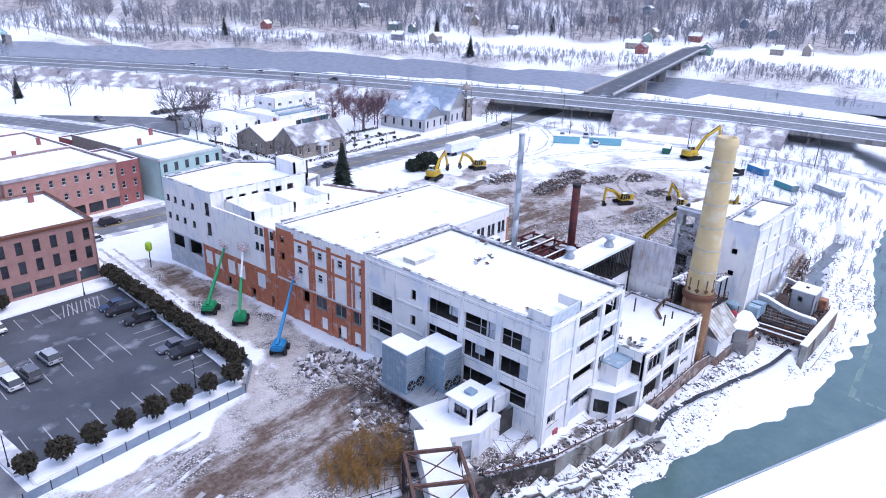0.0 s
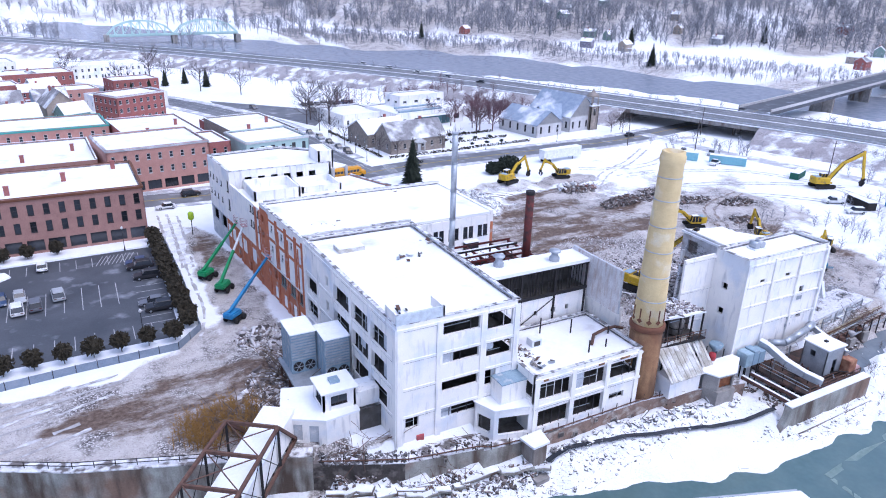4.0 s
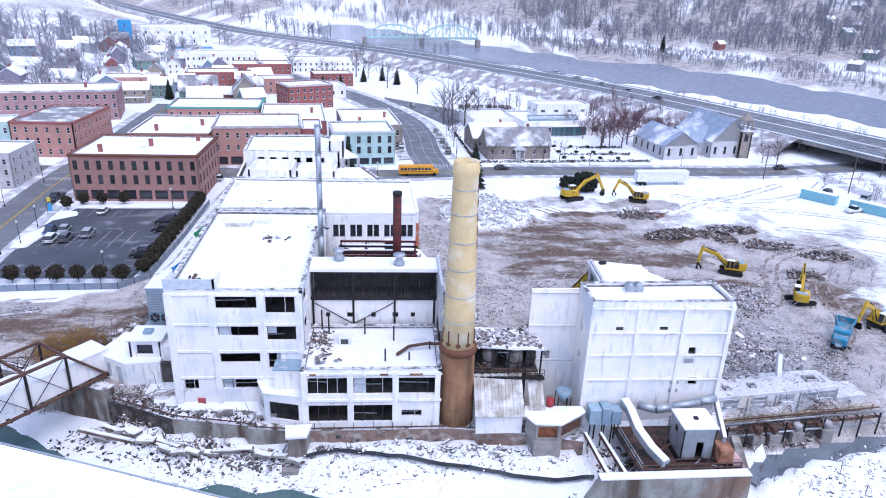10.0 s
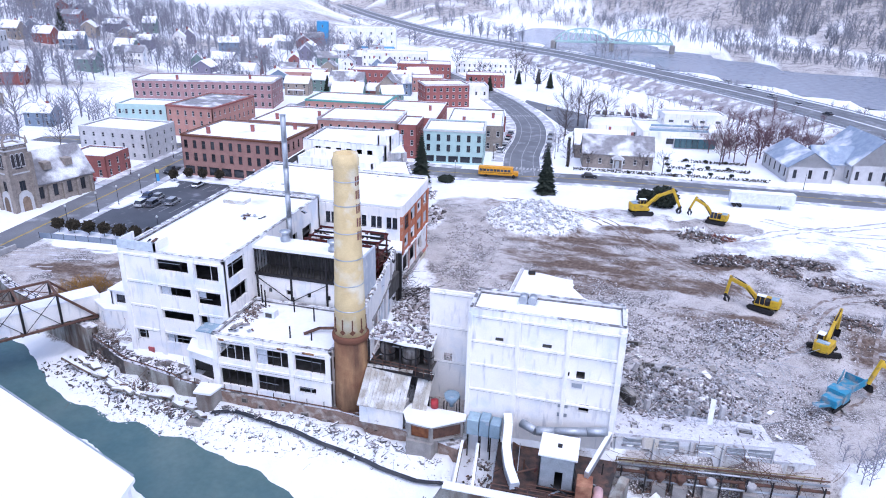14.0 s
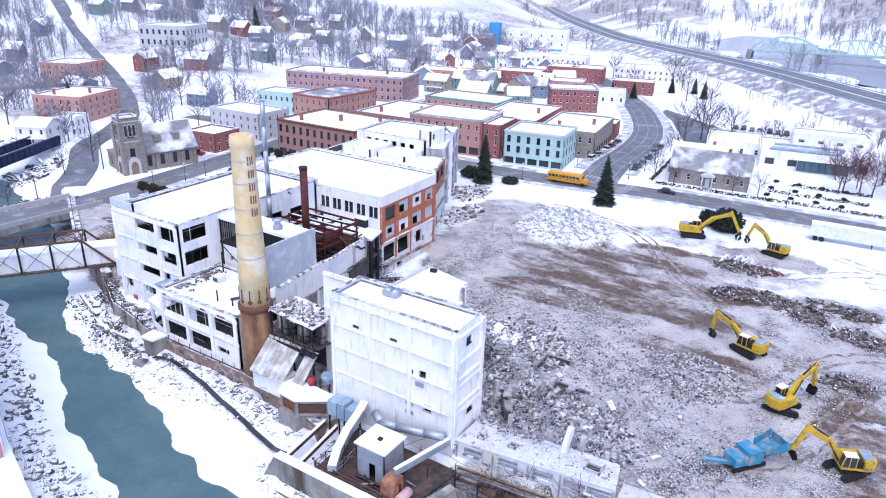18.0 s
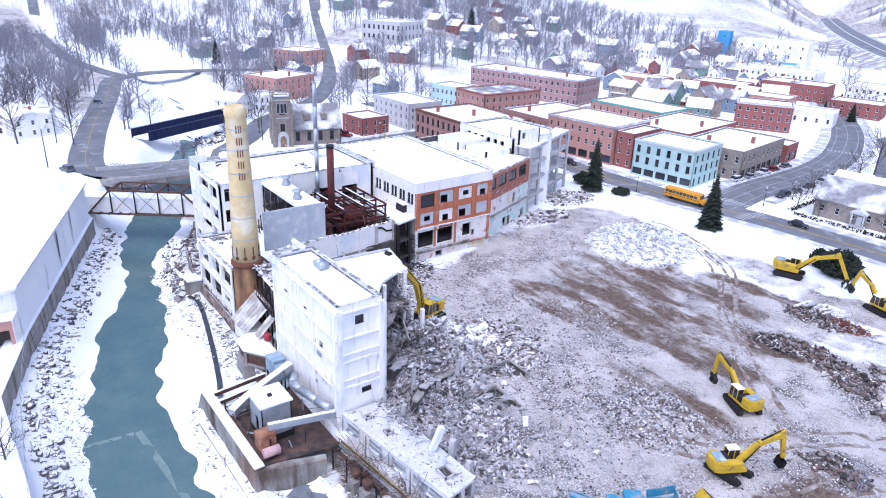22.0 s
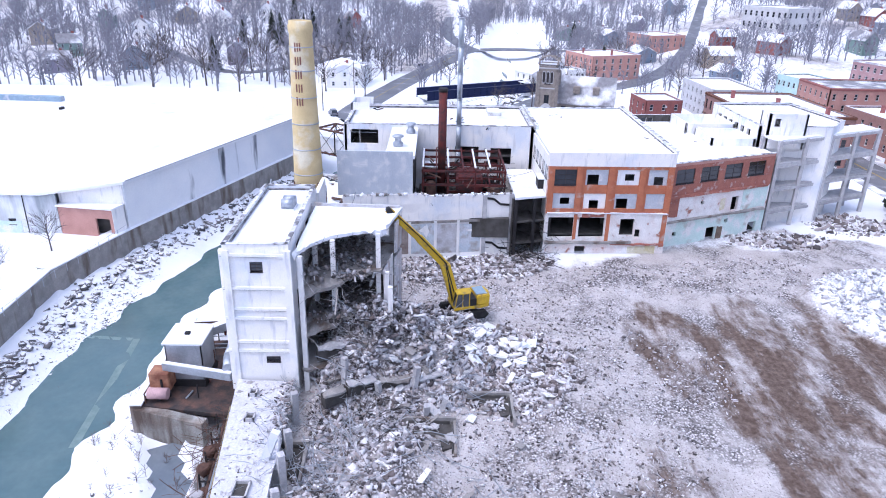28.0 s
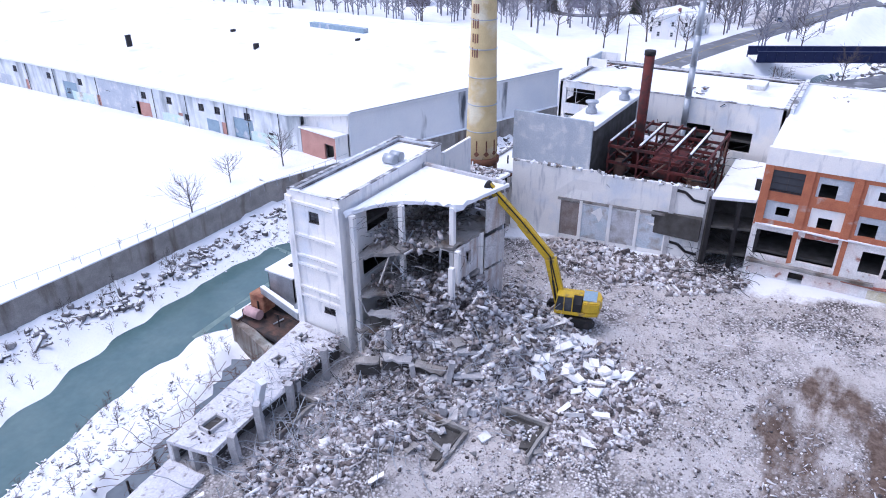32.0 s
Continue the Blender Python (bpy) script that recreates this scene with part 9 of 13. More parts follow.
for x, y in ((77.6, -5.6), (80, -5.4), (83.5, -4.9), (88, -4.4)):
    bt = thing("concrete_machine_base", (x, y, -4), "stained concrete machine base with a rusty unit on it", "machine base", "machine bases by the pipe rack")
    bm = bmesh.new()
    box(bm, x - 0.8, y - 0.7, -5, x + 0.8, y + 0.7, -2.6)
    part("block", bm, CONCRETE, bt)
    bm = bmesh.new()
    lathe(bm, [(0.25, -2.6), (0.62, -1.9), (0.62, -1.5), (0.5, -1.46)], 6, at=(x, y))
    part("hopper", bm, CONCRETE_LIGHT if x > 81 else RUST_STEEL, bt)
    bm = bmesh.new()
    tube(bm, (x - 1.3, y + 0.2, -2.2), (x - 0.1, y + 0.2, -2.2), 0.34, n=10)
    part("motor", bm, RUST_STEEL, bt)
# steel boiler frame in the open yard
rf = thing("boiler_steelwork", (27, 21, 6), "tangle of dark red boiler steelwork with snow on its beams", "steelwork")
rnd = random.Random(8)
for x in (20.0, 24.0, 28.5, 32.0):
    for y in (13.4, 17.2, 21.2, 25.6):
        bm = bmesh.new()
        beam(bm, (x, y, 2), (x, y, 13.0), 0.24)
        part("post", bm, RED_STEEL, rf)
for z in (8.6, 10.8, 12.9):
    for y in (13.4, 15.4, 17.2, 19.4, 21.2, 23.4, 25.6):
        bm = bmesh.new()
        beam(bm, (19.8, y, z), (32.3, y, z), 0.2, 0.32)
        part("beam", bm, RED_STEEL if rnd.random() < 0.5 else DARK_STEEL, rf)
    for x in (20.0, 24.0, 28.5, 32.0):
        bm = bmesh.new()
        beam(bm, (x, 13.2, z - 0.3), (x, 25.8, z - 0.3), 0.22, 0.34)
        part("beam", bm, RED_STEEL, rf)
for y in (13.4, 17.2, 21.2, 23.4):
    bm = bmesh.new()
    beam(bm, (20.8, y, 13.14), (31.6, y, 13.14), 0.26, 0.12)
    part("snow_strip", bm, SNOW, rf)
bm = bmesh.new()
box(bm, 25.0, 18.4, 9.0, 31.2, 22.4, 11.4)
bmesh.ops.bevel(bm, geom=bm.edges[:], offset=0.3, segments=2, affect="EDGES")
part("boiler_drum", bm, RED_STEEL, rf)
for y in (14.6, 16.4, 22.6, 24.4):
    bm = bmesh.new()
    box(bm, 32.6, y - 0.5, 7.4, 32.8, y + 0.5, 8.8)
    part("access_door", bm, WHITE_WALL, rf, "pale access door")
for k in range(34):
    a = Vector((rnd.uniform(20, 33), rnd.uniform(13.5, 26), rnd.uniform(6.5, 13.4)))
    bm = bmesh.new()
    tube(bm, a, a + Vector((rnd.uniform(-3, 3), rnd.uniform(-2, 2), rnd.uniform(-1.5, 1.0))), 0.11, n=6)
    part("pipe", bm, RUST_STEEL if k % 2 else DARK_STEEL, rf)
for x, y, z, r, h_ in ((22.0, 15.0, 6.0, 1.1, 3.4), (30.6, 14.6, 6.0, 0.8, 4.2), (23.0, 23.6, 6.0, 1.3, 2.8), (31.0, 24.2, 6.0, 0.9, 3.6)):
    bm = bmesh.new()
    lathe(bm, [(r, z), (r, z + h_), (r * 0.6, z + h_ + 0.4)], 14, at=(x, y))
    part("pressure_vessel", bm, DARK_STEEL if r > 1 else RUST_STEEL, rf)
bm = bmesh.new()
box(bm, 20.2, 13.4, 10.82, 23.8, 17.0, 10.9)
part("gangway_plate", bm, SNOW, rf)
# yard floor block in the painted interior shade colour
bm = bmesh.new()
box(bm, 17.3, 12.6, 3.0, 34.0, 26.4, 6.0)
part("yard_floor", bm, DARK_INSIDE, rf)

# ---- roof furniture ----
for x, y in ((20.8, 11.2), (29.3, 9.6)):
    rv = thing("turbine_vent", (x, y, 15.6), "squat galvanised roof vent on the boiler house", "roof vent", "boiler house vents")
    bm = bmesh.new()
    lathe(bm, [(0.75, 15.6), (0.75, 16.1), (0.5, 16.35), (0.5, 16.8), (0.85, 17.0), (0.85, 17.2), (0.3, 17.35)], 14, at=(x, y))
    part("body", bm, GALV, rv)
jr = random.Random(12)
for x, y, z, n in ((10.5, 19.0, 15.55, 9), (5.2, 37.5, 15.4, 14), (2.0, 3.2, 15.55, 8), (22, 50, 15.4, 6), (16.0, 24, 15.55, 5), (12, 62, 13.3, 6), (20, -1.5, 6.85, 12)):
    hp = thing("roof_scrap", (x, y, z), "small heap of torn roofing scraps on the snow", "scrap heap", "roof scraps")
    for k in range(n):
        bm = bmesh.new()
        p = Vector((x + jr.gauss(0, 1.1), y + jr.gauss(0, 0.8), z + 0.1 + jr.random() * 0.2))
        mbox(bm, Matrix.Translation(p) @ Euler((jr.uniform(-0.4, 0.4), jr.uniform(-0.4, 0.4), jr.uniform(0, 3))).to_matrix().to_4x4(), jr.uniform(0.3, 1.5), jr.uniform(0.15, 0.5), 0.08)
        part("scrap", bm, (GALV, RUST_STEEL, DARK_STEEL, CONCRETE)[k % 4], hp)
sk2 = thing("roof_curb", (3.6, 26, 15.5), "low white roof hatch kerb", "roof hatch")
bm = bmesh.new()
box(bm, 2.0, 24.6, 15.55, 6.0, 27.0, 16.15)
part("kerb", bm, TAN_SHEET, sk2)
bm = bmesh.new()
box(bm, 2.05, 24.65, 16.153, 5.95, 26.95, 16.25)
part("snow_top", bm, SNOW, sk2)
pb = thing("stair_parapet", (3, 1.5, 15.5), "pale blue-grey stair head at the roof's corner", "stair head")
for i, (a, b) in enumerate((((-0.05, -0.06), (6.2, -0.06)), ((6.2, -0.06), (6.2, 3.2)), ((0, 3.4), (0, 0)))):
    bm = bmesh.new()
    wall(bm, a, b, 16.2, 17.5, 0.25)
    part("wall", bm, mat("pale_blue_render", (0.60, 0.66, 0.72), 0.8, fine=6.0) if i == 0 else WHITE_WALL, pb)
rl = thing("roof_pipes", (26, 2, 6.85), "thin standing vent pipes on the wing's roof", "vent pipes")
for x, y, h in ((19.6, 6.0, 2.6), (18.6, 6.8, 3.0), (24.6, 5.4, 2.4), (28.6, 3.6, 2.2), (27.5, -1.8, 1.8), (30.6, -1.6, 1.2), (33.4, 1.2, 1.2)):
    bm = bmesh.new()
    tube(bm, (x, y, 6.85), (x, y, 6.85 + h), 0.11, n=7)
    part("pipe", bm, DARK_STEEL, rl)
bm = bmesh.new()
box(bm, 21.2, 2.4, 6.85, 22.8, 3.8, 7.9)
part("hatch", bm, WHITE_WALL, rl)
# thin dark plate painted as the shade in the hatch's mouth
bm = bmesh.new()
box(bm, 21.5, 2.37, 7.0, 22.5, 2.398, 7.7)
part("hatch_opening", bm, DARK_INSIDE, rl)
bm = bmesh.new()
for a, b in zip([(29, -0.6, 7.1), (30.6, 1.0, 7.4), (33.0, 1.4, 7.6), (35.0, 1.6, 7.4)], [(30.6, 1.0, 7.4), (33.0, 1.4, 7.6), (35.0, 1.6, 7.4), (36, 1.0, 7.2)]):
    tube(bm, a, b, 0.22, n=8)
part("bent_pipe", bm, RUST_STEEL, rl)
# worn letter shapes and the pattern above the chimney's belt, as plain bars
for face in (-10,):
    a0 = radians(face)
    for k in range(5):
        z = 30.6 - k * 1.75
        r = 2.1 - (z - 9.9) * 0.0268 + 0.012
        for da, dz, w, h in ((-0.2, 0.02 * k, 0.2, 1.15 - 0.1 * (k % 2)), (0.02, 0, 0.16, 1.1), (0.22, 0.03, 0.2, 1.05)):
            bm = bmesh.new()
            a = a0 + da
            m4 = Matrix.Translation((cx + r * math.cos(a), cy + r * math.sin(a), z + dz)) @ Matrix.Rotation(a, 4, "Z")
            mbox(bm, m4, 0.04, w, h)
            part("faded_bar", bm, RED_LETTER, ch, "faded red brick bar")
for k in range(10):
    a = k * 2 * math.pi / 10 + 0.2
    r = 2.08
    bm = bmesh.new()
    mbox(bm, Matrix.Translation((cx + r * math.cos(a), cy + r * math.sin(a), 10.6)) @ Matrix.Rotation(a, 4, "Z") @ Matrix.Rotation(radians(45), 4, "X"), 0.1, 0.55, 0.55)
    mbox(bm, Matrix.Translation((cx + r * math.cos(a), cy + r * math.sin(a), 11.7)) @ Matrix.Rotation(a, 4, "Z"), 0.1, 0.16, 1.4)
    part("belt_ornament", bm, DARK_BRICK, ch, "dark brick diamond")

# ---- machines ----
def excavator(at, rz, slew, boom, stick, tool, label, tool_kind="bucket", size=1.0, group="excavators on the site", reach=(5.6, 3.0), m=None):
    """Tracked excavator; slew turns its house, boom and stick are angles over the level."""
    ex = thing("excavator", (at[0], at[1], at[2] if len(at) > 2 else 0.05), label, "excavator", group)
    m = m or YELLOW_PAINT
    base = pose(at[0], at[1], at[2] if len(at) > 2 else 0.05, 0, 0, rz)
    ex.matrix_basis = base
    BASE[ex.name] = base
    s = size

    def add(name, bm, mm, label=""):
        for v in bm.verts:
            v.co = base @ (v.co * s)
        return part(name, bm, mm, ex, label)

    for side in (-1, 1):
        bm = bmesh.new()
        prof = [(-2.2, 0.25), (-1.9, 0.0), (1.9, 0.0), (2.2, 0.25), (2.35, 0.5), (2.1, 0.82), (-2.1, 0.82), (-2.35, 0.5)]
        y0, y1 = side * 1.3 - 0.3, side * 1.3 + 0.3
        a = [bm.verts.new((x, y0, z)) for x, z in prof]
        b = [bm.verts.new((x, y1, z)) for x, z in prof]
        for i in range(8):
            bm.faces.new((a[i], a[(i + 1) % 8], b[(i + 1) % 8], b[i]))
        bm.faces.new(a)
        bm.faces.new(b[::-1])
        bmesh.ops.recalc_face_normals(bm, faces=bm.faces[:])
        for k in range(18):
            x = -2.0 + k * 0.235
            box(bm, x, y0 - 0.02, 0.82, x + 0.13, y1 + 0.02, 0.88)
        add("track", bm, RUBBER)
        for k in range(5):
            bm = bmesh.new()
            tube(bm, (-1.6 + k * 0.8, side * 1.3 - 0.34, 0.38), (-1.6 + k * 0.8, side * 1.3 + 0.34, 0.38), 0.24, n=10)
            add("roller", bm, DARK_STEEL)
    bm = bmesh.new()
    box(bm, -1.2, -1.0, 0.5, 1.2, 1.0, 0.95)
    tube(bm, (0, 0, 0.9), (0, 0, 1.15), 0.8, n=14)
    add("undercarriage", bm, DARK_STEEL)
    R_ = Matrix.Rotation(radians(slew), 4, "Z")

    def house(name, bm, mm, label=""):
        for v in bm.verts:
            v.co = R_ @ v.co
        return add(name, bm, mm, label)

    bm = bmesh.new()
    prism(bm, [(1.4, -1.3), (1.4, 1.3), (-1.6, 1.35), (-2.5, 1.1), (-2.7, 0.0), (-2.5, -1.1), (-1.6, -1.35)], 1.15, 1.5)
    house("house_floor", bm, m)
    bm = bmesh.new()
    prism(bm, [(-1.1, -1.33), (-1.1, 1.33), (-1.8, 1.33), (-2.55, 1.1), (-2.8, 0.0), (-2.55, -1.1), (-1.8, -1.33)][::-1], 1.5, 2.55)
    bmesh.ops.bevel(bm, geom=bm.edges[:], offset=0.1, segments=2, affect="EDGES")
    bmesh.ops.recalc_face_normals(bm, faces=bm.faces[:])
    house("counterweight", bm, m)
    bm = bmesh.new()
    box(bm, -1.1, -1.3, 1.5, 0.9, -0.35, 2.4)
    bmesh.ops.bevel(bm, geom=bm.edges[:], offset=0.08, segments=1, affect="EDGES")
    house("engine_hood", bm, m)
    bm = bmesh.new()
    box(bm, -1.0, -0.4, 1.5, -0.2, 1.3, 2.3)
    house("rear_hood", bm, DARK_STEEL)
    bm = bmesh.new()
    box(bm, -2.3, -0.9, 2.56, -1.1, 0.9, 2.64)
    house("grille", bm, BLUE_GREY_METAL)
    bm = bmesh.new()
    for v in box(bm, -0.2, 0.4, 1.5, 1.4, 1.32, 3.0):
        if v.co.z > 2 and v.co.x > 1:
            v.co.x -= 0.25
    cab = house("cab", bm, GLASS)
    for x0, x1 in ((-0.2, -0.2), (1.4, 1.15), (0.55, 0.55)):
        for y in (0.4, 1.32):
            bm = bmesh.new()
            beam(bm, (x0, y, 1.5), (x1, y, 3.0), 0.1)
            house("cab_post", bm, m)
    bm = bmesh.new()
    box(bm, -0.28, 0.33, 3.003, 1.2, 1.4, 3.1)
    house("cab_roof", bm, SNOW if tool_kind != "high" else m)
    L1, L2 = reach
    wide = 1.35 if tool_kind == "high" else 1.1
    p0 = Vector((1.0, 0, 1.7))
    ang = radians(boom)
    mid = p0 + Vector((math.cos(ang + 0.22), 0, math.sin(ang + 0.22))) * L1 * 0.52
    p1 = p0 + Vector((math.cos(ang), 0, math.sin(ang))) * L1
    a2 = radians(stick)
    p2 = p1 + Vector((math.cos(a2), 0, math.sin(a2))) * L2
    for nm, a, b, w, h in (("boom", p0, mid, 0.5 * wide, 0.75 * wide), ("boom", mid, p1, 0.45 * wide, 0.62 * wide), ("stick", p1 - (p2 - p1).normalized() * 0.6, p2, 0.4 * wide, 0.5 * wide)):
        bm = bmesh.new()
        beam(bm, a, b, w, h)
        bmesh.ops.bevel(bm, geom=bm.edges[:], offset=0.05, segments=1, affect="EDGES")
        house(nm, bm, m)
    for a, b in ((Vector((1.3, 0.32, 1.5)), mid + Vector((0, 0.32, -0.1))), (Vector((1.3, -0.32, 1.5)), mid + Vector((0, -0.32, -0.1))), (mid + Vector((0.2, 0, 0.5)), p1 - (p2 - p1).normalized() * 0.55 + Vector((0, 0, 0.1)))):
        bm = bmesh.new()
        tube(bm, a, a.lerp(b, 0.55), 0.11, n=8)
        tube(bm, a.lerp(b, 0.55), b, 0.065, n=8)
        house("cylinder", bm, DARK_STEEL)
    bm = bmesh.new()
    d = radians(tool)
    tdir, side = Vector((math.cos(d), 0, math.sin(d))), Vector((-math.sin(d), 0, math.cos(d)))
    if tool_kind == "bucket":
        pts = [p2, p2 + tdir * 0.5 + side * 0.35, p2 + tdir * 1.2 + side * 0.1, p2 + tdir * 1.25 - side * 0.5, p2 + tdir * 0.2 - side * 0.35]
        a = [bm.verts.new(p + Vector((0, -0.6, 0))) for p in pts]
        b = [bm.verts.new(p + Vector((0, 0.6, 0))) for p in pts]
        for i in range(4):
            bm.faces.new((a[i], a[i + 1], b[i + 1], b[i]))
        bm.faces.new(a)
        bm.faces.new(b[::-1])
        bmesh.ops.solidify(bm, geom=bm.faces[:], thickness=0.05)
    else:
        tube(bm, p2 - Vector((0, 0.4, 0)), p2 + Vector((0, 0.4, 0)), 0.3, n=10)
        for sg in (1, -1):
            jaw = bmesh.new()
            pts = [p2, p2 + tdir * 0.8 + side * 0.62 * sg, p2 + tdir * 1.6 + side * 0.15 * sg, p2 + tdir * 0.85 + side * 0.25 * sg]
            a = [jaw.verts.new(p + Vector((0, -0.3, 0))) for p in pts]
            b = [jaw.verts.new(p + Vector((0, 0.3, 0))) for p in pts]
            for i in range(4):
                jaw.faces.new((a[i], a[(i + 1) % 4], b[(i + 1) % 4], b[i]))
            jaw.faces.new(a[::-1])
            jaw.faces.new(b)
            bmesh.ops.recalc_face_normals(jaw, faces=jaw.faces[:])
            house("jaw", jaw, DARK_STEEL if tool_kind != "high" else m)
    house(tool_kind if tool_kind != "high" else "pulveriser", bm, DARK_STEEL)
    if tool_kind == "high":
        for sy in (-0.36, 0.36):
            hose = bmesh.new()
            for a, b in ((p0, mid), (mid, p1), (p1, p2)):
                tube(hose, a + Vector((0, sy, 0.3)), b + Vector((0, sy, 0.3)), 0.06, n=5)
            house("hose", hose, RUBBER)
    return ex


excavator((75.5, 91.2), 20, 0, 32, -62, -100, "yellow tracked excavator reaching beside dark shrubs", "grapple", 1.15, reach=(6.6, 4.2))
excavator((93.0, 90.0), 165, 0, 38, -70, -100, "yellow tracked excavator facing another machine", "grapple", 1.0)
excavator((96.2, 42.8), -30, 190, 28, -84, -110, "yellow tracked excavator with its arm let down", "grapple", 1.0, reach=(5.8, 3.2))
excavator((103.0, 29.4), 0, 62, 36, -78, -95, "yellow tracked excavator lifting its bucket", "bucket", 0.98, reach=(6.0, 3.4))
excavator((111.5, 20.0), 55, 150, 40, -70, -100, "yellow tracked excavator at the edge of the mud", "bucket", 0.98, reach=(6.0, 3.4))
excavator((157, 52), -20, 0, 38, -78, -100, "large yellow excavator with a high raised arm", "grapple", 1.3, reach=(9.5, 6.0))
excavator((56.1, 18.9, float(height(np.array([56.1]), np.array([18.9]))[0])), -74, 0, 62, 46, -60, "yellow high-reach demolition excavator biting into the ruin", "high", 1.12, reach=(8.6, 4.4))

# rock crusher
rc = thing("rock_crusher", (101.0, 14.2, 0), "pale blue tracked rock crusher with conveyor and hopper", "crusher", rz=52)


def rcp(name, bm, m, label=""):
    for v in bm.verts:
        v.co *= 0.82
    return part(name, bm, m, rc, label, local=True)


for s in (-1.1, 1.1):
    bm = bmesh.new()
    prism(bm, [(-3, s - 0.25), (3, s - 0.25), (3, s + 0.25), (-3, s + 0.25)], 0.0, 0.8)
    bmesh.ops.bevel(bm, geom=bm.edges[:], offset=0.2, segments=2, affect="EDGES")
    rcp("track", bm, RUBBER)
bm = bmesh.new()
box(bm, -2.8, -1.3, 0.9, 2.2, 1.3, 2.3)
bmesh.ops.bevel(bm, geom=bm.edges[:], offset=0.1, segments=1, affect="EDGES")
rcp("engine_box", bm, CYAN_PAINT)
bm = bmesh.new()
box(bm, -0.6, -1.5, 1.0, 1.6, 1.5, 3.0)
rcp("jaw_box", bm, CYAN_PAINT)
bm = bmesh.new()
prism(bm, [(2.4, -1.1), (6.0, -1.5), (6.0, 1.5), (2.4, 1.1)], 2.0, 2.3)
rcp("hopper_floor", bm, CYAN_PAINT)
for y in (-1, 1):
    bm = bmesh.new()
    beam(bm, (2.4, y * 1.2, 2.7), (6.2, y * 1.9, 3.2), 0.12, 1.3)
    rcp("hopper_side", bm, CYAN_PAINT)
bm = bmesh.new()
beam(bm, (6.1, -1.6, 2.9), (6.1, 1.6, 2.9), 0.12, 1.2)
rcp("hopper_back", bm, CYAN_PAINT)
bm = bmesh.new()
beam(bm, (-2.2, 0, 0.9), (-7.6, 0, 2.9), 1.0, 0.25)
rcp("conveyor", bm, BLUE_GREY_METAL)
for y in (-0.55, 0.55):
    bm = bmesh.new()
    beam(bm, (-2.2, y, 1.1), (-7.7, y, 3.1), 0.1, 0.35)
    rcp("conveyor_rail", bm, CYAN_PAINT)
for x in (-1.8, 0.4, 3.2):
    bm = bmesh.new()
    beam(bm, (x, -1.6, 2.3), (x, -1.6, 3.2), 0.06)
    beam(bm, (x, -1.6, 3.2), (x + 1.4, -1.6, 3.2), 0.06)
    rcp("handrail", bm, CYAN_PAINT)


def boom_lift(at, tip, m, label):
    lf = thing("boom_lift", (at[0], at[1], 0), label, "boom lift", "boom lifts at the brick wall")
    a, b = Vector((at[0], at[1], 0)), Vector(tip)
    d = (b - a)
    d.z = 0
    rz = math.atan2(d.y, d.x)
    q = Matrix.Translation(a) @ Matrix.Rotation(rz, 4, "Z")
    bm = bmesh.new()
    mbox(bm, q @ Matrix.Translation((0, 0, 0.75)), 2.6, 2.0, 0.5)
    part("chassis", bm, DARK_STEEL, lf)
    bm = bmesh.new()
    mbox(bm, q @ Matrix.Translation((-0.6, 0, 1.5)), 2.8, 1.9, 0.95)
    bmesh.ops.bevel(bm, geom=bm.edges[:], offset=0.2, segments=2, affect="EDGES")
    part("turntable", bm, m, lf)
    for x in (-0.95, 0.95):
        for y in (-1.05, 1.05):
            c = q @ Vector((x, y, 0.5))
            w = (q.to_3x3() @ Vector((0, 0.18, 0)))
            bm = bmesh.new()
            tube(bm, c - w, c + w, 0.5, n=14)
            part("wheel", bm, RUBBER, lf)
    root = q @ Vector((-1.4, 0, 2.0))
    bm = bmesh.new()
    beam(bm, root, root.lerp(b, 0.55), 0.42, 0.5)
    part("lower_boom", bm, m, lf)
    bm = bmesh.new()
    beam(bm, root.lerp(b, 0.5), b, 0.3, 0.36)
    part("upper_boom", bm, WHITE_PAINT if m is GREEN_PAINT and at[1] < 55 else m, lf)
    bm = bmesh.new()
    for z in (0.0, 0.55, 1.1):
        for p, r in (((-0.45, -0.9), (0.45, -0.9)), ((0.45, -0.9), (0.45, 0.9)), ((0.45, 0.9), (-0.45, 0.9)), ((-0.45, 0.9), (-0.45, -0.9))):
            beam(bm, b + Vector((*p, z)), b + Vector((*r, z)), 0.06)
    for p in ((-0.45, -0.9), (0.45, -0.9), (0.45, 0.9), (-0.45, 0.9)):
        beam(bm, b + Vector((*p, 0)), b + Vector((*p, 1.1)), 0.06)
    box(bm, b.x - 0.5, b.y - 0.95, b.z - 0.06, b.x + 0.5, b.y + 0.95, b.z)
    part("basket", bm, INSULATION, lf, "pale wrapped basket")
    return lf


boom_lift((-11.4, 59.5), (-4.0, 66.5, 7.8), GREEN_PAINT, "green boom lift with its arm raised to the wall")
boom_lift((-9.8, 52.8), (-4.0, 60.5, 9.0), GREEN_PAINT, "green and white boom lift raised against the bricks")
boom_lift((-10.6, 40.6), (-2.8, 47.5, 7.6), BLUE_PAINT, "blue boom lift reaching up to the brick wall")


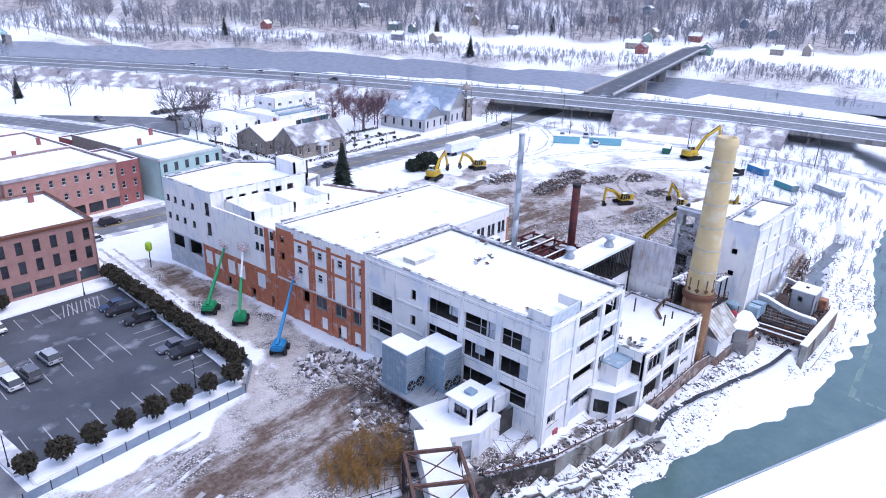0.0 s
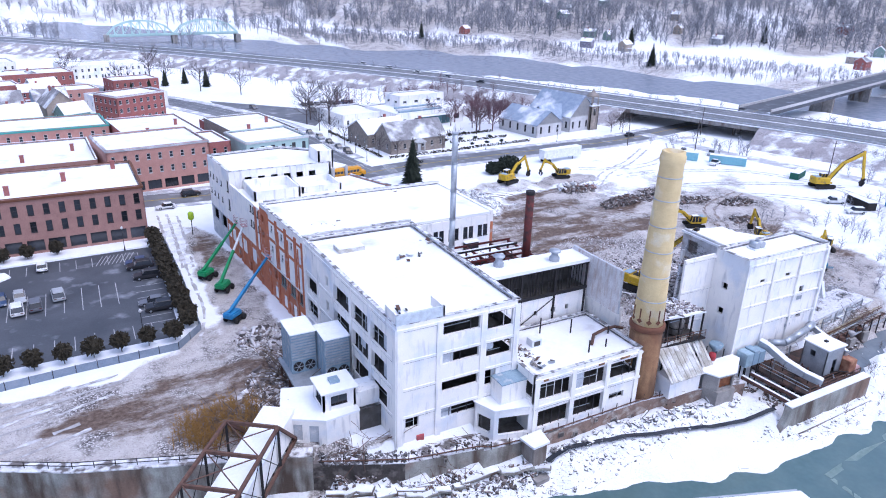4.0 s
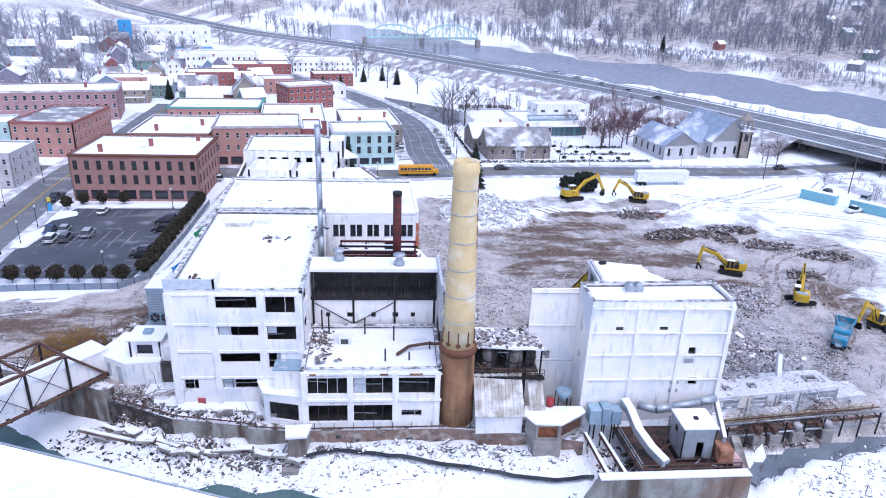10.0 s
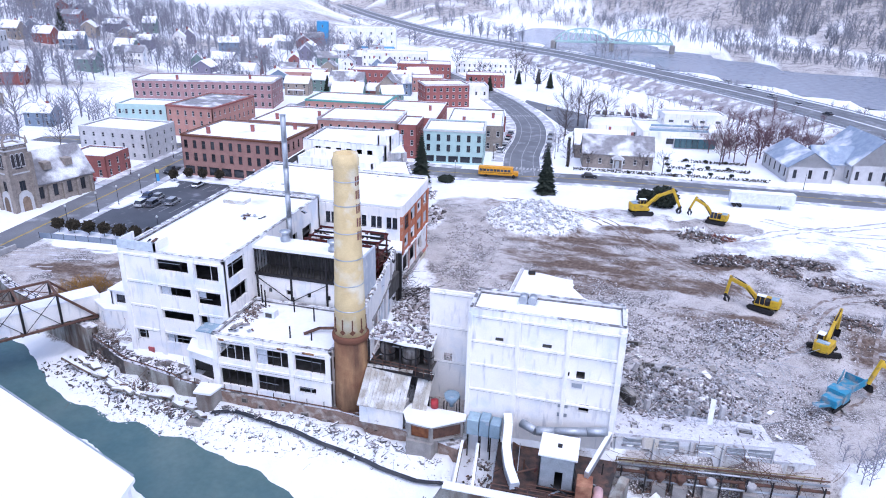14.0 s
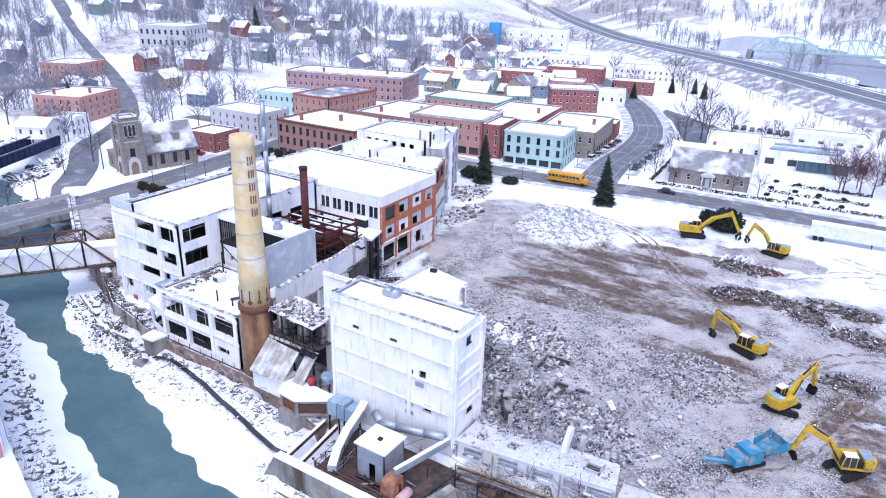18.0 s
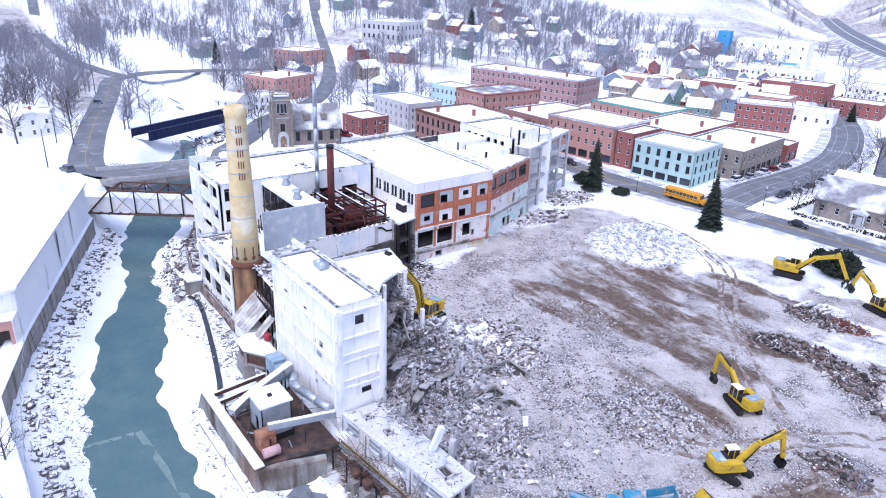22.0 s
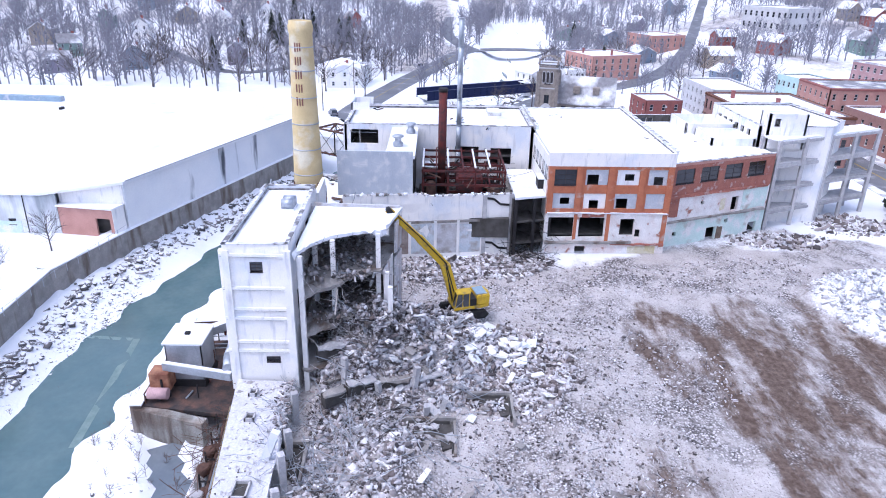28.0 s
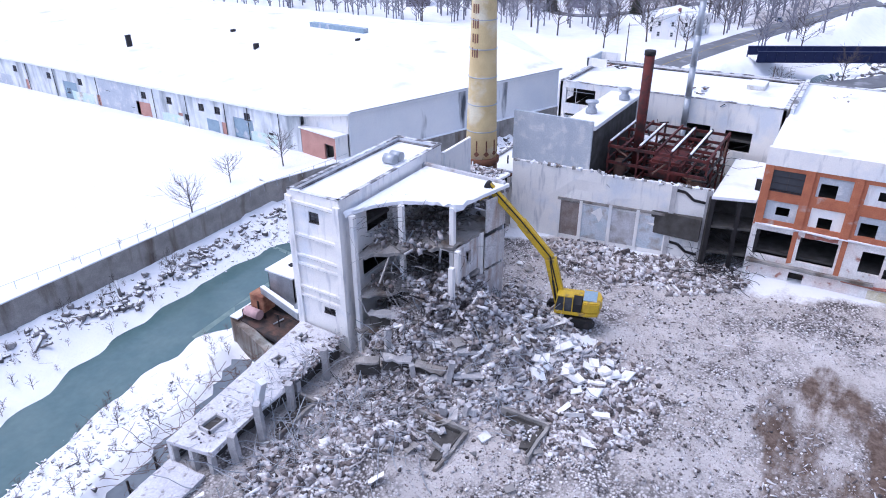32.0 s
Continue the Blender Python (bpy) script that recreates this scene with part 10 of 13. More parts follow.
# ---- cars and other vehicles ----
def car_proto(name, label, paint, kind="sedan"):
    """A parked car about its middle, its nose towards +x."""
    c = thing(name, (0, 0, -60), label, "car", "parked cars")
    L, W = (4.6, 1.8) if kind == "sedan" else (4.8, 1.95) if kind == "suv" else (5.6, 2.0)
    hh = {"sedan": (0.72, 1.42), "suv": (0.9, 1.72), "pickup": (0.95, 1.8)}[kind]
    bm = bmesh.new()
    prof = [(-L / 2, 0.35), (-L / 2, hh[0] - 0.05), (-L / 2 + 0.15, hh[0] + 0.06), (L / 2 - 1.3, hh[0] + 0.06), (L / 2 - 0.2, hh[0] - 0.08), (L / 2, hh[0] - 0.3), (L / 2, 0.3)]
    a = [bm.verts.new((x, -W / 2, z)) for x, z in prof]
    b = [bm.verts.new((x, W / 2, z)) for x, z in prof]
    n = len(prof)
    for i in range(n):
        bm.faces.new((a[i], a[(i + 1) % n], b[(i + 1) % n], b[i]))
    bm.faces.new(a)
    bm.faces.new(b[::-1])
    bmesh.ops.recalc_face_normals(bm, faces=bm.faces[:])
    bmesh.ops.bevel(bm, geom=bm.edges[:], offset=0.09, segments=2, affect="EDGES")
    part("body", bm, paint, c, local=True)
    x0, x1 = (-L / 2 + 0.55, L / 2 - 1.35) if kind == "sedan" else (-L / 2 + 0.15, L / 2 - 1.35) if kind == "suv" else (-0.5, L / 2 - 1.4)
    bm = bmesh.new()
    for v in box(bm, x0, -W / 2 + 0.08, hh[0], x1, W / 2 - 0.08, hh[1] - 0.08):
        if v.co.z > hh[0] + 0.2:
            v.co.x += 0.45 if v.co.x < 0.2 and kind != "pickup" else -0.6 if v.co.x > 0.2 else 0.1
            v.co.y *= 0.84
    part("cabin_glass", bm, GLASS, c, local=True)
    bm = bmesh.new()
    for v in box(bm, x0 + (0.42 if kind != "pickup" else 0.1), -W / 2 * 0.80, hh[1] - 0.1, x1 - 0.55, W / 2 * 0.80, hh[1]):
        pass
    bmesh.ops.bevel(bm, geom=bm.edges[:], offset=0.05, segments=1, affect="EDGES")
    part("roof", bm, paint, c, local=True)
    for x in (-L / 2 + 0.85, L / 2 - 0.9):
        for y in (-W / 2 + 0.08, W / 2 - 0.08):
            bm = bmesh.new()
            tube(bm, (x, y - 0.11, 0.34), (x, y + 0.11, 0.34), 0.34, n=14)
            w = part("wheel", bm, RUBBER, c, local=True)
            bm = bmesh.new()
            s = 0.115 if y > 0 else -0.115
            tube(bm, (x, y + s, 0.34), (x, y + s * 1.12, 0.34), 0.2, n=10)
            part("rim", bm, GALV, w, local=True)
    for y in (-0.62, 0.62):
        bm = bmesh.new()
        box(bm, L / 2 - 0.04, y - 0.2, hh[0] - 0.3, L / 2 + 0.015, y + 0.2, hh[0] - 0.16)
        part("headlight", bm, FRAME_WHITE, c, local=True)
        bm = bmesh.new()
        box(bm, -L / 2 - 0.015, y - 0.2, hh[0] - 0.2, -L / 2 + 0.04, y + 0.2, hh[0] - 0.06)
        part("tail_light", bm, RED_STEEL, c, local=True)
    return c


def paint(name, c):
    return mat(name, c, 0.3, fine=6.0, bump=0, spec=0.5)


PAINTS = {"white": WHITE_PAINT, "black": paint("black_car_paint", (0.03, 0.03, 0.035)), "grey": paint("grey_car_paint", (0.16, 0.17, 0.20)), "silver": paint("silver_car_paint", (0.42, 0.44, 0.47)), "red": paint("red_car_paint", (0.28, 0.02, 0.03)), "blue": paint("dark_blue_car_paint", (0.05, 0.08, 0.16))}
CARS = {}


def car(color, kind, x, y, rz, z=0.09):
    if (color, kind) not in CARS:
        word = {"sedan": "saloon car", "suv": "tall estate car", "pickup": "pickup truck"}[kind]
        ob = car_proto("parked_car", f"parked {color} {word} on wet asphalt", PAINTS[color], kind)
        ob.matrix_basis = pose(x, y, z, 0, 0, rz)
        CARS[color, kind] = ob
        return ob
    return copy_thing(CARS[color, kind], pose(x, y, z, 0, 0, rz))


for c, k, x, y, rz in (("silver", "suv", -36.0, 61.4, 95), ("white", "suv", -42.0, 58.0, 95), ("silver", "sedan", -41.8, 63.2, 275), ("grey", "suv", -39.4, 58.6, 95), ("blue", "sedan", -44.6, 63.0, 275), ("white", "sedan", -38.6, 76.2, 92), ("blue", "sedan", -22.4, 71.6, 176), ("black", "suv", -22.2, 69.2, 178), ("black", "suv", -21.4, 64.0, 178), ("grey", "sedan", -21.8, 52.2, 178), ("black", "suv", -21.0, 49.6, 178)):
    car(c, k, x, y, rz)
for c, k, x, y, rz in (("white", "suv", 30.9, 143, 88), ("silver", "sedan", 30.8, 149.5, 88), ("white", "pickup", 30.6, 156.5, 88), ("red", "sedan", 30.0, 163.5, 88), ("grey", "sedan", 29.5, 171, 88), ("black", "suv", 46.3, 140, 268), ("grey", "sedan", 45.9, 147, 268), ("black", "sedan", 45.4, 155, 268), ("silver", "suv", 44.8, 163, 268), ("grey", "sedan", 44.0, 172, 268), ("black", "sedan", 61.2, 120.8, 5), ("grey", "suv", 37.0, 226, 280), ("red", "pickup", -69, 70, 30), ("red", "suv", -72, 77, 60), ("black", "sedan", -74, 71, 60), ("black", "pickup", -53.5, 86, 268), ("white", "sedan", -13, 104.5, 184), ("white", "suv", -20, 104, 184), ("black", "suv", -6, 112.8, 5), ("blue", "sedan", -150, 9, 20), ("grey", "suv", -66, -14.2, 200), ("black", "sedan", 152, 126, 8)):
    car(c, k, x, y, rz, 0.075 if x > -140 else 2.1)
lotx = random.Random(4)
for k in range(16):
    car(lotx.choice(["white", "grey", "black", "silver", "blue"]), lotx.choice(["sedan", "suv"]), 58 + (k % 8) * 3.1 + lotx.uniform(-0.3, 0.3), 212 + (k // 8) * 14, 96, 0.12)
for k in range(5):
    car(lotx.choice(["white", "silver", "black"]), "sedan", 120 + k * 7.0, 252 - k * 21 + 60, 120, 5.66)
# pickups and vans by the site cabins
for c, k, x, y, rz in (("white", "pickup", 148.5, 83.0, 200), ("silver", "suv", 158, 93, 215), ("black", "suv", 150, 98, 215), ("white", "pickup", 146, 41, 150), ("white", "suv", 143, 33, 150)):
    car(c, k, x, y, rz, 0.06)


def school_bus(x, y, rz):
    b = thing("school_bus", (0, 0, 0), "yellow school bus with black rub rails", "bus", "school buses")
    bm = bmesh.new()
    box(bm, -5.6, -1.2, 0.6, 4.4, 1.2, 2.95)
    bmesh.ops.bevel(bm, geom=bm.edges[:], offset=0.18, segments=2, affect="EDGES")
    part("body", bm, YELLOW_BUS, b, local=True)
    bm = bmesh.new()
    box(bm, 4.3, -1.05, 0.6, 5.9, 1.05, 1.75)
    bmesh.ops.bevel(bm, geom=bm.edges[:], offset=0.15, segments=2, affect="EDGES")
    part("bonnet", bm, YELLOW_BUS, b, local=True)
    for s in (-1, 1):
        for k in range(9):
            bm = bmesh.new()
            box(bm, -5.2 + k * 1.0, s * 1.2 - 0.02, 1.75, -4.35 + k * 1.0, s * 1.2 + 0.02, 2.45)
            part("window", bm, GLASS, b, local=True)
        bm = bmesh.new()
        box(bm, -5.5, s * 1.2 - 0.025, 1.35, 4.3, s * 1.2 + 0.025, 1.45)
        part("rub_rail", bm, RUBBER, b, local=True)
    bm = bmesh.new()
    box(bm, 4.38, -0.95, 1.8, 4.44, 0.95, 2.7)
    part("windscreen", bm, GLASS, b, local=True)
    for xx in (-3.4, 4.6):
        for yy in (-1.05, 1.05):
            bm = bmesh.new()
            tube(bm, (xx, yy - 0.15, 0.5), (xx, yy + 0.15, 0.5), 0.5, n=14)
            part("wheel", bm, RUBBER, b, local=True)
    b.matrix_basis = pose(x, y, 0.08, 0, 0, rz)
    return b


school_bus(35.5, 112.8, 6)
tr = thing("semi_trailer", (105.5, 107, 0), "long white box trailer parked on the snow", "trailer", rz=5)
bm = bmesh.new()
box(bm, -7.8, -1.25, 1.15, 7.8, 1.25, 3.95)
part("box", bm, WHITE_PAINT, tr, local=True)
bm = bmesh.new()
box(bm, -7.85, -1.3, 3.953, 7.85, 1.3, 4.05)
part("snow_top", bm, SNOW, tr, local=True)
for x in (-6.6, -5.3):
    for y in (-1.0, 1.0):
        bm = bmesh.new()
        tube(bm, (x, y - 0.25, 0.5), (x, y + 0.25, 0.5), 0.5, n=14)
        part("wheel", bm, RUBBER, tr, local=True)
for y in (-0.8, 0.8):
    bm = bmesh.new()
    beam(bm, (4.6, y, 0), (4.6, y, 1.15), 0.14)
    part("leg", bm, DARK_STEEL, tr, local=True)


def container(x, y, rz, L, m, label, h=2.6, name="site_container"):
    c = thing(name, (x, y, 0), label, "container", "site containers", rz=rz)
    bm = bmesh.new()
    box(bm, -L / 2, -1.22, 0.1, L / 2, 1.22, h)
    part("box", bm, m, c, local=True)
    n = int(L / 0.6)
    for s in (-1, 1):
        bm = bmesh.new()
        for k in range(n):
            x0 = -L / 2 + 0.2 + k * 0.6
            box(bm, x0, s * 1.22 - 0.04, 0.2, x0 + 0.28, s * 1.22 + 0.04, h - 0.1)
        part("corrugation", bm, m, c, local=True)
    bm = bmesh.new()
    box(bm, -L / 2, -1.22, h + 0.003, L / 2, 1.22, h + 0.1)
    part("snow_top", bm, SNOW, c, local=True)


CYAN_BOX = mat("faded_cyan_paint", (0.22, 0.47, 0.55), 0.6, second=(0.28, 0.50, 0.56), fine=6.0)
container(144.5, 92.5, -52, 9, CYAN_BOX, "faded cyan site office container")
container(153.0, 82.0, -52, 11, CYAN_BOX, "long faded cyan storage container")
container(160, 62, 20, 7, mat("dark_green_skip_paint", (0.03, 0.13, 0.09), 0.6, fine=6.0), "dark green steel skip on the snow", 2.0)
container(150, 36, 70, 8, DARK_STEEL, "black open dump container", 2.2)
container(156, 30, 60, 7, BLUE_PAINT, "bright blue steel container on the snow", 2.2)
container(145, 18, 60, 7, mat("teal_skip_paint", (0.10, 0.30, 0.33), 0.6, fine=6.0), "teal steel skip full of snow", 1.8)
container(150, 8, 60, 9, GALV, "grey low flat container", 1.6)

# ---- trees ----
def ground_z(x, y):
    i = min(max(int(np.searchsorted(gx, x)) - 1, 0), len(gx) - 2)
    j = min(max(int(np.searchsorted(gy, y)) - 1, 0), len(gy) - 2)
    s, t = (x - gx[i]) / (gx[i + 1] - gx[i]), (y - gy[j]) / (gy[j + 1] - gy[j])
    return float((GZ[j, i] * (1 - s) + GZ[j, i + 1] * s) * (1 - t) + (GZ[j + 1, i] * (1 - s) + GZ[j + 1, i + 1] * s) * t)


def limb(vs, fs, a, b, r0, r1, n=3):
    """A tapered limb of n sides as triangles."""
    a, b = np.array(a, float), np.array(b, float)
    d = b - a
    d /= np.linalg.norm(d) + 1e-9
    u = np.cross(d, (0.3, 0.9, 0.2))
    u /= np.linalg.norm(u) + 1e-9
    w = np.cross(d, u)
    base = len(vs)
    for p, r in ((a, r0), (b, r1)):
        for k in range(n):
            t = 2 * math.pi * k / n
            vs.append(p + r * (math.cos(t) * u + math.sin(t) * w))
    for k in range(n):
        k2 = (k + 1) % n
        fs.append((base + k, base + k2, base + n + k2))
        fs.append((base + k, base + n + k2, base + n + k))


def bare_tree(seed, h, spread, limbs, twigs, sides=3, thick=1.0):
    """A leafless tree: tapered trunk, limbs, and a crown of forked twigs."""
    r = random.Random(seed)
    tv, tf, cv, cf = [], [], [], []
    lean = np.array((r.uniform(-0.04, 0.04) * h, r.uniform(-0.04, 0.04) * h, 0))
    mid = np.array((0, 0, h * 0.38)) + lean * 0.5
    top = np.array((0, 0, h * 0.8)) + lean
    limb(tv, tf, (0, 0, -0.4), mid, 0.022 * h * thick, 0.015 * h * thick, sides + 1)
    limb(tv, tf, mid, top, 0.015 * h * thick, 0.004 * h * thick, sides + 1)
    for i in range(limbs):
        t = 0.28 + 0.62 * i / limbs
        p = mid * (t / 0.48) if t < 0.48 else mid + (top - mid) * ((t - 0.48) / 0.52)
        az = i * 2.4 + r.uniform(-0.5, 0.5)
        ln = spread * h * (0.42 - 0.28 * abs(t - 0.45)) * r.uniform(0.75, 1.2)
        el = r.uniform(0.45, 1.0)
        q = p + np.array((math.cos(az) * math.cos(el), math.sin(az) * math.cos(el), math.sin(el))) * ln
        limb(cv, cf, p, q, 0.007 * h * thick, 0.003 * h * thick, sides)
        for j in range(twigs):
            s = p + (q - p) * r.uniform(0.35, 1.0)
            a2, e2 = az + r.uniform(-1.2, 1.2), el + r.uniform(-0.5, 0.6)
            e = s + np.array((math.cos(a2) * math.cos(e2), math.sin(a2) * math.cos(e2), math.sin(e2))) * ln * r.uniform(0.3, 0.6)
            limb(cv, cf, s, e, 0.0033 * h * thick, 0.0016 * h * thick, sides)
            if twigs > 3:
                for _ in range(2):
                    a3, e3 = a2 + r.uniform(-0.9, 0.9), e2 + r.uniform(-0.4, 0.5)
                    s3 = s + (e - s) * r.uniform(0.4, 1.0)
                    limb(cv, cf, s3, s3 + np.array((math.cos(a3) * math.cos(e3), math.sin(a3) * math.cos(e3), math.sin(e3))) * ln * 0.3, 0.0022 * h * thick, 0.0012 * h * thick, 3)
    return (np.array(tv), np.array(tf)), (np.array(cv), np.array(cf))


def raw_mesh(name, v, f, m):
    me = bpy.data.meshes.new(name)
    me.from_pydata([tuple(p) for p in v], [], [tuple(int(i) for i in q) for q in f])
    me.materials.append(m)
    return me


TREE_SETS = []
for k in range(3):
    t, c = bare_tree(40 + k, 11 + k, 1.15, 16, 6, 4)
    TREE_SETS.append((raw_mesh("trunk", *t, BARK), raw_mesh("crown", *c, BARK)))


def street_tree(x, y, k, s, label="bare winter tree with a wide dark crown", m=None):
    ob = thing("bare_tree", (x, y, ground_z(x, y)), label, "tree", "bare street trees")
    ob.matrix_basis = BASE[ob.name] @ Matrix.Rotation(k * 1.7, 4, "Z") @ Matrix.Scale(s, 4)
    for nm, me in zip(("trunk", "crown"), TREE_SETS[k % 3]):
        p = new(nm, me)
        p.parent = ob
    return ob


TOWN_TREES = [(48, 188, 1.25), (56, 186, 1.35), (52, 196, 1.2), (62, 196, 1.2), (25, 279, 1.1), (7, 318, 1.3), (14, 312, 1.1), (40, 262, 1.0), (54, 133, 0.55), (60, 132, 0.5), (76, 131, 0.55), (82, 134, 0.5), (49, 150, 0.6), (49.5, 165, 0.6), (49, 176, 0.7), (150, 134, 0.6), (157, 137, 0.65), (154, 132, 0.5), (100, 150, 0.9), (-8, 300, 1.0), (-30, 330, 1.1), (35, -42, 0.55), (45, -44, 0.4), (57, -38.6, 0.5), (66, -33, 0.35)]
HILL_TREES = [(-96, -8, 0.9), (-104, -22, 1.0), (-112, -34, 1.1), (-88, -30, 0.9), (-128, -4, 0.9), (-82, 20, 0.7), (-120, 20, 0.9), (-78, 34, 0.6), (-100, -50, 1.2), (-110, -64, 1.3), (-122, -46, 1.25), (-134, -22, 1.2), (-140, -56, 1.3), (-104, -80, 1.2), (-128, -84, 1.35), (-96, -100, 1.2), (-150, -14, 1.2), (-146, -92, 1.3), (-84, 46, 0.8), (-92, 64, 0.9), (-128, 62, 1.0), (-160, 60, 1.1), (-138, 118, 1.0), (-100, 96, 0.9), (-172, 92, 1.1)]
for i, (x, y, s) in enumerate(TOWN_TREES + HILL_TREES):
    street_tree(x, y, i, s)

# reddish thickets beside the front church
RT = []
for k in range(2):
    t, c = bare_tree(70 + k, 9, 1.3, 18, 7, 3, 1.2)
    RT.append((raw_mesh("trunk", *t, PURPLE_TWIG), raw_mesh("crown", *c, PURPLE_TWIG)))
for i, (x, y, s) in enumerate([(108, 152, 1.0), (112, 158, 1.05), (104, 160, 0.9), (118, 163, 0.95), (110, 168, 0.9), (126, 172, 0.8), (98, 166, 0.8), (101, 152, 1.15), (105, 156, 1.1), (114, 164, 1.1), (103, 172, 1.0), (121, 176, 1.0), (132, 178, 0.9), (95, 174, 0.9), (116, 181, 1.0)]):
    ob = thing("reddish_tree", (x, y, 0), "dense reddish-brown leafless tree by the church", "tree", "reddish trees")
    ob.matrix_basis = BASE[ob.name] @ Matrix.Rotation(i * 1.3, 4, "Z") @ Matrix.Scale(s, 4)
    for nm, me in zip(("trunk", "crown"), RT[i % 2]):
        p = new(nm, me)
        p.parent = ob

# far and near woods, past counting
def far_tree(seed, limbs, twigs, thick=1.0):
    """A ten-metre leafless tree of thin pointed limbs, for the woods."""
    r = random.Random(seed)
    vs, fs = [], []

    def spike(a, b, r0):
        base = len(vs)
        d = (b - a) / (np.linalg.norm(b - a) + 1e-9)
        u = np.cross(d, (0.3, 0.9, 0.2))
        u /= np.linalg.norm(u) + 1e-9
        w = np.cross(d, u)
        for k in range(3):
            t = 2.094 * k
            vs.append(a + r0 * (math.cos(t) * u + math.sin(t) * w))
        vs.append(b)
        for k in range(3):
            fs.append((base + k, base + (k + 1) % 3, base + 3))

    spike(np.array((0.0, 0, -0.4)), np.array((r.uniform(-0.4, 0.4), r.uniform(-0.4, 0.4), 9.0)), 0.24)
    for i in range(limbs):
        t = 0.2 + 0.7 * i / limbs
        az, el = i * 2.4 + r.uniform(-0.5, 0.5), r.uniform(0.5, 1.1)
        ln = 4.4 * (1 - 0.5 * t) * r.uniform(0.7, 1.2)
        p = np.array((0, 0, 9.0 * t))
        d = np.array((math.cos(az) * math.cos(el), math.sin(az) * math.cos(el), math.sin(el)))
        spike(p, p + d * ln, 0.13 * thick)
        for j in range(twigs):
            a2, e2 = az + r.uniform(-1.3, 1.3), el + r.uniform(-0.6, 0.6)
            s = p + d * ln * r.uniform(0.25, 0.95)
            spike(s, s + np.array((math.cos(a2) * math.cos(e2), math.sin(a2) * math.cos(e2), math.sin(e2))) * ln * r.uniform(0.4, 0.75), 0.085 * thick)
    return np.array(vs), np.array(fs)


WOOD_PROTOS = [far_tree(100 + k, 12, 3) for k in range(6)]
FAR_PROTOS = [far_tree(300 + k, 9, 2, 1.7) for k in range(6)]
wr = np.random.RandomState(3)


def woods(name, label, n, x0, x1, y0, y1, keep, size, m, protos=WOOD_PROTOS):
    px, py = wr.uniform(x0, x1, n), wr.uniform(y0, y1, n)
    ok = keep(px, py)
    ok &= ~poly_in(px, py, RIVER_POLY) & (line_dist(px, py, HIGHWAY) > 15)
    for ln in (STREET_A[::3], STREET_B[::3], STREET_C[::3], STREET_D[::3], STREET_E[::3], STREET_F[::3], STREET_G[::2], RB):
        ok &= line_dist(px, py, ln) > 7
    px, py = px[ok], py[ok]
    pz = height(px, py)
    rows = []
    for x, y, z in zip(px, py, pz):
        s = wr.uniform(*size)
        rows.append((wr.randint(6), Matrix.Translation((x, y, z - 0.2)) @ Matrix.Rotation(wr.uniform(0, 6.28), 4, "Z") @ Matrix.Diagonal((s * 1.1, s * 1.1, s * wr.uniform(0.85, 1.25), 1))))
    return tagged(scatter_mesh(name, protos, rows, m), label, "woods", kind="stuff")


def clump(px, py, size, seed, cut):
    return bumps(px, py, size, seed) > cut


woods("woods_west_hill", "leafless hillside woods behind the warehouse", 2000, -420, -92, -260, 60, lambda x, y: (x < -100 - 0.1 * (y + 50)) & ~poly_in(x, y, VALLEY) & clump(x, y, 60, 31, -0.7) & (np.hypot(x + 120, y + 18) > 17), (0.9, 1.6), TWIG)
woods("woods_town_hill", "leafless trees between the houses on the hill", 4600, -560, -105, 40, 420, lambda x, y: ~poly_in(x, y, VALLEY) & clump(x, y, 50, 32, -0.45) & (np.hypot(x + 238, y - 188) > 32) & (np.hypot(x + 150, y - 80) > 24) & (np.hypot(x + 226, y - 128) > 22) & ~((x > -160) & (y > 140) & (y < 215)), (0.7, 1.35), TWIG)
def beyond(x, y):
    return (x - 330) * 0.8 + (y - 300) * 0.55


def far_rows(x, y):
    d = line_dist(x, y, FAR_SHORE)
    return (d > 4) & (d < 84) & (np.abs(d - 30) > 5) & (np.abs(d - 58) > 6)


def plant_field(x, y):
    """The open snowy slope by the distant plant."""
    return np.hypot((x + 262) / 105, (y - 545) / 165) < 1


woods("woods_far_bank", "grey leafless woods on the far river bank", 11500, 190, 860, -60, 900, lambda x, y: (beyond(x, y) > 150) & clump(x, y, 70, 33, -0.6), (0.9, 1.7), HAZE_TWIG, FAR_PROTOS)
woods("brush_far_bank", "low grey brush in rows along the far bank", 22000, 150, 600, -80, 640, lambda x, y: far_rows(x, y) & clump(x, y, 40, 38, -0.9), (0.2, 0.6), HAZE_TWIG, FAR_PROTOS)
woods("woods_upriver", "distant leafless woods upriver", 3600, -700, 250, 420, 1100, lambda x, y: clump(x, y, 120, 34, -0.2) & (line_dist(x, y, HIGHWAY) > 45) & (np.hypot(x - 53, y - 560) > 85) & (np.hypot(x + 120, y - 395) > 70) & ~plant_field(x, y), (0.9, 1.6), HAZE_TWIG, FAR_PROTOS)
woods("brush_highway", "grey brush along the highway bank", 5200, -40, 300, 20, 540, lambda x, y: (line_dist(x, y, HIGHWAY) < 46) & clump(x, y, 35, 35, -0.35) & (np.hypot(x - 190, y - 130) > 30), (0.22, 0.5), TWIG)
woods("brush_site_edge", "low snowy brush at the eastern edge of the site", 900, 98, 200, -44, 40, lambda x, y: ~((x < 112) & (y > 6)) & clump(x, y, 18, 36, -0.2), (0.18, 0.4), TWIG)
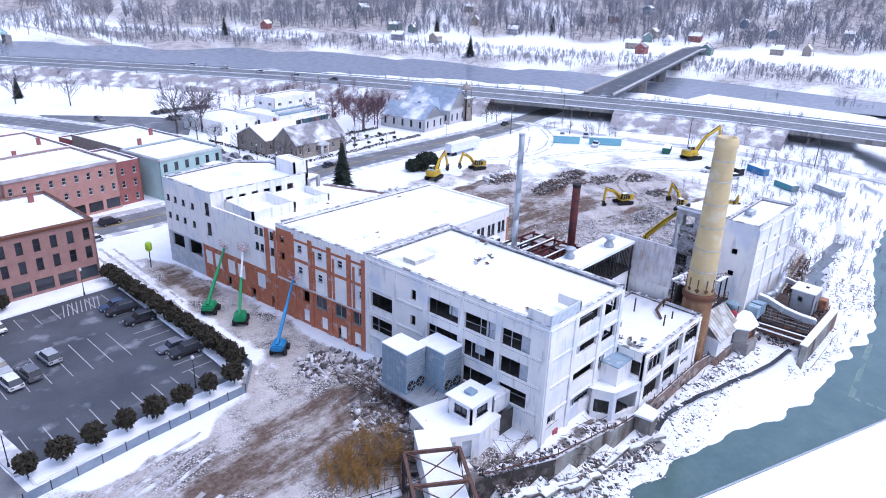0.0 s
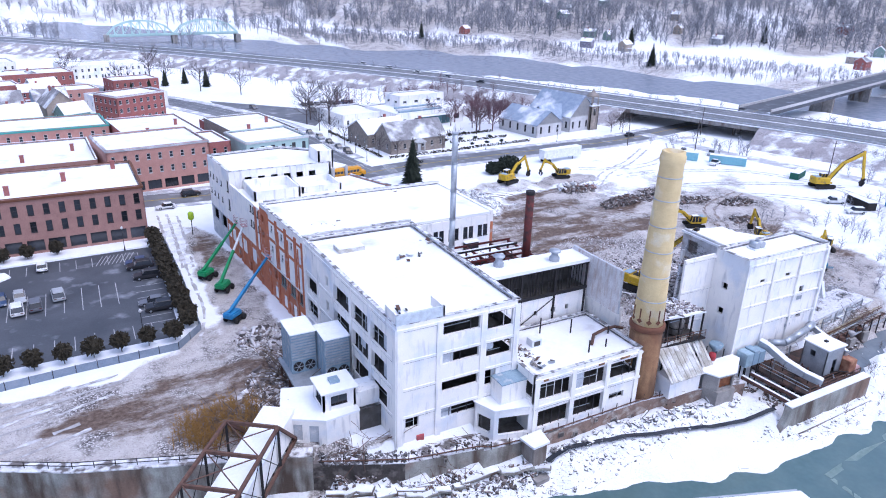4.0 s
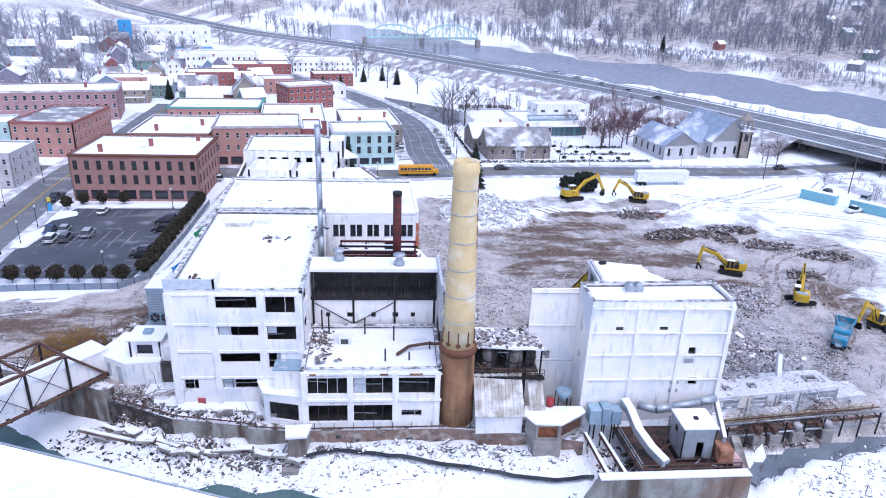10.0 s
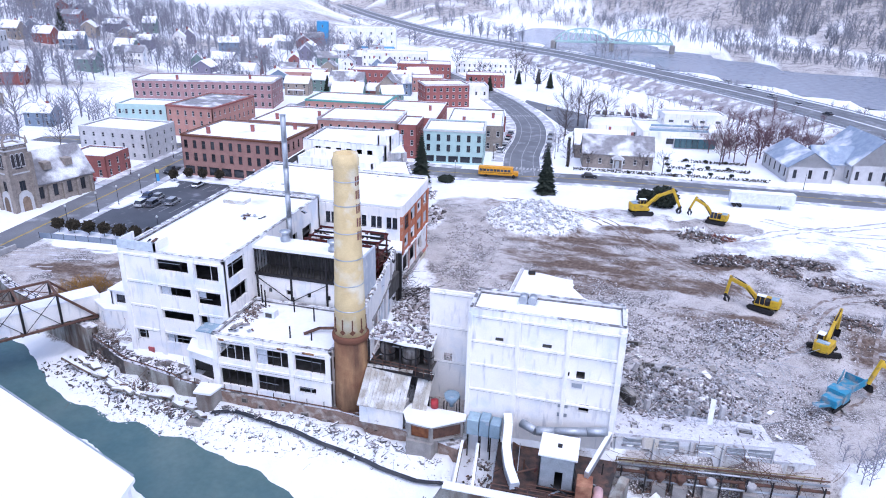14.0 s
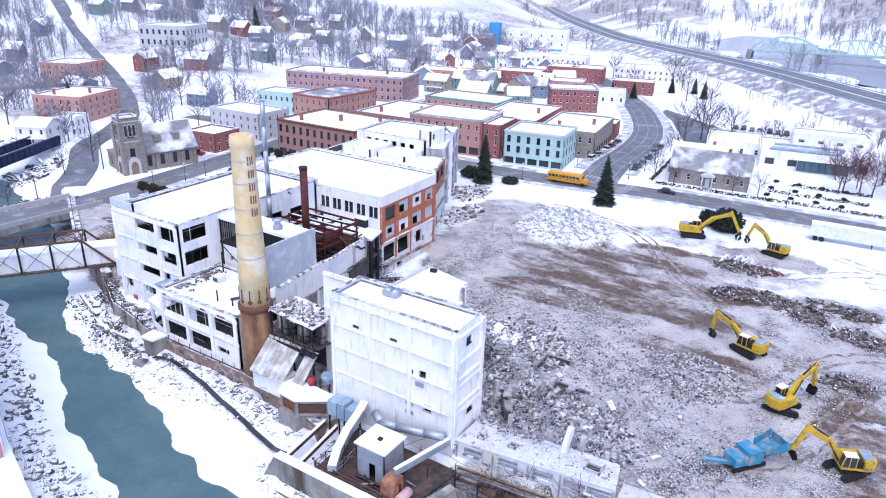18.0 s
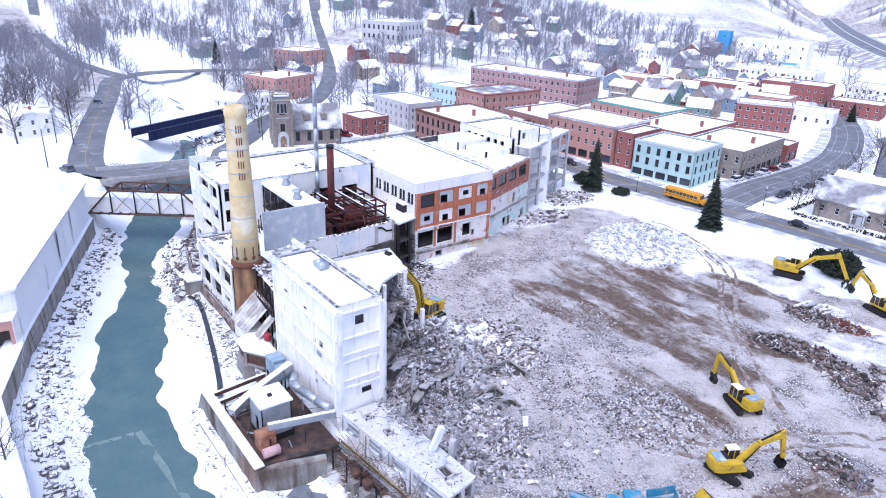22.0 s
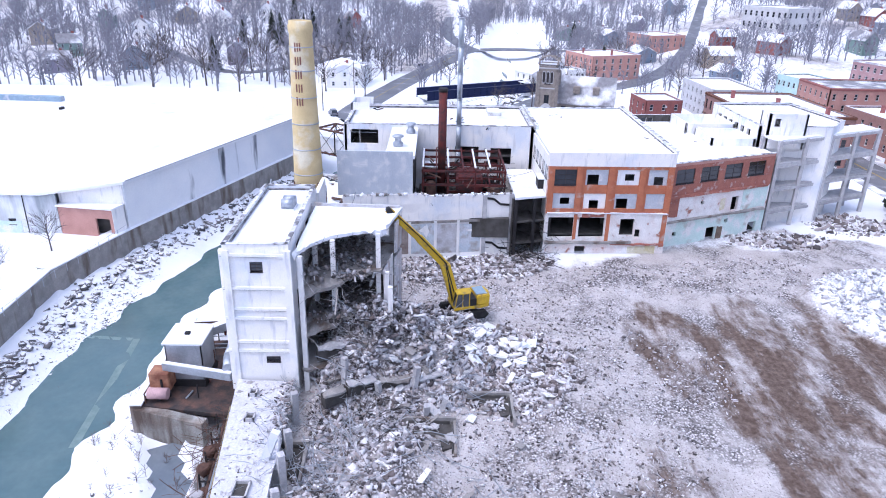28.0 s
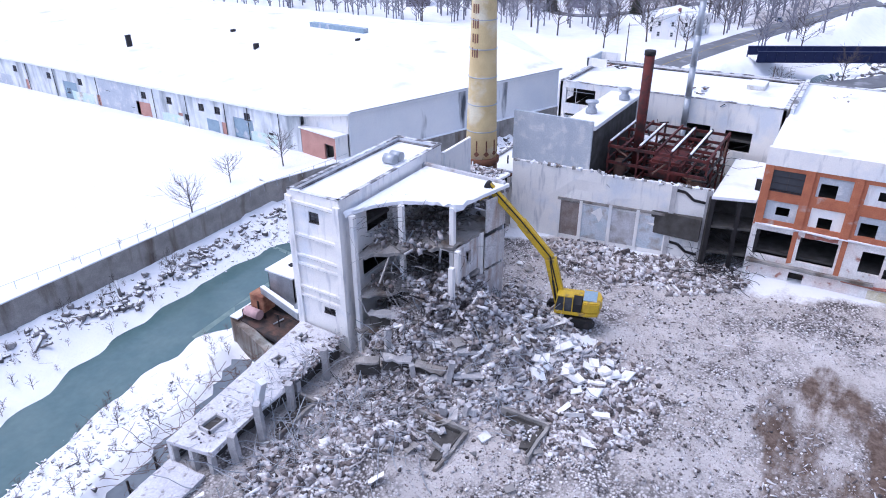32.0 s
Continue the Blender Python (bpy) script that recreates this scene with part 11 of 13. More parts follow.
woods("brush_museum", "bare shrubs behind the museum and church", 420, 70, 165, 152, 235, lambda x, y: ~((x > 72) & (x < 112) & (y < 198)) & ~((x > 112) & (x < 152) & (y < 172)) & clump(x, y, 25, 37, -0.3), (0.3, 0.7), PURPLE_TWIG)
woods("brush_yellow", "dry ochre weeds beside the footbridge", 420, -26, -10, 4, 18, lambda x, y: np.hypot((x + 19) / 5.5, (y - 11.5) / 4) < 1, (0.14, 0.32), mat("dry_ochre_weeds", (0.30, 0.17, 0.05), 0.9, fine=9.0))
woods("brush_creek", "bare twiggy shrubs on the creek banks", 240, 60, 110, -40, -6, lambda x, y: ~poly_in(x, y, WATER_N + WATER_S[::-1]), (0.1, 0.2), BARK)


# evergreens
def conifer(x, y, h, r, label, m=None):
    ob = thing("spruce_tree", (x, y, ground_z(x, y)), label, "tree", "spruce trees")
    gz = ground_z(x, y)
    bm = bmesh.new()
    tube(bm, (x, y, gz - 0.3), (x, y, gz + h * 0.9), h * 0.018, h * 0.004, 6)
    part("trunk", bm, BARK, ob)
    rd = random.Random(int(x * 7 + y))
    bm = bmesh.new()
    for k in range(26):
        t = k / 26
        zz, rr = h * (0.1 + 0.88 * t), r * (1 - t) ** 0.85 + 0.12
        for j in range(11):
            a = j * 2 * math.pi / 11 + k * 0.7 + rd.uniform(-0.2, 0.2)
            ln = rr * rd.uniform(0.7, 1.12)
            p = Vector((x, y, gz + zz))
            q = p + Vector((math.cos(a) * ln, math.sin(a) * ln, -0.32 * ln + rd.uniform(-0.1, 0.1)))
            sd = Vector((-math.sin(a), math.cos(a), 0)) * (0.28 * ln + 0.06)
            mid_ = p.lerp(q, 0.6)
            v = [bm.verts.new(c) for c in (p + Vector((0, 0, 0.12)), mid_ + sd + Vector((0, 0, -0.1)), q, mid_ - sd + Vector((0, 0, -0.1)), mid_ + Vector((0, 0, 0.14)))]
            for f in ((0, 1, 4), (1, 2, 4), (2, 3, 4), (3, 0, 4)):
                bm.faces.new([v[i] for i in f])
    part("crown", bm, m or EVERGREEN, ob)
    return ob


conifer(50.6, 101.2, 13.4, 3.3, "tall dark spruce standing alone on the snow")
conifer(16.5, 99.0, 14.8, 3.4, "tall dark spruce at the street corner")
for x, y, h in ((-70, 232, 9), (30, 292, 9), (-6, 262, 8), (2, 270, 8), (-235, 250, 18), (96, 186, 7), (330, 300, 16), (420, 420, 18), (520, 360, 16), (260, 520, 16), (-150, -40, 12), (-140, -70, 13), (12, 300, 8), (22, 306, 8), (-14, 292, 8), (-196, -56, 15), (-206, -62, 14), (-200, -46, 15), (-224, -46, 16), (-216, -32, 14), (-222, -28, 15), (-184, -70, 12), (-250, -60, 16), (-160, 84, 12), (-260, 90, 14)):
    conifer(x, y, h, h * 0.27, "dark evergreen among bare winter trees")


# clipped shrubs by the car park
def leaf_ball(name, x, y, z, rx, rz_, stem, label, group, n=420, m=None, category="shrub"):
    ob = thing(name, (x, y, z), label, category, group)
    rd = random.Random(int(x * 31 + y * 17))
    if stem:
        bm = bmesh.new()
        tube(bm, (x, y, z - 0.2), (x + rd.uniform(-0.1, 0.1), y, z + stem + rz_ * 0.5), 0.09, 0.05, 6)
        part("trunk", bm, BARK, ob)
    bm = bmesh.new()
    for k in range(n):
        u, a = rd.uniform(-1, 1), rd.uniform(0, 6.283)
        rr = (rd.random() ** 0.4) * rd.uniform(0.8, 1.1)
        s = math.sqrt(1 - u * u)
        c = Vector((x + rx * rr * s * math.cos(a), y + rx * rr * s * math.sin(a), z + stem + rz_ + rz_ * rr * u))
        e = Euler((rd.uniform(0, 6), rd.uniform(0, 6), rd.uniform(0, 6))).to_matrix()
        w = rd.uniform(0.16, 0.34) * (rx ** 0.5)
        v = [bm.verts.new(c + e @ Vector(q)) for q in ((-w, -w * 0.5, 0), (w, -w * 0.5, 0.05), (0, w, -0.05), (0, 0, w * 0.8))]
        for f in ((0, 1, 2), (0, 3, 1), (1, 3, 2), (2, 3, 0)):
            bm.faces.new([v[i] for i in f])
    part("foliage", bm, m or HEDGE, ob)
    return ob


for k in range(8):
    leaf_ball("round_shrub", -46.6 + k * 3.75, 36.4 + k * 0.12, 0.2, 1.25 + 0.12 * ((k * 5) % 3), 1.2, 0.9, "round dark brown-green shrub on a short stem", "shrubs by the car park")
for k in range(15):
    leaf_ball("hedge_shrub", -17.7 - 0.05 * k + 0.2 * (k % 2), 41 + k * 3.0, 0.2, 1.5, 1.25, 0.6, "dark brown-green shrub in the car park hedge", "hedge beside the car park", 380)
for x, y in ((-45, 81.5), (-41, 82), (-36, 82.4), (-47.6, 78.5)):
    leaf_ball("round_shrub", x, y, 0.2, 1.3, 1.2, 0.6, "round dark shrub before the brick block", "shrubs by the brick block")
leaf_ball("low_juniper", 22.6, 103.2, 0.0, 2.3, 0.8, 0.0, "low dark spreading evergreen bush on snow", "dark bushes", 800, EVERGREEN)
leaf_ball("dark_thicket", 81, 99.5, 0.0, 3.6, 2.6, 0.0, "large dark evergreen thicket behind the excavators", "dark bushes", 1500, EVERGREEN)
leaf_ball("dark_thicket", 76.5, 101, 0.0, 2.2, 1.8, 0.0, "dark evergreen thicket on the snow", "dark bushes", 800, EVERGREEN)
leaf_ball("dark_thicket", 10.5, 101.5, 0.0, 2.6, 1.5, 0.0, "dark low bush by the ruined frame", "dark bushes", 800, EVERGREEN)

# fence round the car park
fn_ = thing("car_park_fence", (-33, 34.4, 0), "low blue-grey sheeted fence along the car park", "fence")
FP = [(-48.2, 32.6), (-34, 33.9), (-20.2, 34.6), (-16.2, 39.5), (-15.9, 62), (-16.4, 84)]
FENCE = mat("blue_grey_fence_sheet", (0.20, 0.245, 0.31), 0.7, second=(0.27, 0.31, 0.37), scale=0.6, fine=6.0)
for a, b in zip(FP, FP[1:]):
    a, b = Vector(a), Vector(b)
    n = max(1, int((b - a).length / 2.6))
    for k in range(n):
        p, q = a.lerp(b, k / n), a.lerp(b, (k + 0.98) / n)
        bm = bmesh.new()
        beam(bm, (p.x, p.y, 0.62), (q.x, q.y, 0.62), 0.07, 1.2)
        part("sheet", bm, FENCE, fn_)
        bm = bmesh.new()
        beam(bm, (p.x, p.y, 0), (p.x, p.y, 1.35), 0.1)
        part("post", bm, DARK_STEEL, fn_)
# fence on the creek wall across the water
cf_ = thing("creek_fence", (40, -35, 0.5), "thin wire fence on the creek wall", "fence")
for a, b in zip([(140, -45.3), (95, -40.3), (67, -37.3), (45.5, -35.9), (28, -33.6)], [(95, -40.3), (67, -37.3), (45.5, -35.9), (28, -33.6)]):
    a, b = Vector(a), Vector(b)
    n = int((b - a).length / 2.5)
    for k in range(n):
        p, q = a.lerp(b, k / n), a.lerp(b, (k + 1) / n)
        bm = bmesh.new()
        beam(bm, (p.x, p.y, 0.5), (p.x, p.y, 1.7), 0.06)
        part("post", bm, GALV, cf_)
        bm = bmesh.new()
        beam(bm, (p.x, p.y, 1.65), (q.x, q.y, 1.65), 0.04)
        part("rail", bm, GALV, cf_)


# ---- lamps and poles ----
def street_lamp(x, y, h=4.6, globe=True):
    ob = thing("street_lamp", (x, y, 0), "dark iron street lamp with a globe", "street lamp", "street lamps")
    bm = bmesh.new()
    tube(bm, (x, y, 0), (x, y, 0.7), 0.16, 0.12, 8)
    tube(bm, (x, y, 0.7), (x, y, h), 0.07, 0.05, 8)
    part("pole", bm, DARK_STEEL, ob)
    bm = bmesh.new()
    lathe(bm, [(0.1, h), (0.22, h + 0.12), (0.26, h + 0.32), (0.16, h + 0.52), (0.05, h + 0.62)], 10, at=(x, y))
    part("globe", bm, FRAME_WHITE, ob)


for x, y in ((-48.0, 50), (-47.2, 56), (-48.5, 66), (-24.5, 40.2), (-24, 80), (-47.5, 40), (-62.5, 80), (-62.8, 100), (24, 107.6), (48, 128), (49, 140), (47, 160), (29, 150), (30.5, 132), (90, 127), (120, 128)):
    street_lamp(x, y)


def utility_pole(x, y, h=10.5, arm=True):
    z = ground_z(x, y)
    ob = thing("utility_pole", (x, y, z), "grey wooden utility pole with a crossarm", "utility pole", "utility poles")
    bm = bmesh.new()
    tube(bm, (x, y, z - 0.3), (x, y, z + h), 0.16, 0.11, 7)
    part("pole", bm, BARK, ob)
    if arm:
        bm = bmesh.new()
        beam(bm, (x - 1.1, y, z + h - 0.7), (x + 1.1, y, z + h - 0.7), 0.12)
        part("crossarm", bm, BARK, ob)
    return (x, y, z + h - 0.6)


runs = [[(158, 100), (172, 60), (178, 20), (176, -25)], [(-72, -18), (-100, -12), (-140, -2), (-185, 14)], [(-66, 20), (-76, 44), (-108, 60)], [(180, 118), (140, 114)]]
for run in runs:
    tops = [utility_pole(*p) for p in run]
    for a, b in zip(tops, tops[1:]):
        for off in (-0.9, 0.9):
            bm = bmesh.new()
            prev = None
            for k in range(7):
                t = k / 6
                p = Vector(a).lerp(Vector(b), t) + Vector((off, 0, -4 * 0.9 * t * (1 - t)))
                if prev is not None:
                    beam(bm, prev, p, 0.035)
                prev = p
            single("overhead_cable", bm, DARK_STEEL, "thin black overhead cable between poles", "cable", "overhead cables")
# light mast with a bright yellow-green bag, and banners
lm = thing("light_mast", (-10.2, 84, 0), "portable mast with a lime-green balloon lamp", "light mast")
bm = bmesh.new()
tube(bm, (-10.2, 84, 0), (-10.2, 84, 3.4), 0.1, n=6)
part("mast", bm, DARK_STEEL, lm)
bm = bmesh.new()
lathe(bm, [(0.3, 3.4), (0.62, 3.7), (0.62, 4.9), (0.3, 5.2)], 10, at=(-10.2, 84))
part("lamp_bag", bm, mat("lime_fabric", (0.42, 0.60, 0.03), 0.7, fine=6.0, bump=0), lm)
bn = thing("street_banner", (-50.2, 74.5, 0), "blue and yellow street banner on a post", "banner")
bm = bmesh.new()
tube(bm, (-50.2, 74.5, 0), (-50.2, 74.5, 4.6), 0.07, n=6)
part("post", bm, DARK_STEEL, bn)
for z0, z1, m in ((0.9, 2.8, BLUE_CLAD), (3.2, 4.2, mat("yellow_banner_cloth", (0.70, 0.62, 0.10), 0.8, bump=0))):
    bm = bmesh.new()
    box(bm, -50.0, 74.46, z0, -49.1, 74.52, z1)
    part("cloth", bm, m, bn)

# ---- two stone churches, more houses ----
def lancets(parent, a, b, us, z, w, h):
    for u in us:
        set_window(parent, a, b, u, z, w, h, "sash2", FRAME_DARK)


c1 = thing("stone_church", (-74, 60, 0), "grey stone church with a square battlemented tower", "church")
TC = Vector((-67.0, 47.0))
ang1 = radians(75)
u1, v1 = Vector((math.cos(ang1), math.sin(ang1))), Vector((-math.sin(ang1), math.cos(ang1)))


def c1p(x, y):
    q = TC + u1 * x + v1 * y
    return (q.x, q.y)


tp = [c1p(-2.6, -2.6), c1p(2.6, -2.6), c1p(2.6, 2.6), c1p(-2.6, 2.6)]
for i in range(4):
    bm = bmesh.new()
    wall(bm, tp[i], tp[(i + 1) % 4], -0.5, 15.6, 0.5, [(1.7, 3.5, 10.2, 13.4), (1.9, 3.3, 4.6, 7.2)])
    part("tower_wall", bm, STONE, c1)
    lancets(c1, tp[i], tp[(i + 1) % 4], (1.7,), 10.2, 1.8, 3.2)
    lancets(c1, tp[i], tp[(i + 1) % 4], (1.9,), 4.6, 1.4, 2.6)
roof_slab(c1, tp, 15.4)
for p in tp:
    bm = bmesh.new()
    tube(bm, (p[0], p[1], 15.6), (p[0], p[1], 17.4), 0.4, 0.12, 6)
    part("pinnacle", bm, STONE, c1)
    bm = bmesh.new()
    box(bm, p[0] - 0.5, p[1] - 0.5, -0.5, p[0] + 0.5, p[1] + 0.5, 13.5)
    part("buttress", bm, STONE, c1)


def arch_panel(name, parent, a, b, uc, w, z0, h, out, thick, m):
    """A round-headed slab on the wall from a to b."""
    a, b = Vector(a), Vector(b)
    d = (b - a).normalized()
    nr = Vector((d.y, -d.x))
    prof = [(uc - w / 2, z0), (uc + w / 2, z0)] + [(uc + w / 2 * math.cos(t), z0 + h - w / 2 + w * 0.62 * math.sin(t)) for t in (0, 0.6, 1.2, 1.571, 1.94, 2.54, 3.1416)]
    bm = bmesh.new()
    f_, k_ = [], []
    for u, z in prof:
        p, q = a + d * u + nr * (out + thick), a + d * u + nr * out
        f_.append(bm.verts.new((p.x, p.y, z)))
        k_.append(bm.verts.new((q.x, q.y, z)))
    bm.faces.new(f_)
    bm.faces.new(k_[::-1])
    for i in range(len(prof)):
        j = (i + 1) % len(prof)
        bm.faces.new((f_[j], f_[i], k_[i], k_[j]))
    bmesh.ops.recalc_face_normals(bm, faces=bm.faces[:])
    part(name, bm, m, parent)


for i in (0, 3):
    arch_panel("portal_surround", c1, tp[i], tp[(i + 1) % 4], 2.6, 3.4, -0.2, 4.7, -0.05, 0.35, PALE_STONE)
    arch_panel("portal_door", c1, tp[i], tp[(i + 1) % 4], 2.6, 1.9, -0.2, 3.5, 0.31, 0.06, DEBRIS_WOOD)
    for u in (1.5, 2.6, 3.7):
        arch_panel("belfry_opening", c1, tp[i], tp[(i + 1) % 4], u, 0.7, 10.6, 2.9, 0.02, 0.05, FRAME_DARK)
        arch_panel("belfry_hood", c1, tp[i], tp[(i + 1) % 4], u, 0.95, 10.4, 3.3, -0.02, 0.035, PALE_STONE)
for z in (8.9, 14.4, 15.62):
    for i in range(4):
        bm = bmesh.new()
        a, b = Vector(tp[i]), Vector(tp[(i + 1) % 4])
        d = (b - a).normalized()
        k = Vector((d.y, -d.x)) * 0.12
        wall(bm, tuple(a + k), tuple(b + k), z, z + 0.32, 0.3)
        part("string_course", bm, PALE_STONE if z < 15 else SNOW, c1)
for p in tp:
    bm = bmesh.new()
    q = Vector(p).lerp(TC, 0.5)
    beam(bm, (p[0], p[1], 16.6), (q.x, q.y, 17.5), 0.3)
    beam(bm, (q.x, q.y, 17.5), (TC.x, TC.y, 17.7), 0.3)
    part("crown_rib", bm, STONE, c1)
for k in range(5):
    bm = bmesh.new()
    q = c1p(2.9 + 3.7 * k, -1.25)
    mbox(bm, Matrix.Translation((q[0], q[1], 1.9)) @ Matrix.Rotation(ang1, 4, "Z"), 0.6, 0.7, 4.6)
    part("buttress", bm, STONE, c1)
np_ = [c1p(2.6, -1.0), c1p(18.5, -1.0), c1p(18.5, 9.5), c1p(2.6, 9.5)]
ops = [(1.6 + k * 3.6, 2.8 + k * 3.6, 1.4, 4.2) for k in range(4)]
for i in range(4):
    bm = bmesh.new()
    wall(bm, np_[i], np_[(i + 1) % 4], -0.5, 5.4, 0.4, ops if i % 2 == 0 else ())
    part("nave_wall", bm, STONE, c1)
    if i % 2 == 0:
        lancets(c1, np_[i], np_[(i + 1) % 4], [o[0] for o in ops], 1.4, 1.2, 2.8)
for s, ya, yb in ((0, -1.5, 4.25), (1, 10.0, 4.25)):
    bm = bmesh.new()
    q = [(*c1p(2.4, ya), 5.0), (*c1p(18.9, ya), 5.0), (*c1p(18.9, yb), 12.0), (*c1p(2.4, yb), 12.0)]
    v = [bm.verts.new(p) for p in q] + [bm.verts.new((p[0], p[1], p[2] - 0.3)) for p in q]
    for f in ((0, 1, 2, 3), (7, 6, 5, 4), (0, 4, 5, 1), (1, 5, 6, 2), (2, 6, 7, 3), (3, 7, 4, 0)):
        bm.faces.new([v[k] for k in f])
    bmesh.ops.recalc_face_normals(bm, faces=bm.faces[:])
    part("nave_roof", bm, SLATE, c1)
for x in (2.6, 18.5):
    bm = bmesh.new()
    a, b, t = c1p(x, -1.0), c1p(x, 9.5), c1p(x, 4.25)
    bm.faces.new([bm.verts.new(p) for p in ((*a, 5.4), (*b, 5.4), (*t, 11.8))])
    bmesh.ops.solidify(bm, geom=bm.faces[:], thickness=0.3)
    part("gable", bm, STONE, c1)
for k in (0.35, 0.7):
    bm = bmesh.new()
    q = c1p(2.6 + 15.5 * k, 1.2)
    mbox(bm, Matrix.Translation((q[0], q[1], 8.6)) @ Matrix.Rotation(ang1, 4, "Z"), 1.8, 2.4, 1.8)
    part("dormer", bm, STONE, c1)

bm = bmesh.new()
q4 = [c1p(-2.6, 3.0), c1p(5.0, 3.0), c1p(5.0, 11.0), c1p(-2.6, 11.0)]
for i in range(4):
    wall(bm, q4[i], q4[(i + 1) % 4], -0.5, 4.4, 0.35, [(2.0, 3.4, 1.0, 3.2)])
part("chapel_wall", bm, STONE, c1)
roof_slab(c1, q4, 4.7, SLATE, 0.3, -0.3, "chapel_roof")
c2 = thing("street_church", (136, 148, 0), "pale stone church with blue-grey snowy roofs and a corner turret", "church")
for nm, (cx2, cy2), ang, L, D, H, rise in (("hall", (121.5, 147.0), 100, 20, 13, 4.6, 4.2), ("nave", (140, 152), 100, 22, 15, 5.6, 7.2), ("aisle", (130, 147), 10, 12, 8, 4.8, 4.4)):
    ca, sa = math.cos(radians(ang)), math.sin(radians(ang))

    def Q(x, y):
        return (cx2 + x * ca - y * sa, cy2 + x * sa + y * ca)

    pts = [Q(-L / 2, -D / 2), Q(L / 2, -D / 2), Q(L / 2, D / 2), Q(-L / 2, D / 2)]
    for i in range(4):
        ln = L if i % 2 == 0 else D
        n = max(2, int(ln / 3.4))
        ops = [(ln * (k + 0.5) / n - 0.5, ln * (k + 0.5) / n + 0.5, 1.4, 3.8) for k in range(n)]
        bm = bmesh.new()
        wall(bm, pts[i], pts[(i + 1) % 4], -0.5, H, 0.4, ops)
        part(nm + "_wall", bm, PALE_STONE, c2)
        lancets(c2, pts[i], pts[(i + 1) % 4], [o[0] for o in ops], 1.4, 1.0, 2.4)
        if i % 2:
            bm = bmesh.new()
            a, b = pts[i], pts[(i + 1) % 4]
            bm.faces.new([bm.verts.new(p) for p in ((*a, H), (*b, H), ((a[0] + b[0]) / 2, (a[1] + b[1]) / 2, H + rise))])
            bmesh.ops.solidify(bm, geom=bm.faces[:], thickness=0.3)
            part(nm + "_gable", bm, PALE_STONE, c2)
    for s in (-1, 1):
        bm = bmesh.new()
        q = [(*Q(-L / 2 - 0.3, s * (D / 2 + 0.4)), H - 0.3), (*Q(L / 2 + 0.3, s * (D / 2 + 0.4)), H - 0.3), (*Q(L / 2 + 0.3, 0), H + rise + 0.1), (*Q(-L / 2 - 0.3, 0), H + rise + 0.1)]
        v = [bm.verts.new(p) for p in q] + [bm.verts.new((p[0], p[1], p[2] + 0.25)) for p in q]
        for f in ((0, 1, 2, 3), (7, 6, 5, 4), (0, 4, 5, 1), (1, 5, 6, 2), (2, 6, 7, 3), (3, 7, 4, 0)):
            bm.faces.new([v[k] for k in f])
        bmesh.ops.recalc_face_normals(bm, faces=bm.faces[:])
        part(nm + "_roof", bm, mat("blue_grey_snowy_slate_" + nm, (0.26, 0.32, 0.42), 0.7, second=(0.34, 0.40, 0.49), scale=0.6, fine=5.0, stain=(0.82, 0.83, 0.87), stain_scale=0.14, stain_at=0.55), c2)
sp = corners(144.6, 140.4, 148.4, 144.2)
for i in range(4):
    bm = bmesh.new()
    wall(bm, sp[i], sp[(i + 1) % 4], -0.5, 9.0, 0.4, [(1.2, 2.6, 5.6, 8.2)])
    part("turret_wall", bm, STONE, c2)
bm = bmesh.new()
box(bm, 144.4, 140.2, 9.0, 148.6, 144.4, 9.4)
part("turret_cap", bm, SNOW, c2)
for x, y in ((145, 140.8), (148, 140.8), (145, 143.8), (148, 143.8)):
    bm = bmesh.new()
    tube(bm, (x, y, 9.4), (x, y, 12.4), 0.25, n=8)
    part("turret_column", bm, STONE, c2)
bm = bmesh.new()
lathe(bm, [(2.4, 12.4), (2.4, 12.8), (1.6, 13.6), (0.6, 14.2), (0.15, 15.4)], 10, at=(146.5, 142.3))
part("turret_roof", bm, STONE, c2)

# museum lettering as plain standing bars on the roof edge
ms = thing("roof_sign", (92, 190, 5.6), "row of pale roof letters worn to plain bars", "sign")
for k in range(6):
    x, y = 84 + k * 2.6, 189 + k * 0.46
    each("bar", ms, FRAME_WHITE, [(x - 0.7, y - 0.1, 5.4, x - 0.35, y + 0.1, 8.0), (x + 0.35, y - 0.1, 5.4, x + 0.7, y + 0.1, 8.0), (x - 0.345, y - 0.1, 6.6 + 0.4 * (k % 3), x + 0.345, y + 0.1, 6.95 + 0.4 * (k % 3))])
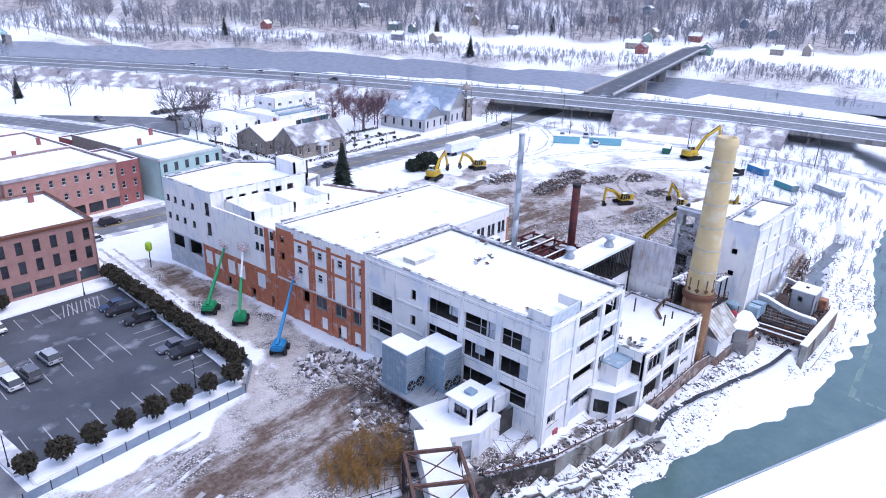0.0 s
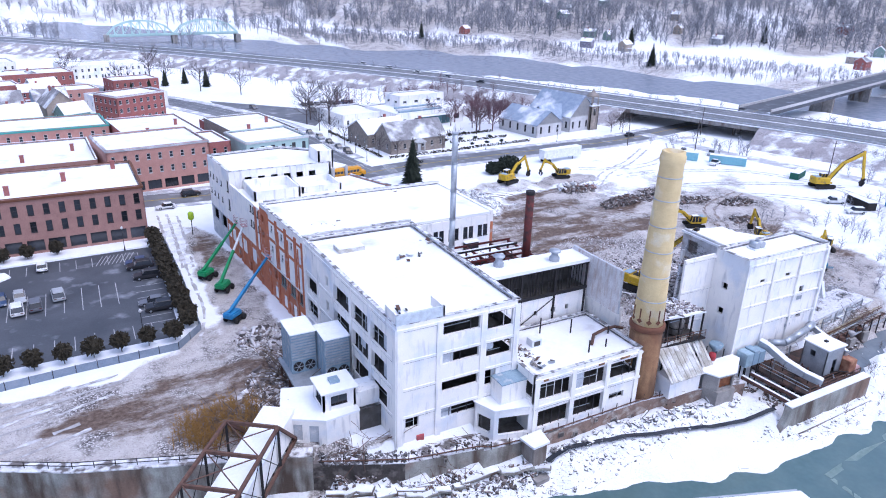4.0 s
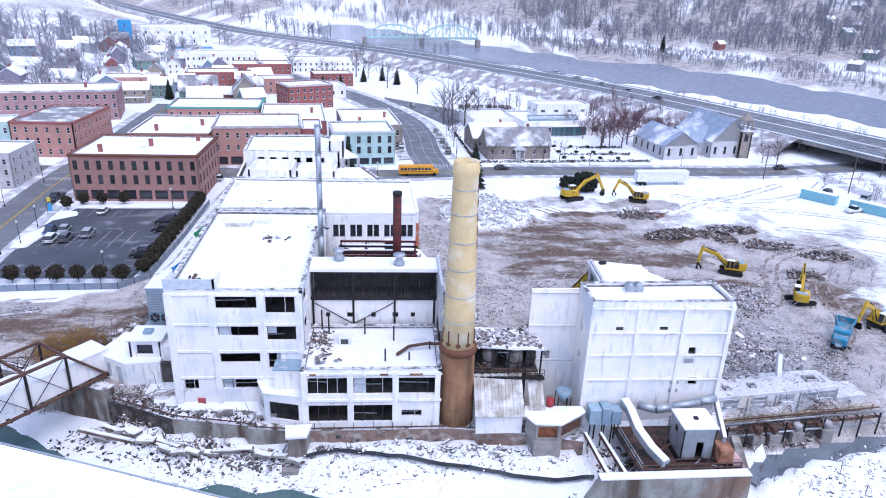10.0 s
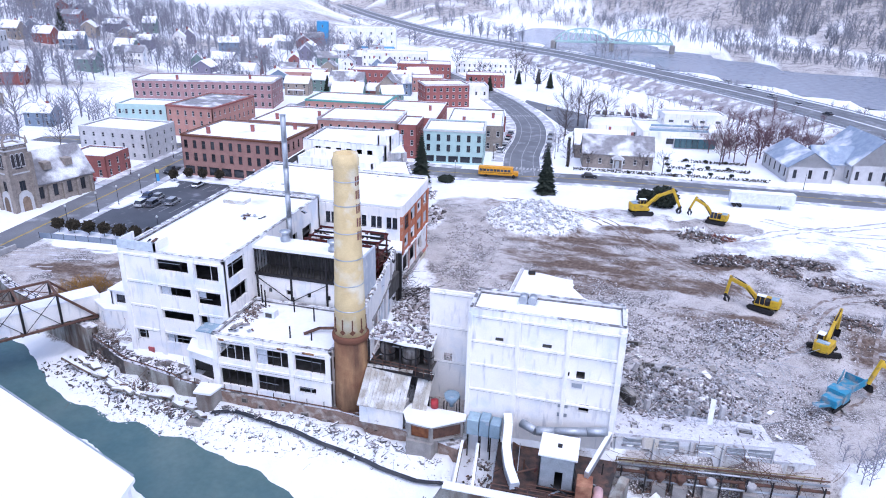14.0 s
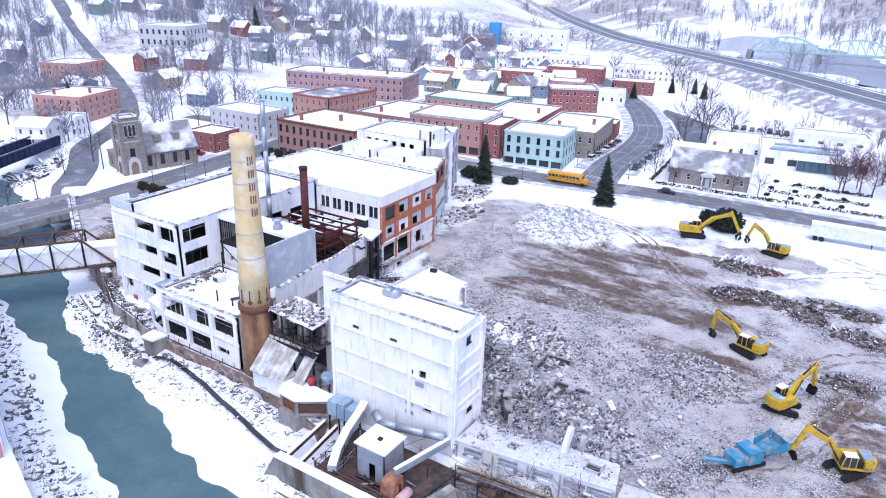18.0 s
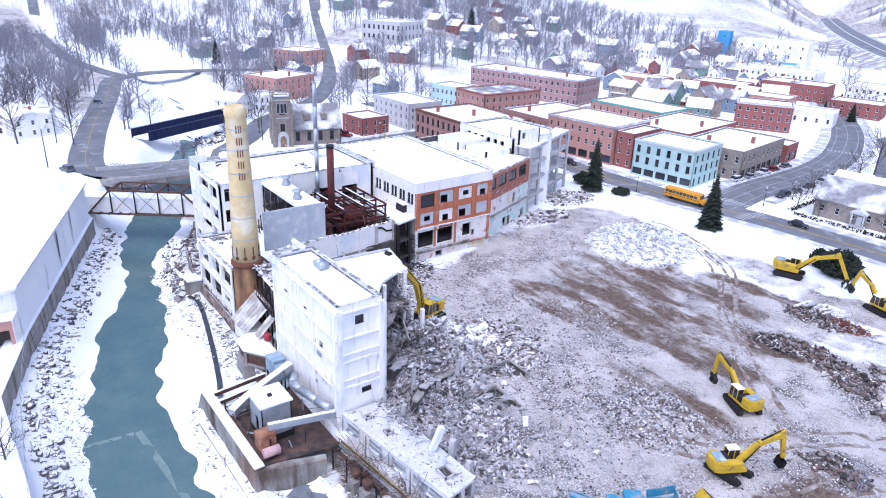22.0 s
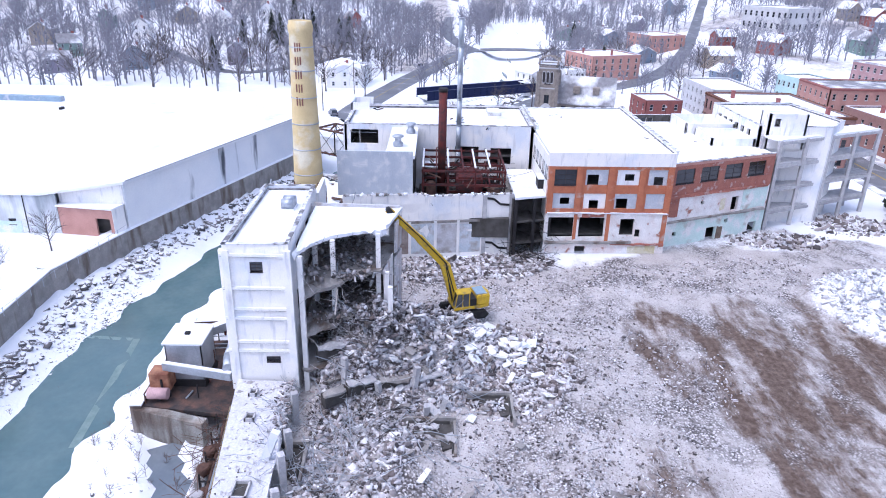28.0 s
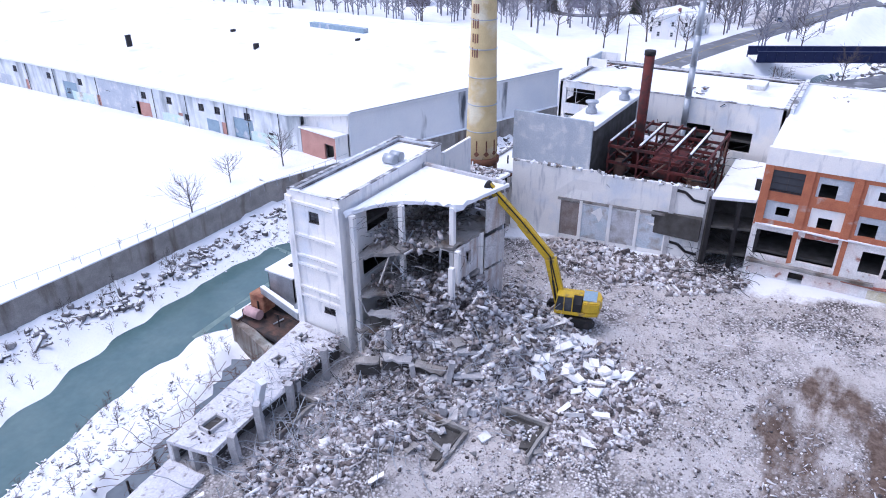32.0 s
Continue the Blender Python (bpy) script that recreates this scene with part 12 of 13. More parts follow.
# clipped garden rows beside the library
for k in range(12):
    x, y = 84 + (k % 4) * 6.0, 136 + (k // 4) * 8.0
    leaf_ball("garden_box_hedge", x, y, 0.0, 0.8, 0.4, 0.0, "small dark box hedge tuft in the snowy garden", "garden hedges", 90, EVERGREEN)
for a, b in (((56, 128.6), (86, 130.4)), ((84, 131), (112, 133)), ((84, 140), (108, 142)), ((88, 150), (108, 152)), ((54, 130), (52.5, 150)), ((52.4, 152), (51, 172))):
    hr_ = thing("clipped_hedge", (a[0], a[1], 0), "long low dark clipped hedge with snow on top", "hedge", "clipped hedges")
    n = int((Vector(b) - Vector(a)).length / 1.0)
    rd = random.Random(int(a[0] * 3 + a[1]))
    bm = bmesh.new()
    for k in range(n * 9):
        p = Vector((*a, 0)).lerp(Vector((*b, 0)), rd.random()) + Vector((rd.uniform(-0.4, 0.4), rd.uniform(-0.4, 0.4), rd.uniform(0.1, 0.8)))
        w = rd.uniform(0.15, 0.3)
        e = Euler((rd.uniform(0, 6), rd.uniform(0, 6), rd.uniform(0, 6))).to_matrix()
        v = [bm.verts.new(p + e @ Vector(q)) for q in ((-w, -w, 0), (w, -w, 0), (0, w, 0), (0, 0, w))]
        for f in ((0, 1, 2), (0, 3, 1), (1, 3, 2), (2, 3, 0)):
            bm.faces.new([v[i] for i in f])
    part("foliage", bm, HEDGE, hr_)

# houses over the town and the far bank
HOUSE_WALLS = [WHITE_WALL, mat("pale_grey_siding", (0.50, 0.51, 0.54), 0.8, fine=6.0), mat("dull_blue_siding", (0.26, 0.33, 0.42), 0.8, fine=6.0), mat("tan_siding", (0.42, 0.36, 0.30), 0.8, fine=6.0), mat("sage_green_siding", (0.24, 0.34, 0.31), 0.8, fine=6.0), RED_BRICK, mat("dull_violet_siding", (0.28, 0.26, 0.33), 0.8, fine=6.0)]
HOUSE_WORDS = ["white", "pale grey", "dull blue", "tan", "sage green", "red brick", "dull violet"]
hr2 = random.Random(77)
taken = []


def houses(n, x0, x1, y0, y1, keep, wins=True, size=(8, 12)):
    made, tries = 0, 0
    while made < n and tries < n * 30:
        tries += 1
        x, y = hr2.uniform(x0, x1), hr2.uniform(y0, y1)
        if not keep(x, y) or any(math.hypot(x - a, y - b) < 15 for a, b in taken):
            continue
        ax, ay = np.array([x]), np.array([y])
        if min(float(line_dist(ax, ay, ln)[0]) for ln in (STREET_A[::3], STREET_B[::3], STREET_C[::3], STREET_D[::3], STREET_E[::3], STREET_F[::3], STREET_G[::2])) < 12 or line_dist(ax, ay, HIGHWAY)[0] < 30 or poly_in(ax, ay, RIVER_POLY)[0] or poly_in(ax, ay, VALLEY)[0]:
            continue
        taken.append((x, y))
        k = hr2.randrange(len(HOUSE_WALLS))
        L = hr2.uniform(*size)
        gable_house("town_house", f"{HOUSE_WORDS[k]} pitched-roof house with snow on its roof", (x, y), hr2.choice([12, 102, 30, 120, 8]), L, L * hr2.uniform(0.65, 0.85), hr2.uniform(4.8, 6.2), hr2.uniform(2.2, 3.4), HOUSE_WALLS[k], ROOF_SNOW if hr2.random() < 0.75 else SLATE, z0=ground_z(x, y), cols=3, porch=hr2.random() < 0.3)
        made += 1


houses(40, -150, 10, 205, 380, lambda x, y: x < 8 - (y - 205) * 0.35 - 16 and not (-146 < x < -66 and y < 222) and math.hypot(x + 6, y - 222) > 24)
houses(34, -330, -110, 90, 330, lambda x, y: math.hypot(x + 238, y - 188) > 34 and math.hypot(x + 148, y - 82) > 24 and math.hypot(x + 226, y - 128) > 26 and not (x > -150 and y > 140 and y < 220))
houses(20, -330, -130, -160, -30, lambda x, y: math.hypot(x + 122, y + 18) > 26)
houses(36, 330, 700, 120, 700, lambda x, y: (x - 330) * 0.8 + (y - 300) * 0.55 > 70)
gable_house("green_gothic_house", "tall sage-green gothic house with steep gables", (-52, 214), 12, 15, 11, 7.6, 5.4, HOUSE_WALLS[4], SLATE, cols=4)
gable_house("dark_gothic_house", "tall dark gabled house with snowy eaves", (-34, 218), 102, 14, 10, 7.6, 5.0, HOUSE_WALLS[3], SLATE, cols=4)
gable_house("green_roof_house", "dull green two-storey house between brick blocks", (-46, 200), 12, 13, 10, 7.0, 3.6, HOUSE_WALLS[4], ROOF_SNOW, cols=4)
town_block("white_parcel_house", "small white flat-roofed house by the bridge road", (-127, 58), 30, 9, 8, 6.4, WHITE_WALL, 2, 3, 3)
town_block("white_roadside_house", "pale two-storey flat-roofed house beside the uphill road", (-119, -27), 75, 16, 12, 6.6, WHITE_WALL, 2, 4, 3, chimneys=1)
town_block("blue_long_shop", "low teal and white town shop", (-20, 236), 20, 28, 14, 6, WHITE_WALL, 1, 7, 3)
for x, y, L, D, H, m in ((-40, 250, 22, 14, 7, SALMON_BRICK), (-70, 260, 24, 16, 8, RED_BRICK), (-100, 236, 24, 16, 8, SALMON_BRICK), (-12, 278, 20, 14, 6.5, RED_BRICK), (-56, 296, 30, 18, 8, RED_BRICK), (-30, 330, 40, 22, 7, WHITE_WALL), (-90, 330, 40, 20, 9, WHITE_WALL), (-150, 250, 26, 14, 8, RED_BRICK)):
    town_block("town_shop", "flat-roofed brick shop block in the town", (x, y), 14, L, D, H, m, 2, int(L / 3), int(D / 4), win=(1.0, 1.5))

# ---- rubble, debris and bank stones ----
rr = random.Random(21)
CHUNKS = []
for k in range(8):
    bm = bmesh.new()
    if k < 5:
        v = box(bm, -0.5, -0.5, -0.5, 0.5, 0.5, 0.5)
        for q in v:
            q.co = Vector((q.co.x * rr.uniform(0.6, 1.3), q.co.y * rr.uniform(0.5, 1.1), q.co.z * rr.uniform(0.35, 0.9)))
    else:
        v = box(bm, -1.6, -0.22, -0.18, 1.6, 0.22, 0.18)
        for q in v:
            q.co += Vector((rr.uniform(-0.2, 0.2), rr.uniform(-0.06, 0.06), rr.uniform(-0.05, 0.05)))
    bmesh.ops.triangulate(bm, faces=bm.faces[:])
    bm.verts.index_update()
    CHUNKS.append((np.array([q.co[:] for q in bm.verts]), np.array([[q.index for q in f.verts] for f in bm.faces])))
    bm.free()


def strew(name, label, n, spots, size, m, seed, flat=1.0, clear=()):
    """Broken pieces strewn over discs (x, y, rx, ry) of the plan."""
    rd = np.random.RandomState(seed)
    area = np.array([s[2] * s[3] for s in spots], float)
    pick = rd.choice(len(spots), n, p=area / area.sum())
    a, r = rd.uniform(0, 6.283, n), np.sqrt(rd.uniform(0, 1, n)) * (0.75 + 0.3 * rd.uniform(0, 1, n))
    px = np.array([spots[i][0] for i in pick]) + r * np.cos(a) * np.array([spots[i][2] for i in pick])
    py = np.array([spots[i][1] for i in pick]) + r * np.sin(a) * np.array([spots[i][3] for i in pick])
    ok = np.ones(n, bool)
    for x0, y0, x1, y1 in clear:
        ok &= ~((px > x0) & (px < x1) & (py > y0) & (py < y1))
    px, py = px[ok], py[ok]
    pz = height(px, py)
    rows = []
    for x, y, z in zip(px, py, pz):
        s = size[0] + (size[1] - size[0]) * rd.uniform() ** 3
        e = Euler((rd.uniform(-0.7, 0.7), rd.uniform(-0.7, 0.7), rd.uniform(0, 6.28))).to_matrix().to_4x4()
        rows.append((rd.choice(8, p=[0.17, 0.17, 0.17, 0.16, 0.16, 0.06, 0.06, 0.05]), Matrix.Translation((x, y, z + s * 0.12)) @ e @ Matrix.Diagonal((s, s, s * flat, 1))))
    return tagged(scatter_mesh(name, CHUNKS, rows, m), label, "rubble", kind="stuff")


FACT = [(-6, -4, 17, 100), (17, -4, 34.5, 54), (17, 54, 26, 72), (53.5, -4.5, 71, 2), (71, -6, 91, 3.2)]
strew("rubble_ruin", "dense broken concrete rubble round the torn-open block", 40000, [(63, 13, 13, 9), (65, 7, 7, 5), (74, 9, 9, 7), (66, 24, 9, 7), (83, 8, 8, 5), (58, 9, 6, 8)], (0.06, 0.6), RUBBLE, 1, clear=FACT)
strew("rubble_site", "scattered concrete rubble over the cleared ground", 24000, [(47, 13, 8, 10), (76, 30, 18, 12), (82, 24, 13, 10), (56, 32, 14, 9), (42, 44, 6, 12), (92, 12, 10, 9), (66, 44, 8, 5), (40, 62, 8, 12), (103, 34, 8, 8), (42, 26, 7, 8)], (0.05, 0.27), RUBBLE, 2, clear=FACT)
strew("rubble_white_heap", "pale heap of crushed concrete dusted with snow", 6000, [(51, 77, 11.5, 11.5)], (0.12, 0.6), rubble_mat("pale_crushed_concrete", [(0.62, 0.62, 0.64), (0.5, 0.49, 0.5), (0.70, 0.70, 0.72), (0.42, 0.41, 0.42)], 0.36), 3)
strew("rubble_crusher_heap", "grey heap of crushed stone by the machines", 5000, [(91, 30, 7.5, 7)], (0.08, 0.35), RUBBLE, 4)
strew("scrap_heap", "dark tangled heap of scrap steel", 5200, [(93, 63, 8, 3.2), (101, 61, 6, 3), (108, 66, 6, 3), (112, 58, 6, 3), (88, 76, 5, 3), (122, 52, 6, 3), (110, 40, 4, 2.5)], (0.15, 0.8), SCRAP, 5, 0.7)
strew("rubble_annex", "broken bricks and timber beside the annex", 1700, [(-10, 17, 5, 6), (-6, 26, 4, 6), (-8, 33, 5, 4)], (0.15, 0.9), RUBBLE, 6, clear=[(-1, -4, 17, 100)])
strew("rubble_lean_to", "grey broken masonry at the foot of the party wall", 4200, [(36, 30, 4, 3.4), (38, 25, 5, 6), (39.5, 16, 5, 9)], (0.08, 0.7), RUBBLE, 7)
strew("rubble_frame", "broken concrete under the stripped frame", 900, [(18, 88, 6, 8), (26, 72, 4, 10)], (0.2, 1.0), RUBBLE, 8)
strew("bank_stones_south", "dark angular stones along the far creek bank", 1500, [(x, float(np.interp(x, [p[0] for p in SOUTH], [p[1] for p in SOUTH])) + 3.0, 3.2, 2.2) for x in range(-24, 120, 3)], (0.15, 0.9), RIPRAP, 9)
strew("bank_stones_north", "small dark stones and debris along the near creek bank", 900, [(x, float(np.interp(x, [p[0] for p in NORTH], [p[1] for p in NORTH])) - 3.4, 3.0, 2.4) for x in range(-10, 52, 3)] + [(x, -8.4 + (x - 74) * 0.08, 3.0, 2.8) for x in range(76, 112, 3)] + [(8, -8, 8, 2)], (0.1, 0.5), RIPRAP, 10, 0.7)
strew("bank_gravel", "small dark stones showing through the bank snow", 2200, [(20, -9, 26, 3), (60, -16, 14, 2.5), (92, -14, 14, 5), (40, -31, 24, 3)], (0.1, 0.4), RIPRAP, 11, 0.7)
strew("creek_rocks_upstream", "snowy boulders in the creek bed upstream", 600, [(-100, 36, 12, 8), (-75, 18, 10, 8), (-135, 48, 14, 9)], (0.5, 2.0), RIPRAP, 12, 0.7)

# rubble on the low roofs
def strew_flat(name, label, n, box_, z, size, m, seed):
    rd = np.random.RandomState(seed)
    rows = []
    for _ in range(n):
        x, y = rd.uniform(box_[0], box_[2]), rd.uniform(box_[1], box_[3])
        y += (x - box_[0]) * box_[4]
        s = size[0] + (size[1] - size[0]) * rd.uniform() ** 3
        e = Euler((rd.uniform(-0.5, 0.5), rd.uniform(-0.5, 0.5), rd.uniform(0, 6.28))).to_matrix().to_4x4()
        rows.append((rd.randint(8), Matrix.Translation((x, y, z + s * 0.2)) @ e @ Matrix.Diagonal((s, s, s * 0.8, 1))))
    return tagged(scatter_mesh(name, CHUNKS, rows, m), label, "rubble", kind="stuff")


strew_flat("rubble_low_roof", "broken concrete scattered over the low roof", 260, (72, -2.6, 89.5, 1.0, 0.06), 2.26, (0.04, 0.22), RUBBLE, 31)
strew_flat("rubble_low_roof_edge", "rubble spilling over the low roof's torn edge", 380, (72, 0.3, 80, 1.7, 0.06), 2.2, (0.06, 0.42), RUBBLE, 32)
strew_flat("rubble_shed_roof", "broken brick over the collapsing shed roof", 500, (39.2, -2.4, 47.6, 2.4, 0.0), 9.2, (0.1, 0.6), RUBBLE, 33)
strew_flat("rubble_wing_roof", "dark scraps beside the wing roof's hatch", 130, (17.6, 0.5, 20.4, 6.0, 0.0), 6.88, (0.1, 0.45), SCRAP, 34)

# big broken slabs, each its own piece
sl = thing("slab_heap", (66, 14, 0), "heap of broken concrete slabs, beams and leaning columns", "rubble heap")
for k in range(150):
    if k < 90:
        x, y = rr.gauss(66, 7), rr.gauss(13.5, 5)
    else:
        x, y = rr.gauss(82, 9), rr.gauss(12, 8)
    if x < 73 and y < 3.5 or (x > 70 and y < 3.2):
        continue
    z = ground_z(x, y)
    bm = bmesh.new()
    L_, W_, T_ = (rr.uniform(0.6, 2.2), rr.uniform(0.3, 0.9), rr.uniform(0.12, 0.3)) if k < 90 else (rr.uniform(0.4, 1.4), rr.uniform(0.2, 0.7), rr.uniform(0.1, 0.22))
    mbox(bm, Matrix.Translation((x, y, z + 0.35)) @ Euler((rr.uniform(-0.6, 0.6), rr.uniform(-0.5, 0.5), rr.uniform(0, 6.28))).to_matrix().to_4x4(), L_, W_, T_)
    for v in bm.verts:
        v.co += Vector((rr.uniform(-0.15, 0.15), rr.uniform(-0.15, 0.15), rr.uniform(-0.05, 0.05)))
    part("slab", bm, (CONCRETE_LIGHT, CONCRETE_LIGHT, CONCRETE, CONCRETE, WHITE_WALL)[k % 5], sl)
for x, y, h, tx, ty in ((71.2, 6.4, 3.2, 0.02, 0.04), (72.0, 10.0, 1.7, 0.1, -0.1), (71.6, 13.4, 2.4, -0.1, 0.15), (74.0, 14.6, 1.7, 0.35, 0.1), (73.2, 16.2, 1.5, 0.1, 0.3)):
    z = ground_z(x, y)
    bm = bmesh.new()
    beam(bm, (x, y, z - 0.3), (x + h * tx, y + h * ty, z + h), 0.55, 0.5)
    bmesh.ops.subdivide_edges(bm, edges=bm.edges[:], cuts=2, use_grid_fill=True)
    rough_up(bm, 0.1, x)
    part("broken_column", bm, CONCRETE_LIGHT, sl)
# cellar mouths under the broken floor edge in front of the ruin
cm = thing("cellar_edge", (70.5, 8, 0), "broken floor edge over black cellar openings among rubble", "ruined floor")
for k, (a, b, top) in enumerate((((73.6, 4.4), (72.2, 6.2), 2.3), ((71.9, 6.6), (70.9, 9.2), 2.6), ((70.9, 9.8), (70.6, 12.8), 2.5), ((70.4, 13.4), (69.0, 15.8), 2.2), ((68.2, 7.2), (67.4, 9.6), 4.9), ((69.6, 3.4), (68.4, 6.0), 5.2))):
    # no hole here: a near-black slab carries the mouth's shade
    bm = bmesh.new()
    wall(bm, b, a, top - 1.5, top - 0.12, 0.9)
    part("opening", bm, DARK_INSIDE, cm, "near-black slab for a cellar mouth's shade")
    bm = bmesh.new()
    wall(bm, (b[0] + 0.25, b[1] + 0.1), (a[0] + 0.25, a[1] + 0.1), top - 0.14, top + 0.06, 1.0)
    bmesh.ops.subdivide_edges(bm, edges=bm.edges[:], cuts=4, use_grid_fill=True)
    rough_up(bm, 0.22, k * 3, 0.5)
    part("floor_edge", bm, (CONCRETE, CONCRETE_LIGHT)[k % 2], cm)
# white slab pile by the ruin
for k in range(40):
    x, y = rr.gauss(61.5, 2.2), rr.gauss(21.5, 2.6)
    bm = bmesh.new()
    mbox(bm, Matrix.Translation((x, y, 0.35 + ground_z(x, y))) @ Euler((rr.uniform(-0.5, 0.5), rr.uniform(-0.5, 0.5), rr.uniform(0, 6.28))).to_matrix().to_4x4(), rr.uniform(0.8, 2.4), rr.uniform(0.5, 1.4), rr.uniform(0.12, 0.3))
    part("pale_slab", bm, WHITE_WALL, sl)

# bars, pipes and timbers, past counting
RODS = []
for k in range(4):
    vs, fs = [], []
    p = np.zeros(3)
    d = np.array((1.0, 0, 0))
    for j in range(3):
        d = d + np.array((0, rr.uniform(-0.5, 0.5), rr.uniform(-0.3, 0.3)))
        q = p + d / np.linalg.norm(d)
        limb(vs, fs, p, q, 0.03, 0.03, 3)
        p = q
    RODS.append((np.array(vs), np.array(fs)))


def rods(name, label, n, spots, size, m, seed, lift=(0.1, 0.6)):
    rd = np.random.RandomState(seed)
    rows = []
    for _ in range(n):
        s = spots[rd.randint(len(spots))]
        x, y = s[0] + rd.normal() * s[2] * 0.5, s[1] + rd.normal() * s[3] * 0.5
        z = (ground_z(x, y) if len(s) < 5 else s[4] + rd.uniform(-s[5], s[5])) + rd.uniform(*lift)
        e = Euler((rd.uniform(-0.5, 0.5), rd.uniform(-0.7, 0.7), rd.uniform(0, 6.28))).to_matrix().to_4x4()
        k = rd.uniform(*size)
        rows.append((rd.randint(4), Matrix.Translation((x, y, z)) @ e @ Matrix.Diagonal((k, k, k, 1))))
    return tagged(scatter_mesh(name, RODS, rows, m), label, "debris", kind="stuff")


rods("rebar_tangle", "tangle of bent reinforcing bars in the ruin", 1500, [(63, 11, 9, 4), (74, 9, 7, 5), (62, 7, 8, 3, 8, 4), (66, 8, 6, 3, 5, 4), (57, 6, 5, 4, 10, 4)], (0.25, 0.9), DARK_STEEL, 1)
rods("pipe_scatter", "loose pipes and pale laths strewn over the rubble", 520, [(76, 9, 10, 6), (84, 6, 8, 4), (66, 16, 10, 6), (90, 20, 10, 10)], (0.5, 1.6), GALV, 2)
rods("scrap_bars", "twisted bars sticking out of the scrap heap", 700, [(93, 63, 9, 4), (108, 64, 8, 4), (88, 76, 6, 4), (120, 54, 7, 4)], (0.25, 0.7), DARK_STEEL, 3)
rods("timber_heap", "heap of broken timbers by the footbridge", 420, [(-15, 9.5, 5, 4), (-9, 14, 5, 5), (-7, 20, 4, 5)], (0.7, 2.0), DEBRIS_WOOD, 4)
rods("bank_twigs", "dead stalks and driftwood on the creek banks", 320, [(20, -9, 30, 4), (92, -14, 16, 6), (60, -17, 14, 3), (40, -31, 30, 3), (102, -4, 12, 6)], (0.2, 0.6), BARK, 5)
rods("lean_to_wreck", "hanging wreckage inside the gutted lean-to", 260, [(32.5, 30, 2, 4, 2.2, 2.4), (35, 29, 3, 3)], (0.5, 1.4), DARK_STEEL, 6)
rods("boiler_wreck", "hanging cables and small pipes in the boiler yard", 380, [(26, 21, 5.5, 6, 8.6, 2.6)], (0.4, 1.3), DARK_STEEL, 7)

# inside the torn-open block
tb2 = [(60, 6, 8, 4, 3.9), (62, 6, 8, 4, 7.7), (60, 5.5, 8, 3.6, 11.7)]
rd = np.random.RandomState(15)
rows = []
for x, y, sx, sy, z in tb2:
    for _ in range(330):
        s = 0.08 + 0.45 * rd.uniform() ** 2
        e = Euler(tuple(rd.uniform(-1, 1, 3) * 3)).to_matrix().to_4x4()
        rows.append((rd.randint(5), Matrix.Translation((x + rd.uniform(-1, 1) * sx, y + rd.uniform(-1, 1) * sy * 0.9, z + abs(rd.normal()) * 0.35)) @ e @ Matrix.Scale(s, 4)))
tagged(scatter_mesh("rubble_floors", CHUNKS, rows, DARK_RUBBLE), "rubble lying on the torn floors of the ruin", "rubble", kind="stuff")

# open broken-edged foundation pits in the ground, their shade coloured into sides and floor
for x0, y0, x1, y1, rz in ((75.0, 12.4, 80.2, 17.6, 4), (71.0, 18.8, 75.4, 23.4, 6), (79.0, 1.0, 84.0, 4.2, 4)):
    pt = thing("foundation_pit", ((x0 + x1) / 2, (y0 + y1) / 2, 0), "broken concrete foundation pit with dark sides", "pit", "foundation pits")
    c = corners(x0, y0, x1, y1)
    zf = ground_z((x0 + x1) / 2, (y0 + y1) / 2)
    for i in (3, 2):
        bm = bmesh.new()
        wall(bm, c[i], c[(i + 1) % 4], zf - 0.4, zf + (0.75 if i == 3 else 0.5), 0.28)
        bmesh.ops.subdivide_edges(bm, edges=bm.edges[:], cuts=5, use_grid_fill=True)
        rough_up(bm, 0.1, x0 + i, 1.2)
        part("edge", bm, CONCRETE, pt)
        bm = bmesh.new()
        wall(bm, *(((x0 + 0.34, y1 - 0.6), (x0 + 0.34, y0 + 0.6)) if i == 3 else ((x1 - 0.6, y1 - 0.34), (x0 + 0.6, y1 - 0.34))), zf - 0.4, zf + 0.5, 0.12)
        part("side", bm, DARK_INSIDE, pt, "pit side coloured as its shade")
    bm = bmesh.new()
    prism(bm, [(x0 + 0.4, y0 + 1.4), (x0 + 1.6, y0 + 1.0), (x0 + 2.2, y1 - 1.6), (x1 - 1.0, y1 - 1.3), (x1 - 1.4, y1 - 0.4), (x0 + 0.4, y1 - 0.4)], zf - 0.2, zf + 0.16)
    part("floor", bm, DARK_INSIDE, pt)
# old pipe casings just under the creek's surface
CASING = mat("pale_sunken_casing", (0.20, 0.27, 0.25), 0.5, second=(0.13, 0.20, 0.19), scale=0.8, fine=4.0)
for a, b, w in (((50.6, -23.9), (72.5, -21.6), 0.9), ((50.2, -30.4), (50.7, -24.5), 0.7)):
    bm = bmesh.new()
    beam(bm, (a[0], a[1], -5.86), (b[0], b[1], -5.86), w, 0.24)
    bmesh.ops.subdivide_edges(bm, edges=[e for e in bm.edges if e.calc_length() > 2], cuts=8, use_grid_fill=True)
    rough_up(bm, 0.06, w)
    single("sunken_casing", bm, CASING, "pale pipe casing lying just awash in the creek", "pipe casing", "sunken casings")
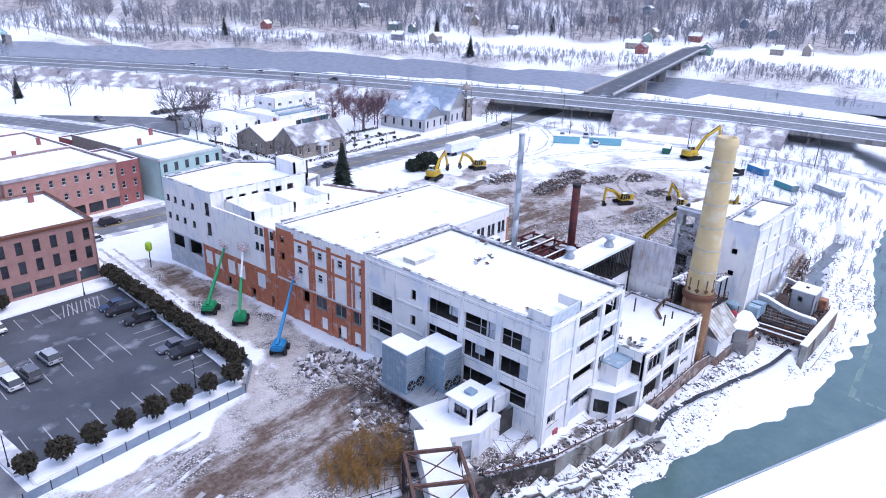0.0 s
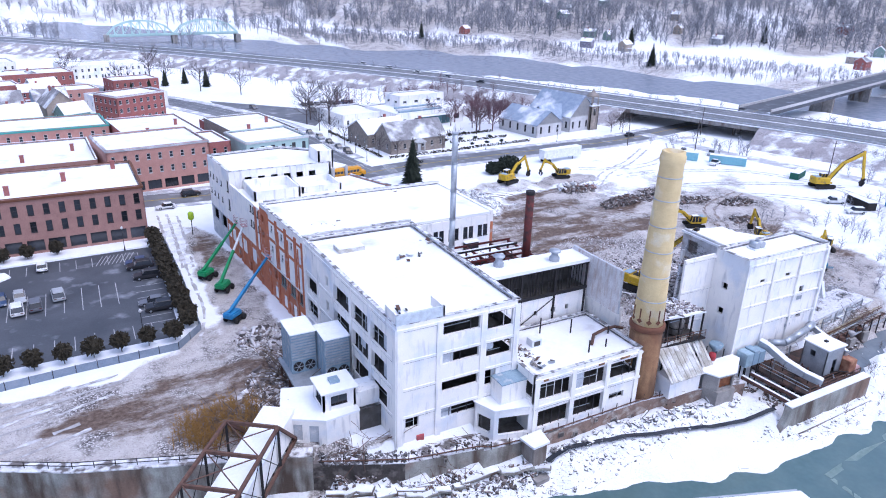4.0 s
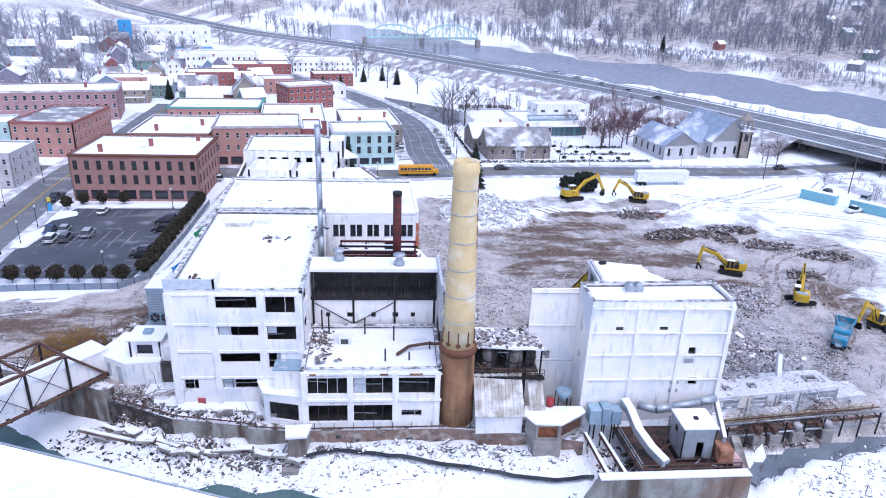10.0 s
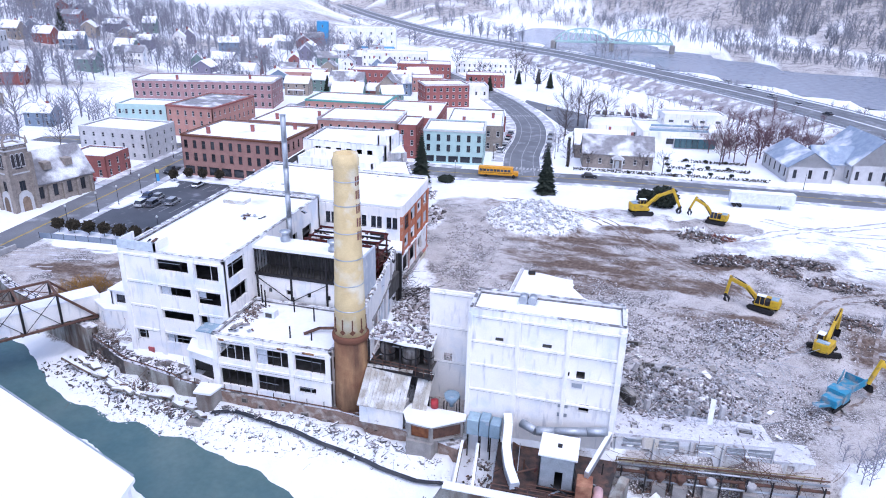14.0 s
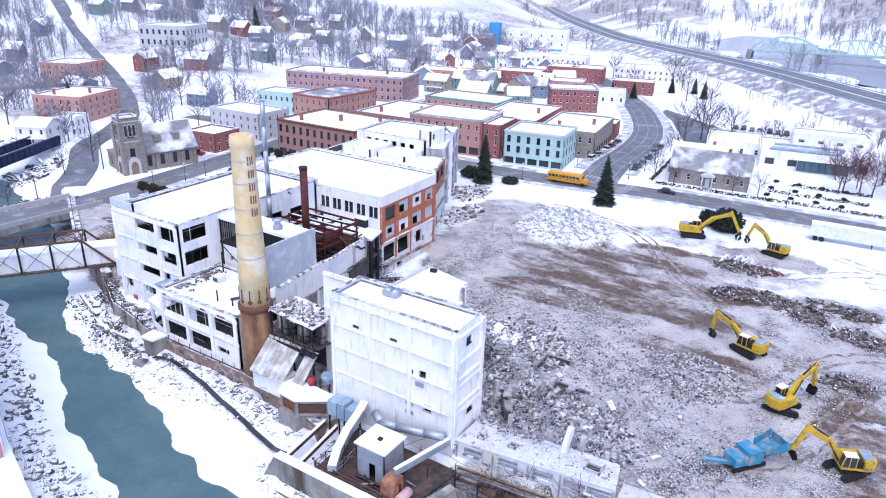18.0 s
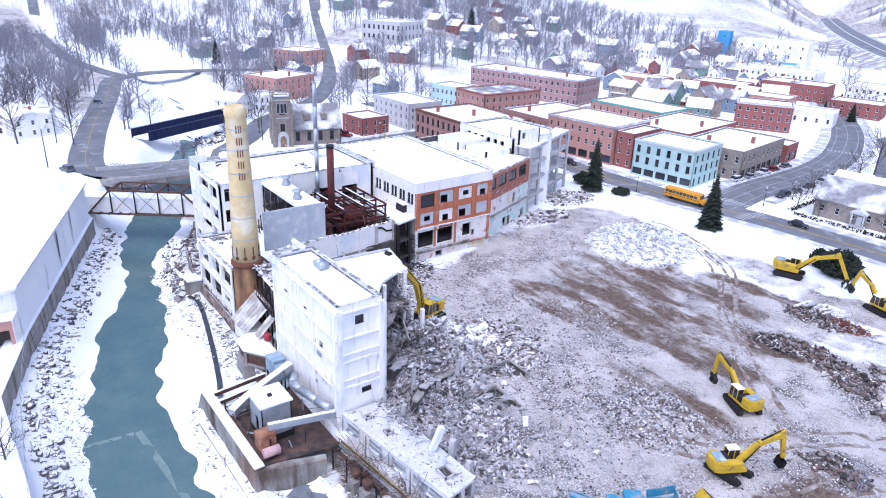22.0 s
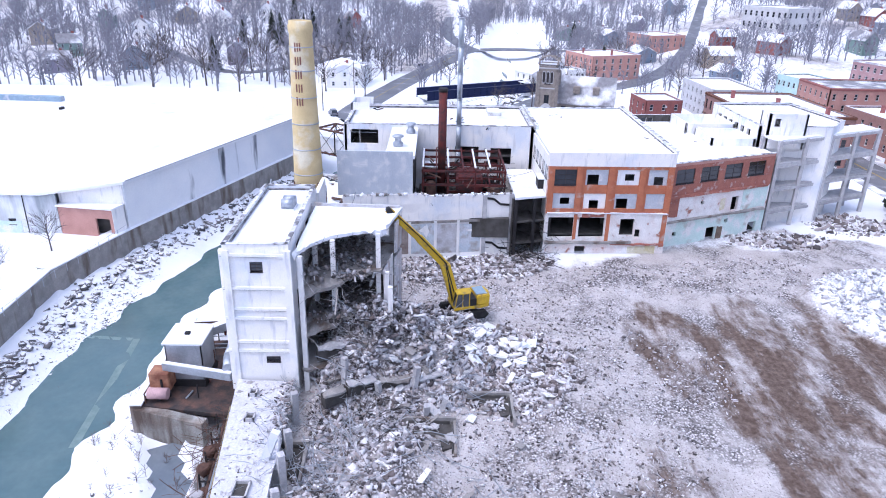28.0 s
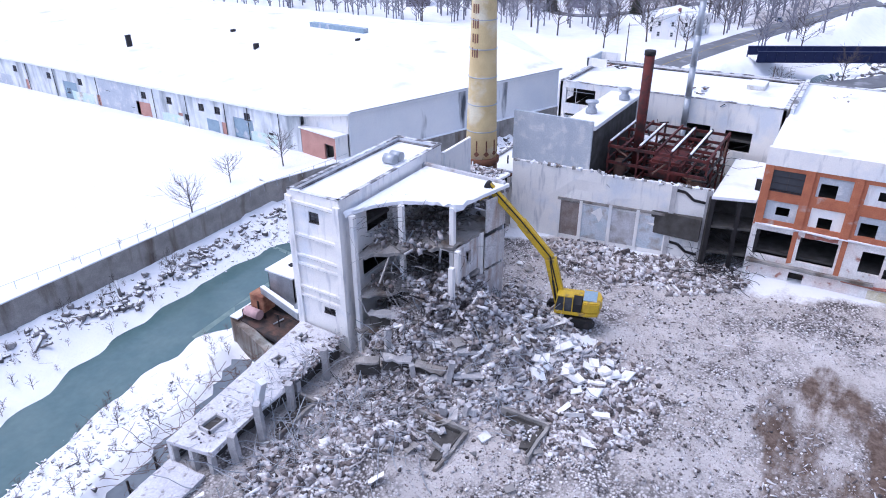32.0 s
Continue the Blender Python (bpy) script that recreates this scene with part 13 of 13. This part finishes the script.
# side ditch with black water at the wall's foot
bm = bmesh.new()
ribbon(bm, smooth_line([(17.6, -7.4), (21, -6.9), (25, -7.2), (33, -8.6), (40, -10.0), (47, -11.6), (53, -13.4)], 1.5), 0.38, lambda x, y: ground_z(x, y) + 0.34)
single("water_ditch", bm, DARK_WATER, "narrow black water ditch along the wall", "ditch", kind="structure")
bm = bmesh.new()
ribbon(bm, smooth_line(DITCH, 1.5), 2.2, -4.62)
single("water_canal", bm, water_mat("grey_canal_water", (0.13, 0.155, 0.18), 0.25, (0.19, 0.215, 0.24)), "grey half-frozen side canal under the low building", "canal", kind="structure")

# wheel ruts: slush on the lane beside the factory, churned earth on the site
SLUSH = mat("grey_wheel_slush", (0.33, 0.31, 0.305), 0.6, second=(0.46, 0.45, 0.46), scale=0.7, fine=5.0, grain=0.1, stain=(0.66, 0.66, 0.69), stain_scale=0.6, stain_at=0.55, stain_soft=0.08, bump=0.4)
RUT = mat("churned_brown_rut", (0.17, 0.125, 0.10), 0.9, second=(0.28, 0.235, 0.21), scale=0.9, fine=5.0, grain=0.12, stain=(0.40, 0.375, 0.37), stain_scale=0.7, stain_at=0.56, stain_soft=0.1, bump=0.5)


def ruts(name, label, lines, m, half=0.32, gauge=2.0):
    bm = bmesh.new()
    rd = random.Random(4)
    for li, ln in enumerate(lines):
        pts = smooth_line(ln, 1.1)
        for s in (-gauge / 2, gauge / 2):
            prev = None
            for i, p in enumerate(pts):
                a, b = Vector(pts[max(i - 1, 0)]), Vector(pts[min(i + 1, len(pts) - 1)])
                d = (b - a).normalized()
                n = Vector((-d.y, d.x))
                w = half * rd.uniform(0.35, 1.25)
                c = Vector(p) + n * (s + rd.uniform(-0.08, 0.08))
                row = []
                for k in (-w, w):
                    q = c + n * k
                    row.append(bm.verts.new((q.x, q.y, ground_z(q.x, q.y) + 0.03 + 0.009 * li)))
                if prev and rd.random() < 0.93:
                    bm.faces.new((prev[0], prev[1], row[1], row[0]))
                prev = row
    ob = single(name, bm, m, label, "wheel tracks", kind="stuff")
    return ob


ruts("wheel_tracks_lane", "grey slushy wheel tracks on the snowy lane", [[(-14.5, 100), (-15, 80), (-15.4, 60), (-15.6, 46), (-18, 36)], [(-12.5, 98), (-13, 84), (-14.0, 66)], [(-30, 27), (-40, 24), (-50, 21)], [(-33, 20), (-44, 17), (-54, 16)], [(-28, 30), (-38, 28), (-48, 26)]], SLUSH)
ruts("wheel_tracks_site", "brown rutted machine tracks across the site", [[(40, 92), (52, 91), (66, 84), (74, 74), (80, 64), (92, 52), (104, 42)], [(42, 90), (56, 88), (68, 80), (78, 68), (88, 58)], [(92, 24), (100, 32), (104, 42), (112, 52), (130, 58)], [(98, 10), (106, 20), (110, 32), (114, 44)]], RUT, 0.35, 2.4)
ruts("wheel_tracks_snow", "dirty wheel tracks over the snowy yard", [[(104, 96), (116, 92), (130, 92), (146, 100), (158, 112)], [(110, 84), (124, 84), (138, 80), (152, 72), (160, 56), (158, 36)], [(104, 70), (118, 62), (134, 54), (146, 42), (150, 26), (146, 10)], [(96, 78), (108, 88), (124, 96), (142, 108)], [(120, 70), (134, 66), (148, 60), (164, 50)]], SLUSH, 0.35, 2.3)
# a handrail and service pipe along the top of the creek wall
hp_ = thing("wall_service_pipe", (24, -4.9, -1.4), "thin rusty service pipe and posts along the wall top", "service pipe")
WT = [(-9.0, 1.7, -0.75), (0.5, -2.5, -0.75), (9.4, -4.1, -0.75), (11, -4.4, -1.2), (16, -4.95, -1.2), (36, -4.75, -1.2), (46.5, -6.3, -1.2)]
for a, b in zip(WT, WT[1:]):
    bm = bmesh.new()
    tube(bm, a, b, 0.09, n=6)
    part("pipe", bm, RUST_STEEL, hp_)
    n = max(1, int((Vector(b) - Vector(a)).length / 2.4))
    for k in range(n):
        p = Vector(a).lerp(Vector(b), k / n)
        bm = bmesh.new()
        beam(bm, (p.x, p.y, p.z - 0.45), (p.x, p.y, p.z + 0.75), 0.08)
        part("post", bm, DARK_STEEL, hp_)
fb_ = thing("fallen_beams", (-4, -4, -4), "long snow-covered beams fallen along the old wall's foot", "fallen beams")
for a, b in (((-12.5, -1.4, -3.6), (-3.0, -4.2, -4.0)), ((-9.5, -1.2, -3.2), (0.5, -5.2, -4.1)), ((-4.0, -3.2, -3.4), (5.0, -6.2, -4.2)), ((0.5, -4.4, -3.6), (12.0, -7.0, -4.3))):
    bm = bmesh.new()
    beam(bm, a, b, 0.4, 0.45)
    part("beam", bm, DEBRIS_WOOD, fb_)
    bm = bmesh.new()
    up_ = Vector((0, 0, 0.3))
    beam(bm, Vector(a) + up_, Vector(b) + up_, 0.5, 0.14)
    bmesh.ops.subdivide_edges(bm, edges=[e for e in bm.edges if e.calc_length() > 2], cuts=6, use_grid_fill=True)
    rough_up(bm, 0.1, a[0])
    part("snow_strip", bm, SNOW, fb_)
wr_ = thing("creek_railing", (-36, 12, 0), "thin black iron railing along the creek wall", "railing")
RLP = [(-59, 24.2), (-35, 11.7), (-13, 3.7)]
for a, b in zip(RLP, RLP[1:]):
    for z in (0.55, 1.05):
        bm = bmesh.new()
        tube(bm, (a[0], a[1], z), (b[0], b[1], z), 0.05, n=6)
        part("rail", bm, DARK_STEEL, wr_)
    for k in range(10):
        p = Vector(a).lerp(Vector(b), k / 10)
        bm = bmesh.new()
        beam(bm, (p.x, p.y, 0), (p.x, p.y, 1.1), 0.09)
        part("post", bm, DARK_STEEL, wr_)
# outlets, boxes and scraps on the wall's face
for x, z, w, h_ in ((21.5, -2.4, 0.9, 0.8), (24, -3.2, 0.7, 0.9), (27.4, -2.0, 0.5, 0.5), (30.6, -3.4, 1.1, 1.4), (33.5, -3.6, 0.7, 0.7), (5.0, -1.8, 0.5, 0.6)):
    wb_ = thing("wall_outlet", (x, -5.1, z), "small dark outlet opening with a concrete lip in the wall", "outlet", "wall outlets")
    y = float(np.interp(x, [p[0] for p in NORTH], [p[1] for p in NORTH]))
    bm = bmesh.new()
    box(bm, x - w / 2, y - 0.16, z - h_ / 2, x + w / 2, y + 0.05, z + h_ / 2)
    part("lip", bm, CONCRETE, wb_)
    # flat dark plate: the outlet's inner shade as colour
    bm = bmesh.new()
    box(bm, x - w / 2 + 0.12, y - 0.2, z - h_ / 2 + 0.12, x + w / 2 - 0.12, y - 0.163, z + h_ / 2 - 0.12)
    part("opening", bm, DARK_INSIDE, wb_)

# stack of pale concrete pipes and a heap of reddish scrap at the edge of the site
cp_ = thing("pipe_stack", (86, 79, 0), "stack of pale broken concrete pipes on the snow", "pipe stack")
pq = random.Random(3)
for k in range(14):
    x, y = 84.5 + pq.uniform(0, 4.5), 77.5 + pq.uniform(0, 2.4)
    z = ground_z(x, y) + 0.3 + 0.55 * (k // 7)
    a = pq.uniform(0.9, 1.5)
    bm = bmesh.new()
    d = Vector((math.cos(a), math.sin(a), pq.uniform(-0.05, 0.1))) * pq.uniform(0.9, 1.5)
    tube(bm, Vector((x, y, z)) - d, Vector((x, y, z)) + d, 0.3, n=10)
    part("pipe", bm, WHITE_WALL if k % 3 else CONCRETE_LIGHT, cp_)
rods("red_scrap", "heap of reddish rusty beams and bars", 160, [(92, 79, 5, 3)], (0.3, 0.9), RED_STEEL, 9)
strew("red_scrap_blocks", "broken rusty plates in the scrap heap", 260, [(92.5, 79, 4, 2.4)], (0.2, 0.9), rubble_mat("rusty_scrap_plates", [(0.22, 0.07, 0.05), (0.30, 0.14, 0.10), (0.12, 0.06, 0.05), (0.45, 0.43, 0.43)], 0.6), 41, 0.6)

strew("terrace_debris", "dark debris and broken slabs along the wall's terrace", 1300, [(x, -3.2, 2.0, 1.0) for x in range(13, 34, 3)] + [(x, -4.6, 2.0, 1.2) for x in range(41, 53, 3)] + [(-6, -0.6, 4, 1.6), (3, -5.6, 5, 1.6), (12, -7.4, 5, 1.4)], (0.08, 0.55), SCRAP, 51, 0.7)
rods("terrace_pipes", "rusty bars and pipes lying along the terrace", 160, [(24, -3.4, 12, 1), (46, -4.6, 6, 1.2), (2, -5.4, 8, 1.4)], (0.4, 1.2), RUST_STEEL, 52)
SOOT_DEBRIS = rubble_mat("sooty_bank_debris", [(0.08, 0.075, 0.075), (0.14, 0.135, 0.14), (0.045, 0.04, 0.042), (0.24, 0.24, 0.25), (0.11, 0.09, 0.08)], 0.7)
strew_flat("yard_debris", "dark rubbish, slabs and snow on the narrow yard over the creek wall", 900, (-9.0, 1.4, 0.5, 4.2, -0.42), -1.12, (0.06, 0.45), SOOT_DEBRIS, 56)
strew_flat("yard_debris_front", "dark broken slabs along the factory's foot", 420, (0.0, -2.6, 11.0, -0.2, -0.17), -1.12, (0.05, 0.4), SOOT_DEBRIS, 57)
rods("yard_pipes", "rusty pipes and rails lying along the narrow yard", 90, [(-4, 1.4, 5, 1.2), (5, -2.4, 6, 1.0)], (0.5, 1.6), RUST_STEEL, 58)
strew("bank_mess", "dark broken beams and stones under the old wall", 620, [(-12, -1.5, 5, 3.0), (-4, -4.6, 6, 2.2), (5, -7.0, 7, 2.0), (13, -7.8, 5, 1.6)], (0.06, 0.5), SOOT_DEBRIS, 59, 0.6)
strew("dock_debris", "dark scrap scattered over the ruined dock and its yard", 900, [(62, -10, 8, 3), (80, -5.4, 9, 0.9), (56, -6.4, 3, 1.2)], (0.08, 0.6), SCRAP, 53, 0.7)
strew("bank_slabs_terrace", "snow-topped broken slabs under the wall", 240, [(x, float(np.interp(x, [p[0] for p in NORTH], [p[1] for p in NORTH])) - 1.8, 1.8, 1.0) for x in range(18, 52, 2)], (0.12, 0.8), RIPRAP, 54, 0.45)

fl = thing("fallen_ledge", (4, -5.5, -4.5), "snow-covered slabs slid down along the foot of the wall", "fallen slabs")
fr = random.Random(8)
for k in range(13):
    x = -9 + k * 2.1 + fr.uniform(-0.5, 0.5)
    y = float(np.interp(x, [p[0] for p in NORTH], [p[1] for p in NORTH])) - 2.0 - fr.uniform(0, 1.6)
    z = ground_z(x, y) + 0.35 + fr.uniform(0, 0.3)
    m4 = Matrix.Translation((x, y, z)) @ Euler((fr.uniform(-0.35, 0.1), fr.uniform(-0.15, 0.15), -0.3 + fr.uniform(-0.4, 0.4))).to_matrix().to_4x4()
    lx, ly = fr.uniform(1.8, 3.6), fr.uniform(0.7, 1.3)
    bm = bmesh.new()
    mbox(bm, m4, lx, ly, 0.3)
    bmesh.ops.subdivide_edges(bm, edges=bm.edges[:], cuts=2, use_grid_fill=True)
    rough_up(bm, 0.14, k)
    part("slab", bm, RIVER_WALL, fl)
    bm = bmesh.new()
    mbox(bm, m4 @ Matrix.Translation((0, 0.05, 0.2)), lx * 0.9, ly * 0.85, 0.14)
    bmesh.ops.subdivide_edges(bm, edges=bm.edges[:], cuts=2, use_grid_fill=True)
    rough_up(bm, 0.12, k)
    part("snow_cap", bm, SNOW, fl)
rods("hanging_laths", "pale pipes, laths and bars hanging in the torn floors", 150, [(67.5, 6, 5, 4, 11.0, 1.2), (67.5, 6.5, 5, 4, 7.0, 1.2), (69, 7, 5, 5, 4.0, 1.2)], (0.3, 0.9), CONCRETE_LIGHT, 61, (-0.3, 0.3))
rods("pale_bars_ruin", "pale bent bars and laths over the rubble of the ruin", 500, [(72, 9, 8, 6), (80, 8, 8, 4), (66, 16, 8, 5)], (0.3, 1.0), CONCRETE_LIGHT, 62)

rods("low_building_pipes", "rusty pipes and bars along the low building's front", 220, [(80, -4.6, 12, 1.0, -0.4, 1.6), (76, -5.4, 6, 1.2, -1.6, 1.2), (88, -3.4, 5, 1.0, -0.6, 1.6)], (0.4, 1.1), RUST_STEEL, 63)
rods("low_roof_bars", "bars and laths lying over the low roof's torn edge", 160, [(80, 1.2, 11, 1.2, 2.3, 0.2)], (0.3, 0.9), GALV, 64, (0.0, 0.2))
rods("ruin_edge_bars", "thin bars sticking from the tower roof's torn edge", 120, [(68.5, 5.4, 4, 4, 14.9, 0.4)], (0.2, 0.6), DARK_STEEL, 65, (0.0, 0.3))
